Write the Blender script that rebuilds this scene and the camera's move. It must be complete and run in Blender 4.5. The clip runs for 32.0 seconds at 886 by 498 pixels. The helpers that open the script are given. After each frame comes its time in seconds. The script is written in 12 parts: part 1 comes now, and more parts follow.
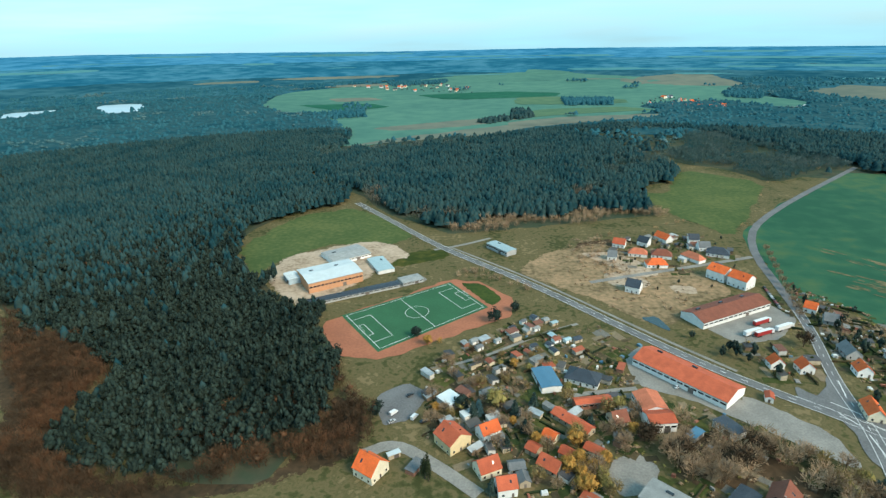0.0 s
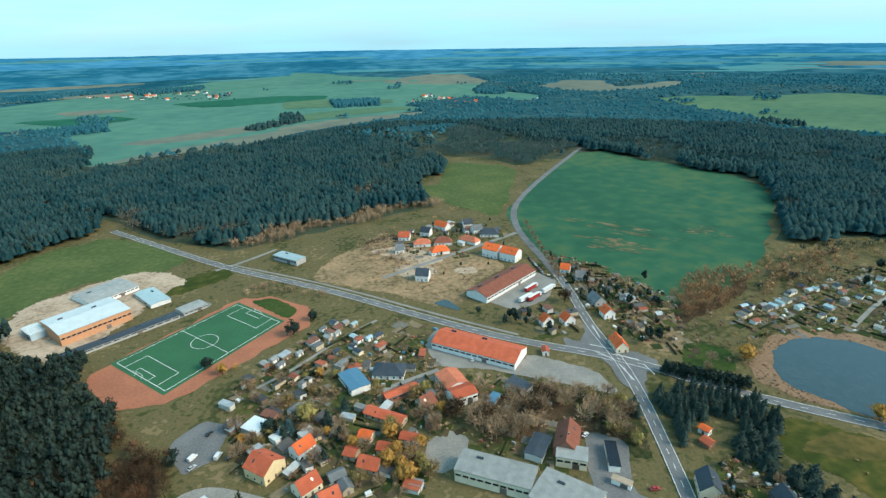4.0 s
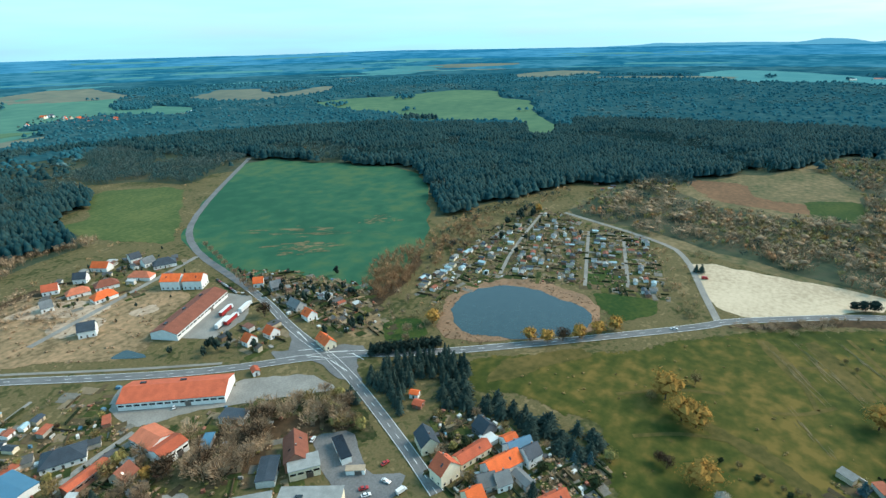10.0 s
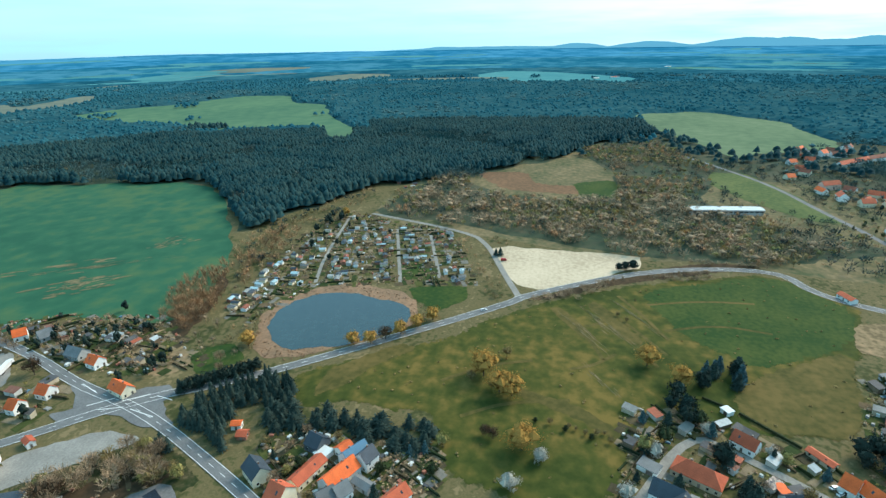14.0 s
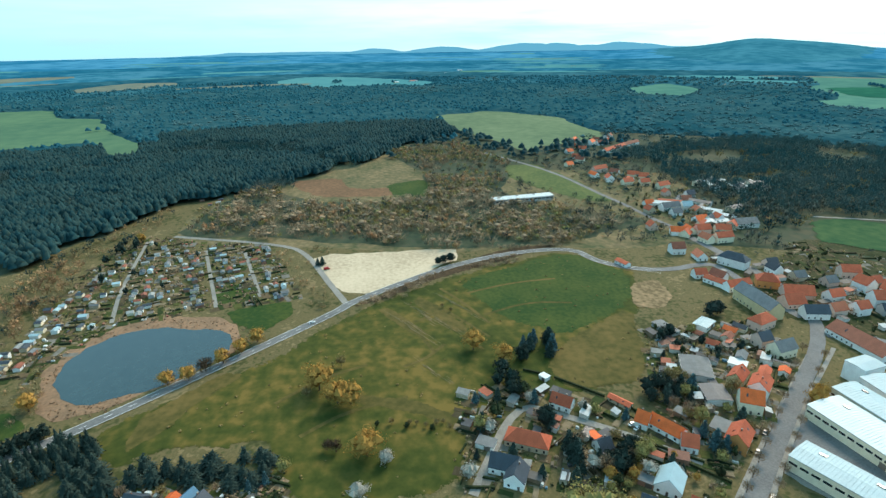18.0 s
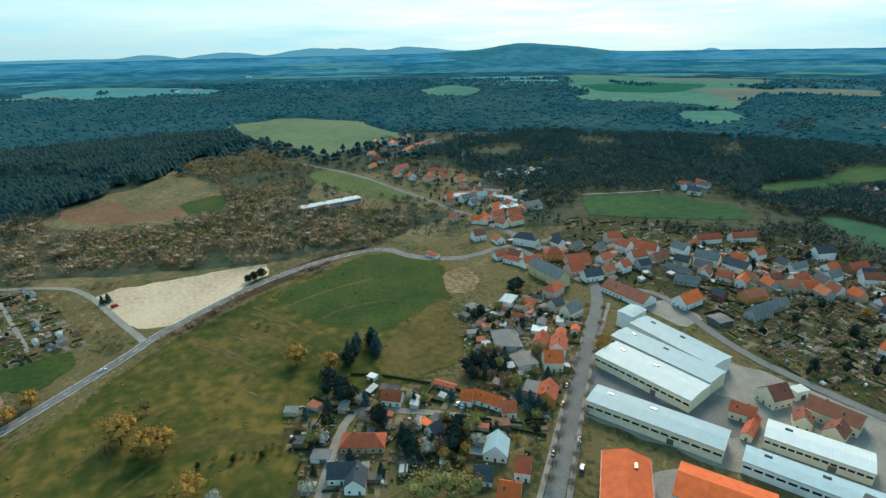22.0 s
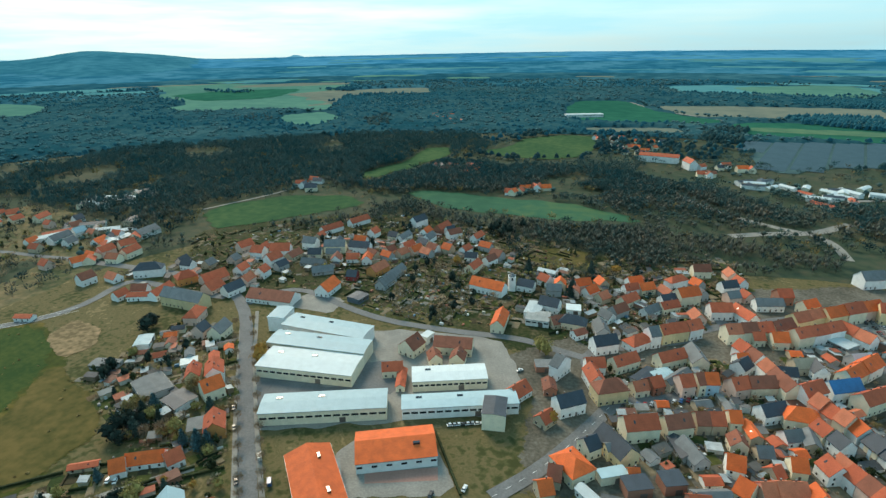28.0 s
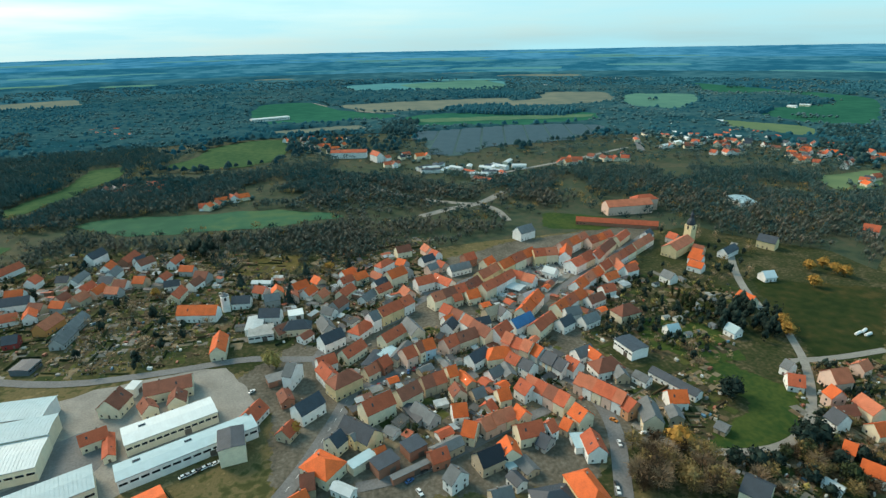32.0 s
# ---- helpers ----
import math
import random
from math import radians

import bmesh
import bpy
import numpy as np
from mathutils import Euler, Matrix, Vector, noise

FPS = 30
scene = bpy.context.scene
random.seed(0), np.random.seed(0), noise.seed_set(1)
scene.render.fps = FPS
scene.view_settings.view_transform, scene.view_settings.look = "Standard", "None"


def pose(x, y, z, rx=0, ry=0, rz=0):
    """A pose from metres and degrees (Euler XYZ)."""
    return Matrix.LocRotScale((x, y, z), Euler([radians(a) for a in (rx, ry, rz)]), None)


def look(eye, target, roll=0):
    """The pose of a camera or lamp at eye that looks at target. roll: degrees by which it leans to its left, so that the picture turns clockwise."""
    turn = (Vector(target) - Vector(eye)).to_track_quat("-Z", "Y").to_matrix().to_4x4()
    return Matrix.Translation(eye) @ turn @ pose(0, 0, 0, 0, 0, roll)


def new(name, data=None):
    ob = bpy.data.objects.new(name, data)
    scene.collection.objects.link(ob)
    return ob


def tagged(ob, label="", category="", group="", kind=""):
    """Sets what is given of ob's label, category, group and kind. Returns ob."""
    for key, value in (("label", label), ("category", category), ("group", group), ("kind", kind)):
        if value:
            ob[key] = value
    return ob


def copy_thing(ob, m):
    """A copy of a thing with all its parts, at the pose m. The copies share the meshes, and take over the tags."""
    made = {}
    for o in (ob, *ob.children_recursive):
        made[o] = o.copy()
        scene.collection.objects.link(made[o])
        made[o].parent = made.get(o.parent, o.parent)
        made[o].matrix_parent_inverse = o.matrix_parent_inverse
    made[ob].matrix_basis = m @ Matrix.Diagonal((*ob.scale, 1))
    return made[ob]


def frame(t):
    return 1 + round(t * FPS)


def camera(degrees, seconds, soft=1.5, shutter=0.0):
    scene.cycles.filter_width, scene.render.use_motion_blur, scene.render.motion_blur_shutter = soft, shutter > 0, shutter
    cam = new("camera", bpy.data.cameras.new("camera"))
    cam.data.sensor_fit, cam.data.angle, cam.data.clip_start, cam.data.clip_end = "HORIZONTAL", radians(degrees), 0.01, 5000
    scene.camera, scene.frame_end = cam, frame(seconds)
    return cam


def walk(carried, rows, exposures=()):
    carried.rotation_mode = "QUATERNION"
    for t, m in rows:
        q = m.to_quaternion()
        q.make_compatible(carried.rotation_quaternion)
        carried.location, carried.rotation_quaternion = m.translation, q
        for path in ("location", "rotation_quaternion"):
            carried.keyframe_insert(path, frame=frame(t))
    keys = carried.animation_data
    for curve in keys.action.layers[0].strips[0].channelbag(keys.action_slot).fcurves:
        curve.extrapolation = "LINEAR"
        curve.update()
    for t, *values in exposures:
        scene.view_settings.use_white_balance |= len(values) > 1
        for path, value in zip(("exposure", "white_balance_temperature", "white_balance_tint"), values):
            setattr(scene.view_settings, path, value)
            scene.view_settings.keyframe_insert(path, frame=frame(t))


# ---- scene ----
# camera and its way
cam = camera(78.89, 32.0, soft=1.4)
PATH = [
    (0.0, pose(-0.00, 0.00, 187.56, 68.900, 1.348, -0.520)),
    (0.5, pose(0.26, 0.13, 187.60, 68.835, 1.298, -3.261)),
    (1.0, pose(0.53, 0.29, 187.60, 68.777, 1.277, -5.943)),
    (1.5, pose(0.81, 0.48, 187.53, 68.739, 1.311, -8.771)),
    (2.0, pose(1.11, 0.69, 187.40, 68.715, 1.319, -11.733)),
    (2.5, pose(1.43, 0.83, 187.25, 68.650, 1.319, -14.873)),
    (3.0, pose(1.75, 0.93, 187.13, 68.631, 1.342, -17.938)),
    (3.5, pose(2.05, 0.96, 187.06, 68.632, 1.382, -20.975)),
    (5.5, pose(3.17, 0.63, 186.96, 68.570, 1.384, -32.812)),
    (6.0, pose(3.46, 0.57, 186.90, 68.540, 1.433, -35.708)),
    (6.5, pose(3.73, 0.50, 186.78, 68.529, 1.451, -38.512)),
    (7.0, pose(4.00, 0.42, 186.59, 68.532, 1.414, -41.179)),
    (7.5, pose(4.25, 0.28, 186.37, 68.566, 1.427, -43.884)),
    (8.0, pose(4.51, 0.08, 186.16, 68.584, 1.411, -46.763)),
    (8.5, pose(4.78, -0.17, 186.00, 68.566, 1.397, -49.735)),
    (9.0, pose(5.09, -0.46, 185.88, 68.541, 1.390, -52.639)),
    (9.5, pose(5.42, -0.74, 185.78, 68.537, 1.398, -55.457)),
    (10.0, pose(5.77, -1.00, 185.69, 68.552, 1.423, -58.003)),
    (10.5, pose(6.08, -1.26, 185.60, 68.567, 1.399, -60.641)),
    (11.0, pose(6.35, -1.52, 185.53, 68.543, 1.410, -63.489)),
    (11.5, pose(6.56, -1.76, 185.49, 68.531, 1.322, -66.350)),
    (12.0, pose(6.74, -1.97, 185.47, 68.502, 1.200, -68.753)),
    (12.5, pose(6.88, -2.18, 185.48, 68.524, 1.135, -71.095)),
    (13.0, pose(7.00, -2.38, 185.53, 68.492, 1.108, -73.465)),
    (13.5, pose(7.15, -2.57, 185.63, 68.476, 1.051, -76.098)),
    (14.0, pose(7.33, -2.74, 185.70, 68.445, 1.064, -78.797)),
    (14.5, pose(7.48, -2.91, 185.74, 68.427, 1.041, -81.432)),
    (16.5, pose(7.98, -3.65, 185.74, 68.530, 0.890, -91.381)),
    (17.0, pose(8.08, -3.86, 185.72, 68.563, 0.807, -93.903)),
    (17.5, pose(8.11, -4.10, 185.67, 68.622, 0.863, -96.373)),
    (18.0, pose(8.09, -4.38, 185.58, 68.633, 0.862, -98.710)),
    (18.5, pose(8.02, -4.71, 185.47, 68.642, 0.850, -101.050)),
    (19.0, pose(7.91, -5.08, 185.34, 68.653, 0.821, -103.547)),
    (19.5, pose(7.75, -5.46, 185.24, 68.668, 0.851, -106.342)),
    (20.0, pose(7.54, -5.89, 185.15, 68.681, 0.869, -109.001)),
    (20.5, pose(7.27, -6.35, 185.11, 68.708, 0.853, -111.534)),
    (21.0, pose(6.96, -6.83, 185.09, 68.764, 0.879, -114.050)),
    (21.5, pose(6.65, -7.29, 184.99, 68.785, 0.894, -116.645)),
    (22.0, pose(6.38, -7.74, 184.79, 68.796, 0.932, -119.336)),
    (22.5, pose(6.16, -8.18, 184.52, 68.813, 0.917, -122.331)),
    (23.0, pose(6.01, -8.57, 184.21, 68.837, 0.896, -125.523)),
    (23.5, pose(5.90, -8.91, 183.93, 68.832, 0.874, -128.819)),
    (24.0, pose(5.80, -9.16, 183.71, 68.846, 0.833, -132.437)),
    (24.5, pose(5.70, -9.37, 183.58, 68.858, 0.778, -135.844)),
    (25.0, pose(5.51, -9.50, 183.53, 68.875, 0.756, -139.056)),
    (25.5, pose(5.20, -9.55, 183.58, 68.922, 0.693, -141.989)),
    (27.5, pose(3.47, -9.47, 183.98, 68.963, 0.679, -155.309)),
    (28.0, pose(3.03, -9.61, 184.01, 68.958, 0.655, -158.780)),
    (28.5, pose(2.62, -9.90, 183.93, 68.940, 0.589, -162.351)),
    (29.0, pose(2.23, -10.26, 183.78, 68.955, 0.638, -166.034)),
    (29.5, pose(1.82, -10.58, 183.63, 68.934, 0.650, -169.931)),
    (30.0, pose(1.35, -10.80, 183.55, 68.932, 0.664, -174.164)),
    (30.5, pose(0.85, -10.93, 183.53, 68.931, 0.689, -178.492)),
    (31.0, pose(0.28, -10.99, 183.58, 68.905, 0.740, 177.248)),
    (31.5, pose(-0.32, -10.98, 183.68, 68.856, 0.767, 173.221)),
    (32.0, pose(-0.93, -10.97, 183.80, 68.822, 0.787, 169.537)),
]
EXPOSURES = [(0.0, 1.13, 6350, 8), (7.0, 1.18, 6080, 8), (13.0, 1.27, 6050, 8), (17.0, 1.35, 6250, 8), (19.0, 1.12, 6400, 8), (22.0, 0.88, 6450, 8), (25.0, 0.9, 6450, 8), (28.0, 0.96, 6650, 8), (30.0, 0.96, 6750, 8), (32.0, 0.95, 6800, 8)]
walk(cam, PATH, EXPOSURES)

# sky and sun
SUN_ELEVATION, SUN_ROTATION = radians(38), radians(132)
world = bpy.data.worlds.new("overcast_sky")
scene.world = world
world.use_nodes = True
wn = world.node_tree
sky = wn.nodes.new("ShaderNodeTexSky")
sky.sky_type, sky.sun_disc = "NISHITA", False
sky.sun_elevation, sky.sun_rotation = SUN_ELEVATION, SUN_ROTATION
sky.air_density, sky.dust_density, sky.ozone_density = 1.0, 1.2, 4.0
co = wn.nodes.new("ShaderNodeTexCoord")
stretch = wn.nodes.new("ShaderNodeMapping")
stretch.inputs["Scale"].default_value = (1.6, 1.6, 16.0)
veil = wn.nodes.new("ShaderNodeTexNoise")
veil.inputs["Scale"].default_value, veil.inputs["Detail"].default_value, veil.inputs["Roughness"].default_value = 1.7, 5.0, 0.55
thin = wn.nodes.new("ShaderNodeMapRange")
thin.inputs["From Min"].default_value, thin.inputs["From Max"].default_value = 0.36, 0.68
thin.inputs["To Min"].default_value, thin.inputs["To Max"].default_value = 0.6, 0.9
mix = wn.nodes.new("ShaderNodeMix")
mix.data_type = "RGBA"
mix.inputs["B"].default_value = (2.1, 4.25, 5.0, 1)
wn.links.new(co.outputs["Generated"], stretch.inputs["Vector"])
wn.links.new(stretch.outputs[0], veil.inputs["Vector"])
wn.links.new(veil.outputs["Fac"], thin.inputs["Value"])
wn.links.new(thin.outputs[0], mix.inputs["Factor"])
wn.links.new(sky.outputs[0], mix.inputs["A"])
wn.links.new(mix.outputs["Result"], wn.nodes["Background"].inputs["Color"])
wn.nodes["Background"].inputs["Strength"].default_value = 0.107
sun = new("sun", bpy.data.lights.new("sun", "SUN"))
sun.data.energy, sun.data.angle, sun.data.color = 2.0, radians(24), (1.0, 0.85, 0.64)
sun.matrix_world = look((1000 * math.sin(SUN_ROTATION), 1000 * math.cos(SUN_ROTATION), 1000 * math.tan(SUN_ELEVATION)), (0, 0, 0))


# materials
def mat(name, base, second=None, scale=0.2, fine=3.0, rough=0.9, metal=0.0, bump=0.3, spread=0.5, vary=0.0, island=0.0, spec=0.3, between=(), palette=(), glow=None):
    """A surface of two mixed colours with coarse stains, fine grain and relief, sizes in features per metre."""
    m = bpy.data.materials.new(name)
    m.use_nodes = True
    t = m.node_tree
    n, l = t.nodes, t.links
    p = n["Principled BSDF"]
    p.inputs["Roughness"].default_value, p.inputs["Metallic"].default_value = rough, metal
    p.inputs["Specular IOR Level"].default_value = spec
    second = second or tuple(c * 0.7 for c in base)
    co = n.new("ShaderNodeTexCoord")
    a, b = n.new("ShaderNodeTexNoise"), n.new("ShaderNodeTexNoise")
    for node, s, d in ((a, scale, 4.0), (b, fine, 3.0)):
        node.inputs["Scale"].default_value, node.inputs["Detail"].default_value = s, d
        l.new(co.outputs["Object"], node.inputs["Vector"])
    add = n.new("ShaderNodeMath")
    add.operation = "ADD"
    l.new(a.outputs["Fac"], add.inputs[0])
    l.new(b.outputs["Fac"], add.inputs[1])
    ramp = n.new("ShaderNodeValToRGB")
    ramp.color_ramp.elements[0].position, ramp.color_ramp.elements[1].position = 0.5 - 0.25 * spread, 0.5 + 0.25 * spread
    half = n.new("ShaderNodeMath")
    half.operation = "MULTIPLY"
    half.inputs[1].default_value = 0.5
    l.new(add.outputs[0], half.inputs[0])
    l.new(half.outputs[0], ramp.inputs[0])
    ramp.color_ramp.elements[0].color, ramp.color_ramp.elements[1].color = (*second, 1), (*base, 1)
    for i, c in enumerate(between):
        e = ramp.color_ramp.elements.new(0.5 + 0.25 * spread * (2 * (i + 1) / (len(between) + 1) - 1))
        e.color = (*c, 1)
    out = ramp.outputs["Color"]
    if palette:
        # one colour for each loose piece, stained by the noise
        pick = n.new("ShaderNodeValToRGB")
        pick.color_ramp.interpolation = "CONSTANT"
        pick.color_ramp.elements[0].color = (*palette[0], 1)
        pick.color_ramp.elements[1].position, pick.color_ramp.elements[1].color = 1.0, (*palette[-1], 1)
        for i, c in enumerate(palette[1:]):
            e = pick.color_ramp.elements.new((i + 1) / len(palette))
            e.color = (*c, 1)
        l.new(n.new("ShaderNodeNewGeometry").outputs["Random Per Island"], pick.inputs[0])
        stain = n.new("ShaderNodeMix")
        stain.data_type, stain.blend_type = "RGBA", "MULTIPLY"
        stain.inputs["Factor"].default_value = 1.0
        l.new(pick.outputs["Color"], stain.inputs["A"])
        l.new(out, stain.inputs["B"])
        out = stain.outputs["Result"]
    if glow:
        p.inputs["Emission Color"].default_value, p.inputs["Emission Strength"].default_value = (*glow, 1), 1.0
    if vary or island:
        if vary:
            rnd = n.new("ShaderNodeObjectInfo").outputs["Random"]
        else:
            rnd = n.new("ShaderNodeNewGeometry").outputs["Random Per Island"]
        mr = n.new("ShaderNodeMapRange")
        k = vary or island
        mr.inputs["To Min"].default_value, mr.inputs["To Max"].default_value = 1 - k, 1 + k
        l.new(rnd, mr.inputs["Value"])
        hsv = n.new("ShaderNodeHueSaturation")
        l.new(mr.outputs[0], hsv.inputs["Value"])
        l.new(out, hsv.inputs["Color"])
        out = hsv.outputs["Color"]
    l.new(out, p.inputs["Base Color"])
    if bump:
        bp = n.new("ShaderNodeBump")
        bp.inputs["Strength"].default_value, bp.inputs["Distance"].default_value = bump, 0.3
        l.new(b.outputs["Fac"], bp.inputs["Height"])
        l.new(bp.outputs[0], p.inputs["Normal"])
    return m


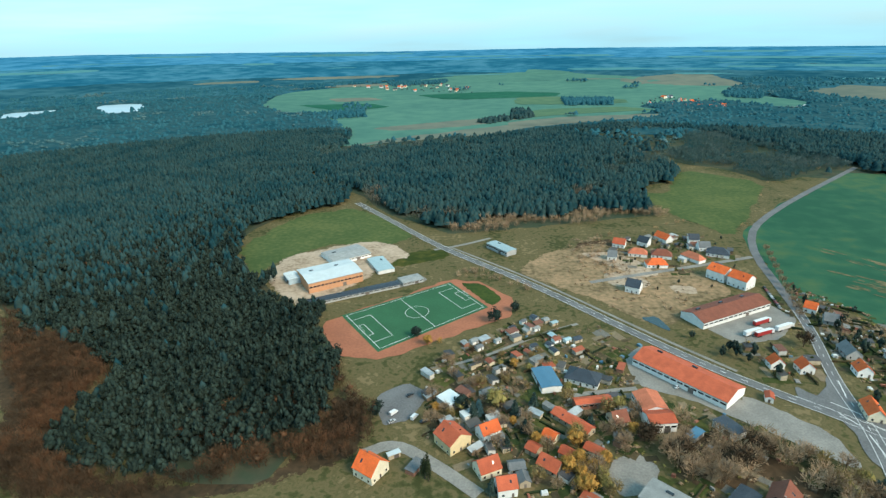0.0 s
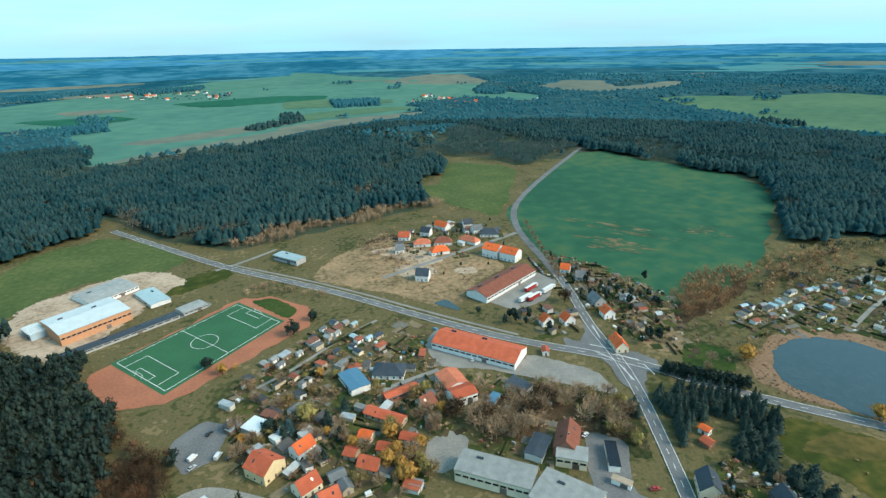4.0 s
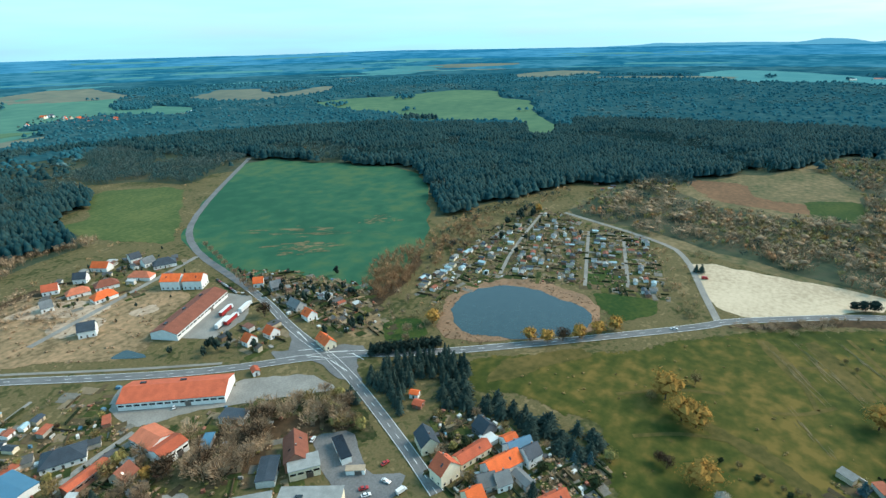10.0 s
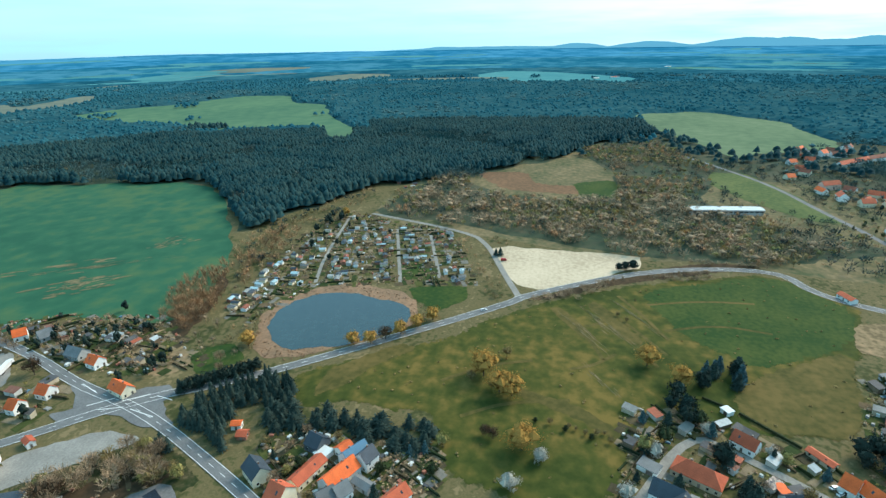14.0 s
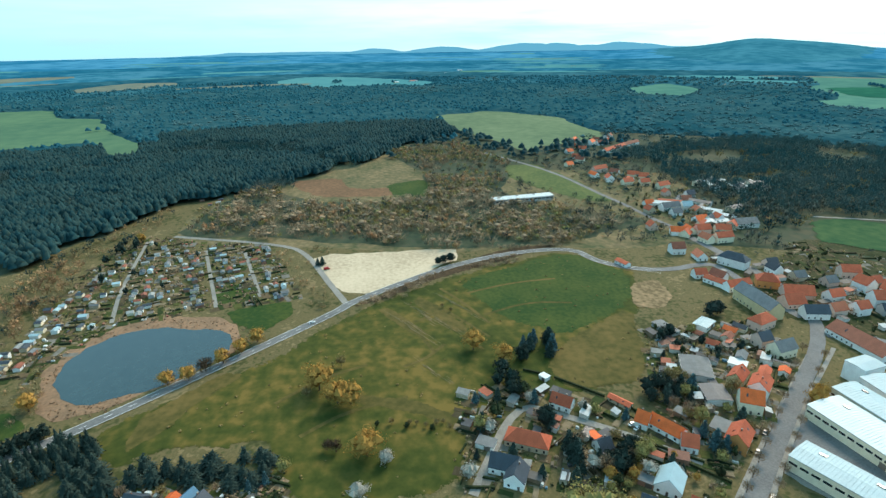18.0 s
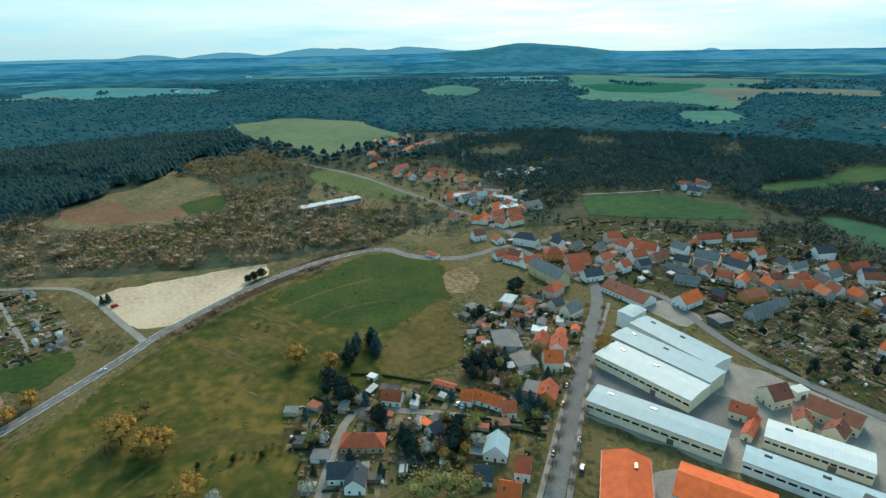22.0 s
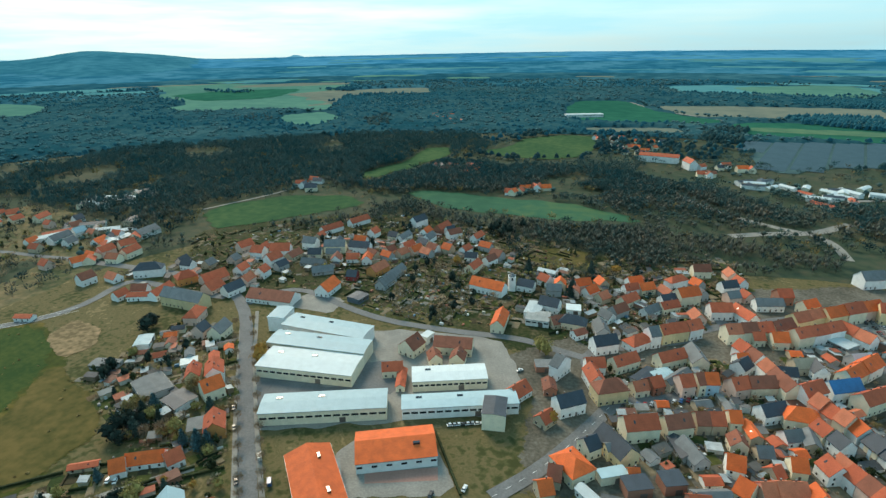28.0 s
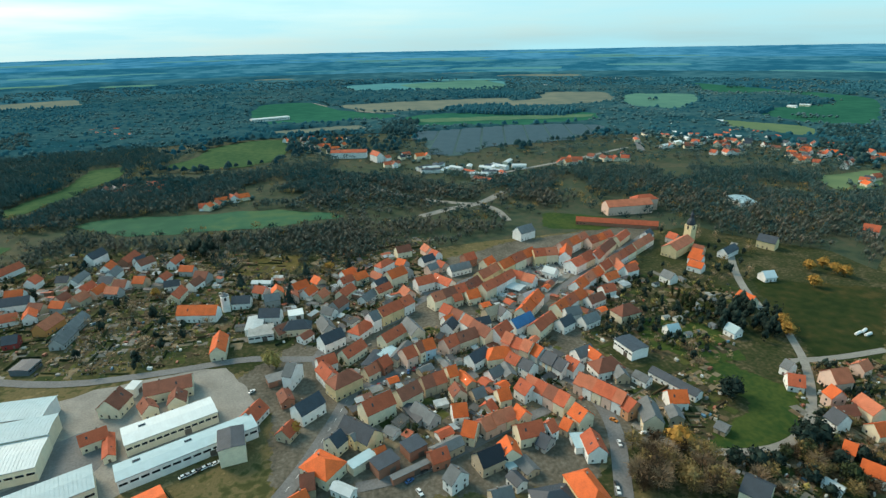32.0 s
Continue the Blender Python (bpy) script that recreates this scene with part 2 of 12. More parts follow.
M = {
    "ground": mat("rough_grass_and_soil", (0.175, 0.132, 0.068), (0.045, 0.05, 0.018), 0.03, 0.25, 0.9, spread=0.45, bump=0.05, spec=0.08, between=((0.072, 0.07, 0.028), (0.128, 0.1, 0.048), (0.088, 0.078, 0.034))),
    "meadow": mat("spring_meadow", (0.136, 0.098, 0.026), (0.03, 0.042, 0.009), 0.012, 0.12, 0.9, spread=0.45, bump=0.03, spec=0.08, between=((0.047, 0.056, 0.012), (0.08, 0.071, 0.017))),
    "lawn": mat("mown_lawn", (0.052, 0.07, 0.017), (0.021, 0.048, 0.012), 0.03, 0.3, 0.9, spread=0.4, bump=0.03, spec=0.08, between=((0.035, 0.058, 0.014),)),
    "straw": mat("dry_straw_meadow", (0.12, 0.088, 0.029), (0.054, 0.053, 0.015), 0.03, 0.2, 0.9, spread=0.45, bump=0.03, spec=0.08),
    "reed": mat("dry_reed", (0.26, 0.15, 0.085), (0.15, 0.095, 0.055), 0.06, 0.5, spread=0.4, between=((0.2, 0.12, 0.07),)),
    "crop": mat("young_winter_crop", (0.056, 0.11, 0.05), (0.02, 0.078, 0.044), 0.006, 0.05, 0.9, spread=0.4, bump=0.03, spec=0.1, between=((0.028, 0.094, 0.051),)),
    "turf": mat("artificial_turf", (0.03, 0.11, 0.05), (0.025, 0.09, 0.04), 0.05, 0.8, spread=0.35),
    "cinder": mat("red_cinder_track", (0.36, 0.13, 0.07), (0.27, 0.1, 0.055), 0.05, 0.6, spread=0.4),
    # far pasture green, with blue-green haze worked into it
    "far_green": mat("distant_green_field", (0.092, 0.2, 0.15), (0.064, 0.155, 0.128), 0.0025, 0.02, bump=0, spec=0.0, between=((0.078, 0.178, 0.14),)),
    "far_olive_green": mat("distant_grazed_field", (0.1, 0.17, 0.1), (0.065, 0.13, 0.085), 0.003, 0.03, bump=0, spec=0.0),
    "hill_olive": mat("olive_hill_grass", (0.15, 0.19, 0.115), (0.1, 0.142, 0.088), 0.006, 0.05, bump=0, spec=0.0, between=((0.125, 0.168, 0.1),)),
    # crop green shifted towards blue by haze in the colour
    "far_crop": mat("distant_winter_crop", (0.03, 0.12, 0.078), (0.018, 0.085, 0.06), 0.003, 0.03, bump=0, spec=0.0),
    # distant trees: both base colours carry a blue haze
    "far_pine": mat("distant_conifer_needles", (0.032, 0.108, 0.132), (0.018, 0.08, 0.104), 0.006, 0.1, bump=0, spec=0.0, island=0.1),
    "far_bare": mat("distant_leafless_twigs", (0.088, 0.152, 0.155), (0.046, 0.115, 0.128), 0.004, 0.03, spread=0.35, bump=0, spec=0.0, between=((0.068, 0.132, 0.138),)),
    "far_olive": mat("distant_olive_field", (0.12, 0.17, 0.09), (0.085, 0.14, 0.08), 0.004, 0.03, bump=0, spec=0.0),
    # tan dulled and cooled by haze in the colour
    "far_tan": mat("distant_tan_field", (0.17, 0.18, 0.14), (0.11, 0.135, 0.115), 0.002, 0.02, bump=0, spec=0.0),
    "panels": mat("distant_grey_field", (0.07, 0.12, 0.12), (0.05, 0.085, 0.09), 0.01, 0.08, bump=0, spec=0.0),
    "floor": mat("woodland_litter", (0.085, 0.055, 0.032), (0.035, 0.028, 0.018), 0.03, 0.3, spec=0.05),
    "far_water": mat("pale_far_water", (0.4, 0.5, 0.54), (0.33, 0.43, 0.48), 0.002, 0.02, 0.3, bump=0),
    "sand": mat("pale_gravel", (0.52, 0.42, 0.3), (0.36, 0.285, 0.195), 0.02, 0.3, spread=0.45, spec=0.1, between=((0.46, 0.37, 0.26),)),
    "soil": mat("bare_brown_soil", (0.33, 0.215, 0.125), (0.13, 0.095, 0.052), 0.025, 0.25, spread=0.4, bump=0.05, spec=0.05, between=((0.2, 0.145, 0.082), (0.26, 0.175, 0.1))),
    "asphalt": mat("worn_asphalt", (0.165, 0.165, 0.165), (0.105, 0.105, 0.107), 0.06, 1.0, 0.85, spec=0.2),
    "paving": mat("grey_paving", (0.26, 0.245, 0.22), (0.17, 0.16, 0.145), 0.08, 1.0, 0.85, spec=0.2),
    "yard": mat("yard_ground", (0.15, 0.136, 0.112), (0.06, 0.056, 0.044), 0.05, 0.5, 0.9, spread=0.5, bump=0.05, spec=0.1, between=((0.1, 0.089, 0.07),)),
    "redpave": mat("red_brick_paving", (0.36, 0.19, 0.15), (0.28, 0.15, 0.12), 0.08, 1.0, 0.85),
    "line": mat("white_road_paint", (0.75, 0.75, 0.73), (0.55, 0.55, 0.54), 0.3, 2.0, 0.7),
    "water": mat("still_pond_water", (0.028, 0.05, 0.054), (0.018, 0.036, 0.042), 0.01, 0.2, 0.1, bump=0.02, spec=0.6),
    # far woods: blue haze is mixed into these base colours
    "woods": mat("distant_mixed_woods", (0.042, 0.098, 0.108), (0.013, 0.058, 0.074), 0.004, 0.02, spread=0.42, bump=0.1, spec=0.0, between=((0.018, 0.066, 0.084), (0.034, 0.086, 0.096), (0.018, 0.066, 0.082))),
    "mid_haze_woods": mat("distant_blue_woods", (0.04, 0.12, 0.148), (0.012, 0.066, 0.096), 0.003, 0.016, spread=0.36, bump=0, spec=0.0, between=((0.022, 0.088, 0.118),)),
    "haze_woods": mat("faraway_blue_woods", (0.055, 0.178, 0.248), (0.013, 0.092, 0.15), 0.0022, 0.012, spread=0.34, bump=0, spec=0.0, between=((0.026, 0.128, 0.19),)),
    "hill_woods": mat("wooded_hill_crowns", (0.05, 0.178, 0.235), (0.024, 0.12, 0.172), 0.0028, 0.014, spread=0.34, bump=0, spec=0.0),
    # backdrop hills: emission stands in for the blue haze before them
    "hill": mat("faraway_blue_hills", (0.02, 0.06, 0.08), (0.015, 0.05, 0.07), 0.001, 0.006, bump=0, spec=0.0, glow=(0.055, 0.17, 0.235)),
    "pine": mat("pine_needles", (0.03, 0.046, 0.036), (0.011, 0.021, 0.018), 0.04, 0.5, spec=0.1, island=0.3),
    # copy of the pine colour, blued as if through haze
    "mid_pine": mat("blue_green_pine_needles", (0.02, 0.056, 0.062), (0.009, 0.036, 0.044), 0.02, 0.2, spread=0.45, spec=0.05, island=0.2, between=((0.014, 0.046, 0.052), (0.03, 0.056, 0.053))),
    "spruce": mat("spruce_needles", (0.055, 0.085, 0.072), (0.024, 0.044, 0.038), 0.06, 0.8, spec=0.1, vary=0.3),
    "bluespruce": mat("blue_spruce_needles", (0.06, 0.125, 0.135), (0.035, 0.08, 0.09), 0.05, 0.8, island=0.3),
    "twig": mat("bare_twigs", (0.389, 0.27, 0.171), (0.206, 0.15, 0.097), 0.03, 0.2, spread=0.35, bump=0, spec=0.0, between=((0.295, 0.198, 0.124),)),
    "rust": mat("rusty_brown_twigs", (0.125, 0.066, 0.037), (0.048, 0.033, 0.022), 0.03, 0.2, spread=0.35, bump=0, spec=0.0, between=((0.075, 0.05, 0.031),)),
    "olive": mat("budding_olive_twigs", (0.316, 0.218, 0.092), (0.158, 0.118, 0.054), 0.04, 0.3, spread=0.35, bump=0, spec=0.0),
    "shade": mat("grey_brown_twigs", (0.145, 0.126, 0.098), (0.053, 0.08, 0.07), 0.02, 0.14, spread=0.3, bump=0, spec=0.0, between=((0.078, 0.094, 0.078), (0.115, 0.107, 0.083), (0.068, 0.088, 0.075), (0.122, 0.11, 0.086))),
    # copy of the twig colour above, haze added to it
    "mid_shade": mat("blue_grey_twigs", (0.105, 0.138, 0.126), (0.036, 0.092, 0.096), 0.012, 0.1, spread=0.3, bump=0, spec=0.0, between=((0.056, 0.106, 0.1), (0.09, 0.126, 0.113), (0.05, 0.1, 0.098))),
    "budding": mat("olive_green_buds", (0.288, 0.249, 0.097), (0.158, 0.155, 0.065), 0.03, 0.2, spread=0.35, bump=0, spec=0.0),
    "russet": mat("russet_brown_buds", (0.49, 0.249, 0.124), (0.274, 0.155, 0.086), 0.03, 0.2, spread=0.35, bump=0, spec=0.0),
    "gold": mat("golden_budding_leaves", (0.42, 0.225, 0.055), (0.27, 0.15, 0.042), 0.1, 0.8, spread=0.35, bump=0, spec=0.0, between=((0.35, 0.19, 0.05),)),
    "moss": mat("olive_yellow_leaves", (0.3, 0.24, 0.07), (0.18, 0.15, 0.05), 0.1, 0.8, island=0.35),
    "blossom": mat("white_blossom", (0.4, 0.37, 0.32), (0.24, 0.22, 0.18), 0.1, 0.8, island=0.3),
    "hedge": mat("dark_hedge_leaves", (0.05, 0.06, 0.026), (0.026, 0.034, 0.016), 0.1, 0.8, spec=0.1, island=0.4),
    "bark": mat("tree_bark", (0.09, 0.07, 0.05), (0.05, 0.04, 0.03), 0.5, 4.0),
    "frame": mat("white_window_frame", (0.75, 0.75, 0.74), (0.65, 0.65, 0.64), 1.0, 6.0, 0.5),
    "glass": mat("window_glass", (0.02, 0.025, 0.03), (0.015, 0.02, 0.025), 1.0, 3.0, 0.08, bump=0, spec=0.7),
    "door": mat("painted_door", (0.16, 0.13, 0.11), (0.1, 0.085, 0.075), 0.5, 4.0, 0.5, vary=0.4),
    "steel": mat("galvanised_steel", (0.4, 0.42, 0.43), (0.3, 0.32, 0.33), 0.5, 4.0, 0.45, 0.6),
    "brickwork": mat("brick_masonry", (0.26, 0.13, 0.09), (0.17, 0.09, 0.065), 0.6, 6.0),
    "lowland": mat("damp_meadow", (0.058, 0.048, 0.017), (0.015, 0.026, 0.008), 0.014, 0.12, spread=0.45, bump=0.03, spec=0.05, between=((0.023, 0.033, 0.01), (0.034, 0.037, 0.012))),
    "hillside": mat("garden_soil_and_grass", (0.1, 0.08, 0.045), (0.02, 0.03, 0.011), 0.05, 0.4, spread=0.5, bump=0.05, spec=0.05, between=((0.032, 0.04, 0.016), (0.05, 0.049, 0.023))),
    "mixed": mat("mixed_scrub_twigs", (0.476, 0.298, 0.157), (0.188, 0.155, 0.081), 0.02, 0.13, spread=0.3, bump=0, spec=0.0, between=((0.26, 0.199, 0.097), (0.374, 0.23, 0.124))),
    "beds": mat("garden_beds", (1.15, 1.15, 1.15), (0.7, 0.7, 0.7), 0.3, 2.0, bump=0.1, spec=0.05, palette=((0.05, 0.062, 0.02), (0.12, 0.085, 0.05), (0.06, 0.05, 0.03), (0.075, 0.08, 0.026), (0.2, 0.155, 0.1), (0.035, 0.05, 0.018), (0.16, 0.15, 0.13), (0.09, 0.07, 0.04))),
    "shed_walls": mat("shed_walls", (1.1, 1.1, 1.1), (0.75, 0.75, 0.75), 0.5, 4.0, 0.8, bump=0.1, palette=((0.55, 0.52, 0.46), (0.2, 0.14, 0.09), (0.36, 0.33, 0.28), (0.62, 0.61, 0.58), (0.3, 0.16, 0.11), (0.5, 0.42, 0.3))),
    "shed_roofs": mat("shed_roofs", (1.1, 1.1, 1.1), (0.7, 0.7, 0.7), 0.4, 4.0, 0.7, bump=0.1, palette=((0.05, 0.055, 0.06), (0.2, 0.2, 0.19), (0.34, 0.09, 0.045), (0.09, 0.085, 0.08), (0.42, 0.44, 0.44), (0.18, 0.075, 0.05), (0.13, 0.13, 0.13), (0.045, 0.05, 0.055), (0.3, 0.34, 0.36), (0.07, 0.07, 0.075))),
    "solar": mat("solar_panel_glass", (0.05, 0.085, 0.1), (0.03, 0.06, 0.075), 0.05, 0.5, 0.35, bump=0, spec=0.4),
    "odds": mat("weathered_yard_things", (1.1, 1.1, 1.1), (0.75, 0.75, 0.75), 0.5, 4.0, 0.7, bump=0.1, palette=((0.6, 0.6, 0.58), (0.12, 0.09, 0.06), (0.25, 0.24, 0.23), (0.07, 0.07, 0.075), (0.3, 0.11, 0.07), (0.42, 0.4, 0.36), (0.1, 0.2, 0.28), (0.18, 0.13, 0.09))),
    "cover": mat("clipped_hedge_rows", (1.2, 1.2, 1.2), (0.6, 0.6, 0.6), 0.4, 3.0, bump=0.4, spec=0.05, palette=((0.03, 0.042, 0.018), (0.05, 0.055, 0.024), (0.08, 0.062, 0.036), (0.025, 0.036, 0.02))),
    "site": mat("sandy_building_ground", (0.46, 0.35, 0.26), (0.26, 0.19, 0.13), 0.04, 0.3, spread=0.45, spec=0.05, between=((0.38, 0.29, 0.21),)),
    "valley": mat("valley_grass_and_scrub", (0.078, 0.074, 0.045), (0.032, 0.05, 0.033), 0.015, 0.1, 0.9, spread=0.45, bump=0.03, spec=0.05, between=((0.047, 0.062, 0.038), (0.058, 0.064, 0.042))),
    "thin_crop": mat("thin_patchy_crop", (0.19, 0.15, 0.085), (0.06, 0.085, 0.045), 0.05, 0.3, spread=0.45, spec=0.05),
    "scrub": mat("tan_scrub_land", (0.19, 0.145, 0.08), (0.065, 0.075, 0.036), 0.02, 0.15, 0.9, spread=0.45, bump=0.03, spec=0.05, between=((0.11, 0.1, 0.052), (0.145, 0.115, 0.062))),
    # furthest woods, the most haze put into the base colour
    "horizon_haze": mat("palest_blue_woods", (0.066, 0.225, 0.345), (0.02, 0.13, 0.228), 0.0016, 0.009, spread=0.34, bump=0, spec=0.0),
    # faraway field, paled by haze put into its base colour
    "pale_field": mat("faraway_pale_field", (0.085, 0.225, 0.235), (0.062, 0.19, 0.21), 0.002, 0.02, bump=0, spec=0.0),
    "slope_meadow": mat("green_slope_grass", (0.068, 0.108, 0.05), (0.038, 0.078, 0.04), 0.012, 0.1, 0.9, spread=0.4, bump=0.03, spec=0.0, between=((0.05, 0.092, 0.044),)),
    "reed_mat": mat("rust_brown_reed", (0.2, 0.118, 0.072), (0.13, 0.085, 0.055), 0.02, 0.2, spread=0.4, bump=0, spec=0.0),
    "green_meadow": mat("short_green_meadow", (0.1, 0.115, 0.04), (0.05, 0.078, 0.026), 0.02, 0.2, 0.9, spread=0.45, bump=0.03, spec=0.08, between=((0.07, 0.095, 0.032),)),
    "copper": mat("copper_brown_twigs", (0.36, 0.2, 0.105), (0.19, 0.115, 0.066), 0.04, 0.2, spread=0.35, bump=0, spec=0.0),
    "tyre": mat("black_rubber", (0.02, 0.02, 0.021), (0.015, 0.015, 0.016), 1.0, 8.0),
}
for key, colour, gloss in (("red", (0.5, 0.108, 0.048), 0.75), ("orange", (0.72, 0.13, 0.028), 0.7), ("brown", (0.26, 0.085, 0.05), 0.75), ("slate", (0.045, 0.058, 0.075), 0.55),
                           ("grey", (0.16, 0.17, 0.175), 0.75), ("blue", (0.07, 0.17, 0.26), 0.45), ("white", (0.54, 0.59, 0.6), 0.55), ("pale", (0.33, 0.45, 0.49), 0.5), ("black", (0.015, 0.018, 0.028), 0.2),
                           ("salmon", (0.52, 0.155, 0.08), 0.75), ("concrete", (0.3, 0.31, 0.3), 0.85), ("tan", (0.36, 0.28, 0.2), 0.8), ("azure", (0.03, 0.16, 0.36), 0.5)):
    M["roof_" + key] = mat(key + "_roof", colour, tuple(c * (0.86 if key in ("white", "pale", "blue") else 0.66) for c in colour), 0.25, 3.0, gloss, vary=0.16, bump=0.4)
for key, colour in (("white", (0.82, 0.81, 0.78)), ("cream", (0.76, 0.67, 0.5)), ("yellow", (0.72, 0.57, 0.33)), ("pink", (0.68, 0.48, 0.39)), ("brick", (0.32, 0.15, 0.1)), ("tan", (0.48, 0.39, 0.28)),
                    ("orange", (0.6, 0.27, 0.09)), ("grey", (0.38, 0.38, 0.37)), ("slate", (0.1, 0.12, 0.14)), ("salmon", (0.55, 0.28, 0.15)), ("pale", (0.45, 0.58, 0.66)), ("red", (0.3, 0.05, 0.045))):
    M["wall_" + key] = mat(key + "_plaster", colour, tuple(c * 0.8 for c in colour), 0.3, 3.0, 0.85, vary=0.12, bump=0.15)


# ground heights and helpers
# height of the land at the rim of the ground, bearing by bearing in degrees
RIM = [(0, 72), (25, 78), (37, 88), (49, 82), (60, 90), (77, 107), (94, 111), (109, 134), (121, 150), (150, 150), (200, 120), (224, 118), (250, 98), (264, 95), (280, 92), (300, 80), (312, 72), (330, 72)]


def terrain(x, y):
    """Height of the land: level round the middle of the place, then slowly rising, with one broad wooded hill."""
    r, b = np.hypot(x, y), np.degrees(np.arctan2(y, x)) % 360
    low = np.where(r > 1500, 84 * (np.maximum(r - 1500, 0) / 3400) ** 1.5, 0.0)
    w = np.clip((r - 2200) / 2700, 0, 1)
    rim = np.interp(b, [p[0] for p in RIM], [p[1] for p in RIM], period=360)
    return low + (rim - 86) * w * w * (3 - 2 * w) + hill(r, b)


def hill(r, b):
    """The broad wooded hill, by distance and bearing in degrees."""
    v = np.clip((r - 3000) / 1700, 0, 1)
    top = 64 * np.exp(-(((b - 322.8) / 3.4) ** 2)) + 34 * np.exp(-(((b - 318.0) / 3.0) ** 2)) + 14 * np.exp(-(((b - 327.5) / 5.0) ** 2))
    return top * v * v * (3 - 2 * v)


def mesh_object(name, verts, faces, material, parent=None, smooth=False):
    """One mesh object from arrays of corners and triangles or four-cornered faces."""
    me = bpy.data.meshes.new(name)
    verts, faces = np.asarray(verts, np.float32).reshape(-1, 3), np.asarray(faces, np.int32)
    k = faces.shape[1]
    me.vertices.add(len(verts))
    me.vertices.foreach_set("co", verts.ravel())
    me.loops.add(faces.size)
    me.loops.foreach_set("vertex_index", faces.ravel())
    me.polygons.add(len(faces))
    me.polygons.foreach_set("loop_start", np.arange(0, faces.size, k, dtype=np.int32))
    me.polygons.foreach_set("use_smooth", np.full(len(faces), smooth))
    me.materials.append(material)
    me.update(calc_edges=True)
    ob = new(name, me)
    if parent:
        ob.parent = parent
    return ob


def inside(poly, x, y):
    """Which of the points (x, y) lie within the polygon."""
    px, py = np.array(poly, float).T
    ins = np.zeros(x.shape, bool)
    j = len(px) - 1
    for i in range(len(px)):
        c = ((py[i] > y) != (py[j] > y)) & (x < (px[j] - px[i]) * (y - py[i]) / (py[j] - py[i] + 1e-12) + px[i])
        ins ^= c
        j = i
    return ins


def soft_edged(m):
    """The same surface, broken up by noise where the sheet thins out towards its rim."""
    c = m.copy()
    c.name = m.name + "_thinning"
    n, l = c.node_tree.nodes, c.node_tree.links
    rim, tex, co, add, cut, clear, mix = (n.new("ShaderNode" + k) for k in ("Attribute", "TexNoise", "TexCoord", "Math", "Math", "BsdfTransparent", "MixShader"))
    rim.attribute_name = "edge"
    tex.inputs["Scale"].default_value, tex.inputs["Detail"].default_value, tex.inputs["Roughness"].default_value = 0.22, 6.0, 0.7
    l.new(co.outputs["Object"], tex.inputs["Vector"])
    add.operation, cut.operation = "ADD", "GREATER_THAN"
    cut.inputs[1].default_value = 1.0
    l.new(rim.outputs["Fac"], add.inputs[0])
    l.new(tex.outputs["Fac"], add.inputs[1])
    l.new(add.outputs[0], cut.inputs[0])
    l.new(cut.outputs[0], mix.inputs[0])
    l.new(clear.outputs[0], mix.inputs[1])
    l.new(n["Principled BSDF"].outputs[0], mix.inputs[2])
    l.new(mix.outputs[0], n["Material Output"].inputs["Surface"])
    return c


SOFT = {M[k]: soft_edged(M[k]) for k in ("straw", "soil", "site", "meadow", "lawn", "hillside", "yard", "scrub", "lowland", "green_meadow", "valley", "slope_meadow", "floor", "reed_mat")}
ROADS, BUILT = [], []  # lines of the roads and footprints of the houses
CLEAR = []  # open land, on which no far wood stands
OPEN = []  # meadows and clearings, on which no wood stands
PAVED = []  # yards, water and sports ground, on which nothing grows


def noted(ob, name, label, material, pts):
    """Keeps the outline of a piece of land in the lists of what may stand on it."""
    if material in [M[k] for k in ("paving", "asphalt", "redpave", "sand", "water", "turf", "cinder")]:
        PAVED.append(pts)
    if any(w in name for w in ("meadow", "clearing", "field", "pasture", "strip", "lawn")):
        OPEN.append(pts)
    if name not in ("woodland_floor", "valley_ground", "valley_land"):
        CLEAR.append(pts)
    return tagged(ob, label, name.replace("_", " "), kind="structure")


def thinning_sheet(name, material, lift, a):
    """A sheet of small squares over a polygon; how far each corner lies within the rim is kept in "edge"."""
    low, high = a.min(0), a.max(0)
    wide = float(np.clip(0.07 * (high - low).min(), 1.5, 8.0))
    step = max(2.0, (high - low).max() / 56)
    nx, ny = (np.ceil((high - low + 2 * wide) / step) + 1).astype(int)
    gx, gy = np.meshgrid(low[0] - wide + np.arange(nx) * step, low[1] - wide + np.arange(ny) * step)
    x, y = gx.ravel(), gy.ravel()
    dist = np.full(x.size, 1e9)
    for p, q in zip(a, np.roll(a, -1, 0)):
        d = q - p
        t = np.clip(((x - p[0]) * d[0] + (y - p[1]) * d[1]) / (d @ d + 1e-9), 0, 1)
        dist = np.minimum(dist, np.hypot(p[0] + d[0] * t - x, p[1] + d[1] * t - y))
    edge = np.clip(0.5 + np.where(inside(a, x, y), dist, -dist) / (2 * wide), 0, 1)
    k = np.arange(nx * ny).reshape(ny, nx)
    f = np.stack([k[:-1, :-1], k[:-1, 1:], k[1:, 1:], k[1:, :-1]], -1).reshape(-1, 4)
    f = f[edge[f].max(1) > 0.05]
    used, f = np.unique(f, return_inverse=True)
    ob = mesh_object(name, np.stack([x, y, terrain(x, y) + lift], -1)[used], f.reshape(-1, 4), material)
    ob.data.attributes.new("edge", "FLOAT", "POINT").data.foreach_set("value", edge[used].astype(np.float32))
    return ob


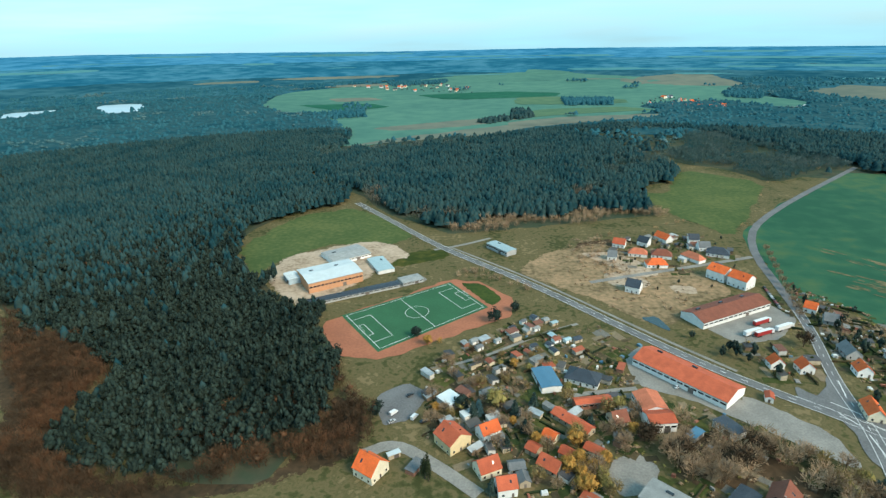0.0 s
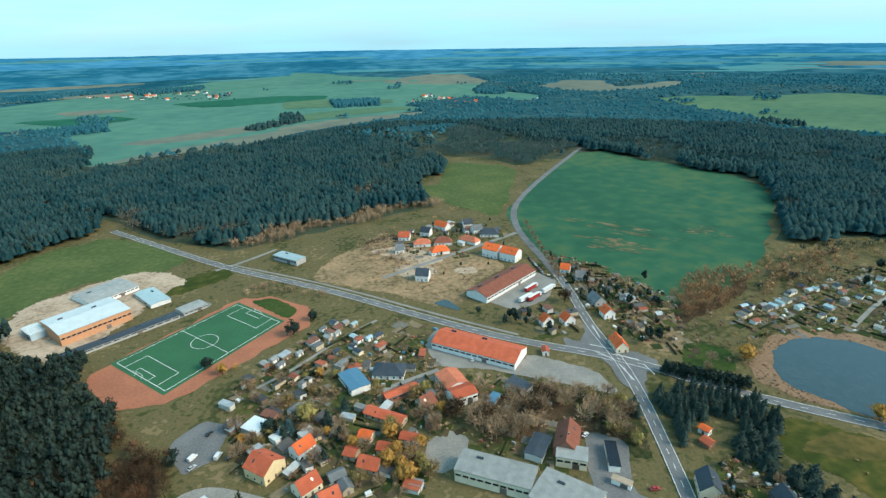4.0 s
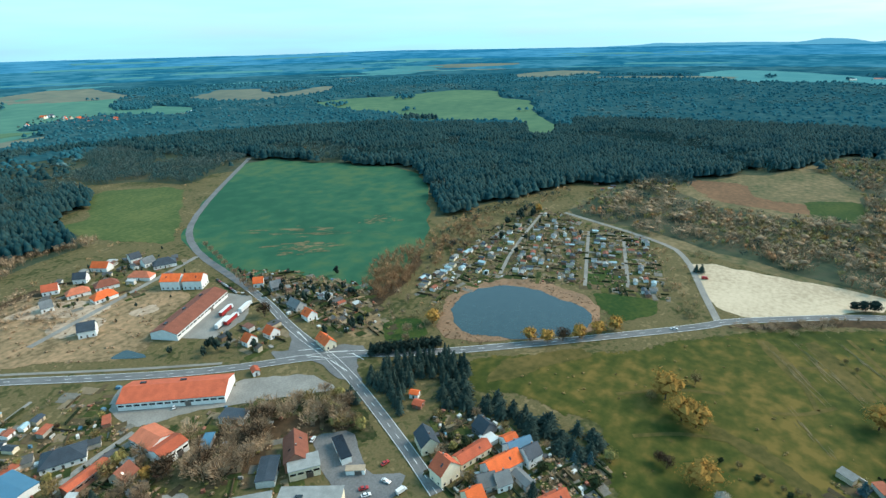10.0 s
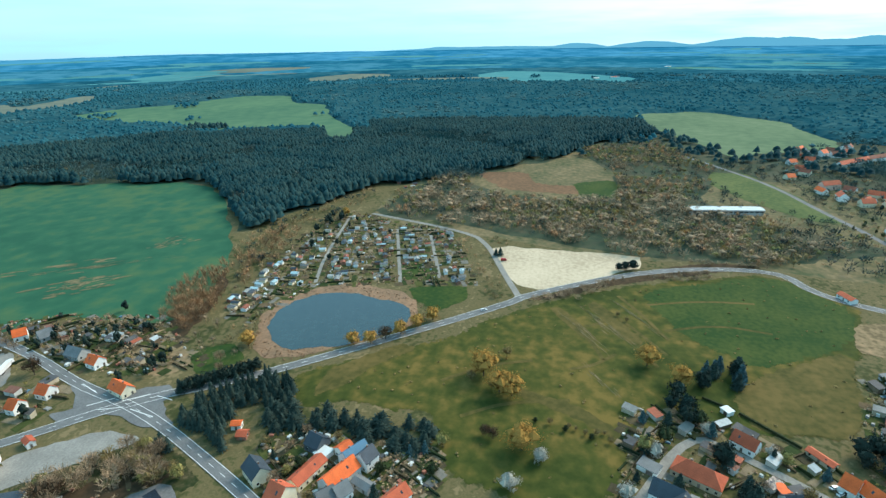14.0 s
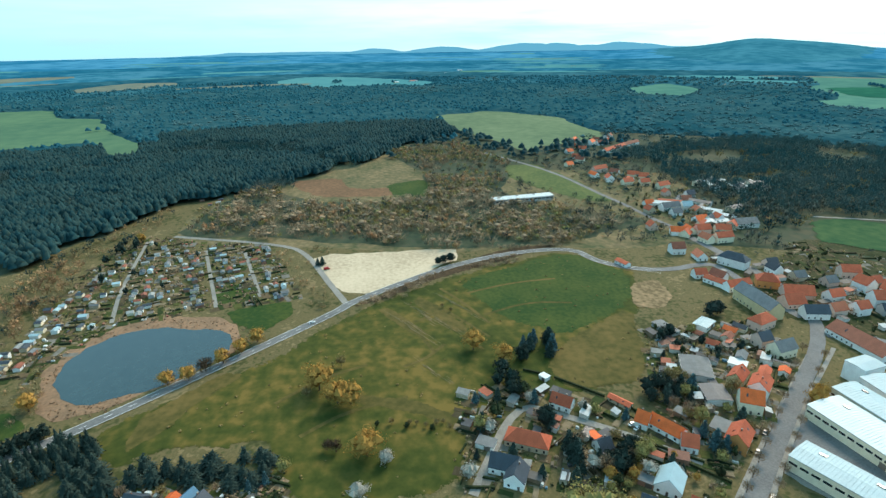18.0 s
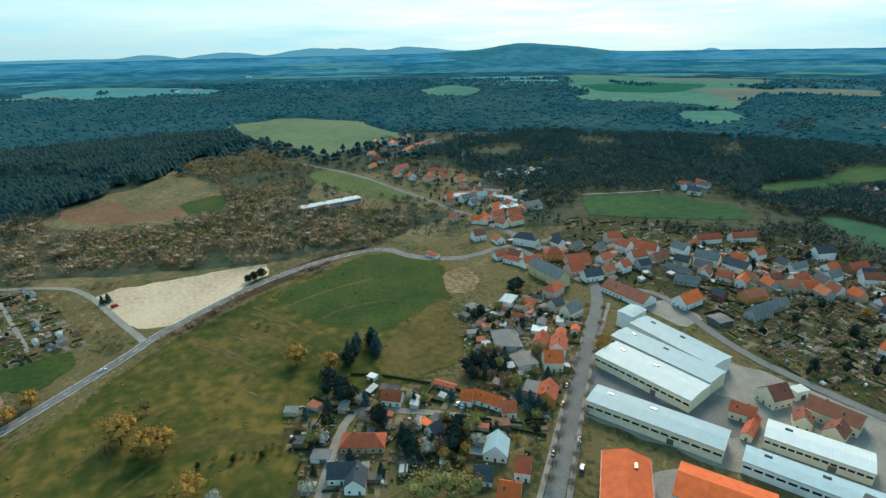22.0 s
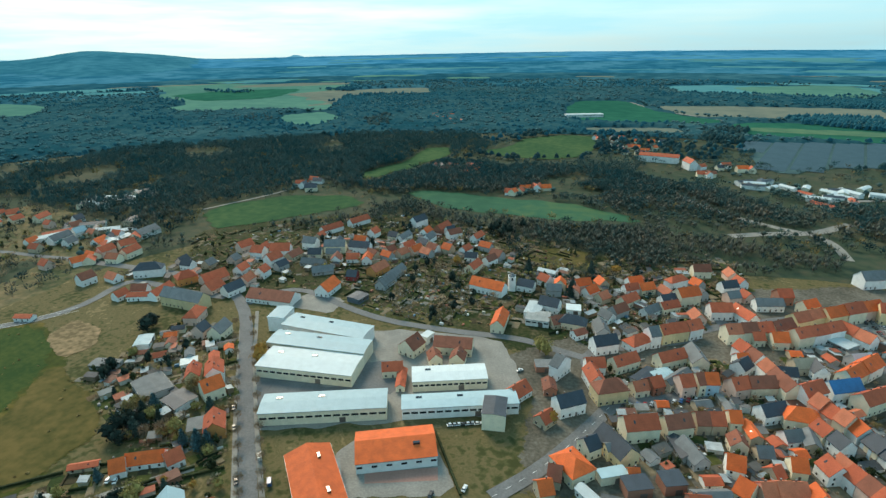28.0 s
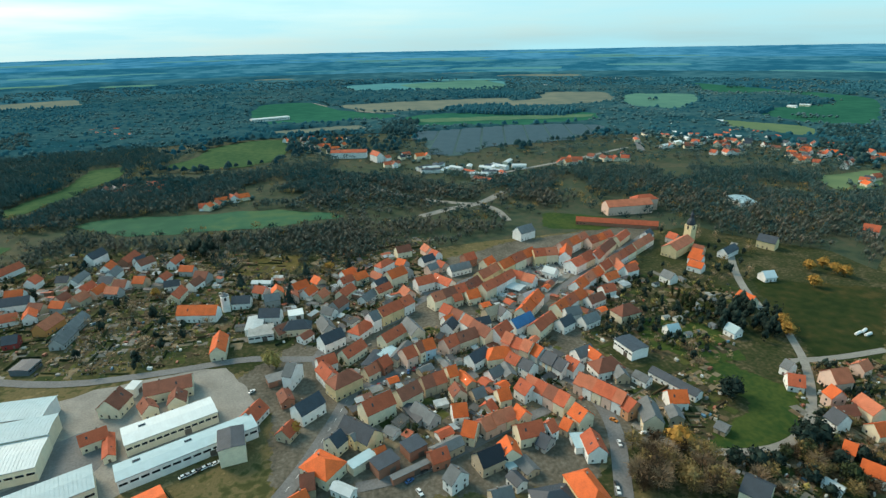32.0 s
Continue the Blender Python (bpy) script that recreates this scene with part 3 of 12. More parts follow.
def patch(name, label, material, lift, pts, smooth_steps=0):
    """A piece of open land: a thin sheet that follows the ground."""
    bm = bmesh.new()
    if smooth_steps:
        a = np.array(pts, float)
        b = np.roll(a, -1, 0)
        a = np.stack([a * 0.86 + b * 0.14, a * 0.14 + b * 0.86], 1).reshape(-1, 2)
        size = np.ptp(a, axis=0).max()
        step, sway = max(size / 40, 3.0), min(size * 0.012, 9.0)
        fine = []
        for p, q in zip(a, np.roll(a, -1, 0)):
            n = max(1, int(np.linalg.norm(q - p) / step))
            fine += [p + (q - p) * i / n for i in range(n)]
        pts = [(p[0] + sway * noise.noise((p[0] * 3 / size * 4, p[1] * 3 / size * 4, 1.0)) * 2, p[1] + sway * noise.noise((p[0] * 12 / size, p[1] * 12 / size, 7.0)) * 2) for p in fine]
    if smooth_steps and material in SOFT and max(math.hypot(x, y) for x, y in pts) < 900:
        ob = thinning_sheet(name, SOFT[material], lift, np.array(pts, float))
        bm.free()
        return noted(ob, name, label, material, pts)
    outline = [bm.verts.new((x, y, 0)) for x, y in pts]
    bm.faces.new(outline)
    bmesh.ops.triangulate(bm, faces=bm.faces[:])
    far = max(math.hypot(x, y) for x, y in pts) > 1400
    if far:
        for _ in range(6):
            long = [e for e in bm.edges if e.calc_length() > 220]
            if not long:
                break
            bmesh.ops.subdivide_edges(bm, edges=long, cuts=1)
            bmesh.ops.triangulate(bm, faces=bm.faces[:])
    for v in bm.verts:
        v.co.z = float(terrain(v.co.x, v.co.y)) + lift
    bmesh.ops.recalc_face_normals(bm, faces=bm.faces[:])
    if sum(f.normal.z for f in bm.faces) < 0:
        bmesh.ops.reverse_faces(bm, faces=bm.faces[:])
    me = bpy.data.meshes.new(name)
    bm.to_mesh(me)
    bm.free()
    me.materials.append(material)
    return noted(new(name, me), name, label, material, pts)


def strip(pts, width, lift=0.06):
    """Corners and faces of a band of even width along a line, with rounded bends."""
    a = np.array(pts, float)
    for _ in range(2):
        a = np.vstack([a[:1], np.stack([a[:-1] * 0.75 + a[1:] * 0.25, a[:-1] * 0.25 + a[1:] * 0.75], 1).reshape(-1, 2), a[-1:]])
    d = np.gradient(a, axis=0)
    d /= np.linalg.norm(d, axis=1)[:, None] + 1e-9
    nrm = np.stack([-d[:, 1], d[:, 0]], 1) * width / 2
    l, r = a + nrm, a - nrm
    z = terrain(a[:, 0], a[:, 1]) + lift
    v = np.vstack([np.c_[l, z], np.c_[r, z]])
    n = len(a)
    f = [(i + n, i + 1 + n, i + 1, i) for i in range(n - 1)]
    return v, f, a


def road(name, label, pts, width, material, lift=0.06):
    v, f, a = strip(pts, width, lift)
    ROADS.append((a, width))
    return tagged(mesh_object(name, v, f, material), label, "road", kind="structure")


# the ground, one sheet out to the horizon
rs = np.concatenate([np.arange(0, 1500, 50.0), np.arange(1500, 4960, 75.0)])
an = np.linspace(0, 2 * math.pi, 181)[:-1]
gr, ga = np.meshgrid(rs, an, indexing="ij")
gv = np.stack([gr * np.cos(ga), gr * np.sin(ga), terrain(gr * np.cos(ga), gr * np.sin(ga))], -1).reshape(-1, 3)
gi = np.arange(len(rs) * 180).reshape(len(rs), 180)
gf = np.stack([gi[:-1], gi[1:], np.roll(gi, -1, 1)[1:], np.roll(gi, -1, 1)[:-1]], -1).reshape(-1, 4)
tagged(mesh_object("ground", gv, gf, M["ground"]), "olive brown rough grass and bare soil in early spring", "ground", kind="structure")

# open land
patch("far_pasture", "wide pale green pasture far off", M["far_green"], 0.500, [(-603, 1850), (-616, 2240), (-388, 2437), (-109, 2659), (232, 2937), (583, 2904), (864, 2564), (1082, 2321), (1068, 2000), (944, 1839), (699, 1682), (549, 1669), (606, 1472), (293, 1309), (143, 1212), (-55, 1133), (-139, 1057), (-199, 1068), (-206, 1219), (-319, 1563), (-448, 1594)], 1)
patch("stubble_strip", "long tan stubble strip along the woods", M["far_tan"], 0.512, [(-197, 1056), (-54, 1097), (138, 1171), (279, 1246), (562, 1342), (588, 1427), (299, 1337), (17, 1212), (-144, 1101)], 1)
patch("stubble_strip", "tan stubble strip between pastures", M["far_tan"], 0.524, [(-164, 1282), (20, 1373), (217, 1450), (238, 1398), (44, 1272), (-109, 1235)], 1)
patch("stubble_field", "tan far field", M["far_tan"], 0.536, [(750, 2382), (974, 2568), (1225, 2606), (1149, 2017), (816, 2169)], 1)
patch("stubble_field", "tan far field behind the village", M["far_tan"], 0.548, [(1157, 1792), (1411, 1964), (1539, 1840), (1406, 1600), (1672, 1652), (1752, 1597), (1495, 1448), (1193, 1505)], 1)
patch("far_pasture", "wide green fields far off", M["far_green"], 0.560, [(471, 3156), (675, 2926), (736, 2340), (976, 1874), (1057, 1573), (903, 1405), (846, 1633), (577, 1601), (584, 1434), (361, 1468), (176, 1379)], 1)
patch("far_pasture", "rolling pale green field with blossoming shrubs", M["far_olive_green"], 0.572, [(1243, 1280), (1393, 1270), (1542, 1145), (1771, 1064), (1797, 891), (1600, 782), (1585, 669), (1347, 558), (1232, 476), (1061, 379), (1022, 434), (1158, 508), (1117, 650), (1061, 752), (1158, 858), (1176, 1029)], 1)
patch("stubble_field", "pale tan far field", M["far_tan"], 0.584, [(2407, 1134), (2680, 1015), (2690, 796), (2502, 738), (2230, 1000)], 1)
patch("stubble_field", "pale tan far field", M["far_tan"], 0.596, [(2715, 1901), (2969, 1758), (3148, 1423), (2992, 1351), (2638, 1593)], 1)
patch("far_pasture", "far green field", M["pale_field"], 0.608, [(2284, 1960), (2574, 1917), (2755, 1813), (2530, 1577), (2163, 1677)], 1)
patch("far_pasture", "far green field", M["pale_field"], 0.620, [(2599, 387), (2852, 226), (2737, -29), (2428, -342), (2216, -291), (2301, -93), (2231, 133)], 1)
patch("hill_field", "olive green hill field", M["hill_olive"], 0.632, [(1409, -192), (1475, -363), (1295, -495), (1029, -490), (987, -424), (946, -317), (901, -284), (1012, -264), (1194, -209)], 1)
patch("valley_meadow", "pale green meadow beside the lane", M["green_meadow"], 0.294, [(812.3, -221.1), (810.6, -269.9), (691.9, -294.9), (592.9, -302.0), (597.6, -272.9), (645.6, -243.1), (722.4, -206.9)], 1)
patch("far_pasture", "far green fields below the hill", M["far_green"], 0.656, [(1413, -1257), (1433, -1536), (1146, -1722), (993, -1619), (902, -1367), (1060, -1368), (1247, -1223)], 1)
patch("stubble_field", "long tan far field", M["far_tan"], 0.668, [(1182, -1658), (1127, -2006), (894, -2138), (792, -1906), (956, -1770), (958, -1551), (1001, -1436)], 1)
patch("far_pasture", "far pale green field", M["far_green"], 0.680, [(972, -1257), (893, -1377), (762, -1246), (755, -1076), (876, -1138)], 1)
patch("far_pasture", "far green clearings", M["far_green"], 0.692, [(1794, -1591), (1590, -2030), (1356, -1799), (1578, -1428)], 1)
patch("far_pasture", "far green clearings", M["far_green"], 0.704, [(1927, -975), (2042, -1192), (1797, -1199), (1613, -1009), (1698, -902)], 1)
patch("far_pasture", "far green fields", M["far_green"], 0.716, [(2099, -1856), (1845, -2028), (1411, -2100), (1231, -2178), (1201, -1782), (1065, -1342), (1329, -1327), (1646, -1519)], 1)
patch("valley_meadow", "green meadow between the woods", M["slope_meadow"], 0.728, [(414, -702), (379, -808), (396, -931), (351, -953), (331, -878), (348, -782), (382, -678)], 1)
patch("stream_meadow", "deep green meadow along the stream", M["crop"], 0.390, [(297.9, -628.5), (281.3, -649.7), (194.0, -646.6), (94.5, -647.2), (27.1, -619.7), (2.6, -603.6), (83.0, -577.0), (160.8, -582.1), (214.6, -577.9)], 1)
patch("hill_meadow", "pale green hill meadow", M["slope_meadow"], 0.752, [(254, -987), (246, -1089), (177, -1152), (119, -1147), (97, -1043), (113, -935), (172, -893), (252, -903), (291, -930)], 1)
patch("hill_meadow", "green meadow by the quarry", M["slope_meadow"], 0.414, [(484.1, -469.8), (487.6, -501.6), (437.8, -566.8), (364.3, -592.4), (319.9, -565.2), (367.8, -499.9), (404.5, -453.7), (430.9, -428.8)], 1)
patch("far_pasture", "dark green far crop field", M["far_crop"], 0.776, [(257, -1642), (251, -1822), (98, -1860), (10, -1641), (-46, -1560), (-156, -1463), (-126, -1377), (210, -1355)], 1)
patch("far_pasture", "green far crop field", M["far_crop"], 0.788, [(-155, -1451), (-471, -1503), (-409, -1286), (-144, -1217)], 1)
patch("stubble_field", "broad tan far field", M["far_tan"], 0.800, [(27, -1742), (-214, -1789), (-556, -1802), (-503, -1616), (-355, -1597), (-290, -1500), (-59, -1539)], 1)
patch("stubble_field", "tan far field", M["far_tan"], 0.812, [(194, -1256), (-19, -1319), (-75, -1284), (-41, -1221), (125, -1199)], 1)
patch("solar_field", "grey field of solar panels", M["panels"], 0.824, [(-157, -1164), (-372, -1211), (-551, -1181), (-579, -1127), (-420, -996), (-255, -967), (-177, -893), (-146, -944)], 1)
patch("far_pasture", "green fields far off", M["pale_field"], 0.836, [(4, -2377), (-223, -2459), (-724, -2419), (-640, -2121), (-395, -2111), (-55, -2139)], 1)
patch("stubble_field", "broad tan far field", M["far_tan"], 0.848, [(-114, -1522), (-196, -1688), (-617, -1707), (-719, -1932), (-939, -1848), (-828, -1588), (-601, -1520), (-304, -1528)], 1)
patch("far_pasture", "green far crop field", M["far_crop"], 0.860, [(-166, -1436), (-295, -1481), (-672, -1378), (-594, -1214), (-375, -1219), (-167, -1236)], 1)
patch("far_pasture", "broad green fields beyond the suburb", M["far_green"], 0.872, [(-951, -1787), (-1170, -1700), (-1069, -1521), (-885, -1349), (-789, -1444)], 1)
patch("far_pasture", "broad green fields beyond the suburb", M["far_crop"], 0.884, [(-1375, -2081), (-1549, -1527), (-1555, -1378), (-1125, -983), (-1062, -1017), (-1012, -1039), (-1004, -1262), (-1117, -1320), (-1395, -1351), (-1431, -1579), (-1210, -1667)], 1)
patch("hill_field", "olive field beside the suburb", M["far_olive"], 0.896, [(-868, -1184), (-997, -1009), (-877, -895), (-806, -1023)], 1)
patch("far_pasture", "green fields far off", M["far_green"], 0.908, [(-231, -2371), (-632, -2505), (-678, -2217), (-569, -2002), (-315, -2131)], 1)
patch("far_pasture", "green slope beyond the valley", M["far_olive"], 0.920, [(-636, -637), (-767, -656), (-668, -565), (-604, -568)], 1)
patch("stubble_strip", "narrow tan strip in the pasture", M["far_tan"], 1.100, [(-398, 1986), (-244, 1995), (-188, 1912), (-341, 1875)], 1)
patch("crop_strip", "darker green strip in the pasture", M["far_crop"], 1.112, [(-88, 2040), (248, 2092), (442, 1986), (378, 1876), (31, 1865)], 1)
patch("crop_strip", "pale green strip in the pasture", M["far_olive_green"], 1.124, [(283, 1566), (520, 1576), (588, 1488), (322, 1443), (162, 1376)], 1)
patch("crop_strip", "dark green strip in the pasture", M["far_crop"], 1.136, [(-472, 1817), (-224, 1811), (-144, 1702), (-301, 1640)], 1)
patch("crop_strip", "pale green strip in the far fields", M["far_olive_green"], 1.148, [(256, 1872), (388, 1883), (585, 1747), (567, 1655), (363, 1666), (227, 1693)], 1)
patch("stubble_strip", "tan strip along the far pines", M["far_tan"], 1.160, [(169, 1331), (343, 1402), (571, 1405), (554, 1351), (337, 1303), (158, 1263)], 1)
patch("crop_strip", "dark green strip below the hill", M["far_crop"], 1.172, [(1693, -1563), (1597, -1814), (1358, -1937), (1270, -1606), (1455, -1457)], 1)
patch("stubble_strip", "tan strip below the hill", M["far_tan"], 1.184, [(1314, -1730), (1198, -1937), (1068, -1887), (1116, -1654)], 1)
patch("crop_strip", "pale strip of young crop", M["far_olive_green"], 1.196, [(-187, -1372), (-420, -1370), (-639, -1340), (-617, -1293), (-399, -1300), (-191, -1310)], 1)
patch("far_pond", "pale far ponds", M["far_water"], 0.66, [(-1186, 1909), (-1053, 1970), (-969, 1850), (-925, 1669), (-1019, 1669)], 1)
patch("far_pond", "pale far pond", M["far_water"], 0.67, [(-1374, 1735), (-1240, 1827), (-1202, 1742), (-1242, 1559)], 1)
patch("valley_land", "dark grass and scrub beyond the valley", M["valley"], 0.032, [(-966, -870), (-805, -1021), (-620, -1142), (-418, -1231), (-203, -1284), (17, -1300), (237, -1278), (450, -1220), (650, -1126), (350, -606), (174, -678), (-15, -700), (-202, -670), (-375, -591), (-520, -468)], 1)
patch("valley_land", "dark grass and scrub beyond the valley", M["valley"], 0.036, [(650, -1126), (773, -1045), (887, -951), (989, -844), (1078, -727), (1153, -600), (1214, -466), (1259, -325), (1287, -181), (822, -116), (788, -262), (727, -400), (643, -525), (538, -632), (415, -719)], 1)
patch("valley_land", "dark grass and scrub beyond the valley", M["valley"], 0.020, [(1287, -181), (1300, 11), (1284, 203), (1240, 391), (1168, 570), (1071, 736), (951, 887), (809, 1017), (650, 1126), (450, 779), (621, 652), (757, 488), (850, 296), (896, 88), (891, -125)], 1)
patch("valley_land", "dark grass and scrub beyond the valley", M["valley"], 0.012, [(650, 1126), (524, 1190), (391, 1240), (254, 1275), (113, 1295), (-28, 1300), (-170, 1289), (-309, 1263), (-445, 1222), (-325, 893), (-165, 936), (0, 950), (165, 936), (325, 893), (475, 823)], 1)
patch("valley_ground", "dark grass and scrub of the valley", M["valley"], 0.03, [(867, -425), (629, -607), (360, -980), (27, -1019), (-7.6, -463.3), (82.7, -436.1), (245.9, -468.3), (403.4, -387.0), (440.5, -311.5), (469.3, -246.8), (558.7, -216.1), (698, -104), (968, -158)], 1)
patch("valley_ground", "dark grass and scrub of the valley", M["valley"], 0.035, [(548, -982), (197, -960), (-194, -979), (-584, -1015), (-921, -789), (-482.8, -391.5), (-353.8, -468.8), (-279.9, -504.0), (-154.5, -496.3), (-39.3, -474.9), (59.3, -443.8), (291.9, -482.4)], 1)
patch("valley_ground", "tan grass and scrub round the thicket", M["scrub"], 0.032, [(555.4, 201.3), (695, 174), (797, 132), (968, -42), (1030, -196), (910, -272), (1019, -479), (752, -505), (452.2, -318.0), (443.2, -269.9), (465.4, -189.2), (469.3, -83.3), (486.8, 11.3), (530.2, 126.1)], 1)
patch("rough_meadow", "straw coloured meadow at the wood's edge", M["straw"], 0.1532, [(105.5, -458.5), (83.6, -491.2), (47.1, -491.7), (48.0, -452.0), (95.6, -438.6)], 1)
patch("crop_field", "smooth deep green winter crop field with bare streaks", M["crop"], 0.1, [(609, 776), (671, 458), (495.9, 326.2), (402.7, 273.9), (322.1, 248.6), (295.3, 267.2), (295.8, 314.2), (291.2, 354.6), (261.2, 366.0), (271.0, 426.1), (292.2, 491.0), (357.2, 568.0)], 1)
patch("rough_meadow", "olive meadow beside the pine wood", M["green_meadow"], 0.1016, [(359, 796), (433, 699), (346.9, 578.3), (287.7, 495.4), (257.6, 584.8), (247, 675), (286, 661)], 1)
patch("meadow", "rough spring meadow with mown tracks", M["meadow"], 0.1032, [(254.7, 144.0), (296.6, 74.6), (365.3, 9.7), (413.0, -74.1), (451.8, -184.3), (398.3, -221.8), (367.5, -211.3), (303.8, -175.7), (250.4, -159.5), (242.0, -83.1), (226.9, -49.6), (184.0, -36.8), (190.5, 41.7), (235.2, 48.3), (238.6, 89.0), (229.4, 124.8)], 1)
patch("green_meadow", "darker green part of the meadow", M["lawn"], 0.16, [(402.2, -72.4), (449.4, -183.4), (392.9, -219.2), (341.6, -194.2), (304.6, -130.7), (338.5, -94.2)], 1)
patch("dry_meadow", "straw coloured strip of meadow", M["straw"], 0.208, [(299.9, -129.0), (337.5, -192.2), (250.4, -159.5), (247.2, -109.8), (277.5, -106.9)], 1)
patch("bare_ground", "tan bare ground at the meadow's end", M["soil"], 0.22, [(372.7, -209.3), (377.5, -234.5), (347.0, -231.0), (329.6, -212.9), (335.7, -193.4)], 1)
patch("dry_meadow", "straw coloured path in the meadow", M["straw"], 0.1616, [(300.7, 85.8), (295.1, 74.3), (272.6, 95.4), (249.0, 106.6), (237.1, 122.3), (264.8, 121.0)], 1)
patch("dry_meadow", "dry furrow across the meadow", M["straw"], 0.17, [(265.6, 11.5), (254.8, -23.1), (233.8, -47.9), (227.5, -43.9), (243.4, -22.1), (257.3, 8.2)], 1)
patch("dry_meadow", "mown pale strip", M["straw"], 0.1548, [(363.6, -7.0), (367.4, -15.6), (323.5, -40.3), (320.8, -32.4)], 1)
patch("dry_meadow", "mown pale strip", M["straw"], 0.1564, [(374.9, -33.2), (379.1, -42.3), (324.9, -69.4), (321.7, -59.2)], 1)
patch("garden_lawn", "green garden lawn", M["lawn"], 0.158, [(382.4, 103.6), (391.9, 57.5), (368.8, 53.0), (346.0, 72.1), (361.0, 92.8)], 1)
patch("garden_lawn", "green lawn by the pond", M["lawn"], 0.1596, [(267.2, 219.7), (282.1, 196.5), (265.6, 176.6), (242.8, 196.6)], 1)
patch("garden_lawn", "green lawn in the allotments", M["lawn"], 0.1612, [(424.2, 121.2), (435.7, 94.6), (404.9, 83.2), (394.1, 111.9)], 1)
patch("sports_meadow", "short green meadow beside the building site", M["green_meadow"], 0.1048, [(-205.9, 502.4), (-167.5, 605.3), (-112.2, 634.7), (-66.7, 592.3), (-28.2, 522.2), (-73.2, 485.5), (-105.0, 511.3), (-124.7, 496.6), (-150.7, 468.9), (-165.2, 430.9)], 1)
patch("building_site", "pale sandy building site", M["site"], 0.18, [(-155.9, 432.8), (-147.2, 475.8), (-113.5, 496.2), (-76.5, 512.3), (-47.2, 503.8), (-31.4, 468.0), (-53.4, 448.8), (-69.2, 413.3), (-106.5, 368.9), (-128.1, 384.7)], 1)
patch("bare_ground", "bare brown building land", M["soil"], 0.12, [(61.4, 427.4), (96.0, 470.3), (153.3, 490.8), (185.0, 447.6), (206.4, 423.5), (225.8, 384.3), (217.1, 368.6), (186.9, 360.9), (172.9, 342.3), (153.8, 326.7), (136.2, 339.0), (122.0, 363.6), (96.8, 389.8)], 1)
patch("sandy_ground", "pale sandy track on the building land", M["site"], 0.1424, [(125.9, 467.6), (157.4, 467.2), (176.8, 441.5), (181.4, 411.9), (164.1, 409.4), (142.5, 440.0)], 1)
patch("sandy_ground", "pale sandy heap by the new houses", M["site"], 0.1416, [(181.0, 392.6), (200.4, 388.2), (196.6, 375.0), (179.9, 378.5)], 1)
patch("sandy_ground", "churned sandy ground round the new house", M["site"], 0.1430, [(135.8, 419.6), (162.6, 419.5), (168.3, 393.7), (154.4, 385.0), (133.4, 397.0)], 1)
patch("grass_verge", "green verge", M["meadow"], 0.1216, [(-55.4, 469.8), (-2.2, 488.0), (8.2, 465.4), (-42.7, 441.9)], 1)
patch("gravel_lot", "wide pale gravel lot", M["sand"], 0.1232, [(483.4, 51.0), (476.7, -84.5), (449.1, -82.6), (438.0, -63.2), (415.9, -46.1), (391.3, 10.0), (423.8, 34.1)], 1)
patch("reed_belt", "rust brown dry reed round the pond", M["reed"], 0.1248, [(278.7, 180.6), (312.8, 195.1), (342.9, 197.3), (377.4, 170.0), (382.7, 145.6), (373.2, 104.2), (358.3, 90.3), (328.4, 81.7), (300.2, 108.5), (272.8, 146.9), (267.4, 165.1)], 1)
patch("pond", "dark still pond water", M["water"], 0.2096, [(285.5, 170.2), (308.2, 186.2), (332.9, 188.9), (354.7, 175.9), (363.4, 158.4), (365.9, 140.8), (358.2, 122.0), (355.3, 102.1), (344.2, 91.3), (325.9, 88.9), (308.4, 100.5), (289.9, 123.4), (282.1, 147.9), (280.8, 160.2)], 1)
patch("small_pond", "small blue pond", M["water"], 0.2112, [(138.7, 339.7), (151.9, 341.2), (154.4, 324.2), (152.7, 319.4)], 1)
patch("reed_field", "brown reed field", M["reed_mat"], 0.14, [(777, 105), (785, 32), (718, 15), (711, -46), (669.8, -36.3), (686.3, 57.7)], 1)
patch("green_clearing", "green clearing in the bushes", M["lawn"], 0.1416, [(728, -32), (753, -89), (663.9, -86.2), (655.9, -42.6)], 1)
patch("running_track", "rust red cinder running track", M["cinder"], 0.1064, [(-87.6, 328.9), (-83.9, 350.0), (-23.2, 392.4), (4.1, 414.7), (31.5, 407.6), (54.3, 372.9), (47.8, 346.0), (7.5, 323.6), (-39.0, 294.0), (-69.2, 298.0)], 1)
patch("track_green", "green inside the running track", M["lawn"], 0.1432, [(12.9, 406.5), (31.3, 405.1), (45.7, 375.0), (35.4, 363.1)], 1)
patch("sports_pitch", "dark green artificial turf pitch", M["turf"], 0.1816, [(-44.0, 302.8), (-76.3, 354.3), (5.2, 408.7), (33.1, 361.8)], 0)
patch("hillside_gardens", "dark gardens and grass of the hillside", M["hillside"], 0.06, [(-140.6, -298.9), (-176.5, -340.7), (-238.1, -403.9), (-304.3, -479.9), (-364.7, -484.4), (-422.8, -436.2), (-482.8, -391.5), (-215.6, -149.5), (-82.2, -176.1), (-119.3, -197.0), (-159.6, -213.8), (-161.0, -243.7)], 1)
patch("riverside_meadow", "wide dark meadow below the castle", M["lowland"], 0.1264, [(-320.2, -362.0), (-372.9, -333.8), (-405.5, -321.5), (-311.3, -236.2), (-272.6, -244.2), (-281.7, -276.6), (-309.4, -342.1)], 1)
patch("garden_lawn", "green slope below the gardens", M["lowland"], 0.13, [(-242.6, -367.2), (-291.6, -351.2), (-253.8, -306.6), (-223.0, -313.1)], 1)
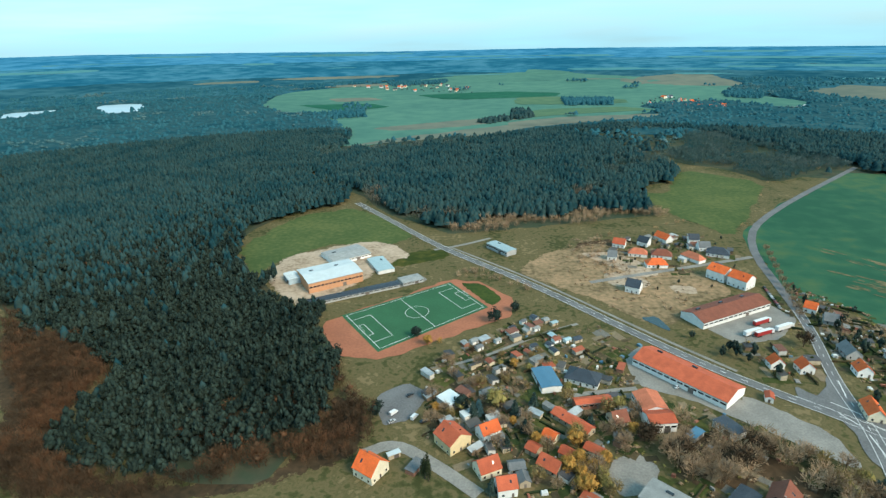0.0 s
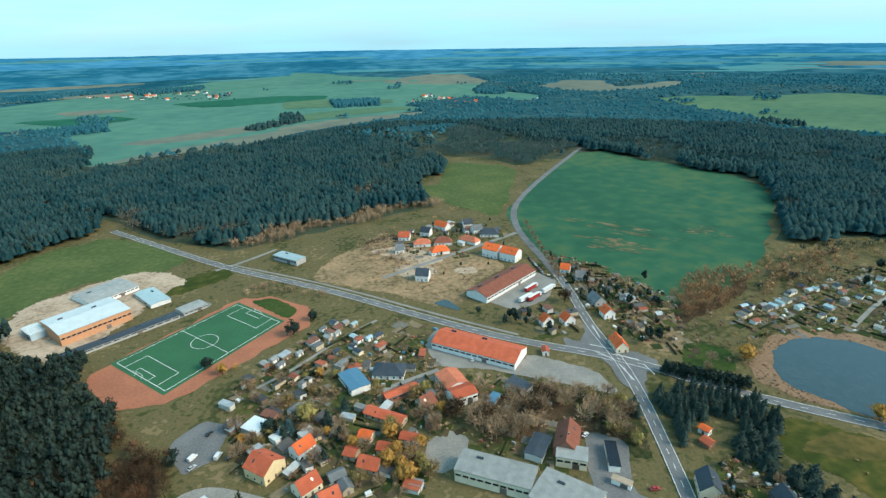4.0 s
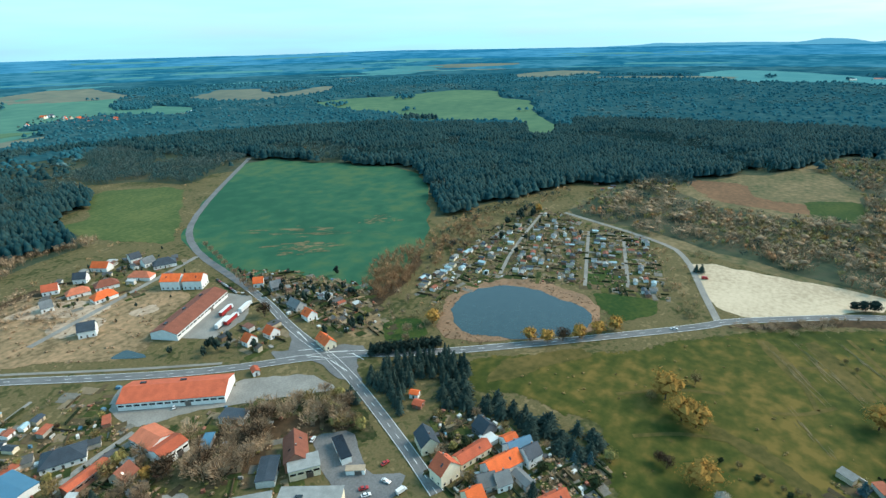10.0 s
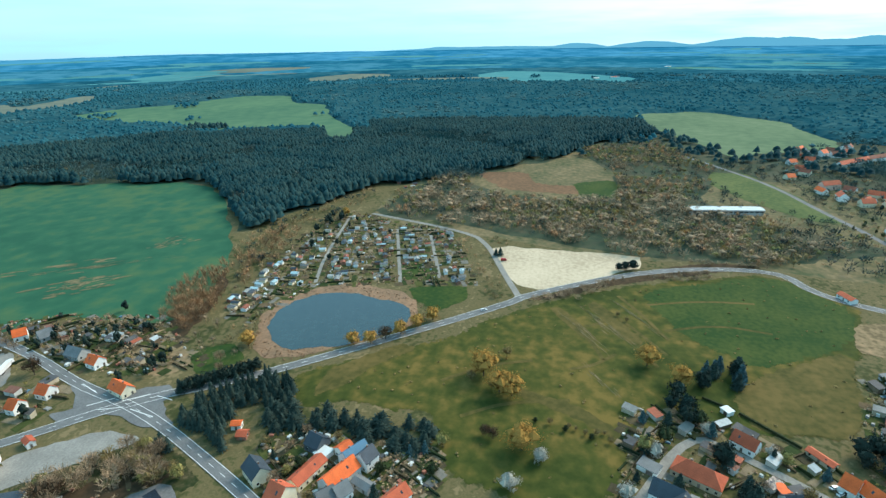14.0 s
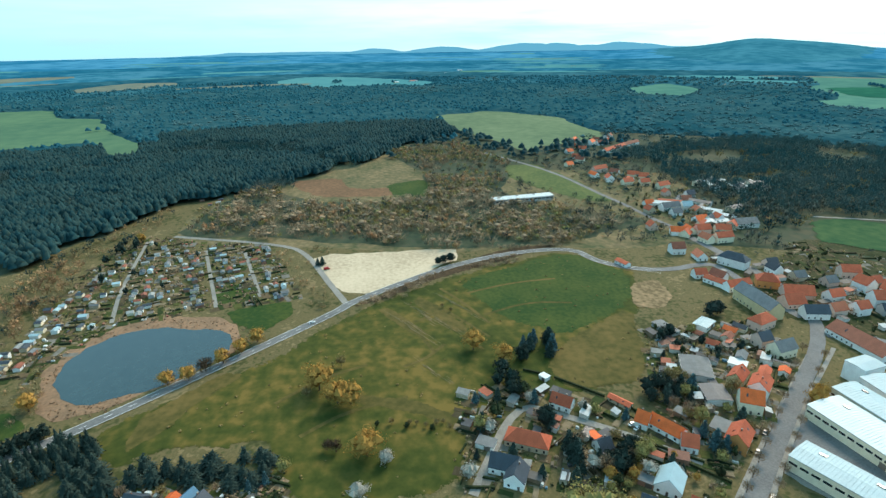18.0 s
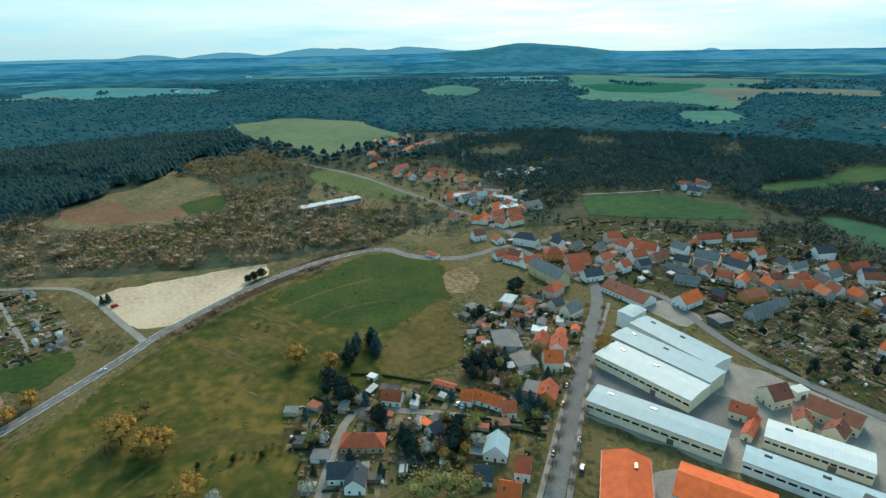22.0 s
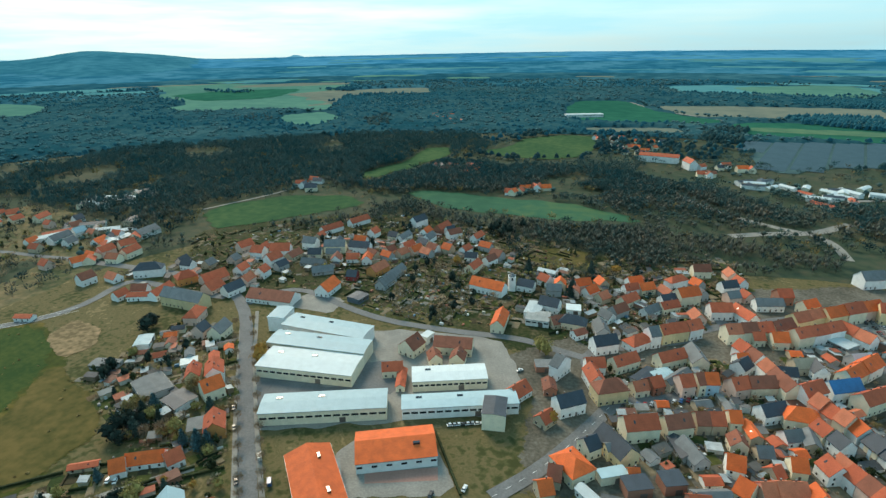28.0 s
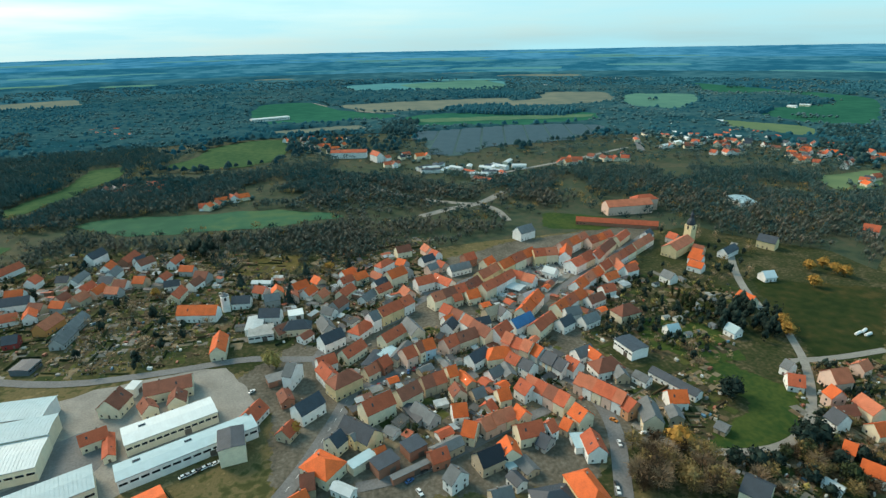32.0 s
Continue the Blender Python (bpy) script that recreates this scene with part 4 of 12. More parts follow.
patch("garden_lawn", "green slope above the lane", M["lawn"], 0.1448, [(-192.0, -319.6), (-238.4, -297.3), (-233.1, -252.5), (-203.4, -258.8), (-180.1, -283.3)], 1)
patch("village_green", "green meadow inside the bend of the lane", M["lawn"], 0.128, [(-211.0, -270.0), (-236.7, -217.6), (-217.9, -193.4), (-200.5, -184.6), (-161.0, -188.4), (-163.2, -195.8), (-205.9, -214.0), (-192.8, -248.7)], 1)
patch("castle_lawn", "lawn below the castle", M["lawn"], 0.1296, [(-217.0, -569.6), (-281.8, -533.2), (-261.7, -493.0), (-196.3, -513.3)], 1)
road("mown_track", "pale mown track in the meadow", [(392.5, -58.1), (367.4, -70.5), (331.1, -84.0)], 2.6, M["straw"], 0.2)
road("mown_track", "pale mown track in the meadow", [(379.3, -39.0), (353.7, -57.9), (312.6, -79.6)], 2.6, M["straw"], 0.2)
road("mown_track", "pale mown track in the meadow", [(331.9, -29.4), (318.4, -36.1), (301.4, -40.5)], 2.6, M["straw"], 0.2)
road("mown_track", "pale mown track in the meadow", [(350.6, -46.1), (342.9, -36.6), (341.8, -31.4)], 2.6, M["straw"], 0.2)
road("mown_track", "pale mown track in the meadow", [(309.0, -48.8), (294.4, -35.2), (287.8, -20.5)], 2.6, M["straw"], 0.2)
road("mown_track", "pale mown track in the meadow", [(337.0, -64.6), (312.0, -65.4), (298.4, -72.0)], 2.6, M["straw"], 0.2)
road("mown_track", "pale mown track in the meadow", [(380.3, -77.6), (392.4, -116.4), (393.9, -153.9)], 2.6, M["straw"], 0.2)
road("mown_track", "pale mown track in the meadow", [(343.3, -83.1), (357.3, -119.9), (350.1, -151.5)], 2.6, M["straw"], 0.2)
road("mown_track", "pale mown track in the meadow", [(263.9, 52.6), (283.7, 28.8), (293.5, 1.7)], 2.6, M["straw"], 0.2)
road("mown_track", "pale mown track in the meadow", [(234.5, 36.7), (250.4, 14.2), (257.5, -20.1)], 2.6, M["straw"], 0.2)
patch("town_ground", "grey yards and lanes between the works and the town", M["yard"], 0.075, [(83.4, -284.1), (49.3, -325.2), (-9.0, -379.9), (-109.3, -455.2), (-176.6, -479.4), (-107.7, -242.1), (43.2, -185.6), (32.2, -203.9), (16.4, -238.2), (30.6, -256.6), (63.0, -260.6)], 1)
patch("works_ground", "grey paved ground between the halls", M["paving"], 0.09, [(216.8, -219.6), (226.6, -270.5), (152.8, -300.3), (83.4, -313.7), (59.2, -277.2), (59.4, -243.4), (114.4, -231.2), (185.4, -191.7)], 1)
patch("town_ground", "grey brown yards and gardens of the old town", M["yard"], 0.08, [(49.4, -266.1), (26.7, -306.2), (-4.1, -377.5), (-49.6, -432.7), (-149.8, -480.9), (-279.9, -504.0), (-304.3, -479.9), (-238.1, -403.9), (-176.5, -340.7), (-140.6, -298.9), (-161.0, -243.7), (-159.6, -213.8), (-119.3, -197.0), (-82.2, -176.1), (37.5, -199.6)], 1)
patch("town_ground", "gardens and yards at the town's edge", M["hillside"], 0.05, [(446.4, -415.4), (399.8, -461.4), (293.8, -537.6), (158.4, -546.8), (53.6, -501.5), (-10.1, -506.2), (-8.8, -392.7), (32.4, -293.6), (194.9, -339.0), (320.4, -282.4)], 1)
patch("brown_gardens", "brown gardens by the junction", M["soil"], 0.07, [(258.7, 269.1), (294.2, 256.4), (259.3, 208.9), (241.2, 213.7), (237.6, 239.5)], 1)
patch("brown_gardens", "brown rough ground beside the workshops", M["hillside"], 0.0716, [(160.2, 243.1), (188.4, 186.9), (186.1, 169.3), (169.1, 145.0), (162.3, 150.1), (165.5, 197.7), (146.7, 222.1)], 1)
patch("works_yard", "dark asphalt yard of the works", M["asphalt"], 0.1316, [(211.9, -211.5), (208.9, -227.8), (153.3, -227.3), (155.6, -257.4), (135.8, -264.6), (118.6, -240.3), (158.7, -196.9), (181.7, -176.6)], 1)
patch("works_yard", "grey yard of the works", M["paving"], 0.1312, [(174.7, -180.4), (108.7, -215.1), (51.8, -244.5), (55.7, -257.0), (116.8, -229.4), (182.7, -193.5)], 1)
patch("market_car_park", "grey paved car park of the market", M["paving"], 0.1328, [(127.5, -180.0), (122.5, -198.5), (91.7, -213.1), (63.5, -178.6), (121.0, -156.0)], 1)
patch("paved_bay", "reddish paved parking bay", M["redpave"], 0.1832, [(108.5, -176.0), (78.3, -191.1), (75.3, -183.7), (105.3, -170.3)], 0)
patch("hall_yard", "grey yard before the brown hall", M["paving"], 0.1344, [(252.7, -301.5), (242.3, -330.5), (209.2, -329.4), (207.5, -304.8), (234.8, -304.3)], 1)
patch("market_yard", "grey asphalt yard of the supermarket", M["paving"], 0.136, [(112.0, 290.2), (129.5, 304.7), (157.8, 248.9), (178.9, 224.1), (190.3, 205.7), (181.4, 203.0), (154.7, 224.6), (134.4, 245.8), (108.6, 260.8)], 1)
patch("concrete_pad", "pale concrete pad", M["paving"], 0.1632, [(165.6, 249.8), (192.7, 216.1), (190.7, 188.9), (173.4, 205.5), (153.0, 229.9)], 1)
patch("coach_yard", "wide grey yard with parked trailers", M["paving"], 0.1376, [(175.4, 328.3), (239.6, 357.2), (248.3, 332.8), (219.2, 305.7), (190.0, 301.0)], 1)
patch("parking_lot", "grey gravel parking lot", M["asphalt"], 0.1392, [(-39.9, 256.9), (-23.4, 268.6), (-9.3, 257.5), (-20.0, 234.7), (-33.9, 230.5), (-37.4, 241.1)], 1)
patch("gravel_yard", "pale gravel yard", M["paving"], 0.1408, [(79.0, 202.7), (90.8, 206.5), (98.6, 196.2), (89.2, 181.3), (74.8, 179.6), (72.6, 192.8)], 1)
patch("workshop_yard", "grey asphalt yard", M["asphalt"], 0.1424, [(153.0, 175.0), (168.1, 160.9), (147.8, 133.6), (157.5, 119.8), (144.5, 113.7), (128.3, 128.6), (139.8, 156.0)], 1)
patch("market_square", "grey cobbled market square", M["paving"], 0.2128, [(-121.1, -410.8), (-148.5, -426.0), (-184.0, -443.3), (-196.4, -413.0), (-161.1, -379.2), (-146.9, -399.4)], 1)
patch("concrete_pitch", "pale concrete terrace by the school", M["paving"], 0.2144, [(-45.3, 412.0), (-22.1, 427.9), (-12.1, 413.3), (-39.6, 398.5)], 1)
road("main_road", "grey asphalt country road", [(-105.9, 654.5), (-48.8, 565.0), (1.9, 484.2), (73.0, 400.3), (132.4, 312.1), (167.2, 266.0), (218.5, 215.8), (239.5, 176.8), (279.4, 125.1), (370.9, 16.6), (379.6, 14.2), (448.2, -90.1), (462.1, -193.4), (417.9, -201.5), (390.2, -246.2), (402.2, -296.7), (379.4, -300.8), (336.0, -296.5), (299.7, -300.6)], 7.5, M["asphalt"], 0.24)
patch("road_junction", "wide asphalt junction of two roads", M["asphalt"], 0.29, [(230.6, 273.0), (221.0, 255.0), (219.0, 232.9), (233.7, 209.9), (226.3, 198.1), (217.0, 200.7), (202.1, 182.2), (197.5, 192.7), (204.9, 223.4), (192.5, 243.2), (197.3, 255.2), (206.3, 245.8)], 1)
road("cycle_path", "narrow grey cycle path beside the country road", [(8.0, 489.4), (79.4, 405.1), (138.9, 316.7), (173.2, 271.3)], 2.4, M["paving"], 0.2)
road("side_road", "grey asphalt side road", [(154.6, 100.6), (171.8, 130.2), (210.0, 205.7), (223.7, 261.2), (242.5, 305.7), (255.2, 345.7), (289.2, 480.6), (357.2, 568.0), (609, 776)], 7.0, M["asphalt"], 0.27)
road("town_street", "grey street lined by trees", [(136.7, -131.3), (206.6, -211.5), (279.7, -301.4), (339.4, -324.4), (415.9, -320.6), (493.8, -314.1)], 8.5, M["asphalt"], 0.27)
road("pavement", "pale pavement along the street", [(141.5, -127.5), (209.7, -208.3), (269.0, -283.3)], 2.5, M["paving"], 0.2)
road("pavement", "pale pavement along the street", [(132.1, -135.3), (203.0, -214.3), (261.0, -289.5)], 2.5, M["paving"], 0.2)
road("back_street", "grey street behind the works", [(276.0, -297.4), (260.0, -339.9), (180.0, -308.9), (117.9, -310.7), (68.4, -318.2), (42.4, -310.8), (22.7, -308.0)], 6.5, M["asphalt"], 0.28)
road("high_street", "grey town street", [(50.0, -182.8), (32.9, -207.4), (16.9, -241.7), (6.7, -268.1), (-26.1, -285.6), (-55.8, -304.8), (-73.2, -320.1), (-90.1, -324.5)], 8, M["asphalt"], 0.3)
road("north_street", "grey town street", [(6.5, -265.6), (18.9, -282.6), (29.7, -315.9), (-0.1, -332.1), (-39.2, -356.0), (-36.7, -365.7), (-66.3, -388.8), (-133.4, -426.9)], 7, M["asphalt"], 0.29)
road("market_street", "grey town street", [(-50.4, -403.4), (-62.1, -365.2), (-90.8, -312.9), (-109.6, -278.2), (-124.4, -246.0), (-126.2, -216.2), (-107.0, -171.0)], 8, M["asphalt"], 0.31)
road("market_street", "grey town street", [(-90.8, -312.9), (-119.3, -339.3), (-165.5, -378.3), (-236.4, -431.5), (-298.8, -481.0)], 7, M["asphalt"], 0.32)
road("lower_lane", "grey town lane", [(6.0, -198.8), (-11.6, -200.2), (-33.4, -206.8), (-71.9, -225.0), (-107.5, -237.6)], 6, M["asphalt"], 0.28)
road("bend_lane", "pale lane round the green", [(-279.9, -277.0), (-261.3, -240.4), (-227.4, -200.0), (-200.5, -184.6), (-172.8, -184.2), (-146.6, -193.5), (-134.6, -214.5)], 5, M["paving"], 0.28)
road("bend_lane", "pale lane by the meadow", [(-322.8, -246.7), (-285.1, -244.8), (-256.1, -247.6)], 5, M["paving"], 0.29)
road("church_lane", "grey lane below the church", [(-286.7, -308.4), (-300.0, -349.2), (-335.3, -409.8), (-359.4, -434.0)], 6, M["paving"], 0.28)
road("village_path", "pale village path", [(65.9, 250.9), (81.7, 254.2), (108.6, 257.1)], 3.5, M["paving"], 0.22)
road("village_path", "pale village path", [(5.1, 286.2), (27.1, 295.5), (65.6, 320.8), (93.2, 333.2)], 2.5, M["paving"], 0.22)
road("village_lane", "grey village lane", [(-41.8, 209.8), (-26.7, 217.9), (-5.7, 201.1), (13.2, 182.8)], 7, M["paving"], 0.27)
road("settlement_lane", "pale lane of the settlement", [(119.9, 401.5), (154.2, 411.3), (216.4, 428.6), (257.2, 440.3), (277.8, 446.6)], 5, M["paving"], 0.2)
road("field_lane", "pale field lane", [(-8.6, 484.1), (18.6, 494.9), (48.2, 513.0)], 4, M["paving"], 0.2)
road("gravel_lane", "pale lane to the gravel lot", [(375.1, 14.1), (423.6, 31.7), (483.4, 51.0), (516.2, 73.4), (563.5, 192.1)], 5, M["paving"], 0.2)
road("garden_path", "pale allotment path", [(390.4, 112.1), (515.8, 149.8)], 3, M["paving"], 0.2)
road("garden_path", "pale allotment path", [(403.2, 81.9), (504.6, 111.9)], 3, M["paving"], 0.2)
road("garden_path", "pale allotment path", [(378.6, 180.8), (435.9, 196.4), (552.3, 214.2)], 3, M["paving"], 0.2)
road("far_lane", "grey lane through the far village", [(454, -337), (496, -313), (577, -306), (623, -297), (746, -282), (844, -244), (924, -210)], 6, M["asphalt"], 0.3)
road("meadow_lane", "grey lane between the gardens", [(183.6, -41.7), (242.4, -77.0), (229.2, -97.2), (212.9, -120.1), (184.5, -151.4)], 4.5, M["paving"], 0.24)
road("far_road", "straight grey road towards the horizon", [(-506, -866), (-709, -1295), (-931, -1811), (-1051, -2097)], 12, M["asphalt"], 1.2)
road("field_lane", "pale lane between far fields", [(97, -1844), (10, -1641), (-156, -1463)], 8, M["paving"], 1.2)
road("railway", "pale railway cutting beyond the valley", [(-199, -753), (-347, -819), (-499, -903)], 8, M["paving"], 0.4)
road("quarry_lane", "pale lane above the quarry meadow", [(496, -481), (461, -564), (456, -589)], 4, M["paving"], 0.4)
road("valley_junction", "grey road junction in the valley", [(-79, -583), (-119, -606), (-155, -615), (-199, -663)], 11, M["paving"], 0.3)
road("valley_junction", "grey road through the valley", [(-27, -733), (-76, -663), (-123, -627), (-155, -615)], 9, M["paving"], 0.31)
road("valley_junction", "grey road towards the town", [(-155, -615), (-169, -589), (-169, -546)], 9, M["paving"], 0.32)
patch("woodland_floor", "brown leaf litter under the trees", M["valley"], 0.122, [(-1250, 1571), (-906, 1529), (-430, 1630), (-203, 1155), (-225, 975), (-192, 817), (-115.3, 654.9), (-169.1, 612.1), (-209.1, 550.1), (-205.9, 502.4), (-151.6, 418.4), (-125.3, 374.6), (-92.2, 341.8), (-67.7, 293.3), (-64.8, 258.0), (-68.6, 229.5), (-84.3, 202.1), (-122.0, 196.1), (-156.8, 197.2), (-188.3, 213.3), (-218.3, 300.0), (-251.4, 330.2), (-338.9, 367.6)], 1)
patch("woodland_floor", "brown leaf litter under the trees", M["floor"], 0.050, [(-338.9, 367.6), (-251.4, 330.2), (-214.6, 293.4), (-214.2, 253.7), (-191.2, 213.4), (-154.9, 193.7), (-115.3, 192.6), (-83.2, 198.3), (-66.7, 220.6), (-61.7, 258.2), (-47.2, 247.0), (-40.3, 215.8), (-62.7, 201.5), (-99.5, 184.9), (-202.7, 188.1)], 1)
patch("woodland_floor", "brown leaf litter under the trees", M["valley"], 0.053, [(-96.9, 679.1), (-53.7, 591.6), (-14.0, 548.3), (73.8, 570.3), (254.5, 598.1), (257, 702), (324, 727), (355, 813), (266, 1157), (148, 1176), (-87, 1053), (-207, 1045), (-225, 975), (-191, 856), (-145, 743)], 1)
patch("woodland_floor", "brown leaf litter under the trees", M["valley"], 0.056, [(-14.0, 548.3), (73.3, 566.3), (144.2, 575.2), (252.9, 593.9), (243.3, 577.3), (132.6, 551.8), (9.8, 528.4)], 1)
patch("woodland_floor", "brown leaf litter under the trees", M["valley"], 0.059, [(27, 1155), (543, 1336), (523, 1138), (613, 772), (671, 458), (522.4, 329.4), (479.4, 311.9), (587.8, 281.1), (629.8, 245.1), (700, 223), (706, 126), (841, 41), (1056, -58), (1360, -189), (1531, -152), (1392, 349), (996, 379), (1095, 832), (830, 1107)], 1)
patch("woodland_floor", "brown leaf litter under the trees", M["valley"], 0.062, [(523, 1138), (614, 1152), (627, 790), (445, 702), (417, 792), (364, 849)], 1)
patch("woodland_floor", "brown leaf litter under the trees", M["valley"], 0.065, [(947, 677), (1077, 610), (1098, 471), (1115, 380), (1514, 507), (1489, 25), (1395, -191), (1148, -218), (981, -63), (857, -1), (823, 102), (758, 134), (702, 234), (579.9, 257.1), (548.9, 301.4), (573.9, 371.5), (718, 483), (669, 492)], 1)
patch("woodland_floor", "brown leaf litter under the trees", M["valley"], 0.068, [(563.5, 192.1), (681, 171), (797, 132), (671.7, 92.0), (645.1, -28.0), (768, -99), (968, -42), (1030, -196), (786, -237), (666.5, -173.8), (587.9, -220.6), (517.6, -310.1), (473.0, -192.0), (476.7, -84.5), (498.3, -21.4), (532.5, 69.6)], 1)
patch("woodland_floor", "brown leaf litter under the trees", M["valley"], 0.071, [(571.5, 182.6), (763, 127), (642.4, 54.5), (632.6, -27.4), (675.4, -102.2), (696, -166), (529.7, -200.6), (509.3, -305.6), (473.0, -192.0), (476.7, -84.5), (539.9, 58.8)], 1)
patch("woodland_floor", "brown leaf litter under the trees", M["floor"], 0.074, [(369.9, 7.6), (412.2, -59.8), (449.5, -141.8), (465.4, -189.2), (472.6, -148.3), (442.6, -78.9), (383.0, 1.2)], 1)
patch("woodland_floor", "brown leaf litter under the trees", M["valley"], 0.077, [(867, -425), (902, -518), (927, -732), (565, -1043), (344, -1079), (269, -937), (328, -787), (380, -618), (441, -653), (464, -553), (493.2, -474.8), (426.9, -392.6), (441.3, -356.4), (519.5, -404.1), (776, -442)], 1)
patch("woodland_floor", "brown leaf litter under the trees", M["valley"], 0.080, [(429.6, -403.7), (326.0, -486.3), (271.2, -595.1), (224.6, -567.6), (168.5, -563.5), (71.8, -588.2), (0.3, -591.0), (-5.6, -495.9), (49.1, -504.6), (96.1, -489.0), (168.2, -530.7), (253.3, -544.4), (314.7, -469.8)], 1)
patch("woodland_floor", "brown leaf litter under the trees", M["valley"], 0.083, [(402, -684), (319, -748), (250, -801), (119, -860), (19, -900), (3.5, -643.0), (139.8, -661.3), (274, -665), (317.0, -596.5)], 1)
patch("woodland_floor", "brown leaf litter under the trees", M["valley"], 0.086, [(105.1, -572.0), (-18.5, -572.7), (-106.4, -543.1), (-163.9, -570.7), (-154.5, -496.3), (-116.0, -504.7), (-61.9, -485.1), (2.5, -456.5), (33.9, -521.8)], 1)
patch("woodland_floor", "brown leaf litter under the trees", M["valley"], 0.089, [(-184, -696), (-325, -765), (-742, -626), (-435.2, -348.5), (-424.4, -404.4), (-370.0, -448.0), (-359.3, -486.0), (-334.9, -531.5), (-379, -606), (-310.7, -621.4), (-214.4, -581.3)], 1)
patch("woodland_floor", "brown leaf litter under the trees", M["valley"], 0.092, [(503, -894), (349, -792), (263, -872), (149, -775), (44, -818), (-124, -710), (-158.7, -657.5), (-149.8, -620.6), (11.5, -645.8), (127.8, -642.5), (230.6, -639.7), (285.7, -632.0), (348.0, -591.7)], 1)
patch("woodland_floor", "brown leaf litter under the trees", M["valley"], 0.095, [(457, -699), (354, -853), (160, -821), (-95, -796), (-83.5, -687.0), (64, -722), (275, -652)], 1)
patch("woodland_floor", "brown leaf litter under the trees", M["floor"], 0.098, [(302.0, 262.7), (366.4, 288.8), (400.1, 280.8), (367.9, 251.9), (312.9, 238.0), (274.8, 233.1)], 1)
patch("woodland_floor", "brown leaf litter under the trees", M["floor"], 0.101, [(127.5, 228.1), (149.2, 204.0), (183.4, 176.0), (170.1, 158.8), (143.3, 186.6), (124.3, 181.0), (105.4, 187.7), (110.3, 211.7)], 1)
patch("woodland_floor", "brown leaf litter under the trees", M["floor"], 0.104, [(124.7, 490.8), (171.5, 503.8), (147.4, 418.5), (131.9, 403.6)], 1)
patch("woodland_floor", "brown leaf litter under the trees", M["valley"], 0.107, [(85, -805), (-92, -769), (-227, -754), (-269.9, -636.5), (-185.1, -560.6), (-107.2, -573.9), (-75.6, -613.4), (46.2, -518.3)], 1)
patch("woodland_floor", "brown leaf litter under the trees", M["valley"], 0.110, [(-52.4, -493.8), (-10.7, -558.2), (58.9, -553.3), (115.2, -579.5), (163.6, -566.1), (106.4, -531.8), (43.5, -486.9), (-9.7, -476.2)], 1)

# woods
rng = np.random.default_rng(7)


def streaks(x, y, yaw, long, wide, count, lift, name="bare_streaks", label="bare brown streaks in the young crop", material="thin_crop", rng=rng):
    """Ragged strips side by side, in one mesh."""
    c, s = math.cos(radians(yaw)), math.sin(radians(yaw))
    parts = []
    for k in range(count):
        u, v = rng.normal(0, long * 0.33), rng.normal(0, wide * 0.33)
        a, b = long * rng.uniform(0.06, 0.26) * (1 - 0.5 * min(1, abs(v) / wide)), wide * rng.uniform(0.02, 0.07)
        t = np.arange(9) * 2 * math.pi / 9
        p, q = u + np.cos(t) * a * rng.uniform(0.6, 1.2, 9), v + np.sin(t) * b * rng.uniform(0.6, 1.2, 9)
        ring = np.stack([x + p * c - q * s, y + p * s + q * c, np.full(9, lift + k * 0.003)], -1)
        i = np.arange(1, 8)
        parts.append((ring, np.c_[np.zeros(7, int), i, i + 1]))
    v, f = joined(*parts)
    tagged(mesh_object(name, v, f, M[material]), label, "bare soil", kind="structure")


def sprays(seed, count, size, lobes=5, spread=0.62, flat=0.8, narrow=0.5, loose=0.55):
    """A crown of many small leaf or twig sprays, gathered in uneven lobes within one metre of the middle."""
    r = np.random.default_rng(seed)
    c = r.normal(0, 1, (lobes, 3))
    c *= (r.uniform(0.35, 1, (lobes, 1)) * spread) / np.linalg.norm(c, axis=1)[:, None]
    which = r.integers(0, lobes, count)
    d = r.normal(0, 1, (count, 3))
    d /= np.linalg.norm(d, axis=1)[:, None]
    p = c[which] + d * r.uniform(0.12, 0.45, (count, 1))
    p[:, 2] *= flat
    out = d + p * 0.6 + r.normal(0, loose, (count, 3))
    w = np.cross(out, r.normal(0, 1, (count, 3)))
    w /= np.linalg.norm(w, axis=1)[:, None]
    u = np.cross(w, out)
    u /= np.linalg.norm(u, axis=1)[:, None]
    s = size * r.uniform(0.6, 1.4, (count, 1))
    v = np.stack([p - w * s * narrow, p + w * s * narrow, p + u * s * 1.3], 1).reshape(-1, 3)
    return v, np.arange(count * 3).reshape(-1, 3)


def joined(*parts):
    vs, fs, at = [], [], 0
    for v, f in parts:
        vs.append(v)
        fs.append(f + at)
        at += len(v)
    return np.vstack(vs), np.vstack(fs)


streaks(345, 375, -52, 46, 30, 46, 0.21)
streaks(387, 376, -60, 52, 9, 26, 0.21)
streaks(446, 362, -40, 34, 24, 26, 0.21)
streaks(366, 428, -60, 60, 30, 14, 0.21)
# dry mown strips across the meadow
mown_rng = np.random.default_rng(19)
for x, y, long in ((334, -31, 60), (343, -48, 56), (361, -67, 54), (281, -36, 30), (352, -40, 50)):
    streaks(x, y, 30, long, 5, 16, 0.22, "mown_strip", "dry mown strip across the meadow", "scrub", mown_rng)


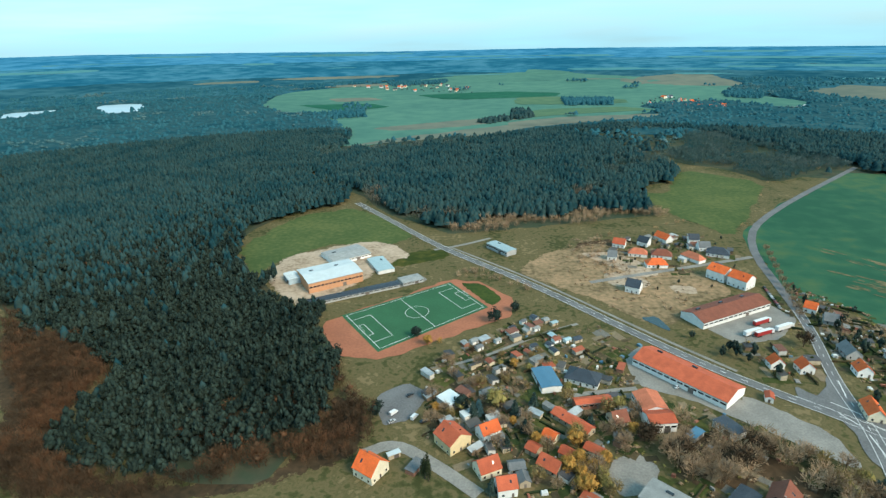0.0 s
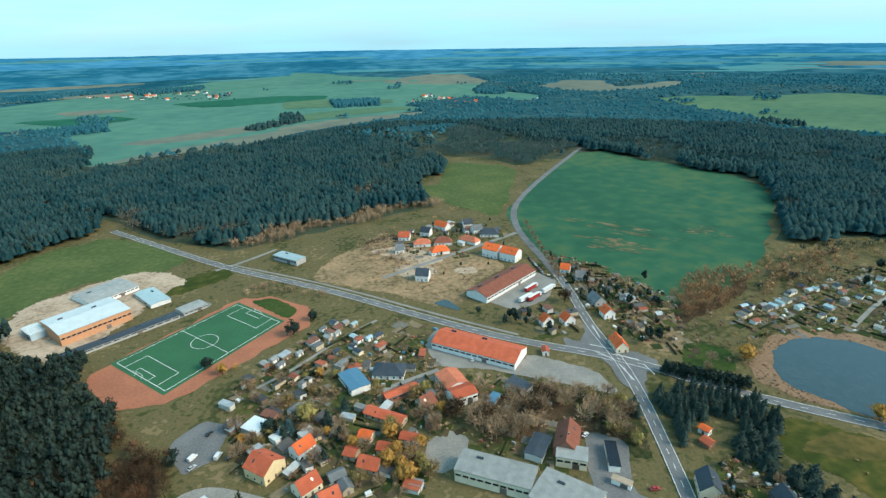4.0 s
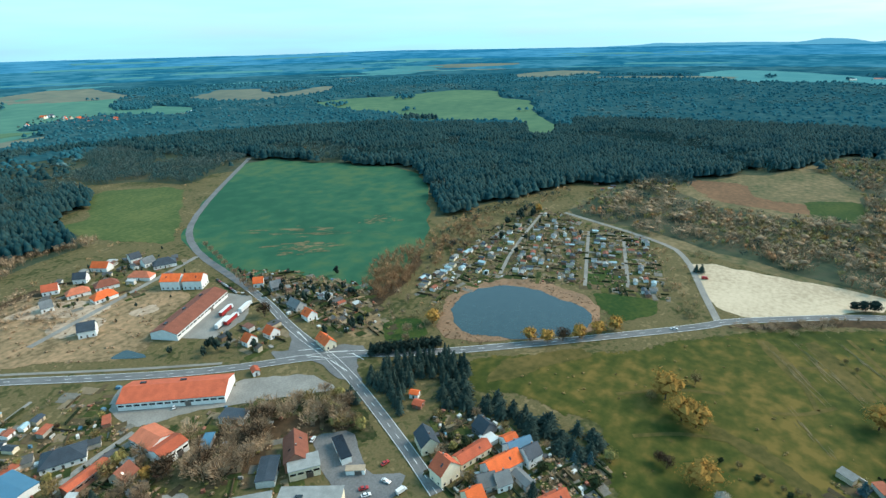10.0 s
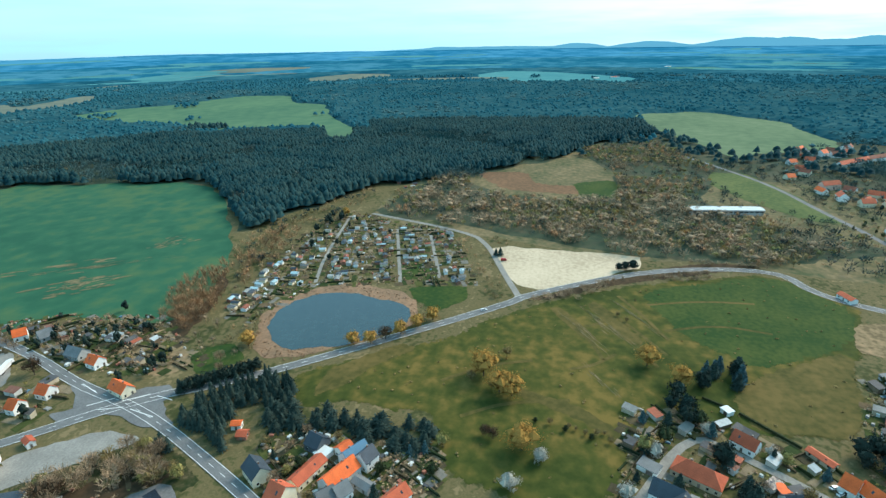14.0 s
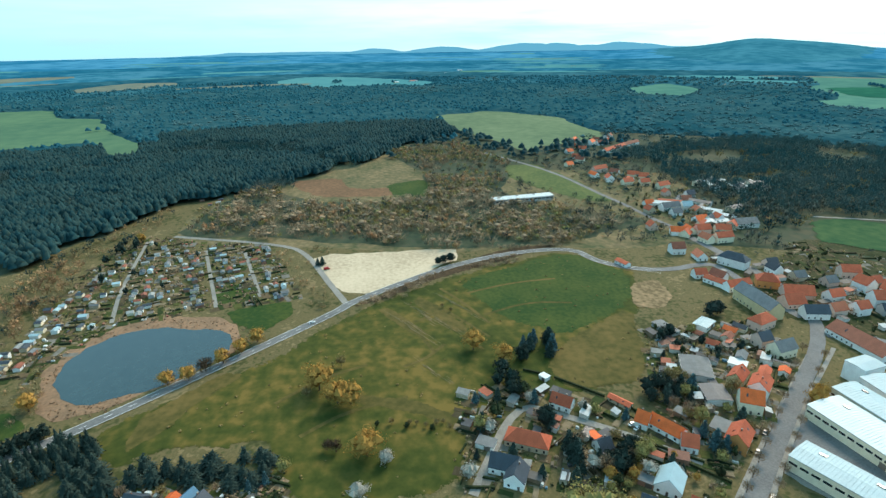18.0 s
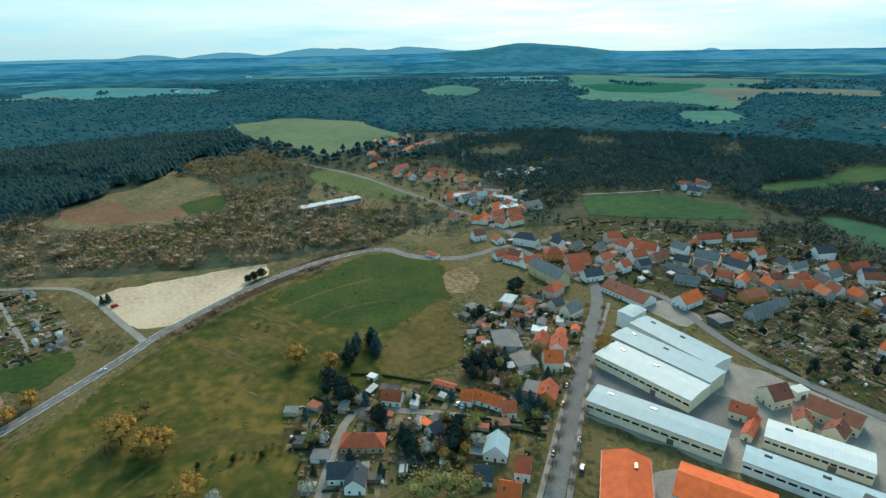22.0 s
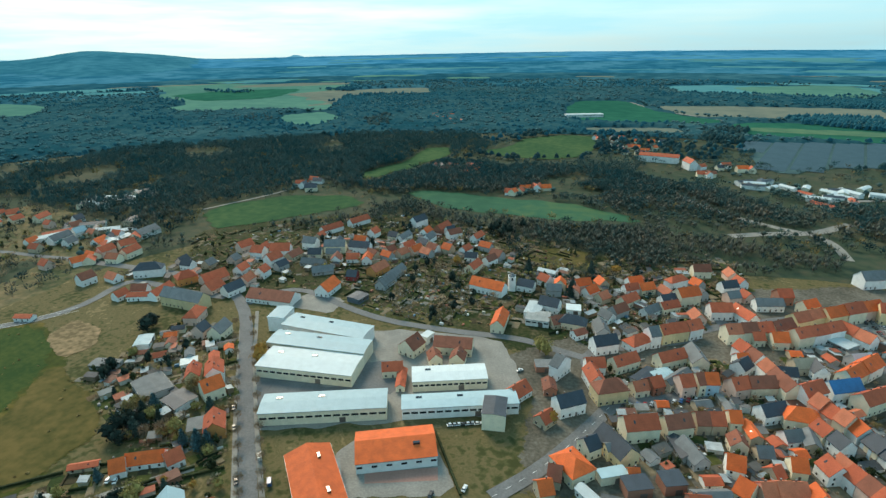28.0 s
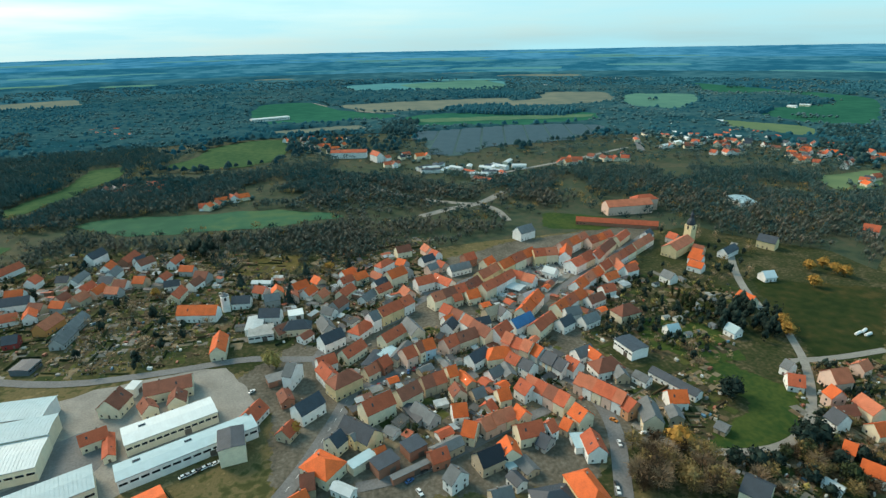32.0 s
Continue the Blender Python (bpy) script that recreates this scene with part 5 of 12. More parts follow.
def tiers(seed, levels=7, sides=9):
    """A spruce crown: drooping ragged skirts that narrow to the tip, one metre wide and one high."""
    r = np.random.default_rng(seed)
    parts = []
    for k in range(levels):
        z0, rad = 0.08 + 0.82 * k / levels, (1 - 0.93 * k / levels) * 0.5
        ang = np.arange(sides * 2) * math.pi / sides + r.uniform(0, 1)
        rr = rad * np.where(np.arange(sides * 2) % 2, 0.55, 1.0) * r.uniform(0.8, 1.2, sides * 2)
        ring = np.stack([rr * np.cos(ang), rr * np.sin(ang), z0 - 0.03 * np.where(np.arange(sides * 2) % 2, -1, 1) + r.uniform(-0.015, 0.015, sides * 2)], -1)
        v = np.vstack([ring, [[0, 0, z0 + 1.6 / levels * 0.9]]])
        i = np.arange(sides * 2)
        parts.append((v, np.stack([i, np.roll(i, -1), np.full(sides * 2, sides * 2)], -1)))
    return joined(*parts)


def lifted_sprays(seed, count=110):
    """Loose needle sprays over a spruce's cone, one metre wide and high."""
    r = np.random.default_rng(seed)
    z = r.uniform(0.06, 0.95, count)
    a = r.uniform(0, 2 * math.pi, count)
    rad = (1 - z) * 0.5 * r.uniform(0.75, 1.12, count)
    p = np.stack([rad * np.cos(a), rad * np.sin(a), z], -1)
    d = r.normal(0, 1, (count, 3, 3)) * np.array([0.06, 0.06, 0.035])
    return (p[:, None] + d).reshape(-1, 3), np.arange(count * 3).reshape(-1, 3)


def scatter(pts, spacing, jitter=0.45):
    """Points over a polygon on a shaken grid."""
    p = np.array(pts, float)
    x0, y0 = p.min(0)
    x1, y1 = p.max(0)
    gx, gy = np.meshgrid(np.arange(x0, x1, spacing), np.arange(y0, y1, spacing))
    gx, gy = gx.ravel(), gy.ravel()
    gx = gx + rng.uniform(-jitter, jitter, gx.size) * spacing
    gy = gy + rng.uniform(-jitter, jitter, gx.size) * spacing
    # a ragged edge
    ex = gx + 9 * np.sin(gy * 0.055 + 3 * np.sin(gx * 0.02)) + rng.normal(0, 3.5, gx.size)
    ey = gy + 9 * np.sin(gx * 0.05 + 3 * np.sin(gy * 0.023)) + rng.normal(0, 3.5, gx.size)
    k = inside(pts, ex, ey) & (np.hypot(gx, gy) < 1270)
    return gx[k], gy[k]


def some(pts, count):
    """So many points at random within a polygon."""
    p = np.array(pts, float)
    lo, hi = p.min(0), p.max(0)
    out = np.empty((0, 2))
    for _ in range(60):
        q = rng.uniform(lo, hi, (count * 4, 2))
        out = np.vstack([out, q[inside(pts, q[:, 0], q[:, 1])]])
        if len(out) >= count:
            break
    return out[:count]


def plant(name, label, material, templates, x, y, z, size, height):
    """Many crowns in one mesh: a template for each place, turned and scaled."""
    vs, fs, at = [], [], 0
    pick = rng.integers(0, len(templates), len(x))
    turn = rng.uniform(0, 2 * math.pi, len(x))
    for i, (tv, tf) in enumerate(templates):
        k = np.where(pick == i)[0]
        if not len(k):
            continue
        c, s = np.cos(turn[k])[:, None], np.sin(turn[k])[:, None]
        vx = (tv[None, :, 0] * c - tv[None, :, 1] * s) * size[k, None] + x[k, None]
        vy = (tv[None, :, 0] * s + tv[None, :, 1] * c) * size[k, None] + y[k, None]
        vz = tv[None, :, 2] * height[k, None] + z[k, None]
        vs.append(np.stack([vx, vy, vz], -1).reshape(-1, 3))
        fs.append((tf[None] + (at + np.arange(len(k)) * len(tv))[:, None, None]).reshape(-1, 3))
        at += len(k) * len(tv)
    if not vs:
        return None
    ob = mesh_object(name, np.vstack(vs), np.vstack(fs), material, smooth=True)
    return tagged(ob, label, "woods", kind="stuff")


def heart(radius):
    """A small dark core within a crown."""
    v = np.array([(1, 0, 0), (-1, 0, 0), (0, 1, 0), (0, -1, 0), (0, 0, 1), (0, 0, -1)], float) * radius
    return v, np.array([(0, 2, 4), (2, 1, 4), (1, 3, 4), (3, 0, 4), (2, 0, 5), (1, 2, 5), (3, 1, 5), (0, 3, 5)])


def lumps(seed, count, radius, spread):
    """The dense inner mass of a crown: small uneven lumps grown together."""
    r = np.random.default_rng(seed)
    parts = []
    for _ in range(count):
        c = r.normal(0, 1, 3)
        c *= spread * r.uniform(0.5, 1.0) / np.linalg.norm(c)
        v, f = heart(radius * r.uniform(0.7, 1.2))
        a = r.uniform(0, 6.28)
        v = v * r.uniform(0.75, 1.25, v.shape)
        v = np.c_[v[:, 0] * math.cos(a) - v[:, 1] * math.sin(a), v[:, 0] * math.sin(a) + v[:, 1] * math.cos(a), v[:, 2]]
        parts.append((v + c, f))
    return joined(*parts)


def pointed(seed):
    """The dense body of a conifer's crown: two uneven rings that narrow to a blunt tip."""
    r = np.random.default_rng(seed)
    a = np.arange(5) * 2 * math.pi / 5
    rings = [np.stack([np.cos(a + k) * rad, np.sin(a + k) * rad, np.full(5, z)], -1) * r.uniform(0.78, 1.2, (5, 3)) for k, rad, z in ((0.0, 0.95, -0.75), (0.6, 0.66, 0.15))]
    v = np.vstack(rings + [[[r.uniform(-0.15, 0.15), r.uniform(-0.15, 0.15), 1.0]]])
    i = np.arange(5)
    j = np.roll(i, -1)
    return v, np.vstack([np.c_[i, j, j + 5], np.c_[i, j + 5, i + 5], np.c_[i + 5, j + 5, np.full(5, 10)]])


def twiggy(seed, count, length, half, low=-0.7):
    """A leafless crown: thin limbs and twigs that fan up and out of the stem, one metre in radius."""
    r = np.random.default_rng(seed)
    a = r.uniform(0, 2 * math.pi, count)
    reach = np.sqrt(r.uniform(0.0, 0.42, count))
    z = r.uniform(low, 0.45, count) * (1 - 0.35 * reach)
    p = np.stack([np.cos(a) * reach, np.sin(a) * reach, z], -1)
    d = np.stack([np.cos(a) * (0.25 + reach), np.sin(a) * (0.25 + reach), r.uniform(0.35, 1.1, count)], -1) + r.normal(0, 0.28, (count, 3))
    d /= np.linalg.norm(d, axis=1)[:, None]
    w = np.cross(d, r.normal(0, 1, (count, 3)))
    w *= half * r.uniform(0.6, 1.4, (count, 1)) / np.linalg.norm(w, axis=1)[:, None]
    tip = p + d * length * r.uniform(0.6, 1.25, (count, 1))
    v = np.stack([p - w, p + w, tip], 1).reshape(-1, 3)
    stem = np.array([(-0.05, 0, -1.25), (0.05, 0, -1.25), (0, 0, 0.6), (0, -0.05, -1.25), (0, 0.05, -1.25), (0, 0, 0.6)])
    return np.vstack([v, stem]), np.arange(count * 3 + 6).reshape(-1, 3)


PINES = [joined(lumps(90 + s, 6, 0.44, 0.55), sprays(100 + s, 50, 0.24, 10, 0.8, 0.95, 0.5)) for s in range(8)]
CLUMPS = [pointed(130 + s) for s in range(12)]
BARES = [joined(heart(0.3), twiggy(200 + s, 130, 0.32, 0.024, -0.8)) for s in range(8)]
NEAR_BARES = [twiggy(270 + s, 190, 0.46, 0.024) for s in range(6)]
SPRUCES = [joined(tiers(300 + s), lifted_sprays(330 + s)) for s in range(4)]
FAR_BARES = [joined(heart(0.4), twiggy(240 + s, 62, 0.36, 0.042, -0.75)) for s in range(8)]
FAR_CROWNS = [joined(heart(0.75), twiggy(290 + s, 7, 0.8, 0.2)) for s in range(8)]
FLUFFY = [joined(heart(0.42), twiggy(350 + s, 76, 0.36, 0.04, -0.6)) for s in range(8)]
MID_BARES = [joined(twiggy(320 + s, 34, 0.52, 0.085, -0.5)) for s in range(8)]
TUFTS = [joined(heart(0.5), sprays(260 + s, 18, 0.42, 6, 0.75, 0.9, 0.3)) for s in range(6)]


def open_land(x, y, margin=0.0):
    """Which of the places lie on no house, road, yard or water."""
    x, y = np.asarray(x, float), np.asarray(y, float)
    ok = np.ones(x.shape, bool)
    b = np.array(BUILT).reshape(-1, 5)
    for i in range(0, len(x), 1500):
        dx, dy = x[i:i + 1500, None] - b[:, 0], y[i:i + 1500, None] - b[:, 1]
        c, s = np.cos(b[:, 2]), np.sin(b[:, 2])
        hit = (np.abs(dx * c + dy * s) < b[:, 3] + margin) & (np.abs(dy * c - dx * s) < b[:, 4] + margin)
        ok[i:i + 1500] &= ~hit.any(1)
    for line, width in ROADS:
        edge = width / 2 + 0.8 + margin
        lo, hi = line.min(0) - edge, line.max(0) + edge
        k = np.where(ok & (x > lo[0]) & (x < hi[0]) & (y > lo[1]) & (y < hi[1]))[0]
        if len(k):
            p, d = line[:-1], np.diff(line, axis=0)
            t = np.clip(((x[k, None] - p[:, 0]) * d[:, 0] + (y[k, None] - p[:, 1]) * d[:, 1]) / ((d ** 2).sum(1) + 1e-9), 0, 1)
            ok[k] = np.hypot(p[:, 0] + d[:, 0] * t - x[k, None], p[:, 1] + d[:, 1] * t - y[k, None]).min(1) >= edge
    for poly in PAVED:
        ok &= ~inside(poly, x, y)
    return ok


WOODS = []  # outlines of the nearer woods


def wood(name, label, pts, spacing, tall, material, kind):
    WOODS.append(pts)
    x, y = scatter(pts, spacing)
    n = len(x)
    # thin out with broad gaps
    keep = np.array([noise.noise((a * 0.012, b * 0.012, spacing)) + 0.4 * noise.noise((a * 0.035, b * 0.035, 1.0)) > (-0.08 if material == "mixed" else -0.38 if kind == "thicket" else -0.9) for a, b in zip(x, y)], bool) if n else np.zeros(0, bool)
    keep &= open_land(x, y, 2.5)
    # no tree on meadows, nor where its crown hides one from the camera
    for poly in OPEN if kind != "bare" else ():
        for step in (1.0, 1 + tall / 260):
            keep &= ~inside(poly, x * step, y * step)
    x, y = x[keep], y[keep]
    n = len(x)
    h = tall * (rng.uniform(0.6, 1.15, n) if kind == "thicket" else rng.uniform(0.7, 1.12, n))
    ground = terrain(x, y)
    if kind == "spruce":
        return plant(name, label, M[material], SPRUCES, x, y, ground, spacing * rng.uniform(1.0, 1.7, n), h)
    if kind == "pine":
        # full crowns near the middle of the place, coarser haze-tinted ones further out
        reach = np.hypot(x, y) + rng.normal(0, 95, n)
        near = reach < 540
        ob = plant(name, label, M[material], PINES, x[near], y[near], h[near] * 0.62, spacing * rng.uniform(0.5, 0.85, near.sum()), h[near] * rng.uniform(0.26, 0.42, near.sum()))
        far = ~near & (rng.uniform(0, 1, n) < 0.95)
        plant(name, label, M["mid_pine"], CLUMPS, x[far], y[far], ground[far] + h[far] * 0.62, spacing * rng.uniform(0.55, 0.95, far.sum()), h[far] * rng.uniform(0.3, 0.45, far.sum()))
        return ob
    if kind == "clump":
        # stands of leafless trees among the conifers
        stand = np.array([noise.noise((a * 0.0065, b * 0.0065, 2.0)) + 0.45 * noise.noise((a * 0.03, b * 0.03, 4.0)) for a, b in zip(x, y)]) > 0.27
        k = stand & (rng.uniform(0, 1, n) < 0.5)
        for q, tone in ((k & (np.hypot(x, y) < 700), "shade"), (k & (np.hypot(x, y) >= 700), "mid_shade")):
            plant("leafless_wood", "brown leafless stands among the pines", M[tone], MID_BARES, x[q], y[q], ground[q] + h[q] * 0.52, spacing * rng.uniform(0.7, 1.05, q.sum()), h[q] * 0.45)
        x, y, h, ground = x[~stand], y[~stand], h[~stand], ground[~stand]
        n = len(x)
    shapes = {"pine": PINES, "clump": CLUMPS, "bare": BARES, "thicket": FAR_BARES}[kind]
    lift, part = (0.62, 0.4) if kind in ("pine", "clump") else (0.52, 0.52) if kind == "thicket" else (0.5, 0.5)
    if kind == "bare":
        # finely twigged trees where the wood is near
        k = np.hypot(x, y) < 420
        plant(name, label, M[material], NEAR_BARES, x[k], y[k], ground[k] + h[k] * 0.5, spacing * rng.uniform(0.7, 1.1, k.sum()), h[k] * rng.uniform(0.42, 0.56, k.sum()))
        x, y, h, ground = x[~k], y[~k], h[~k], ground[~k]
        n = len(x)
    size, high = spacing * (rng.uniform(0.5, 0.85, n) if kind in ("thicket", "bare") else rng.uniform(0.7, 1.2, n)), h * part * rng.uniform(0.8, 1.25, n)
    if material == "mixed":
        # crowns of several tones, each kind in loose company
        pick = np.array([noise.noise((a * 0.016, b * 0.016, 6.0)) for a, b in zip(x, y)]) + rng.normal(0, 0.28, n)
        for low, top, tone in ((-9, -0.3, "olive"), (-0.3, -0.05, "budding"), (-0.05, 0.25, "mixed"), (0.25, 0.45, "russet"), (0.45, 9, "twig")):
            k = (pick >= low) & (pick < top)
            plant(name, label, M[tone], FLUFFY, x[k], y[k], ground[k] + h[k] * 0.5, spacing * rng.uniform(0.34, 0.68, k.sum()), h[k] * rng.uniform(0.4, 0.6, k.sum()))
        return None
    # twigs with a painted blue haze in the woods further out
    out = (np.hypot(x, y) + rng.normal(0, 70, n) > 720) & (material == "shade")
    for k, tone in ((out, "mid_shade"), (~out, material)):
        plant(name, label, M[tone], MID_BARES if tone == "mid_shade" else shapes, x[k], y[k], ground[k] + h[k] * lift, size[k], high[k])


def canopy(name, label, material, r0, r1, steps, rough, high, turns=900, only=None):
    """The crowns of faraway woods as one uneven sheet, which sinks below the ground on open land."""
    rr = r0 * (r1 / r0) ** np.linspace(0, 1, steps)
    aa = np.linspace(0, 2 * math.pi, turns + 1)[:-1]
    g, a = np.meshgrid(rr, aa, indexing="ij")
    x, y = g * np.cos(a), g * np.sin(a)
    x, y = x + rng.uniform(-1, 1, x.shape) * g * 0.002, y + rng.uniform(-1, 1, x.shape) * g * 0.002
    land = terrain(x, y)
    z = land + high + rng.normal(0, rough, x.shape)
    z[0] = land[0] - 1
    z[1] = land[1] + high * 0.6
    for poly in CLEAR:
        if max(math.hypot(*p) for p in poly) > r0:
            z = np.where(inside(poly, x, y), land - 3.0, z)
    if only:
        z = np.where(only(np.hypot(x, y), np.degrees(np.arctan2(y, x)) % 360) > 3 + rng.uniform(0, 6, x.shape), z, land - 6.0)
    for _ in range(2):
        z = (z * 2 + np.roll(z, 1, 1) + np.roll(z, -1, 1) + np.vstack([z[:1], z[:-1]]) + np.vstack([z[1:], z[-1:]])) / 6
    z += rng.normal(0, rough * 0.45, z.shape) * (z > land + 3)
    idx = np.arange(x.size).reshape(x.shape)
    nxt = np.roll(idx, -1, 1)
    f = np.stack([idx[:-1], idx[1:], nxt[1:], nxt[:-1]], -1).reshape(-1, 4)
    return tagged(mesh_object(name, np.stack([x, y, z], -1).reshape(-1, 3), f, material), label, "woods", kind="stuff")


def far_trees(r0, r1, count, low, high):
    """Single crowns over the far woods, conifers and leafless trees by stands, with copses out on the fields."""
    r = np.sqrt(rng.uniform(r0 ** 2, r1 ** 2, count))
    b = np.radians(rng.uniform(-142, 130, count))
    x, y = r * np.cos(b), r * np.sin(b)
    stand = np.array([noise.noise((p * 0.0032, q * 0.0032, 3.0)) + 0.5 * noise.noise((p * 0.011, q * 0.011, 5.0)) for p, q in zip(x, y)])
    copse = np.array([noise.noise((p * 0.006, q * 0.006, 9.0)) for p, q in zip(x, y)]) > 0.5
    clear = np.zeros(count, bool)
    for poly in CLEAR:
        clear |= inside(poly, x, y)
    for poly in WOODS:
        clear |= inside(poly, x, y) & (r < 1270)
    clear |= (r < 1300) & ~open_land(x, y, 3.0)
    ok = ~clear | (r > 1300) & (copse & (rng.uniform(0, 1, count) < 0.9))
    south = np.degrees(b) < -28
    bare = stand > np.where(south, -0.12, 0.3)
    h = rng.uniform(low, high, count)
    land = terrain(x, y)
    # haze-tinted colours, the stronger tint on the further crowns
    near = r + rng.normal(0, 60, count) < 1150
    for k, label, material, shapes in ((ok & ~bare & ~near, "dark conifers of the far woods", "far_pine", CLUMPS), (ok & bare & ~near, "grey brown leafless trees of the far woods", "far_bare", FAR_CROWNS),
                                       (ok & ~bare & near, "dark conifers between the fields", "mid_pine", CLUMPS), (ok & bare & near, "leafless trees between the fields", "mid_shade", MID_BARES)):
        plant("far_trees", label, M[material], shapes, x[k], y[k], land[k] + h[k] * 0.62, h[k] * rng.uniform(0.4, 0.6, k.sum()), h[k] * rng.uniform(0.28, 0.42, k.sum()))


def copse(pts):
    """A small wood out on the far fields."""
    p = np.array(pts, float)
    area = abs(np.sum(p[:, 0] * np.roll(p[:, 1], -1) - p[:, 1] * np.roll(p[:, 0], -1))) / 2
    q = some(pts, int(min(area / 75, 900)))
    h = rng.uniform(9, 15, len(q))
    plant("far_copse", "small dark wood on the far fields", M["far_pine" if np.hypot(*p.mean(0)) > 1500 else "mid_pine"], CLUMPS, q[:, 0], q[:, 1], terrain(q[:, 0], q[:, 1]) + h * 0.5, h * 0.5, h * 0.5)


# strips of field between the far woods
far_rng = np.random.default_rng(11)
STRIPS = {}
for k in range(120):
    b, r = math.radians(far_rng.uniform(-140, 128)), 2450 + 2250 * far_rng.uniform() ** 1.1
    if math.degrees(b) % 360 > 310 and math.degrees(b) % 360 < 333 and r > 3000:
        continue
    half, deep = far_rng.uniform(60, 300) * (0.5 + r / 4000), far_rng.uniform(20, 70) * (0.5 + r / 4000)
    ring = []
    for i in range(16):
        t = i / 16 * 2 * math.pi
        u, v = half * math.copysign(abs(math.cos(t)) ** 0.6, math.cos(t)), deep * math.copysign(abs(math.sin(t)) ** 0.6, math.sin(t))
        u, v = u * far_rng.uniform(0.75, 1.1), v * far_rng.uniform(0.7, 1.1)
        ring.append(((r + v) * math.cos(b + u / r), (r + v) * math.sin(b + u / r)))
    # beyond three kilometres every strip takes the haze-paled colour
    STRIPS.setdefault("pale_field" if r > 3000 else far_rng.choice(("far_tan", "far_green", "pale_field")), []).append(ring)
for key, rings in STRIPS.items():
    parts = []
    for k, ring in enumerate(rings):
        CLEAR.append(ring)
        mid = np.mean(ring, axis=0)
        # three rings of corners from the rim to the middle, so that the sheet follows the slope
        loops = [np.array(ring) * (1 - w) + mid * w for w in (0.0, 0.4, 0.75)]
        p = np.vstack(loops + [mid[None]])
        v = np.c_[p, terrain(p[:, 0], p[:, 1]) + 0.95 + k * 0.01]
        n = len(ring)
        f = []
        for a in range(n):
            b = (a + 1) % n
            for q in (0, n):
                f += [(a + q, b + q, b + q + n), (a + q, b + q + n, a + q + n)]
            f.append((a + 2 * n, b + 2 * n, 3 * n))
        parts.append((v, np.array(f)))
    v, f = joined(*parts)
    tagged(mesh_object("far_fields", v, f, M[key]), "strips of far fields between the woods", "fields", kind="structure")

# each canopy further out wears a paler painted haze
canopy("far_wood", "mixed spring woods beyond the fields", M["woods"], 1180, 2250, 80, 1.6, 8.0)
canopy("far_wood", "woods beyond the far fields, blue green haze in their colour", M["mid_haze_woods"], 2230, 2950, 34, 1.8, 7.0, 720)
canopy("horizon_wood", "distant woods towards the horizon, blue haze in their colour", M["haze_woods"], 2930, 3850, 34, 1.2, 6.0, 720)
canopy("horizon_wood", "woods along the horizon, palest blue haze in their colour", M["horizon_haze"], 3830, 4940, 30, 0.9, 5.0, 720)
canopy("hill_wood", "woods of the broad hill, blue haze in their colour", M["hill_woods"], 3100, 4945, 50, 0.9, 8.0, 720, hill)


def hills(name, label, material, radius, peaks):
    """A far ridge: rounded hills given by bearing, half width in degrees and height."""
    a = np.radians(np.arange(0, 360, 0.25))
    deg = np.degrees(a)
    h = np.full(a.shape, -30.0)
    for b, w, top in peaks:
        d = (deg - b + 180) % 360 - 180
        h = np.maximum(h, -30 + (top + 30) * np.exp(-((d / w) ** 2)) * (1 + 0.02 * np.sin(d * 3) + 0.012 * np.sin(d * 11)))
    base = 86.0 * ((radius - 1500) / 3400) ** 1.5
    x, y = radius * np.cos(a), radius * np.sin(a)
    v = np.vstack([np.c_[x, y, np.full(a.shape, base - 60)], np.c_[x, y, base + h], np.c_[x * 1.02, y * 1.02, base + h - 40]])
    n = len(a)
    i = np.arange(n)
    j = np.roll(i, -1)
    f = np.vstack([np.c_[i, j, j + n, i + n], np.c_[i + n, j + n, j + 2 * n, i + 2 * n]])
    return tagged(mesh_object(name, v, f, material, smooth=True), label, "backdrop", kind="structure")


# helpers for things
def part(name, bm, material, parent, label=""):
    """Link a bmesh as one mesh object under a thing or a part."""
    me = bpy.data.meshes.new(name)
    bm.to_mesh(me)
    bm.free()
    for m in material if isinstance(material, (list, tuple)) else [material]:
        me.materials.append(m)
    ob = new(name, me)
    ob.parent = parent
    if label:
        ob["label"] = label
    return ob


def shared(name, me, parent, matrix):
    """A further object on a mesh that is there already."""
    ob = new(name, me)
    ob.parent = parent
    ob.matrix_local = matrix
    return ob


def thing(name, x, y, yaw=0.0, label="", category="", group=""):
    ob = new(name)
    ob.empty_display_size = 0.5
    ob.location = (x, y, float(terrain(x, y)))
    ob.rotation_euler = (0, 0, radians(yaw))
    return tagged(ob, label, category, group)


def box(bm, x0, x1, y0, y1, z0, z1, index=0):
    v = [bm.verts.new(p) for p in ((x0, y0, z0), (x1, y0, z0), (x1, y1, z0), (x0, y1, z0), (x0, y0, z1), (x1, y0, z1), (x1, y1, z1), (x0, y1, z1))]
    for q in ((3, 2, 1, 0), (4, 5, 6, 7), (0, 1, 5, 4), (1, 2, 6, 5), (2, 3, 7, 6), (3, 0, 4, 7)):
        f = bm.faces.new([v[i] for i in q])
        f.material_index = index


def solid(bm, rings):
    """Join rings of corners, end to end, into a closed body."""
    vs = [[bm.verts.new(p) for p in ring] for ring in rings]
    n = len(vs[0])
    for a, b in zip(vs, vs[1:]):
        for i in range(n):
            bm.faces.new((a[i], a[(i + 1) % n], b[(i + 1) % n], b[i]))
    bm.faces.new(vs[0][::-1])
    bm.faces.new(vs[-1])
    bmesh.ops.recalc_face_normals(bm, faces=bm.faces[:])


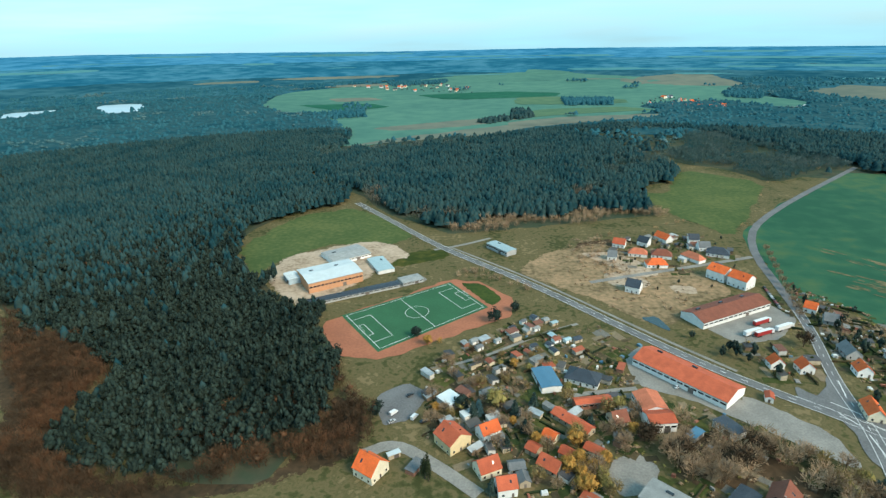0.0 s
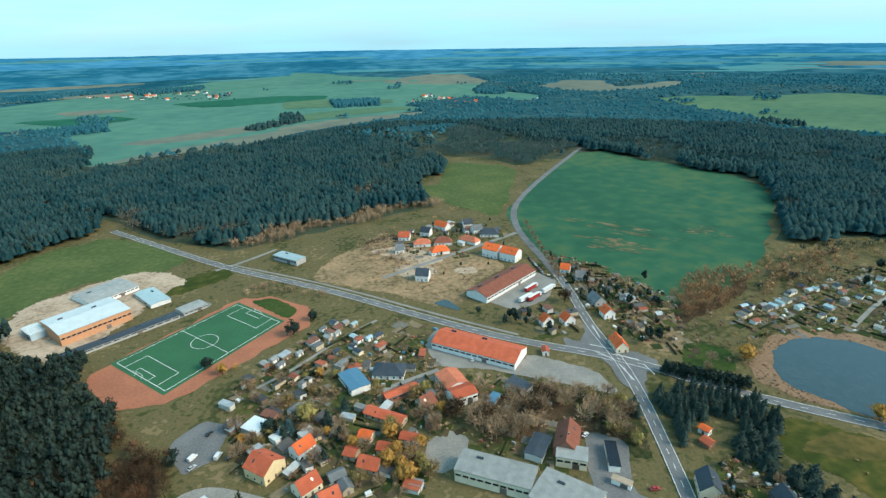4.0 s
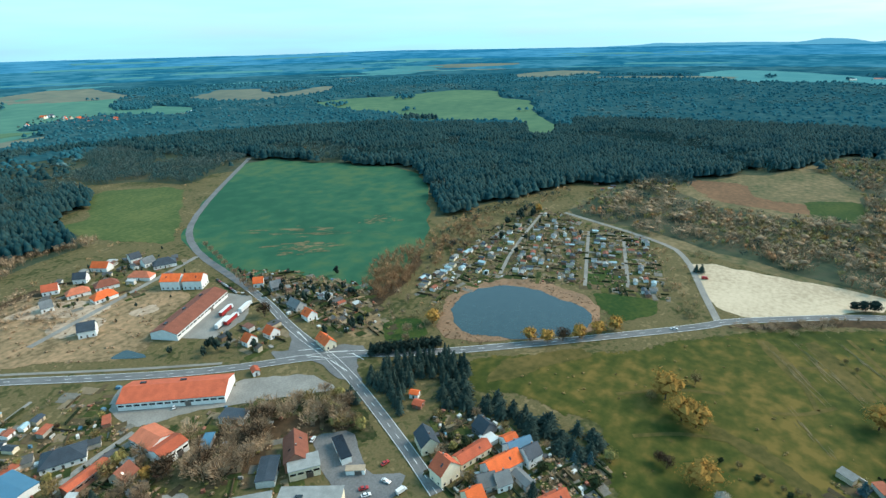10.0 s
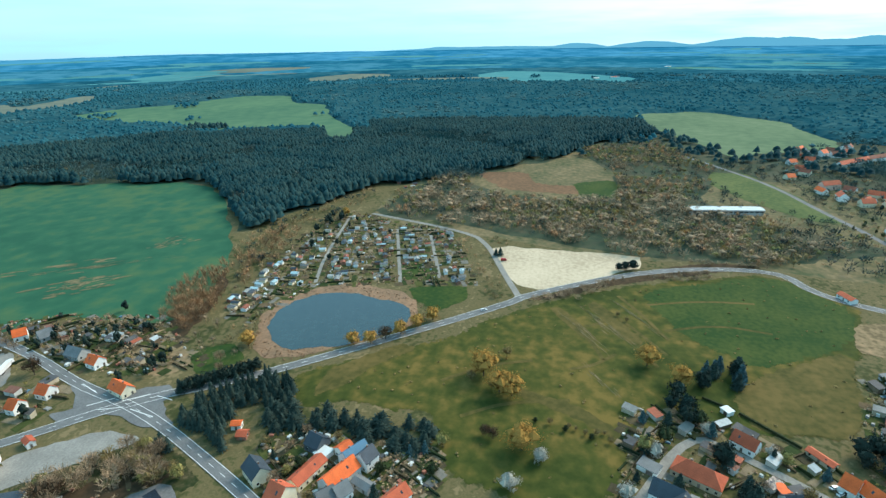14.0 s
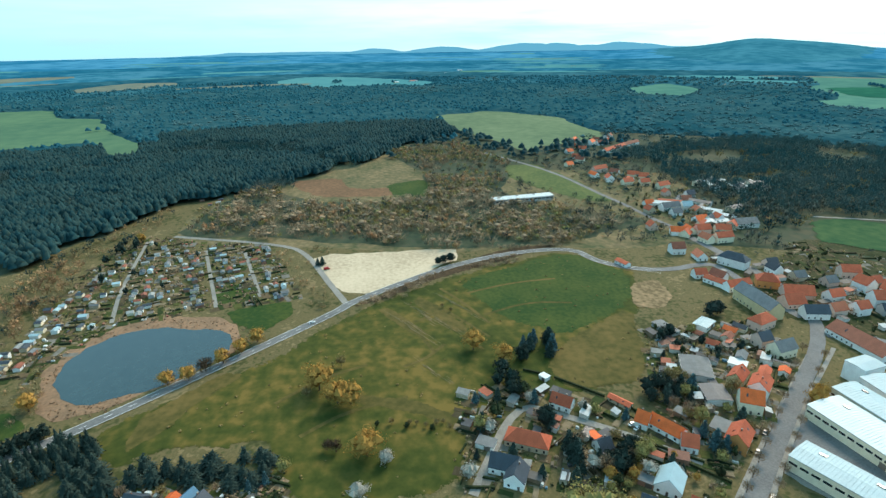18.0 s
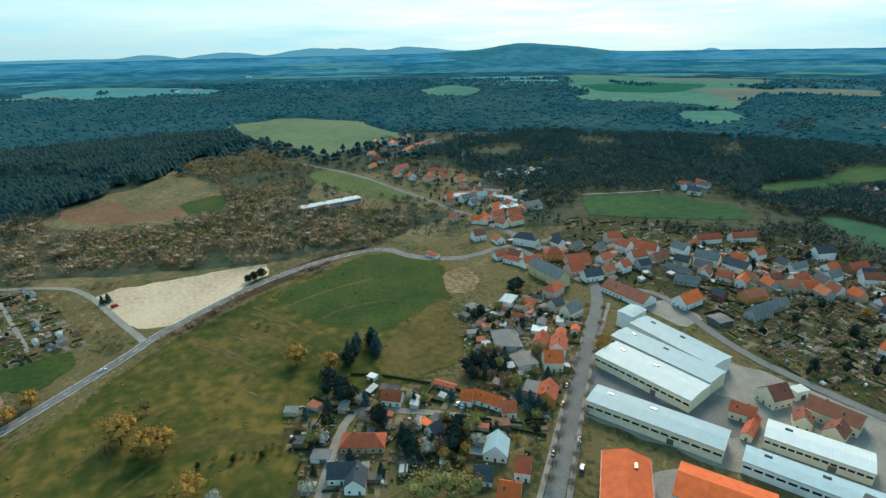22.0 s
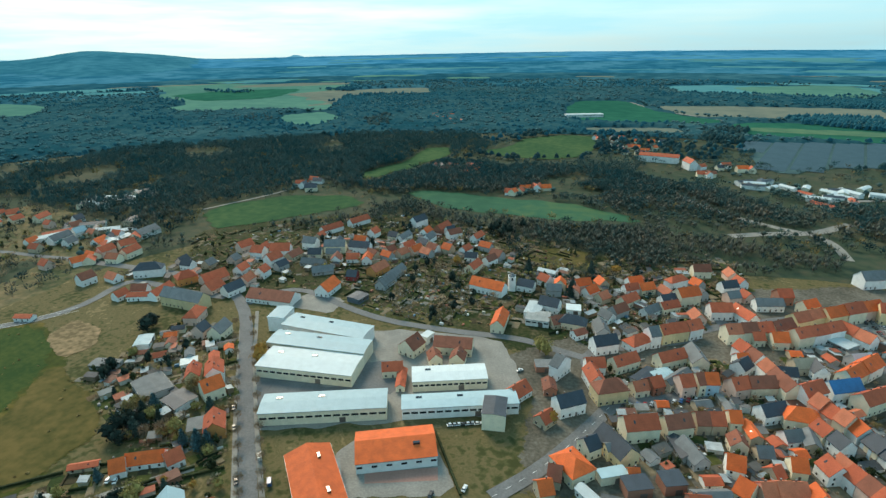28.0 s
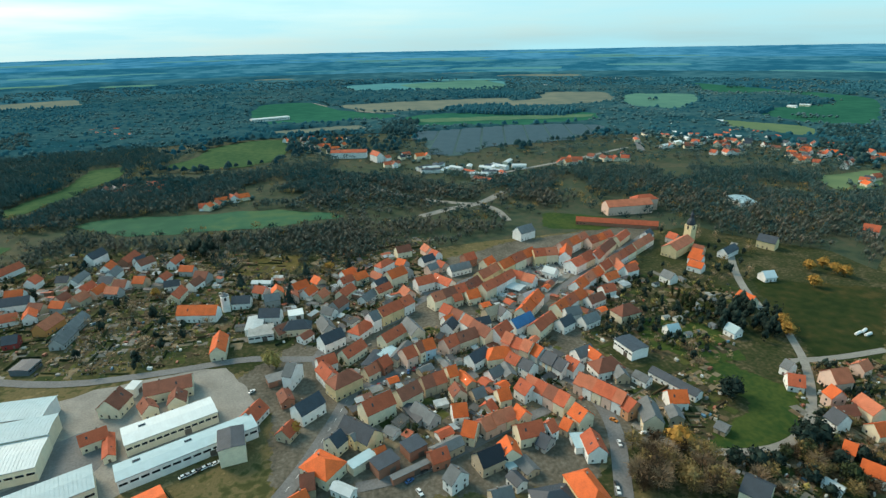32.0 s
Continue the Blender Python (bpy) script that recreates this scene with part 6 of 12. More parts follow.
def unit_mesh(name, build, materials):
    bm = bmesh.new()
    build(bm)
    me = bpy.data.meshes.new(name)
    bm.to_mesh(me)
    bm.free()
    for m in materials:
        me.materials.append(m)
    return me


def recessed(bm, wall, back, index):
    """A shallow box, one metre wide and high and facing -y, whose front is framed round a set back panel."""
    box(bm, -0.5, 0.5, -0.09, 0.02, 0, 1, 0)
    front = min(bm.faces, key=lambda f: f.calc_center_median().y)
    bmesh.ops.inset_region(bm, faces=[front], thickness=wall)
    bmesh.ops.translate(bm, verts=front.verts[:], vec=(0, back, 0))
    front.material_index = index


def window_shape(bm):
    recessed(bm, 0.1, 0.06, 1)


def door_shape(bm):
    recessed(bm, 0.12, 0.03, 0)


WINDOW = unit_mesh("window", window_shape, [M["frame"], M["glass"]])
DOOR = unit_mesh("door", door_shape, [M["door"]])
ROOF_WORDS = {"red": "red tiled", "orange": "bright orange tiled", "brown": "brown tiled", "slate": "dark slate", "grey": "grey", "blue": "blue metal", "white": "white sheet metal",
              "pale": "pale blue sheet metal", "black": "black solar panelled", "salmon": "salmon tiled", "concrete": "grey felt", "tan": "tan", "azure": "bright blue"}
WALL_WORDS = {"white": "white plastered", "cream": "cream plastered", "yellow": "yellow plastered", "pink": "pale pink plastered", "brick": "brick", "tan": "tan plastered",
              "orange": "orange plastered", "grey": "grey plastered", "slate": "dark clad", "salmon": "salmon plastered", "pale": "pale blue plastered", "red": "dark red plastered"}


def openings(ob, length, width, eave, limit, tall=1.35, wide=1.05):
    """Windows on all four walls, storey by storey, and a door."""
    storeys = max(1, int((eave - 0.4) / 2.6))
    made = 0
    # the sides towards the middle of the place first
    home = math.degrees(math.atan2(-ob.location.y, -ob.location.x) - ob.rotation_euler.z)
    sides = [(0, length, width / 2), (180, length, width / 2), (90, width, length / 2), (270, width, length / 2)]
    sides.sort(key=lambda e: -math.cos(radians(home - e[0] + 90)) * e[1] ** 0.5)
    for k in range(storeys):
        z = 0.95 + k * 2.75
        for side, span, off in sides:
            n = max(1, int(span / 3.4))
            for i in range(n):
                if made >= limit:
                    return
                u = (i + 0.5) / n * span - span / 2
                turn = Matrix.Rotation(radians(side), 4, "Z")
                if side == sides[0][0] and k == 0 and i == n // 2:
                    shared("door", DOOR, ob, turn @ Matrix.Translation((u, -off, 0.1)) @ Matrix.Diagonal((1.1, 1, 2.1, 1)))
                else:
                    shared("window", WINDOW, ob, turn @ Matrix.Translation((u, -off, z)) @ Matrix.Diagonal((wide, 1, tall, 1)))
                made += 1


def house(x, y, yaw, length, width, eave, roof, wall, group, hip=False, windows=6, kind="house"):
    """A house with gable or hipped roof; its ridge runs along its own x."""
    length = max(length, 5.0)
    pitch = 0.9 if 7 < width < 12.5 else 0.62
    if eave <= 3 and width < 8:
        pitch = 0.5
    rise = width / 2 * pitch
    if hip and eave <= 4:
        kind = "bungalow"
    elif eave <= 3 and width < 8:
        kind = "cottage"
    label = "%s %s with a %s %s roof" % (WALL_WORDS[wall], kind.replace("_", " "), ROOF_WORDS[roof], "hipped" if hip else "gabled")
    ob = thing(kind, x, y, yaw, label, "house", group)
    a, b = length / 2, width / 2
    BUILT.append((x, y, radians(yaw), a + 1.2, b + 1.2))
    bm = bmesh.new()
    if hip:
        box(bm, -a, a, -b, b, 0, eave)
    else:
        prof = [(-b, 0), (b, 0), (b, eave), (0, eave + rise), (-b, eave)]
        solid(bm, [[(-a, p, q) for p, q in prof], [(a, p, q) for p, q in prof]])
    part("wall", bm, M["wall_" + wall], ob)
    bm = bmesh.new()
    o, t = 0.45, 0.28
    if hip:
        r = max(a - b * 0.95, a * 0.12)
        low = [(-a - o, -b - o), (a + o, -b - o), (a + o, b + o), (-a - o, b + o)]
        solid(bm, [[(p, q, eave - 0.05) for p, q in low], [(p, q, eave + 0.2) for p, q in low], [(-r, -0.1, eave + rise + 0.3), (r, -0.1, eave + rise + 0.3), (r, 0.1, eave + rise + 0.3), (-r, 0.1, eave + rise + 0.3)]])
    else:
        d = o * pitch
        prof = [(-b - o, eave - d), (0, eave + rise), (b + o, eave - d), (b + o, eave - d + t), (0, eave + rise + t * 1.15), (-b - o, eave - d + t)]
        solid(bm, [[(-a - 0.3, p, q + 0.02) for p, q in prof], [(a + 0.3, p, q + 0.02) for p, q in prof]])
    part("roof", bm, M["roof_" + roof], ob)
    if width > 7.5 and windows >= 4 and roof not in ("white", "pale", "black"):
        bm = bmesh.new()
        cx = a * 0.35 * (1 if (int(x) % 2) else -1)
        top = eave + rise + 0.75
        box(bm, cx - 0.32, cx + 0.32, 0.35, 0.95, eave + rise * 0.6, top, 0)
        stack = part("chimney", bm, M["brickwork"], ob)
        bm = bmesh.new()
        box(bm, cx - 0.4, cx + 0.4, 0.27, 1.03, top, top + 0.12, 0)
        if windows >= 6:
            part("chimney_cap", bm, M["paving"], stack)
    if roof in ("red", "orange", "brown", "salmon") and windows >= 6 and not hip and length > 8:
        for k in range(2 if windows >= 8 else 1):
            bm = bmesh.new()
            u = -a * 0.45 + k * a * 0.8
            if kind == "terraced_house" and k == 1:
                # a gabled dormer on the slope towards the middle of the place
                s = -1 if -x * math.sin(radians(yaw)) + y * math.cos(radians(yaw)) > 0 else 1
                y0, y1, zb = s * b * 0.74, s * b * 0.15, eave + rise * 0.26
                front = [(u - 0.9, zb - 0.3), (u + 0.9, zb - 0.3), (u + 0.9, zb + 1.3), (u, zb + 1.9), (u - 0.9, zb + 1.3)]
                solid(bm, [[(p, y0, q) for p, q in front], [(p, y1, q) for p, q in front]])
                for f in bm.faces:
                    f.material_index = 1 if f.normal.z > 0.3 else 0
                part("dormer", bm, [M["wall_" + wall], M["roof_" + roof]], ob)
                continue
            s = -1 if (int(y) + k) % 2 else 1
            q0, q1 = b * 0.62, b * 0.38
            pts3 = [(u + e, s * q, eave + rise * (1 - q / b) + 0.34) for e in (-0.45, 0.45) for q in (q0, q1)]
            bmv = [bm.verts.new(p) for p in (pts3[0], pts3[2], pts3[3], pts3[1])]
            low = [bm.verts.new((p.co.x, p.co.y, p.co.z - 0.12)) for p in bmv]
            bm.faces.new(bmv if s > 0 else bmv[::-1])
            for i in range(4):
                bm.faces.new((bmv[i], bmv[(i + 1) % 4], low[(i + 1) % 4], low[i]))
            bmesh.ops.recalc_face_normals(bm, faces=bm.faces[:])
            part("skylight", bm, M["glass"], ob)
    openings(ob, length, width, eave, windows)
    return ob


def hall(x, y, yaw, length, width, height, roof, wall, group, windows=10):
    """A flat or low roofed building: walls, a roof sheet with edge trim, windows and a gate."""
    small = length * width < 110
    label = "%s %s with a %s low roof" % (WALL_WORDS[wall], "outbuilding" if small else "hall", ROOF_WORDS[roof])
    ob = thing("outbuilding" if small else "hall", x, y, yaw, label, "outbuilding" if small else "hall", group)
    a, b = length / 2, width / 2
    BUILT.append((x, y, radians(yaw), a + 1.2, b + 1.2))
    rise = 0.0 if small else width * (0.17 if roof in ("orange", "red", "brown", "salmon") else 0.045)
    bm = bmesh.new()
    prof = [(-b, 0), (b, 0), (b, height - 0.2), (0, height - 0.2 + rise), (-b, height - 0.2)]
    solid(bm, [[(-a, p, q) for p, q in prof], [(a, p, q) for p, q in prof]])
    part("wall", bm, M["wall_" + wall], ob)
    bm = bmesh.new()
    o = 0.3
    prof = [(-b - o, height - 0.22), (0, height - 0.18 + rise), (b + o, height - 0.22), (b + o, height), (0, height + 0.04 + rise), (-b - o, height)]
    solid(bm, [[(-a - o, p, q) for p, q in prof], [(a + o, p, q) for p, q in prof]])
    part("roof", bm, M["roof_" + roof], ob)
    if not small:
        for s in (-1, 1):
            bm = bmesh.new()
            box(bm, -a - o, a + o, s * (b + o) - 0.09, s * (b + o) + 0.09, height - 0.34, height - 0.1)
            part("gutter", bm, M["steel"], ob)
        n = max(3, min(windows + 4, int(length / 3.2)))
        for i in range(n):
            u = (i + 0.5) / n * length - a
            for s, turn in ((-1, 0), (1, 180)):
                if s > 0 and i % 2:
                    continue
                m = Matrix.Rotation(radians(turn), 4, "Z") @ Matrix.Translation((u, -b, height * 0.5)) @ Matrix.Diagonal((length / n * 0.78, 1, min(1.3, height * 0.24), 1))
                shared("window", WINDOW, ob, m)
        # standing seams across the roof sheet
        step, vs, fs = max(1.6, length / 40), [], []
        u = -a + step / 2
        while u < a and roof in ("white", "pale", "azure"):
            for e in (-1, 1):
                k = len(vs)
                y0, y1, z0, z1 = e * (b + o), 0.0, height + 0.02, height + rise + 0.06
                vs += [(u - 0.06, y0, z0), (u + 0.06, y0, z0), (u + 0.06, y1, z1), (u - 0.06, y1, z1), (u - 0.06, y0, z0 + 0.1), (u + 0.06, y0, z0 + 0.1), (u + 0.06, y1, z1 + 0.1), (u - 0.06, y1, z1 + 0.1)]
                fs += [(k + 4, k + 5, k + 6, k + 7), (k, k + 4, k + 7, k + 3), (k + 1, k + 2, k + 6, k + 5), (k, k + 1, k + 5, k + 4)]
            u += step
        if vs:
            mesh_object("roof_seams", vs, fs, M["roof_" + roof], ob)
        for k in range(int(length / 22)):
            bm = bmesh.new()
            u = -a + 9 + k * 22
            box(bm, u - 1.6, u + 1.6, b * 0.3, b * 0.3 + 1.4, height + 0.05, height + rise * 0.8 + 0.35)
            part("skylight", bm, M["glass"], ob)
    shared("gate", DOOR, ob, Matrix.Translation((a * 0.3, -b, 0)) @ Matrix.Diagonal((min(3.2, length * 0.4), 1, min(3.2, height * 0.78), 1)))
    return ob


def row(x0, y0, x1, y1, count, width, eave, roof, wall, group):
    """Terraced houses in one line, each with its own height and colour."""
    roofs = {"red": ("red", "salmon", "red", "brown"), "orange": ("orange", "salmon", "red", "orange"), "brown": ("brown", "red"), "slate": ("slate", "grey"), "salmon": ("salmon", "red", "salmon")}[roof]
    walls = ("cream", "white", "yellow", wall, "pink", wall)
    yaw = math.degrees(math.atan2(y1 - y0, x1 - x0))
    each = math.hypot(x1 - x0, y1 - y0) / count
    for i in range(count):
        k = (i + 0.5) / count
        house(x0 + (x1 - x0) * k, y0 + (y1 - y0) * k, yaw, each - 0.35, width + rng.uniform(-0.6, 0.6), eave + rng.uniform(-0.8, 0.5), roofs[int(rng.integers(len(roofs)))], walls[int(rng.integers(len(walls)))], group, kind="terraced_house")



# village houses by the pine wood
house(-36.2, 197.9, -36, 11.7, 12.0, 5.0, "orange", "cream", "village houses by the pine wood", False, 9)
hall(-26.4, 207.8, 27, 6.2, 2.6, 2.7, "white", "tan", "village houses by the pine wood")
hall(-15.8, 199.4, 57, 8.9, 5.0, 2.8, "grey", "brick", "village houses by the pine wood")
house(2.3, 215.9, -53, 13.2, 13.0, 6.0, "red", "yellow", "village houses by the pine wood", False, 9)
hall(1.6, 247.1, -50, 10.6, 9.8, 5.0, "white", "grey", "village houses by the pine wood")
hall(11.5, 236.7, 31, 8.2, 5.2, 3.0, "white", "white", "village houses by the pine wood")
house(20.5, 221.0, 27, 10.3, 8.0, 5.0, "orange", "white", "village houses by the pine wood", False, 9)
hall(25.4, 218.1, 16, 5.3, 4.6, 3.0, "grey", "white", "village houses by the pine wood")
house(17.9, 196.9, 23, 10.6, 9.0, 4.0, "red", "cream", "village houses by the pine wood", False, 9)
house(25.2, 184.8, 9, 8.9, 8.0, 5.0, "red", "white", "village houses by the pine wood", False, 9)
house(31.7, 197.8, 7, 7.5, 6.0, 2.5, "grey", "grey", "village houses by the pine wood", False, 9)
house(47.7, 197.7, -42, 10.5, 8.0, 3.0, "red", "tan", "village houses by the pine wood", False, 9)
hall(58.4, 265.2, -82, 19.9, 11.8, 4.0, "blue", "white", "village houses by the pine wood")
house(80.4, 266.6, -29, 18.8, 13.0, 3.0, "slate", "white", "village houses by the pine wood", True, 9)
hall(79.2, 243.0, 7, 20.3, 6.0, 4.0, "red", "brick", "village houses by the pine wood")
house(65.0, 227.7, -50, 22.9, 7.0, 3.0, "red", "tan", "village houses by the pine wood", False, 9)
hall(108.6, 238.3, -88, 15.8, 13.4, 6.0, "salmon", "white", "village houses by the pine wood")
hall(108.7, 225.1, 3, 13.8, 10.7, 6.0, "red", "white", "village houses by the pine wood")
house(88.8, 229.4, 15, 8.5, 9.0, 3.0, "brown", "tan", "village houses by the pine wood", False, 9)
hall(123.4, 216.1, 36, 8.8, 4.5, 3.0, "blue", "grey", "village houses by the pine wood")
hall(142.3, 219.8, -65, 13.1, 8.3, 4.0, "slate", "white", "village houses by the pine wood")
hall(97.1, 166.0, -45, 34.8, 14.0, 7.0, "concrete", "cream", "village houses by the pine wood")
hall(116.9, 139.9, -58, 26.8, 19.5, 7.0, "concrete", "cream", "village houses by the pine wood")
house(139.0, 170.3, -132, 18.0, 11.0, 5.0, "brown", "brick", "village houses by the pine wood", False, 9)
hall(134.4, 160.4, -39, 14.0, 9.0, 6.0, "concrete", "cream", "village houses by the pine wood")
hall(124.4, 173.3, 39, 15.7, 8.3, 4.0, "slate", "white", "village houses by the pine wood")
hall(152.4, 153.5, -122, 16.4, 4.9, 4.0, "black", "white", "village houses by the pine wood")
hall(146.0, 139.4, -56, 8.6, 3.1, 3.0, "tan", "white", "village houses by the pine wood")
hall(139.8, 265.1, -52, 57.0, 21.1, 5.0, "red", "white", "village houses by the pine wood")
house(176.4, 244.2, -116, 6.1, 4.0, 3.0, "red", "white", "village houses by the pine wood", False, 9)

# houses of the new settlement
house(226.9, 403.7, -58, 15.5, 13.0, 7.6, "orange", "white", "houses of the new settlement", False, 9)
house(236.5, 388.4, -58, 15.5, 13.0, 7.6, "orange", "white", "houses of the new settlement", False, 9)
hall(202.2, 343.6, 24, 66.4, 19.7, 5.0, "brown", "white", "houses of the new settlement")
house(197.8, 275.2, -94, 6.5, 8.0, 4.0, "orange", "white", "houses of the new settlement", False, 6)
house(212.1, 270.3, -94, 7.8, 8.0, 4.0, "orange", "white", "houses of the new settlement", False, 6)
house(243.1, 265.9, -103, 8.6, 8.0, 4.0, "orange", "white", "houses of the new settlement", False, 6)
house(221.7, 229.4, -109, 13.2, 8.0, 4.0, "orange", "cream", "houses of the new settlement", False, 9)
house(149.6, 383.9, -34, 10.8, 10.0, 5.5, "slate", "white", "houses of the new settlement", False, 6)
house(169.1, 481.9, -29, 11.1, 9.0, 4.0, "red", "white", "houses of the new settlement", False, 3)
house(152.8, 451.0, -18, 8.0, 9.0, 4.0, "grey", "white", "houses of the new settlement", False, 3)
house(193.4, 483.6, -45, 10.1, 9.0, 4.5, "slate", "white", "houses of the new settlement", False, 3)
house(216.0, 494.3, -64, 15.4, 9.0, 4.0, "orange", "white", "houses of the new settlement", False, 3)
house(241.5, 486.2, -11, 9.5, 9.0, 5.0, "slate", "white", "houses of the new settlement", False, 3)
house(222.9, 443.8, -63, 19.7, 9.0, 3.0, "salmon", "white", "houses of the new settlement", True, 3)
house(178.2, 457.6, -18, 16.3, 9.0, 3.0, "salmon", "white", "houses of the new settlement", True, 3)
house(185.4, 431.8, -6, 17.3, 10.0, 3.0, "orange", "white", "houses of the new settlement", True, 3)
house(198.0, 452.3, -20, 17.2, 10.0, 3.0, "brown", "white", "houses of the new settlement", True, 3)
house(243.1, 467.8, -4, 10.4, 9.0, 4.0, "grey", "white", "houses of the new settlement", False, 3)
house(249.4, 452.6, -28, 18.7, 11.0, 3.0, "slate", "white", "houses of the new settlement", True, 3)
house(262.9, 343.1, -44, 7.8, 8.0, 4.0, "orange", "white", "houses of the new settlement", False, 3)
house(265.9, 326.5, -28, 8.3, 9.0, 3.0, "grey", "grey", "houses of the new settlement", False, 6)
house(250.2, 286.3, -99, 12.3, 9.0, 3.0, "grey", "grey", "houses of the new settlement", False, 6)
hall(55.3, 477.4, -56, 29.8, 11.6, 5.0, "pale", "grey", "houses of the new settlement")

# buildings on the school ground
hall(-96.4, 419.0, 29, 46.2, 33.7, 9.0, "white", "salmon", "buildings on the school ground")
hall(-129.1, 420.3, -60, 16.5, 9.9, 5.0, "white", "pale", "buildings on the school ground")
hall(-91.5, 472.9, 34, 37.5, 30.0, 4.0, "concrete", "white", "buildings on the school ground")
hall(-56.3, 446.3, -66, 33.0, 15.0, 3.0, "pale", "white", "buildings on the school ground")
hall(-73.9, 388.0, 25, 79.3, 8.3, 3.0, "slate", "grey", "buildings on the school ground")
hall(-27.9, 412.4, 27, 18.3, 12.4, 3.0, "concrete", "grey", "buildings on the school ground")

# farmstead houses beside the spruces
house(177.1, 120.7, -127, 11.5, 9.0, 5.0, "slate", "cream", "farmstead houses beside the spruces", False, 9)
house(164.4, 102.5, -108, 8.3, 11.0, 7.0, "red", "cream", "farmstead houses beside the spruces", False, 9)
house(181.4, 98.0, -20, 18.6, 7.0, 4.0, "red", "cream", "farmstead houses beside the spruces", False, 9)
hall(195.0, 96.1, -112, 6.7, 6.5, 3.0, "white", "white", "farmstead houses beside the spruces")
house(181.1, 82.4, -26, 17.6, 9.0, 5.0, "orange", "white", "farmstead houses beside the spruces", False, 9)
house(194.4, 80.0, -32, 12.3, 9.0, 5.0, "blue", "white", "farmstead houses beside the spruces", False, 9)
house(193.0, 73.6, -26, 8.1, 8.0, 6.0, "slate", "white", "farmstead houses beside the spruces", False, 9)
house(198.1, 86.5, -29, 6.8, 7.0, 4.0, "orange", "white", "farmstead houses beside the spruces", False, 9)
house(169.1, 84.2, -40, 8.1, 8.0, 4.0, "grey", "grey", "farmstead houses beside the spruces", False, 9)
house(173.3, 78.7, -35, 7.2, 8.0, 4.0, "grey", "white", "farmstead houses beside the spruces", False, 9)
hall(165.2, 84.6, -24, 5.8, 3.4, 3.0, "pale", "white", "farmstead houses beside the spruces")
house(158.2, 84.4, -30, 7.9, 8.0, 5.0, "orange", "cream", "farmstead houses beside the spruces", False, 9)
house(179.5, 70.9, -115, 10.1, 5.0, 3.0, "grey", "grey", "farmstead houses beside the spruces", False, 9)
house(200.0, 101.3, -112, 8.5, 9.0, 4.0, "slate", "slate", "farmstead houses beside the spruces", False, 9)
house(173.7, 54.5, -31, 12.3, 8.0, 4.0, "red", "white", "farmstead houses beside the spruces", False, 9)
house(206.2, 148.2, -76, 3.9, 4.0, 3.0, "orange", "white", "farmstead houses beside the spruces", False, 9)
house(200.3, 141.6, -81, 4.3, 5.0, 2.5, "red", "brick", "farmstead houses beside the spruces", False, 9)

# houses along the meadow lane
house(235.3, -101.1, -131, 11.3, 8.0, 4.0, "red", "white", "houses along the meadow lane", False, 9)
hall(260.7, -99.9, -148, 4.9, 4.2, 2.8, "white", "white", "houses along the meadow lane")
house(210.7, -74.6, -119, 21.1, 10.0, 3.5, "red", "tan", "houses along the meadow lane", True, 9)
house(196.8, -59.2, -117, 12.8, 10.0, 4.0, "slate", "white", "houses along the meadow lane", False, 9)
house(188.7, -62.6, 150, 10.8, 9.0, 4.5, "slate", "white", "houses along the meadow lane", False, 9)
hall(212.8, -54.3, -122, 9.2, 6.4, 3.0, "grey", "white", "houses along the meadow lane")
hall(210.9, -105.1, -46, 7.5, 4.3, 3.0, "black", "white", "houses along the meadow lane")
hall(208.5, -107.7, -158, 5.5, 4.5, 3.0, "orange", "white", "houses along the meadow lane")
house(201.1, -108.9, -78, 7.0, 8.0, 3.0, "slate", "white", "houses along the meadow lane", False, 9)
house(214.7, -136.8, -136, 6.5, 9.0, 4.0, "orange", "white", "houses along the meadow lane", False, 9)
house(207.4, -145.6, -148, 16.8, 8.0, 3.5, "orange", "white", "houses along the meadow lane", False, 9)
house(195.5, -150.1, -117, 7.6, 9.0, 4.0, "red", "white", "houses along the meadow lane", False, 9)
house(231.9, -132.5, -145, 12.8, 4.0, 2.5, "red", "tan", "houses along the meadow lane", False, 9)
house(174.1, -127.9, 139, 12.1, 11.0, 4.0, "pale", "white", "houses along the meadow lane", False, 9)
hall(177.5, -119.2, -131, 7.2, 5.1, 3.0, "grey", "brick", "houses along the meadow lane")
house(157.2, -130.8, -133, 7.0, 10.0, 5.5, "red", "white", "houses along the meadow lane", False, 9)
house(163.6, -113.5, -127, 8.4, 9.0, 3.5, "slate", "white", "houses along the meadow lane", False, 9)
house(149.3, -117.7, -133, 9.7, 10.0, 4.0, "orange", "white", "houses along the meadow lane", False, 9)

# houses along the tree lined street
house(193.1, -174.4, 131, 13.6, 10.0, 6.0, "red", "orange", "houses along the tree lined street", False, 9)
hall(205.0, -173.0, -50, 10.7, 7.5, 3.0, "grey", "tan", "houses along the tree lined street")
house(216.9, -197.9, -119, 11.2, 11.0, 7.0, "orange", "cream", "houses along the tree lined street", False, 9)
house(227.7, -211.8, 132, 14.1, 10.0, 7.0, "red", "white", "houses along the tree lined street", False, 9)
house(238.3, -206.1, 128, 12.8, 8.0, 6.0, "red", "yellow", "houses along the tree lined street", False, 9)
hall(252.9, -189.8, 155, 21.5, 16.4, 4.0, "grey", "grey", "houses along the tree lined street")
hall(228.1, -185.4, 167, 14.5, 13.1, 4.0, "slate", "white", "houses along the tree lined street")
hall(253.6, -217.5, -136, 9.6, 7.6, 3.0, "white", "white", "houses along the tree lined street")
house(318.1, -279.0, -179, 37.1, 12.0, 8.0, "grey", "yellow", "houses along the tree lined street", False, 6)
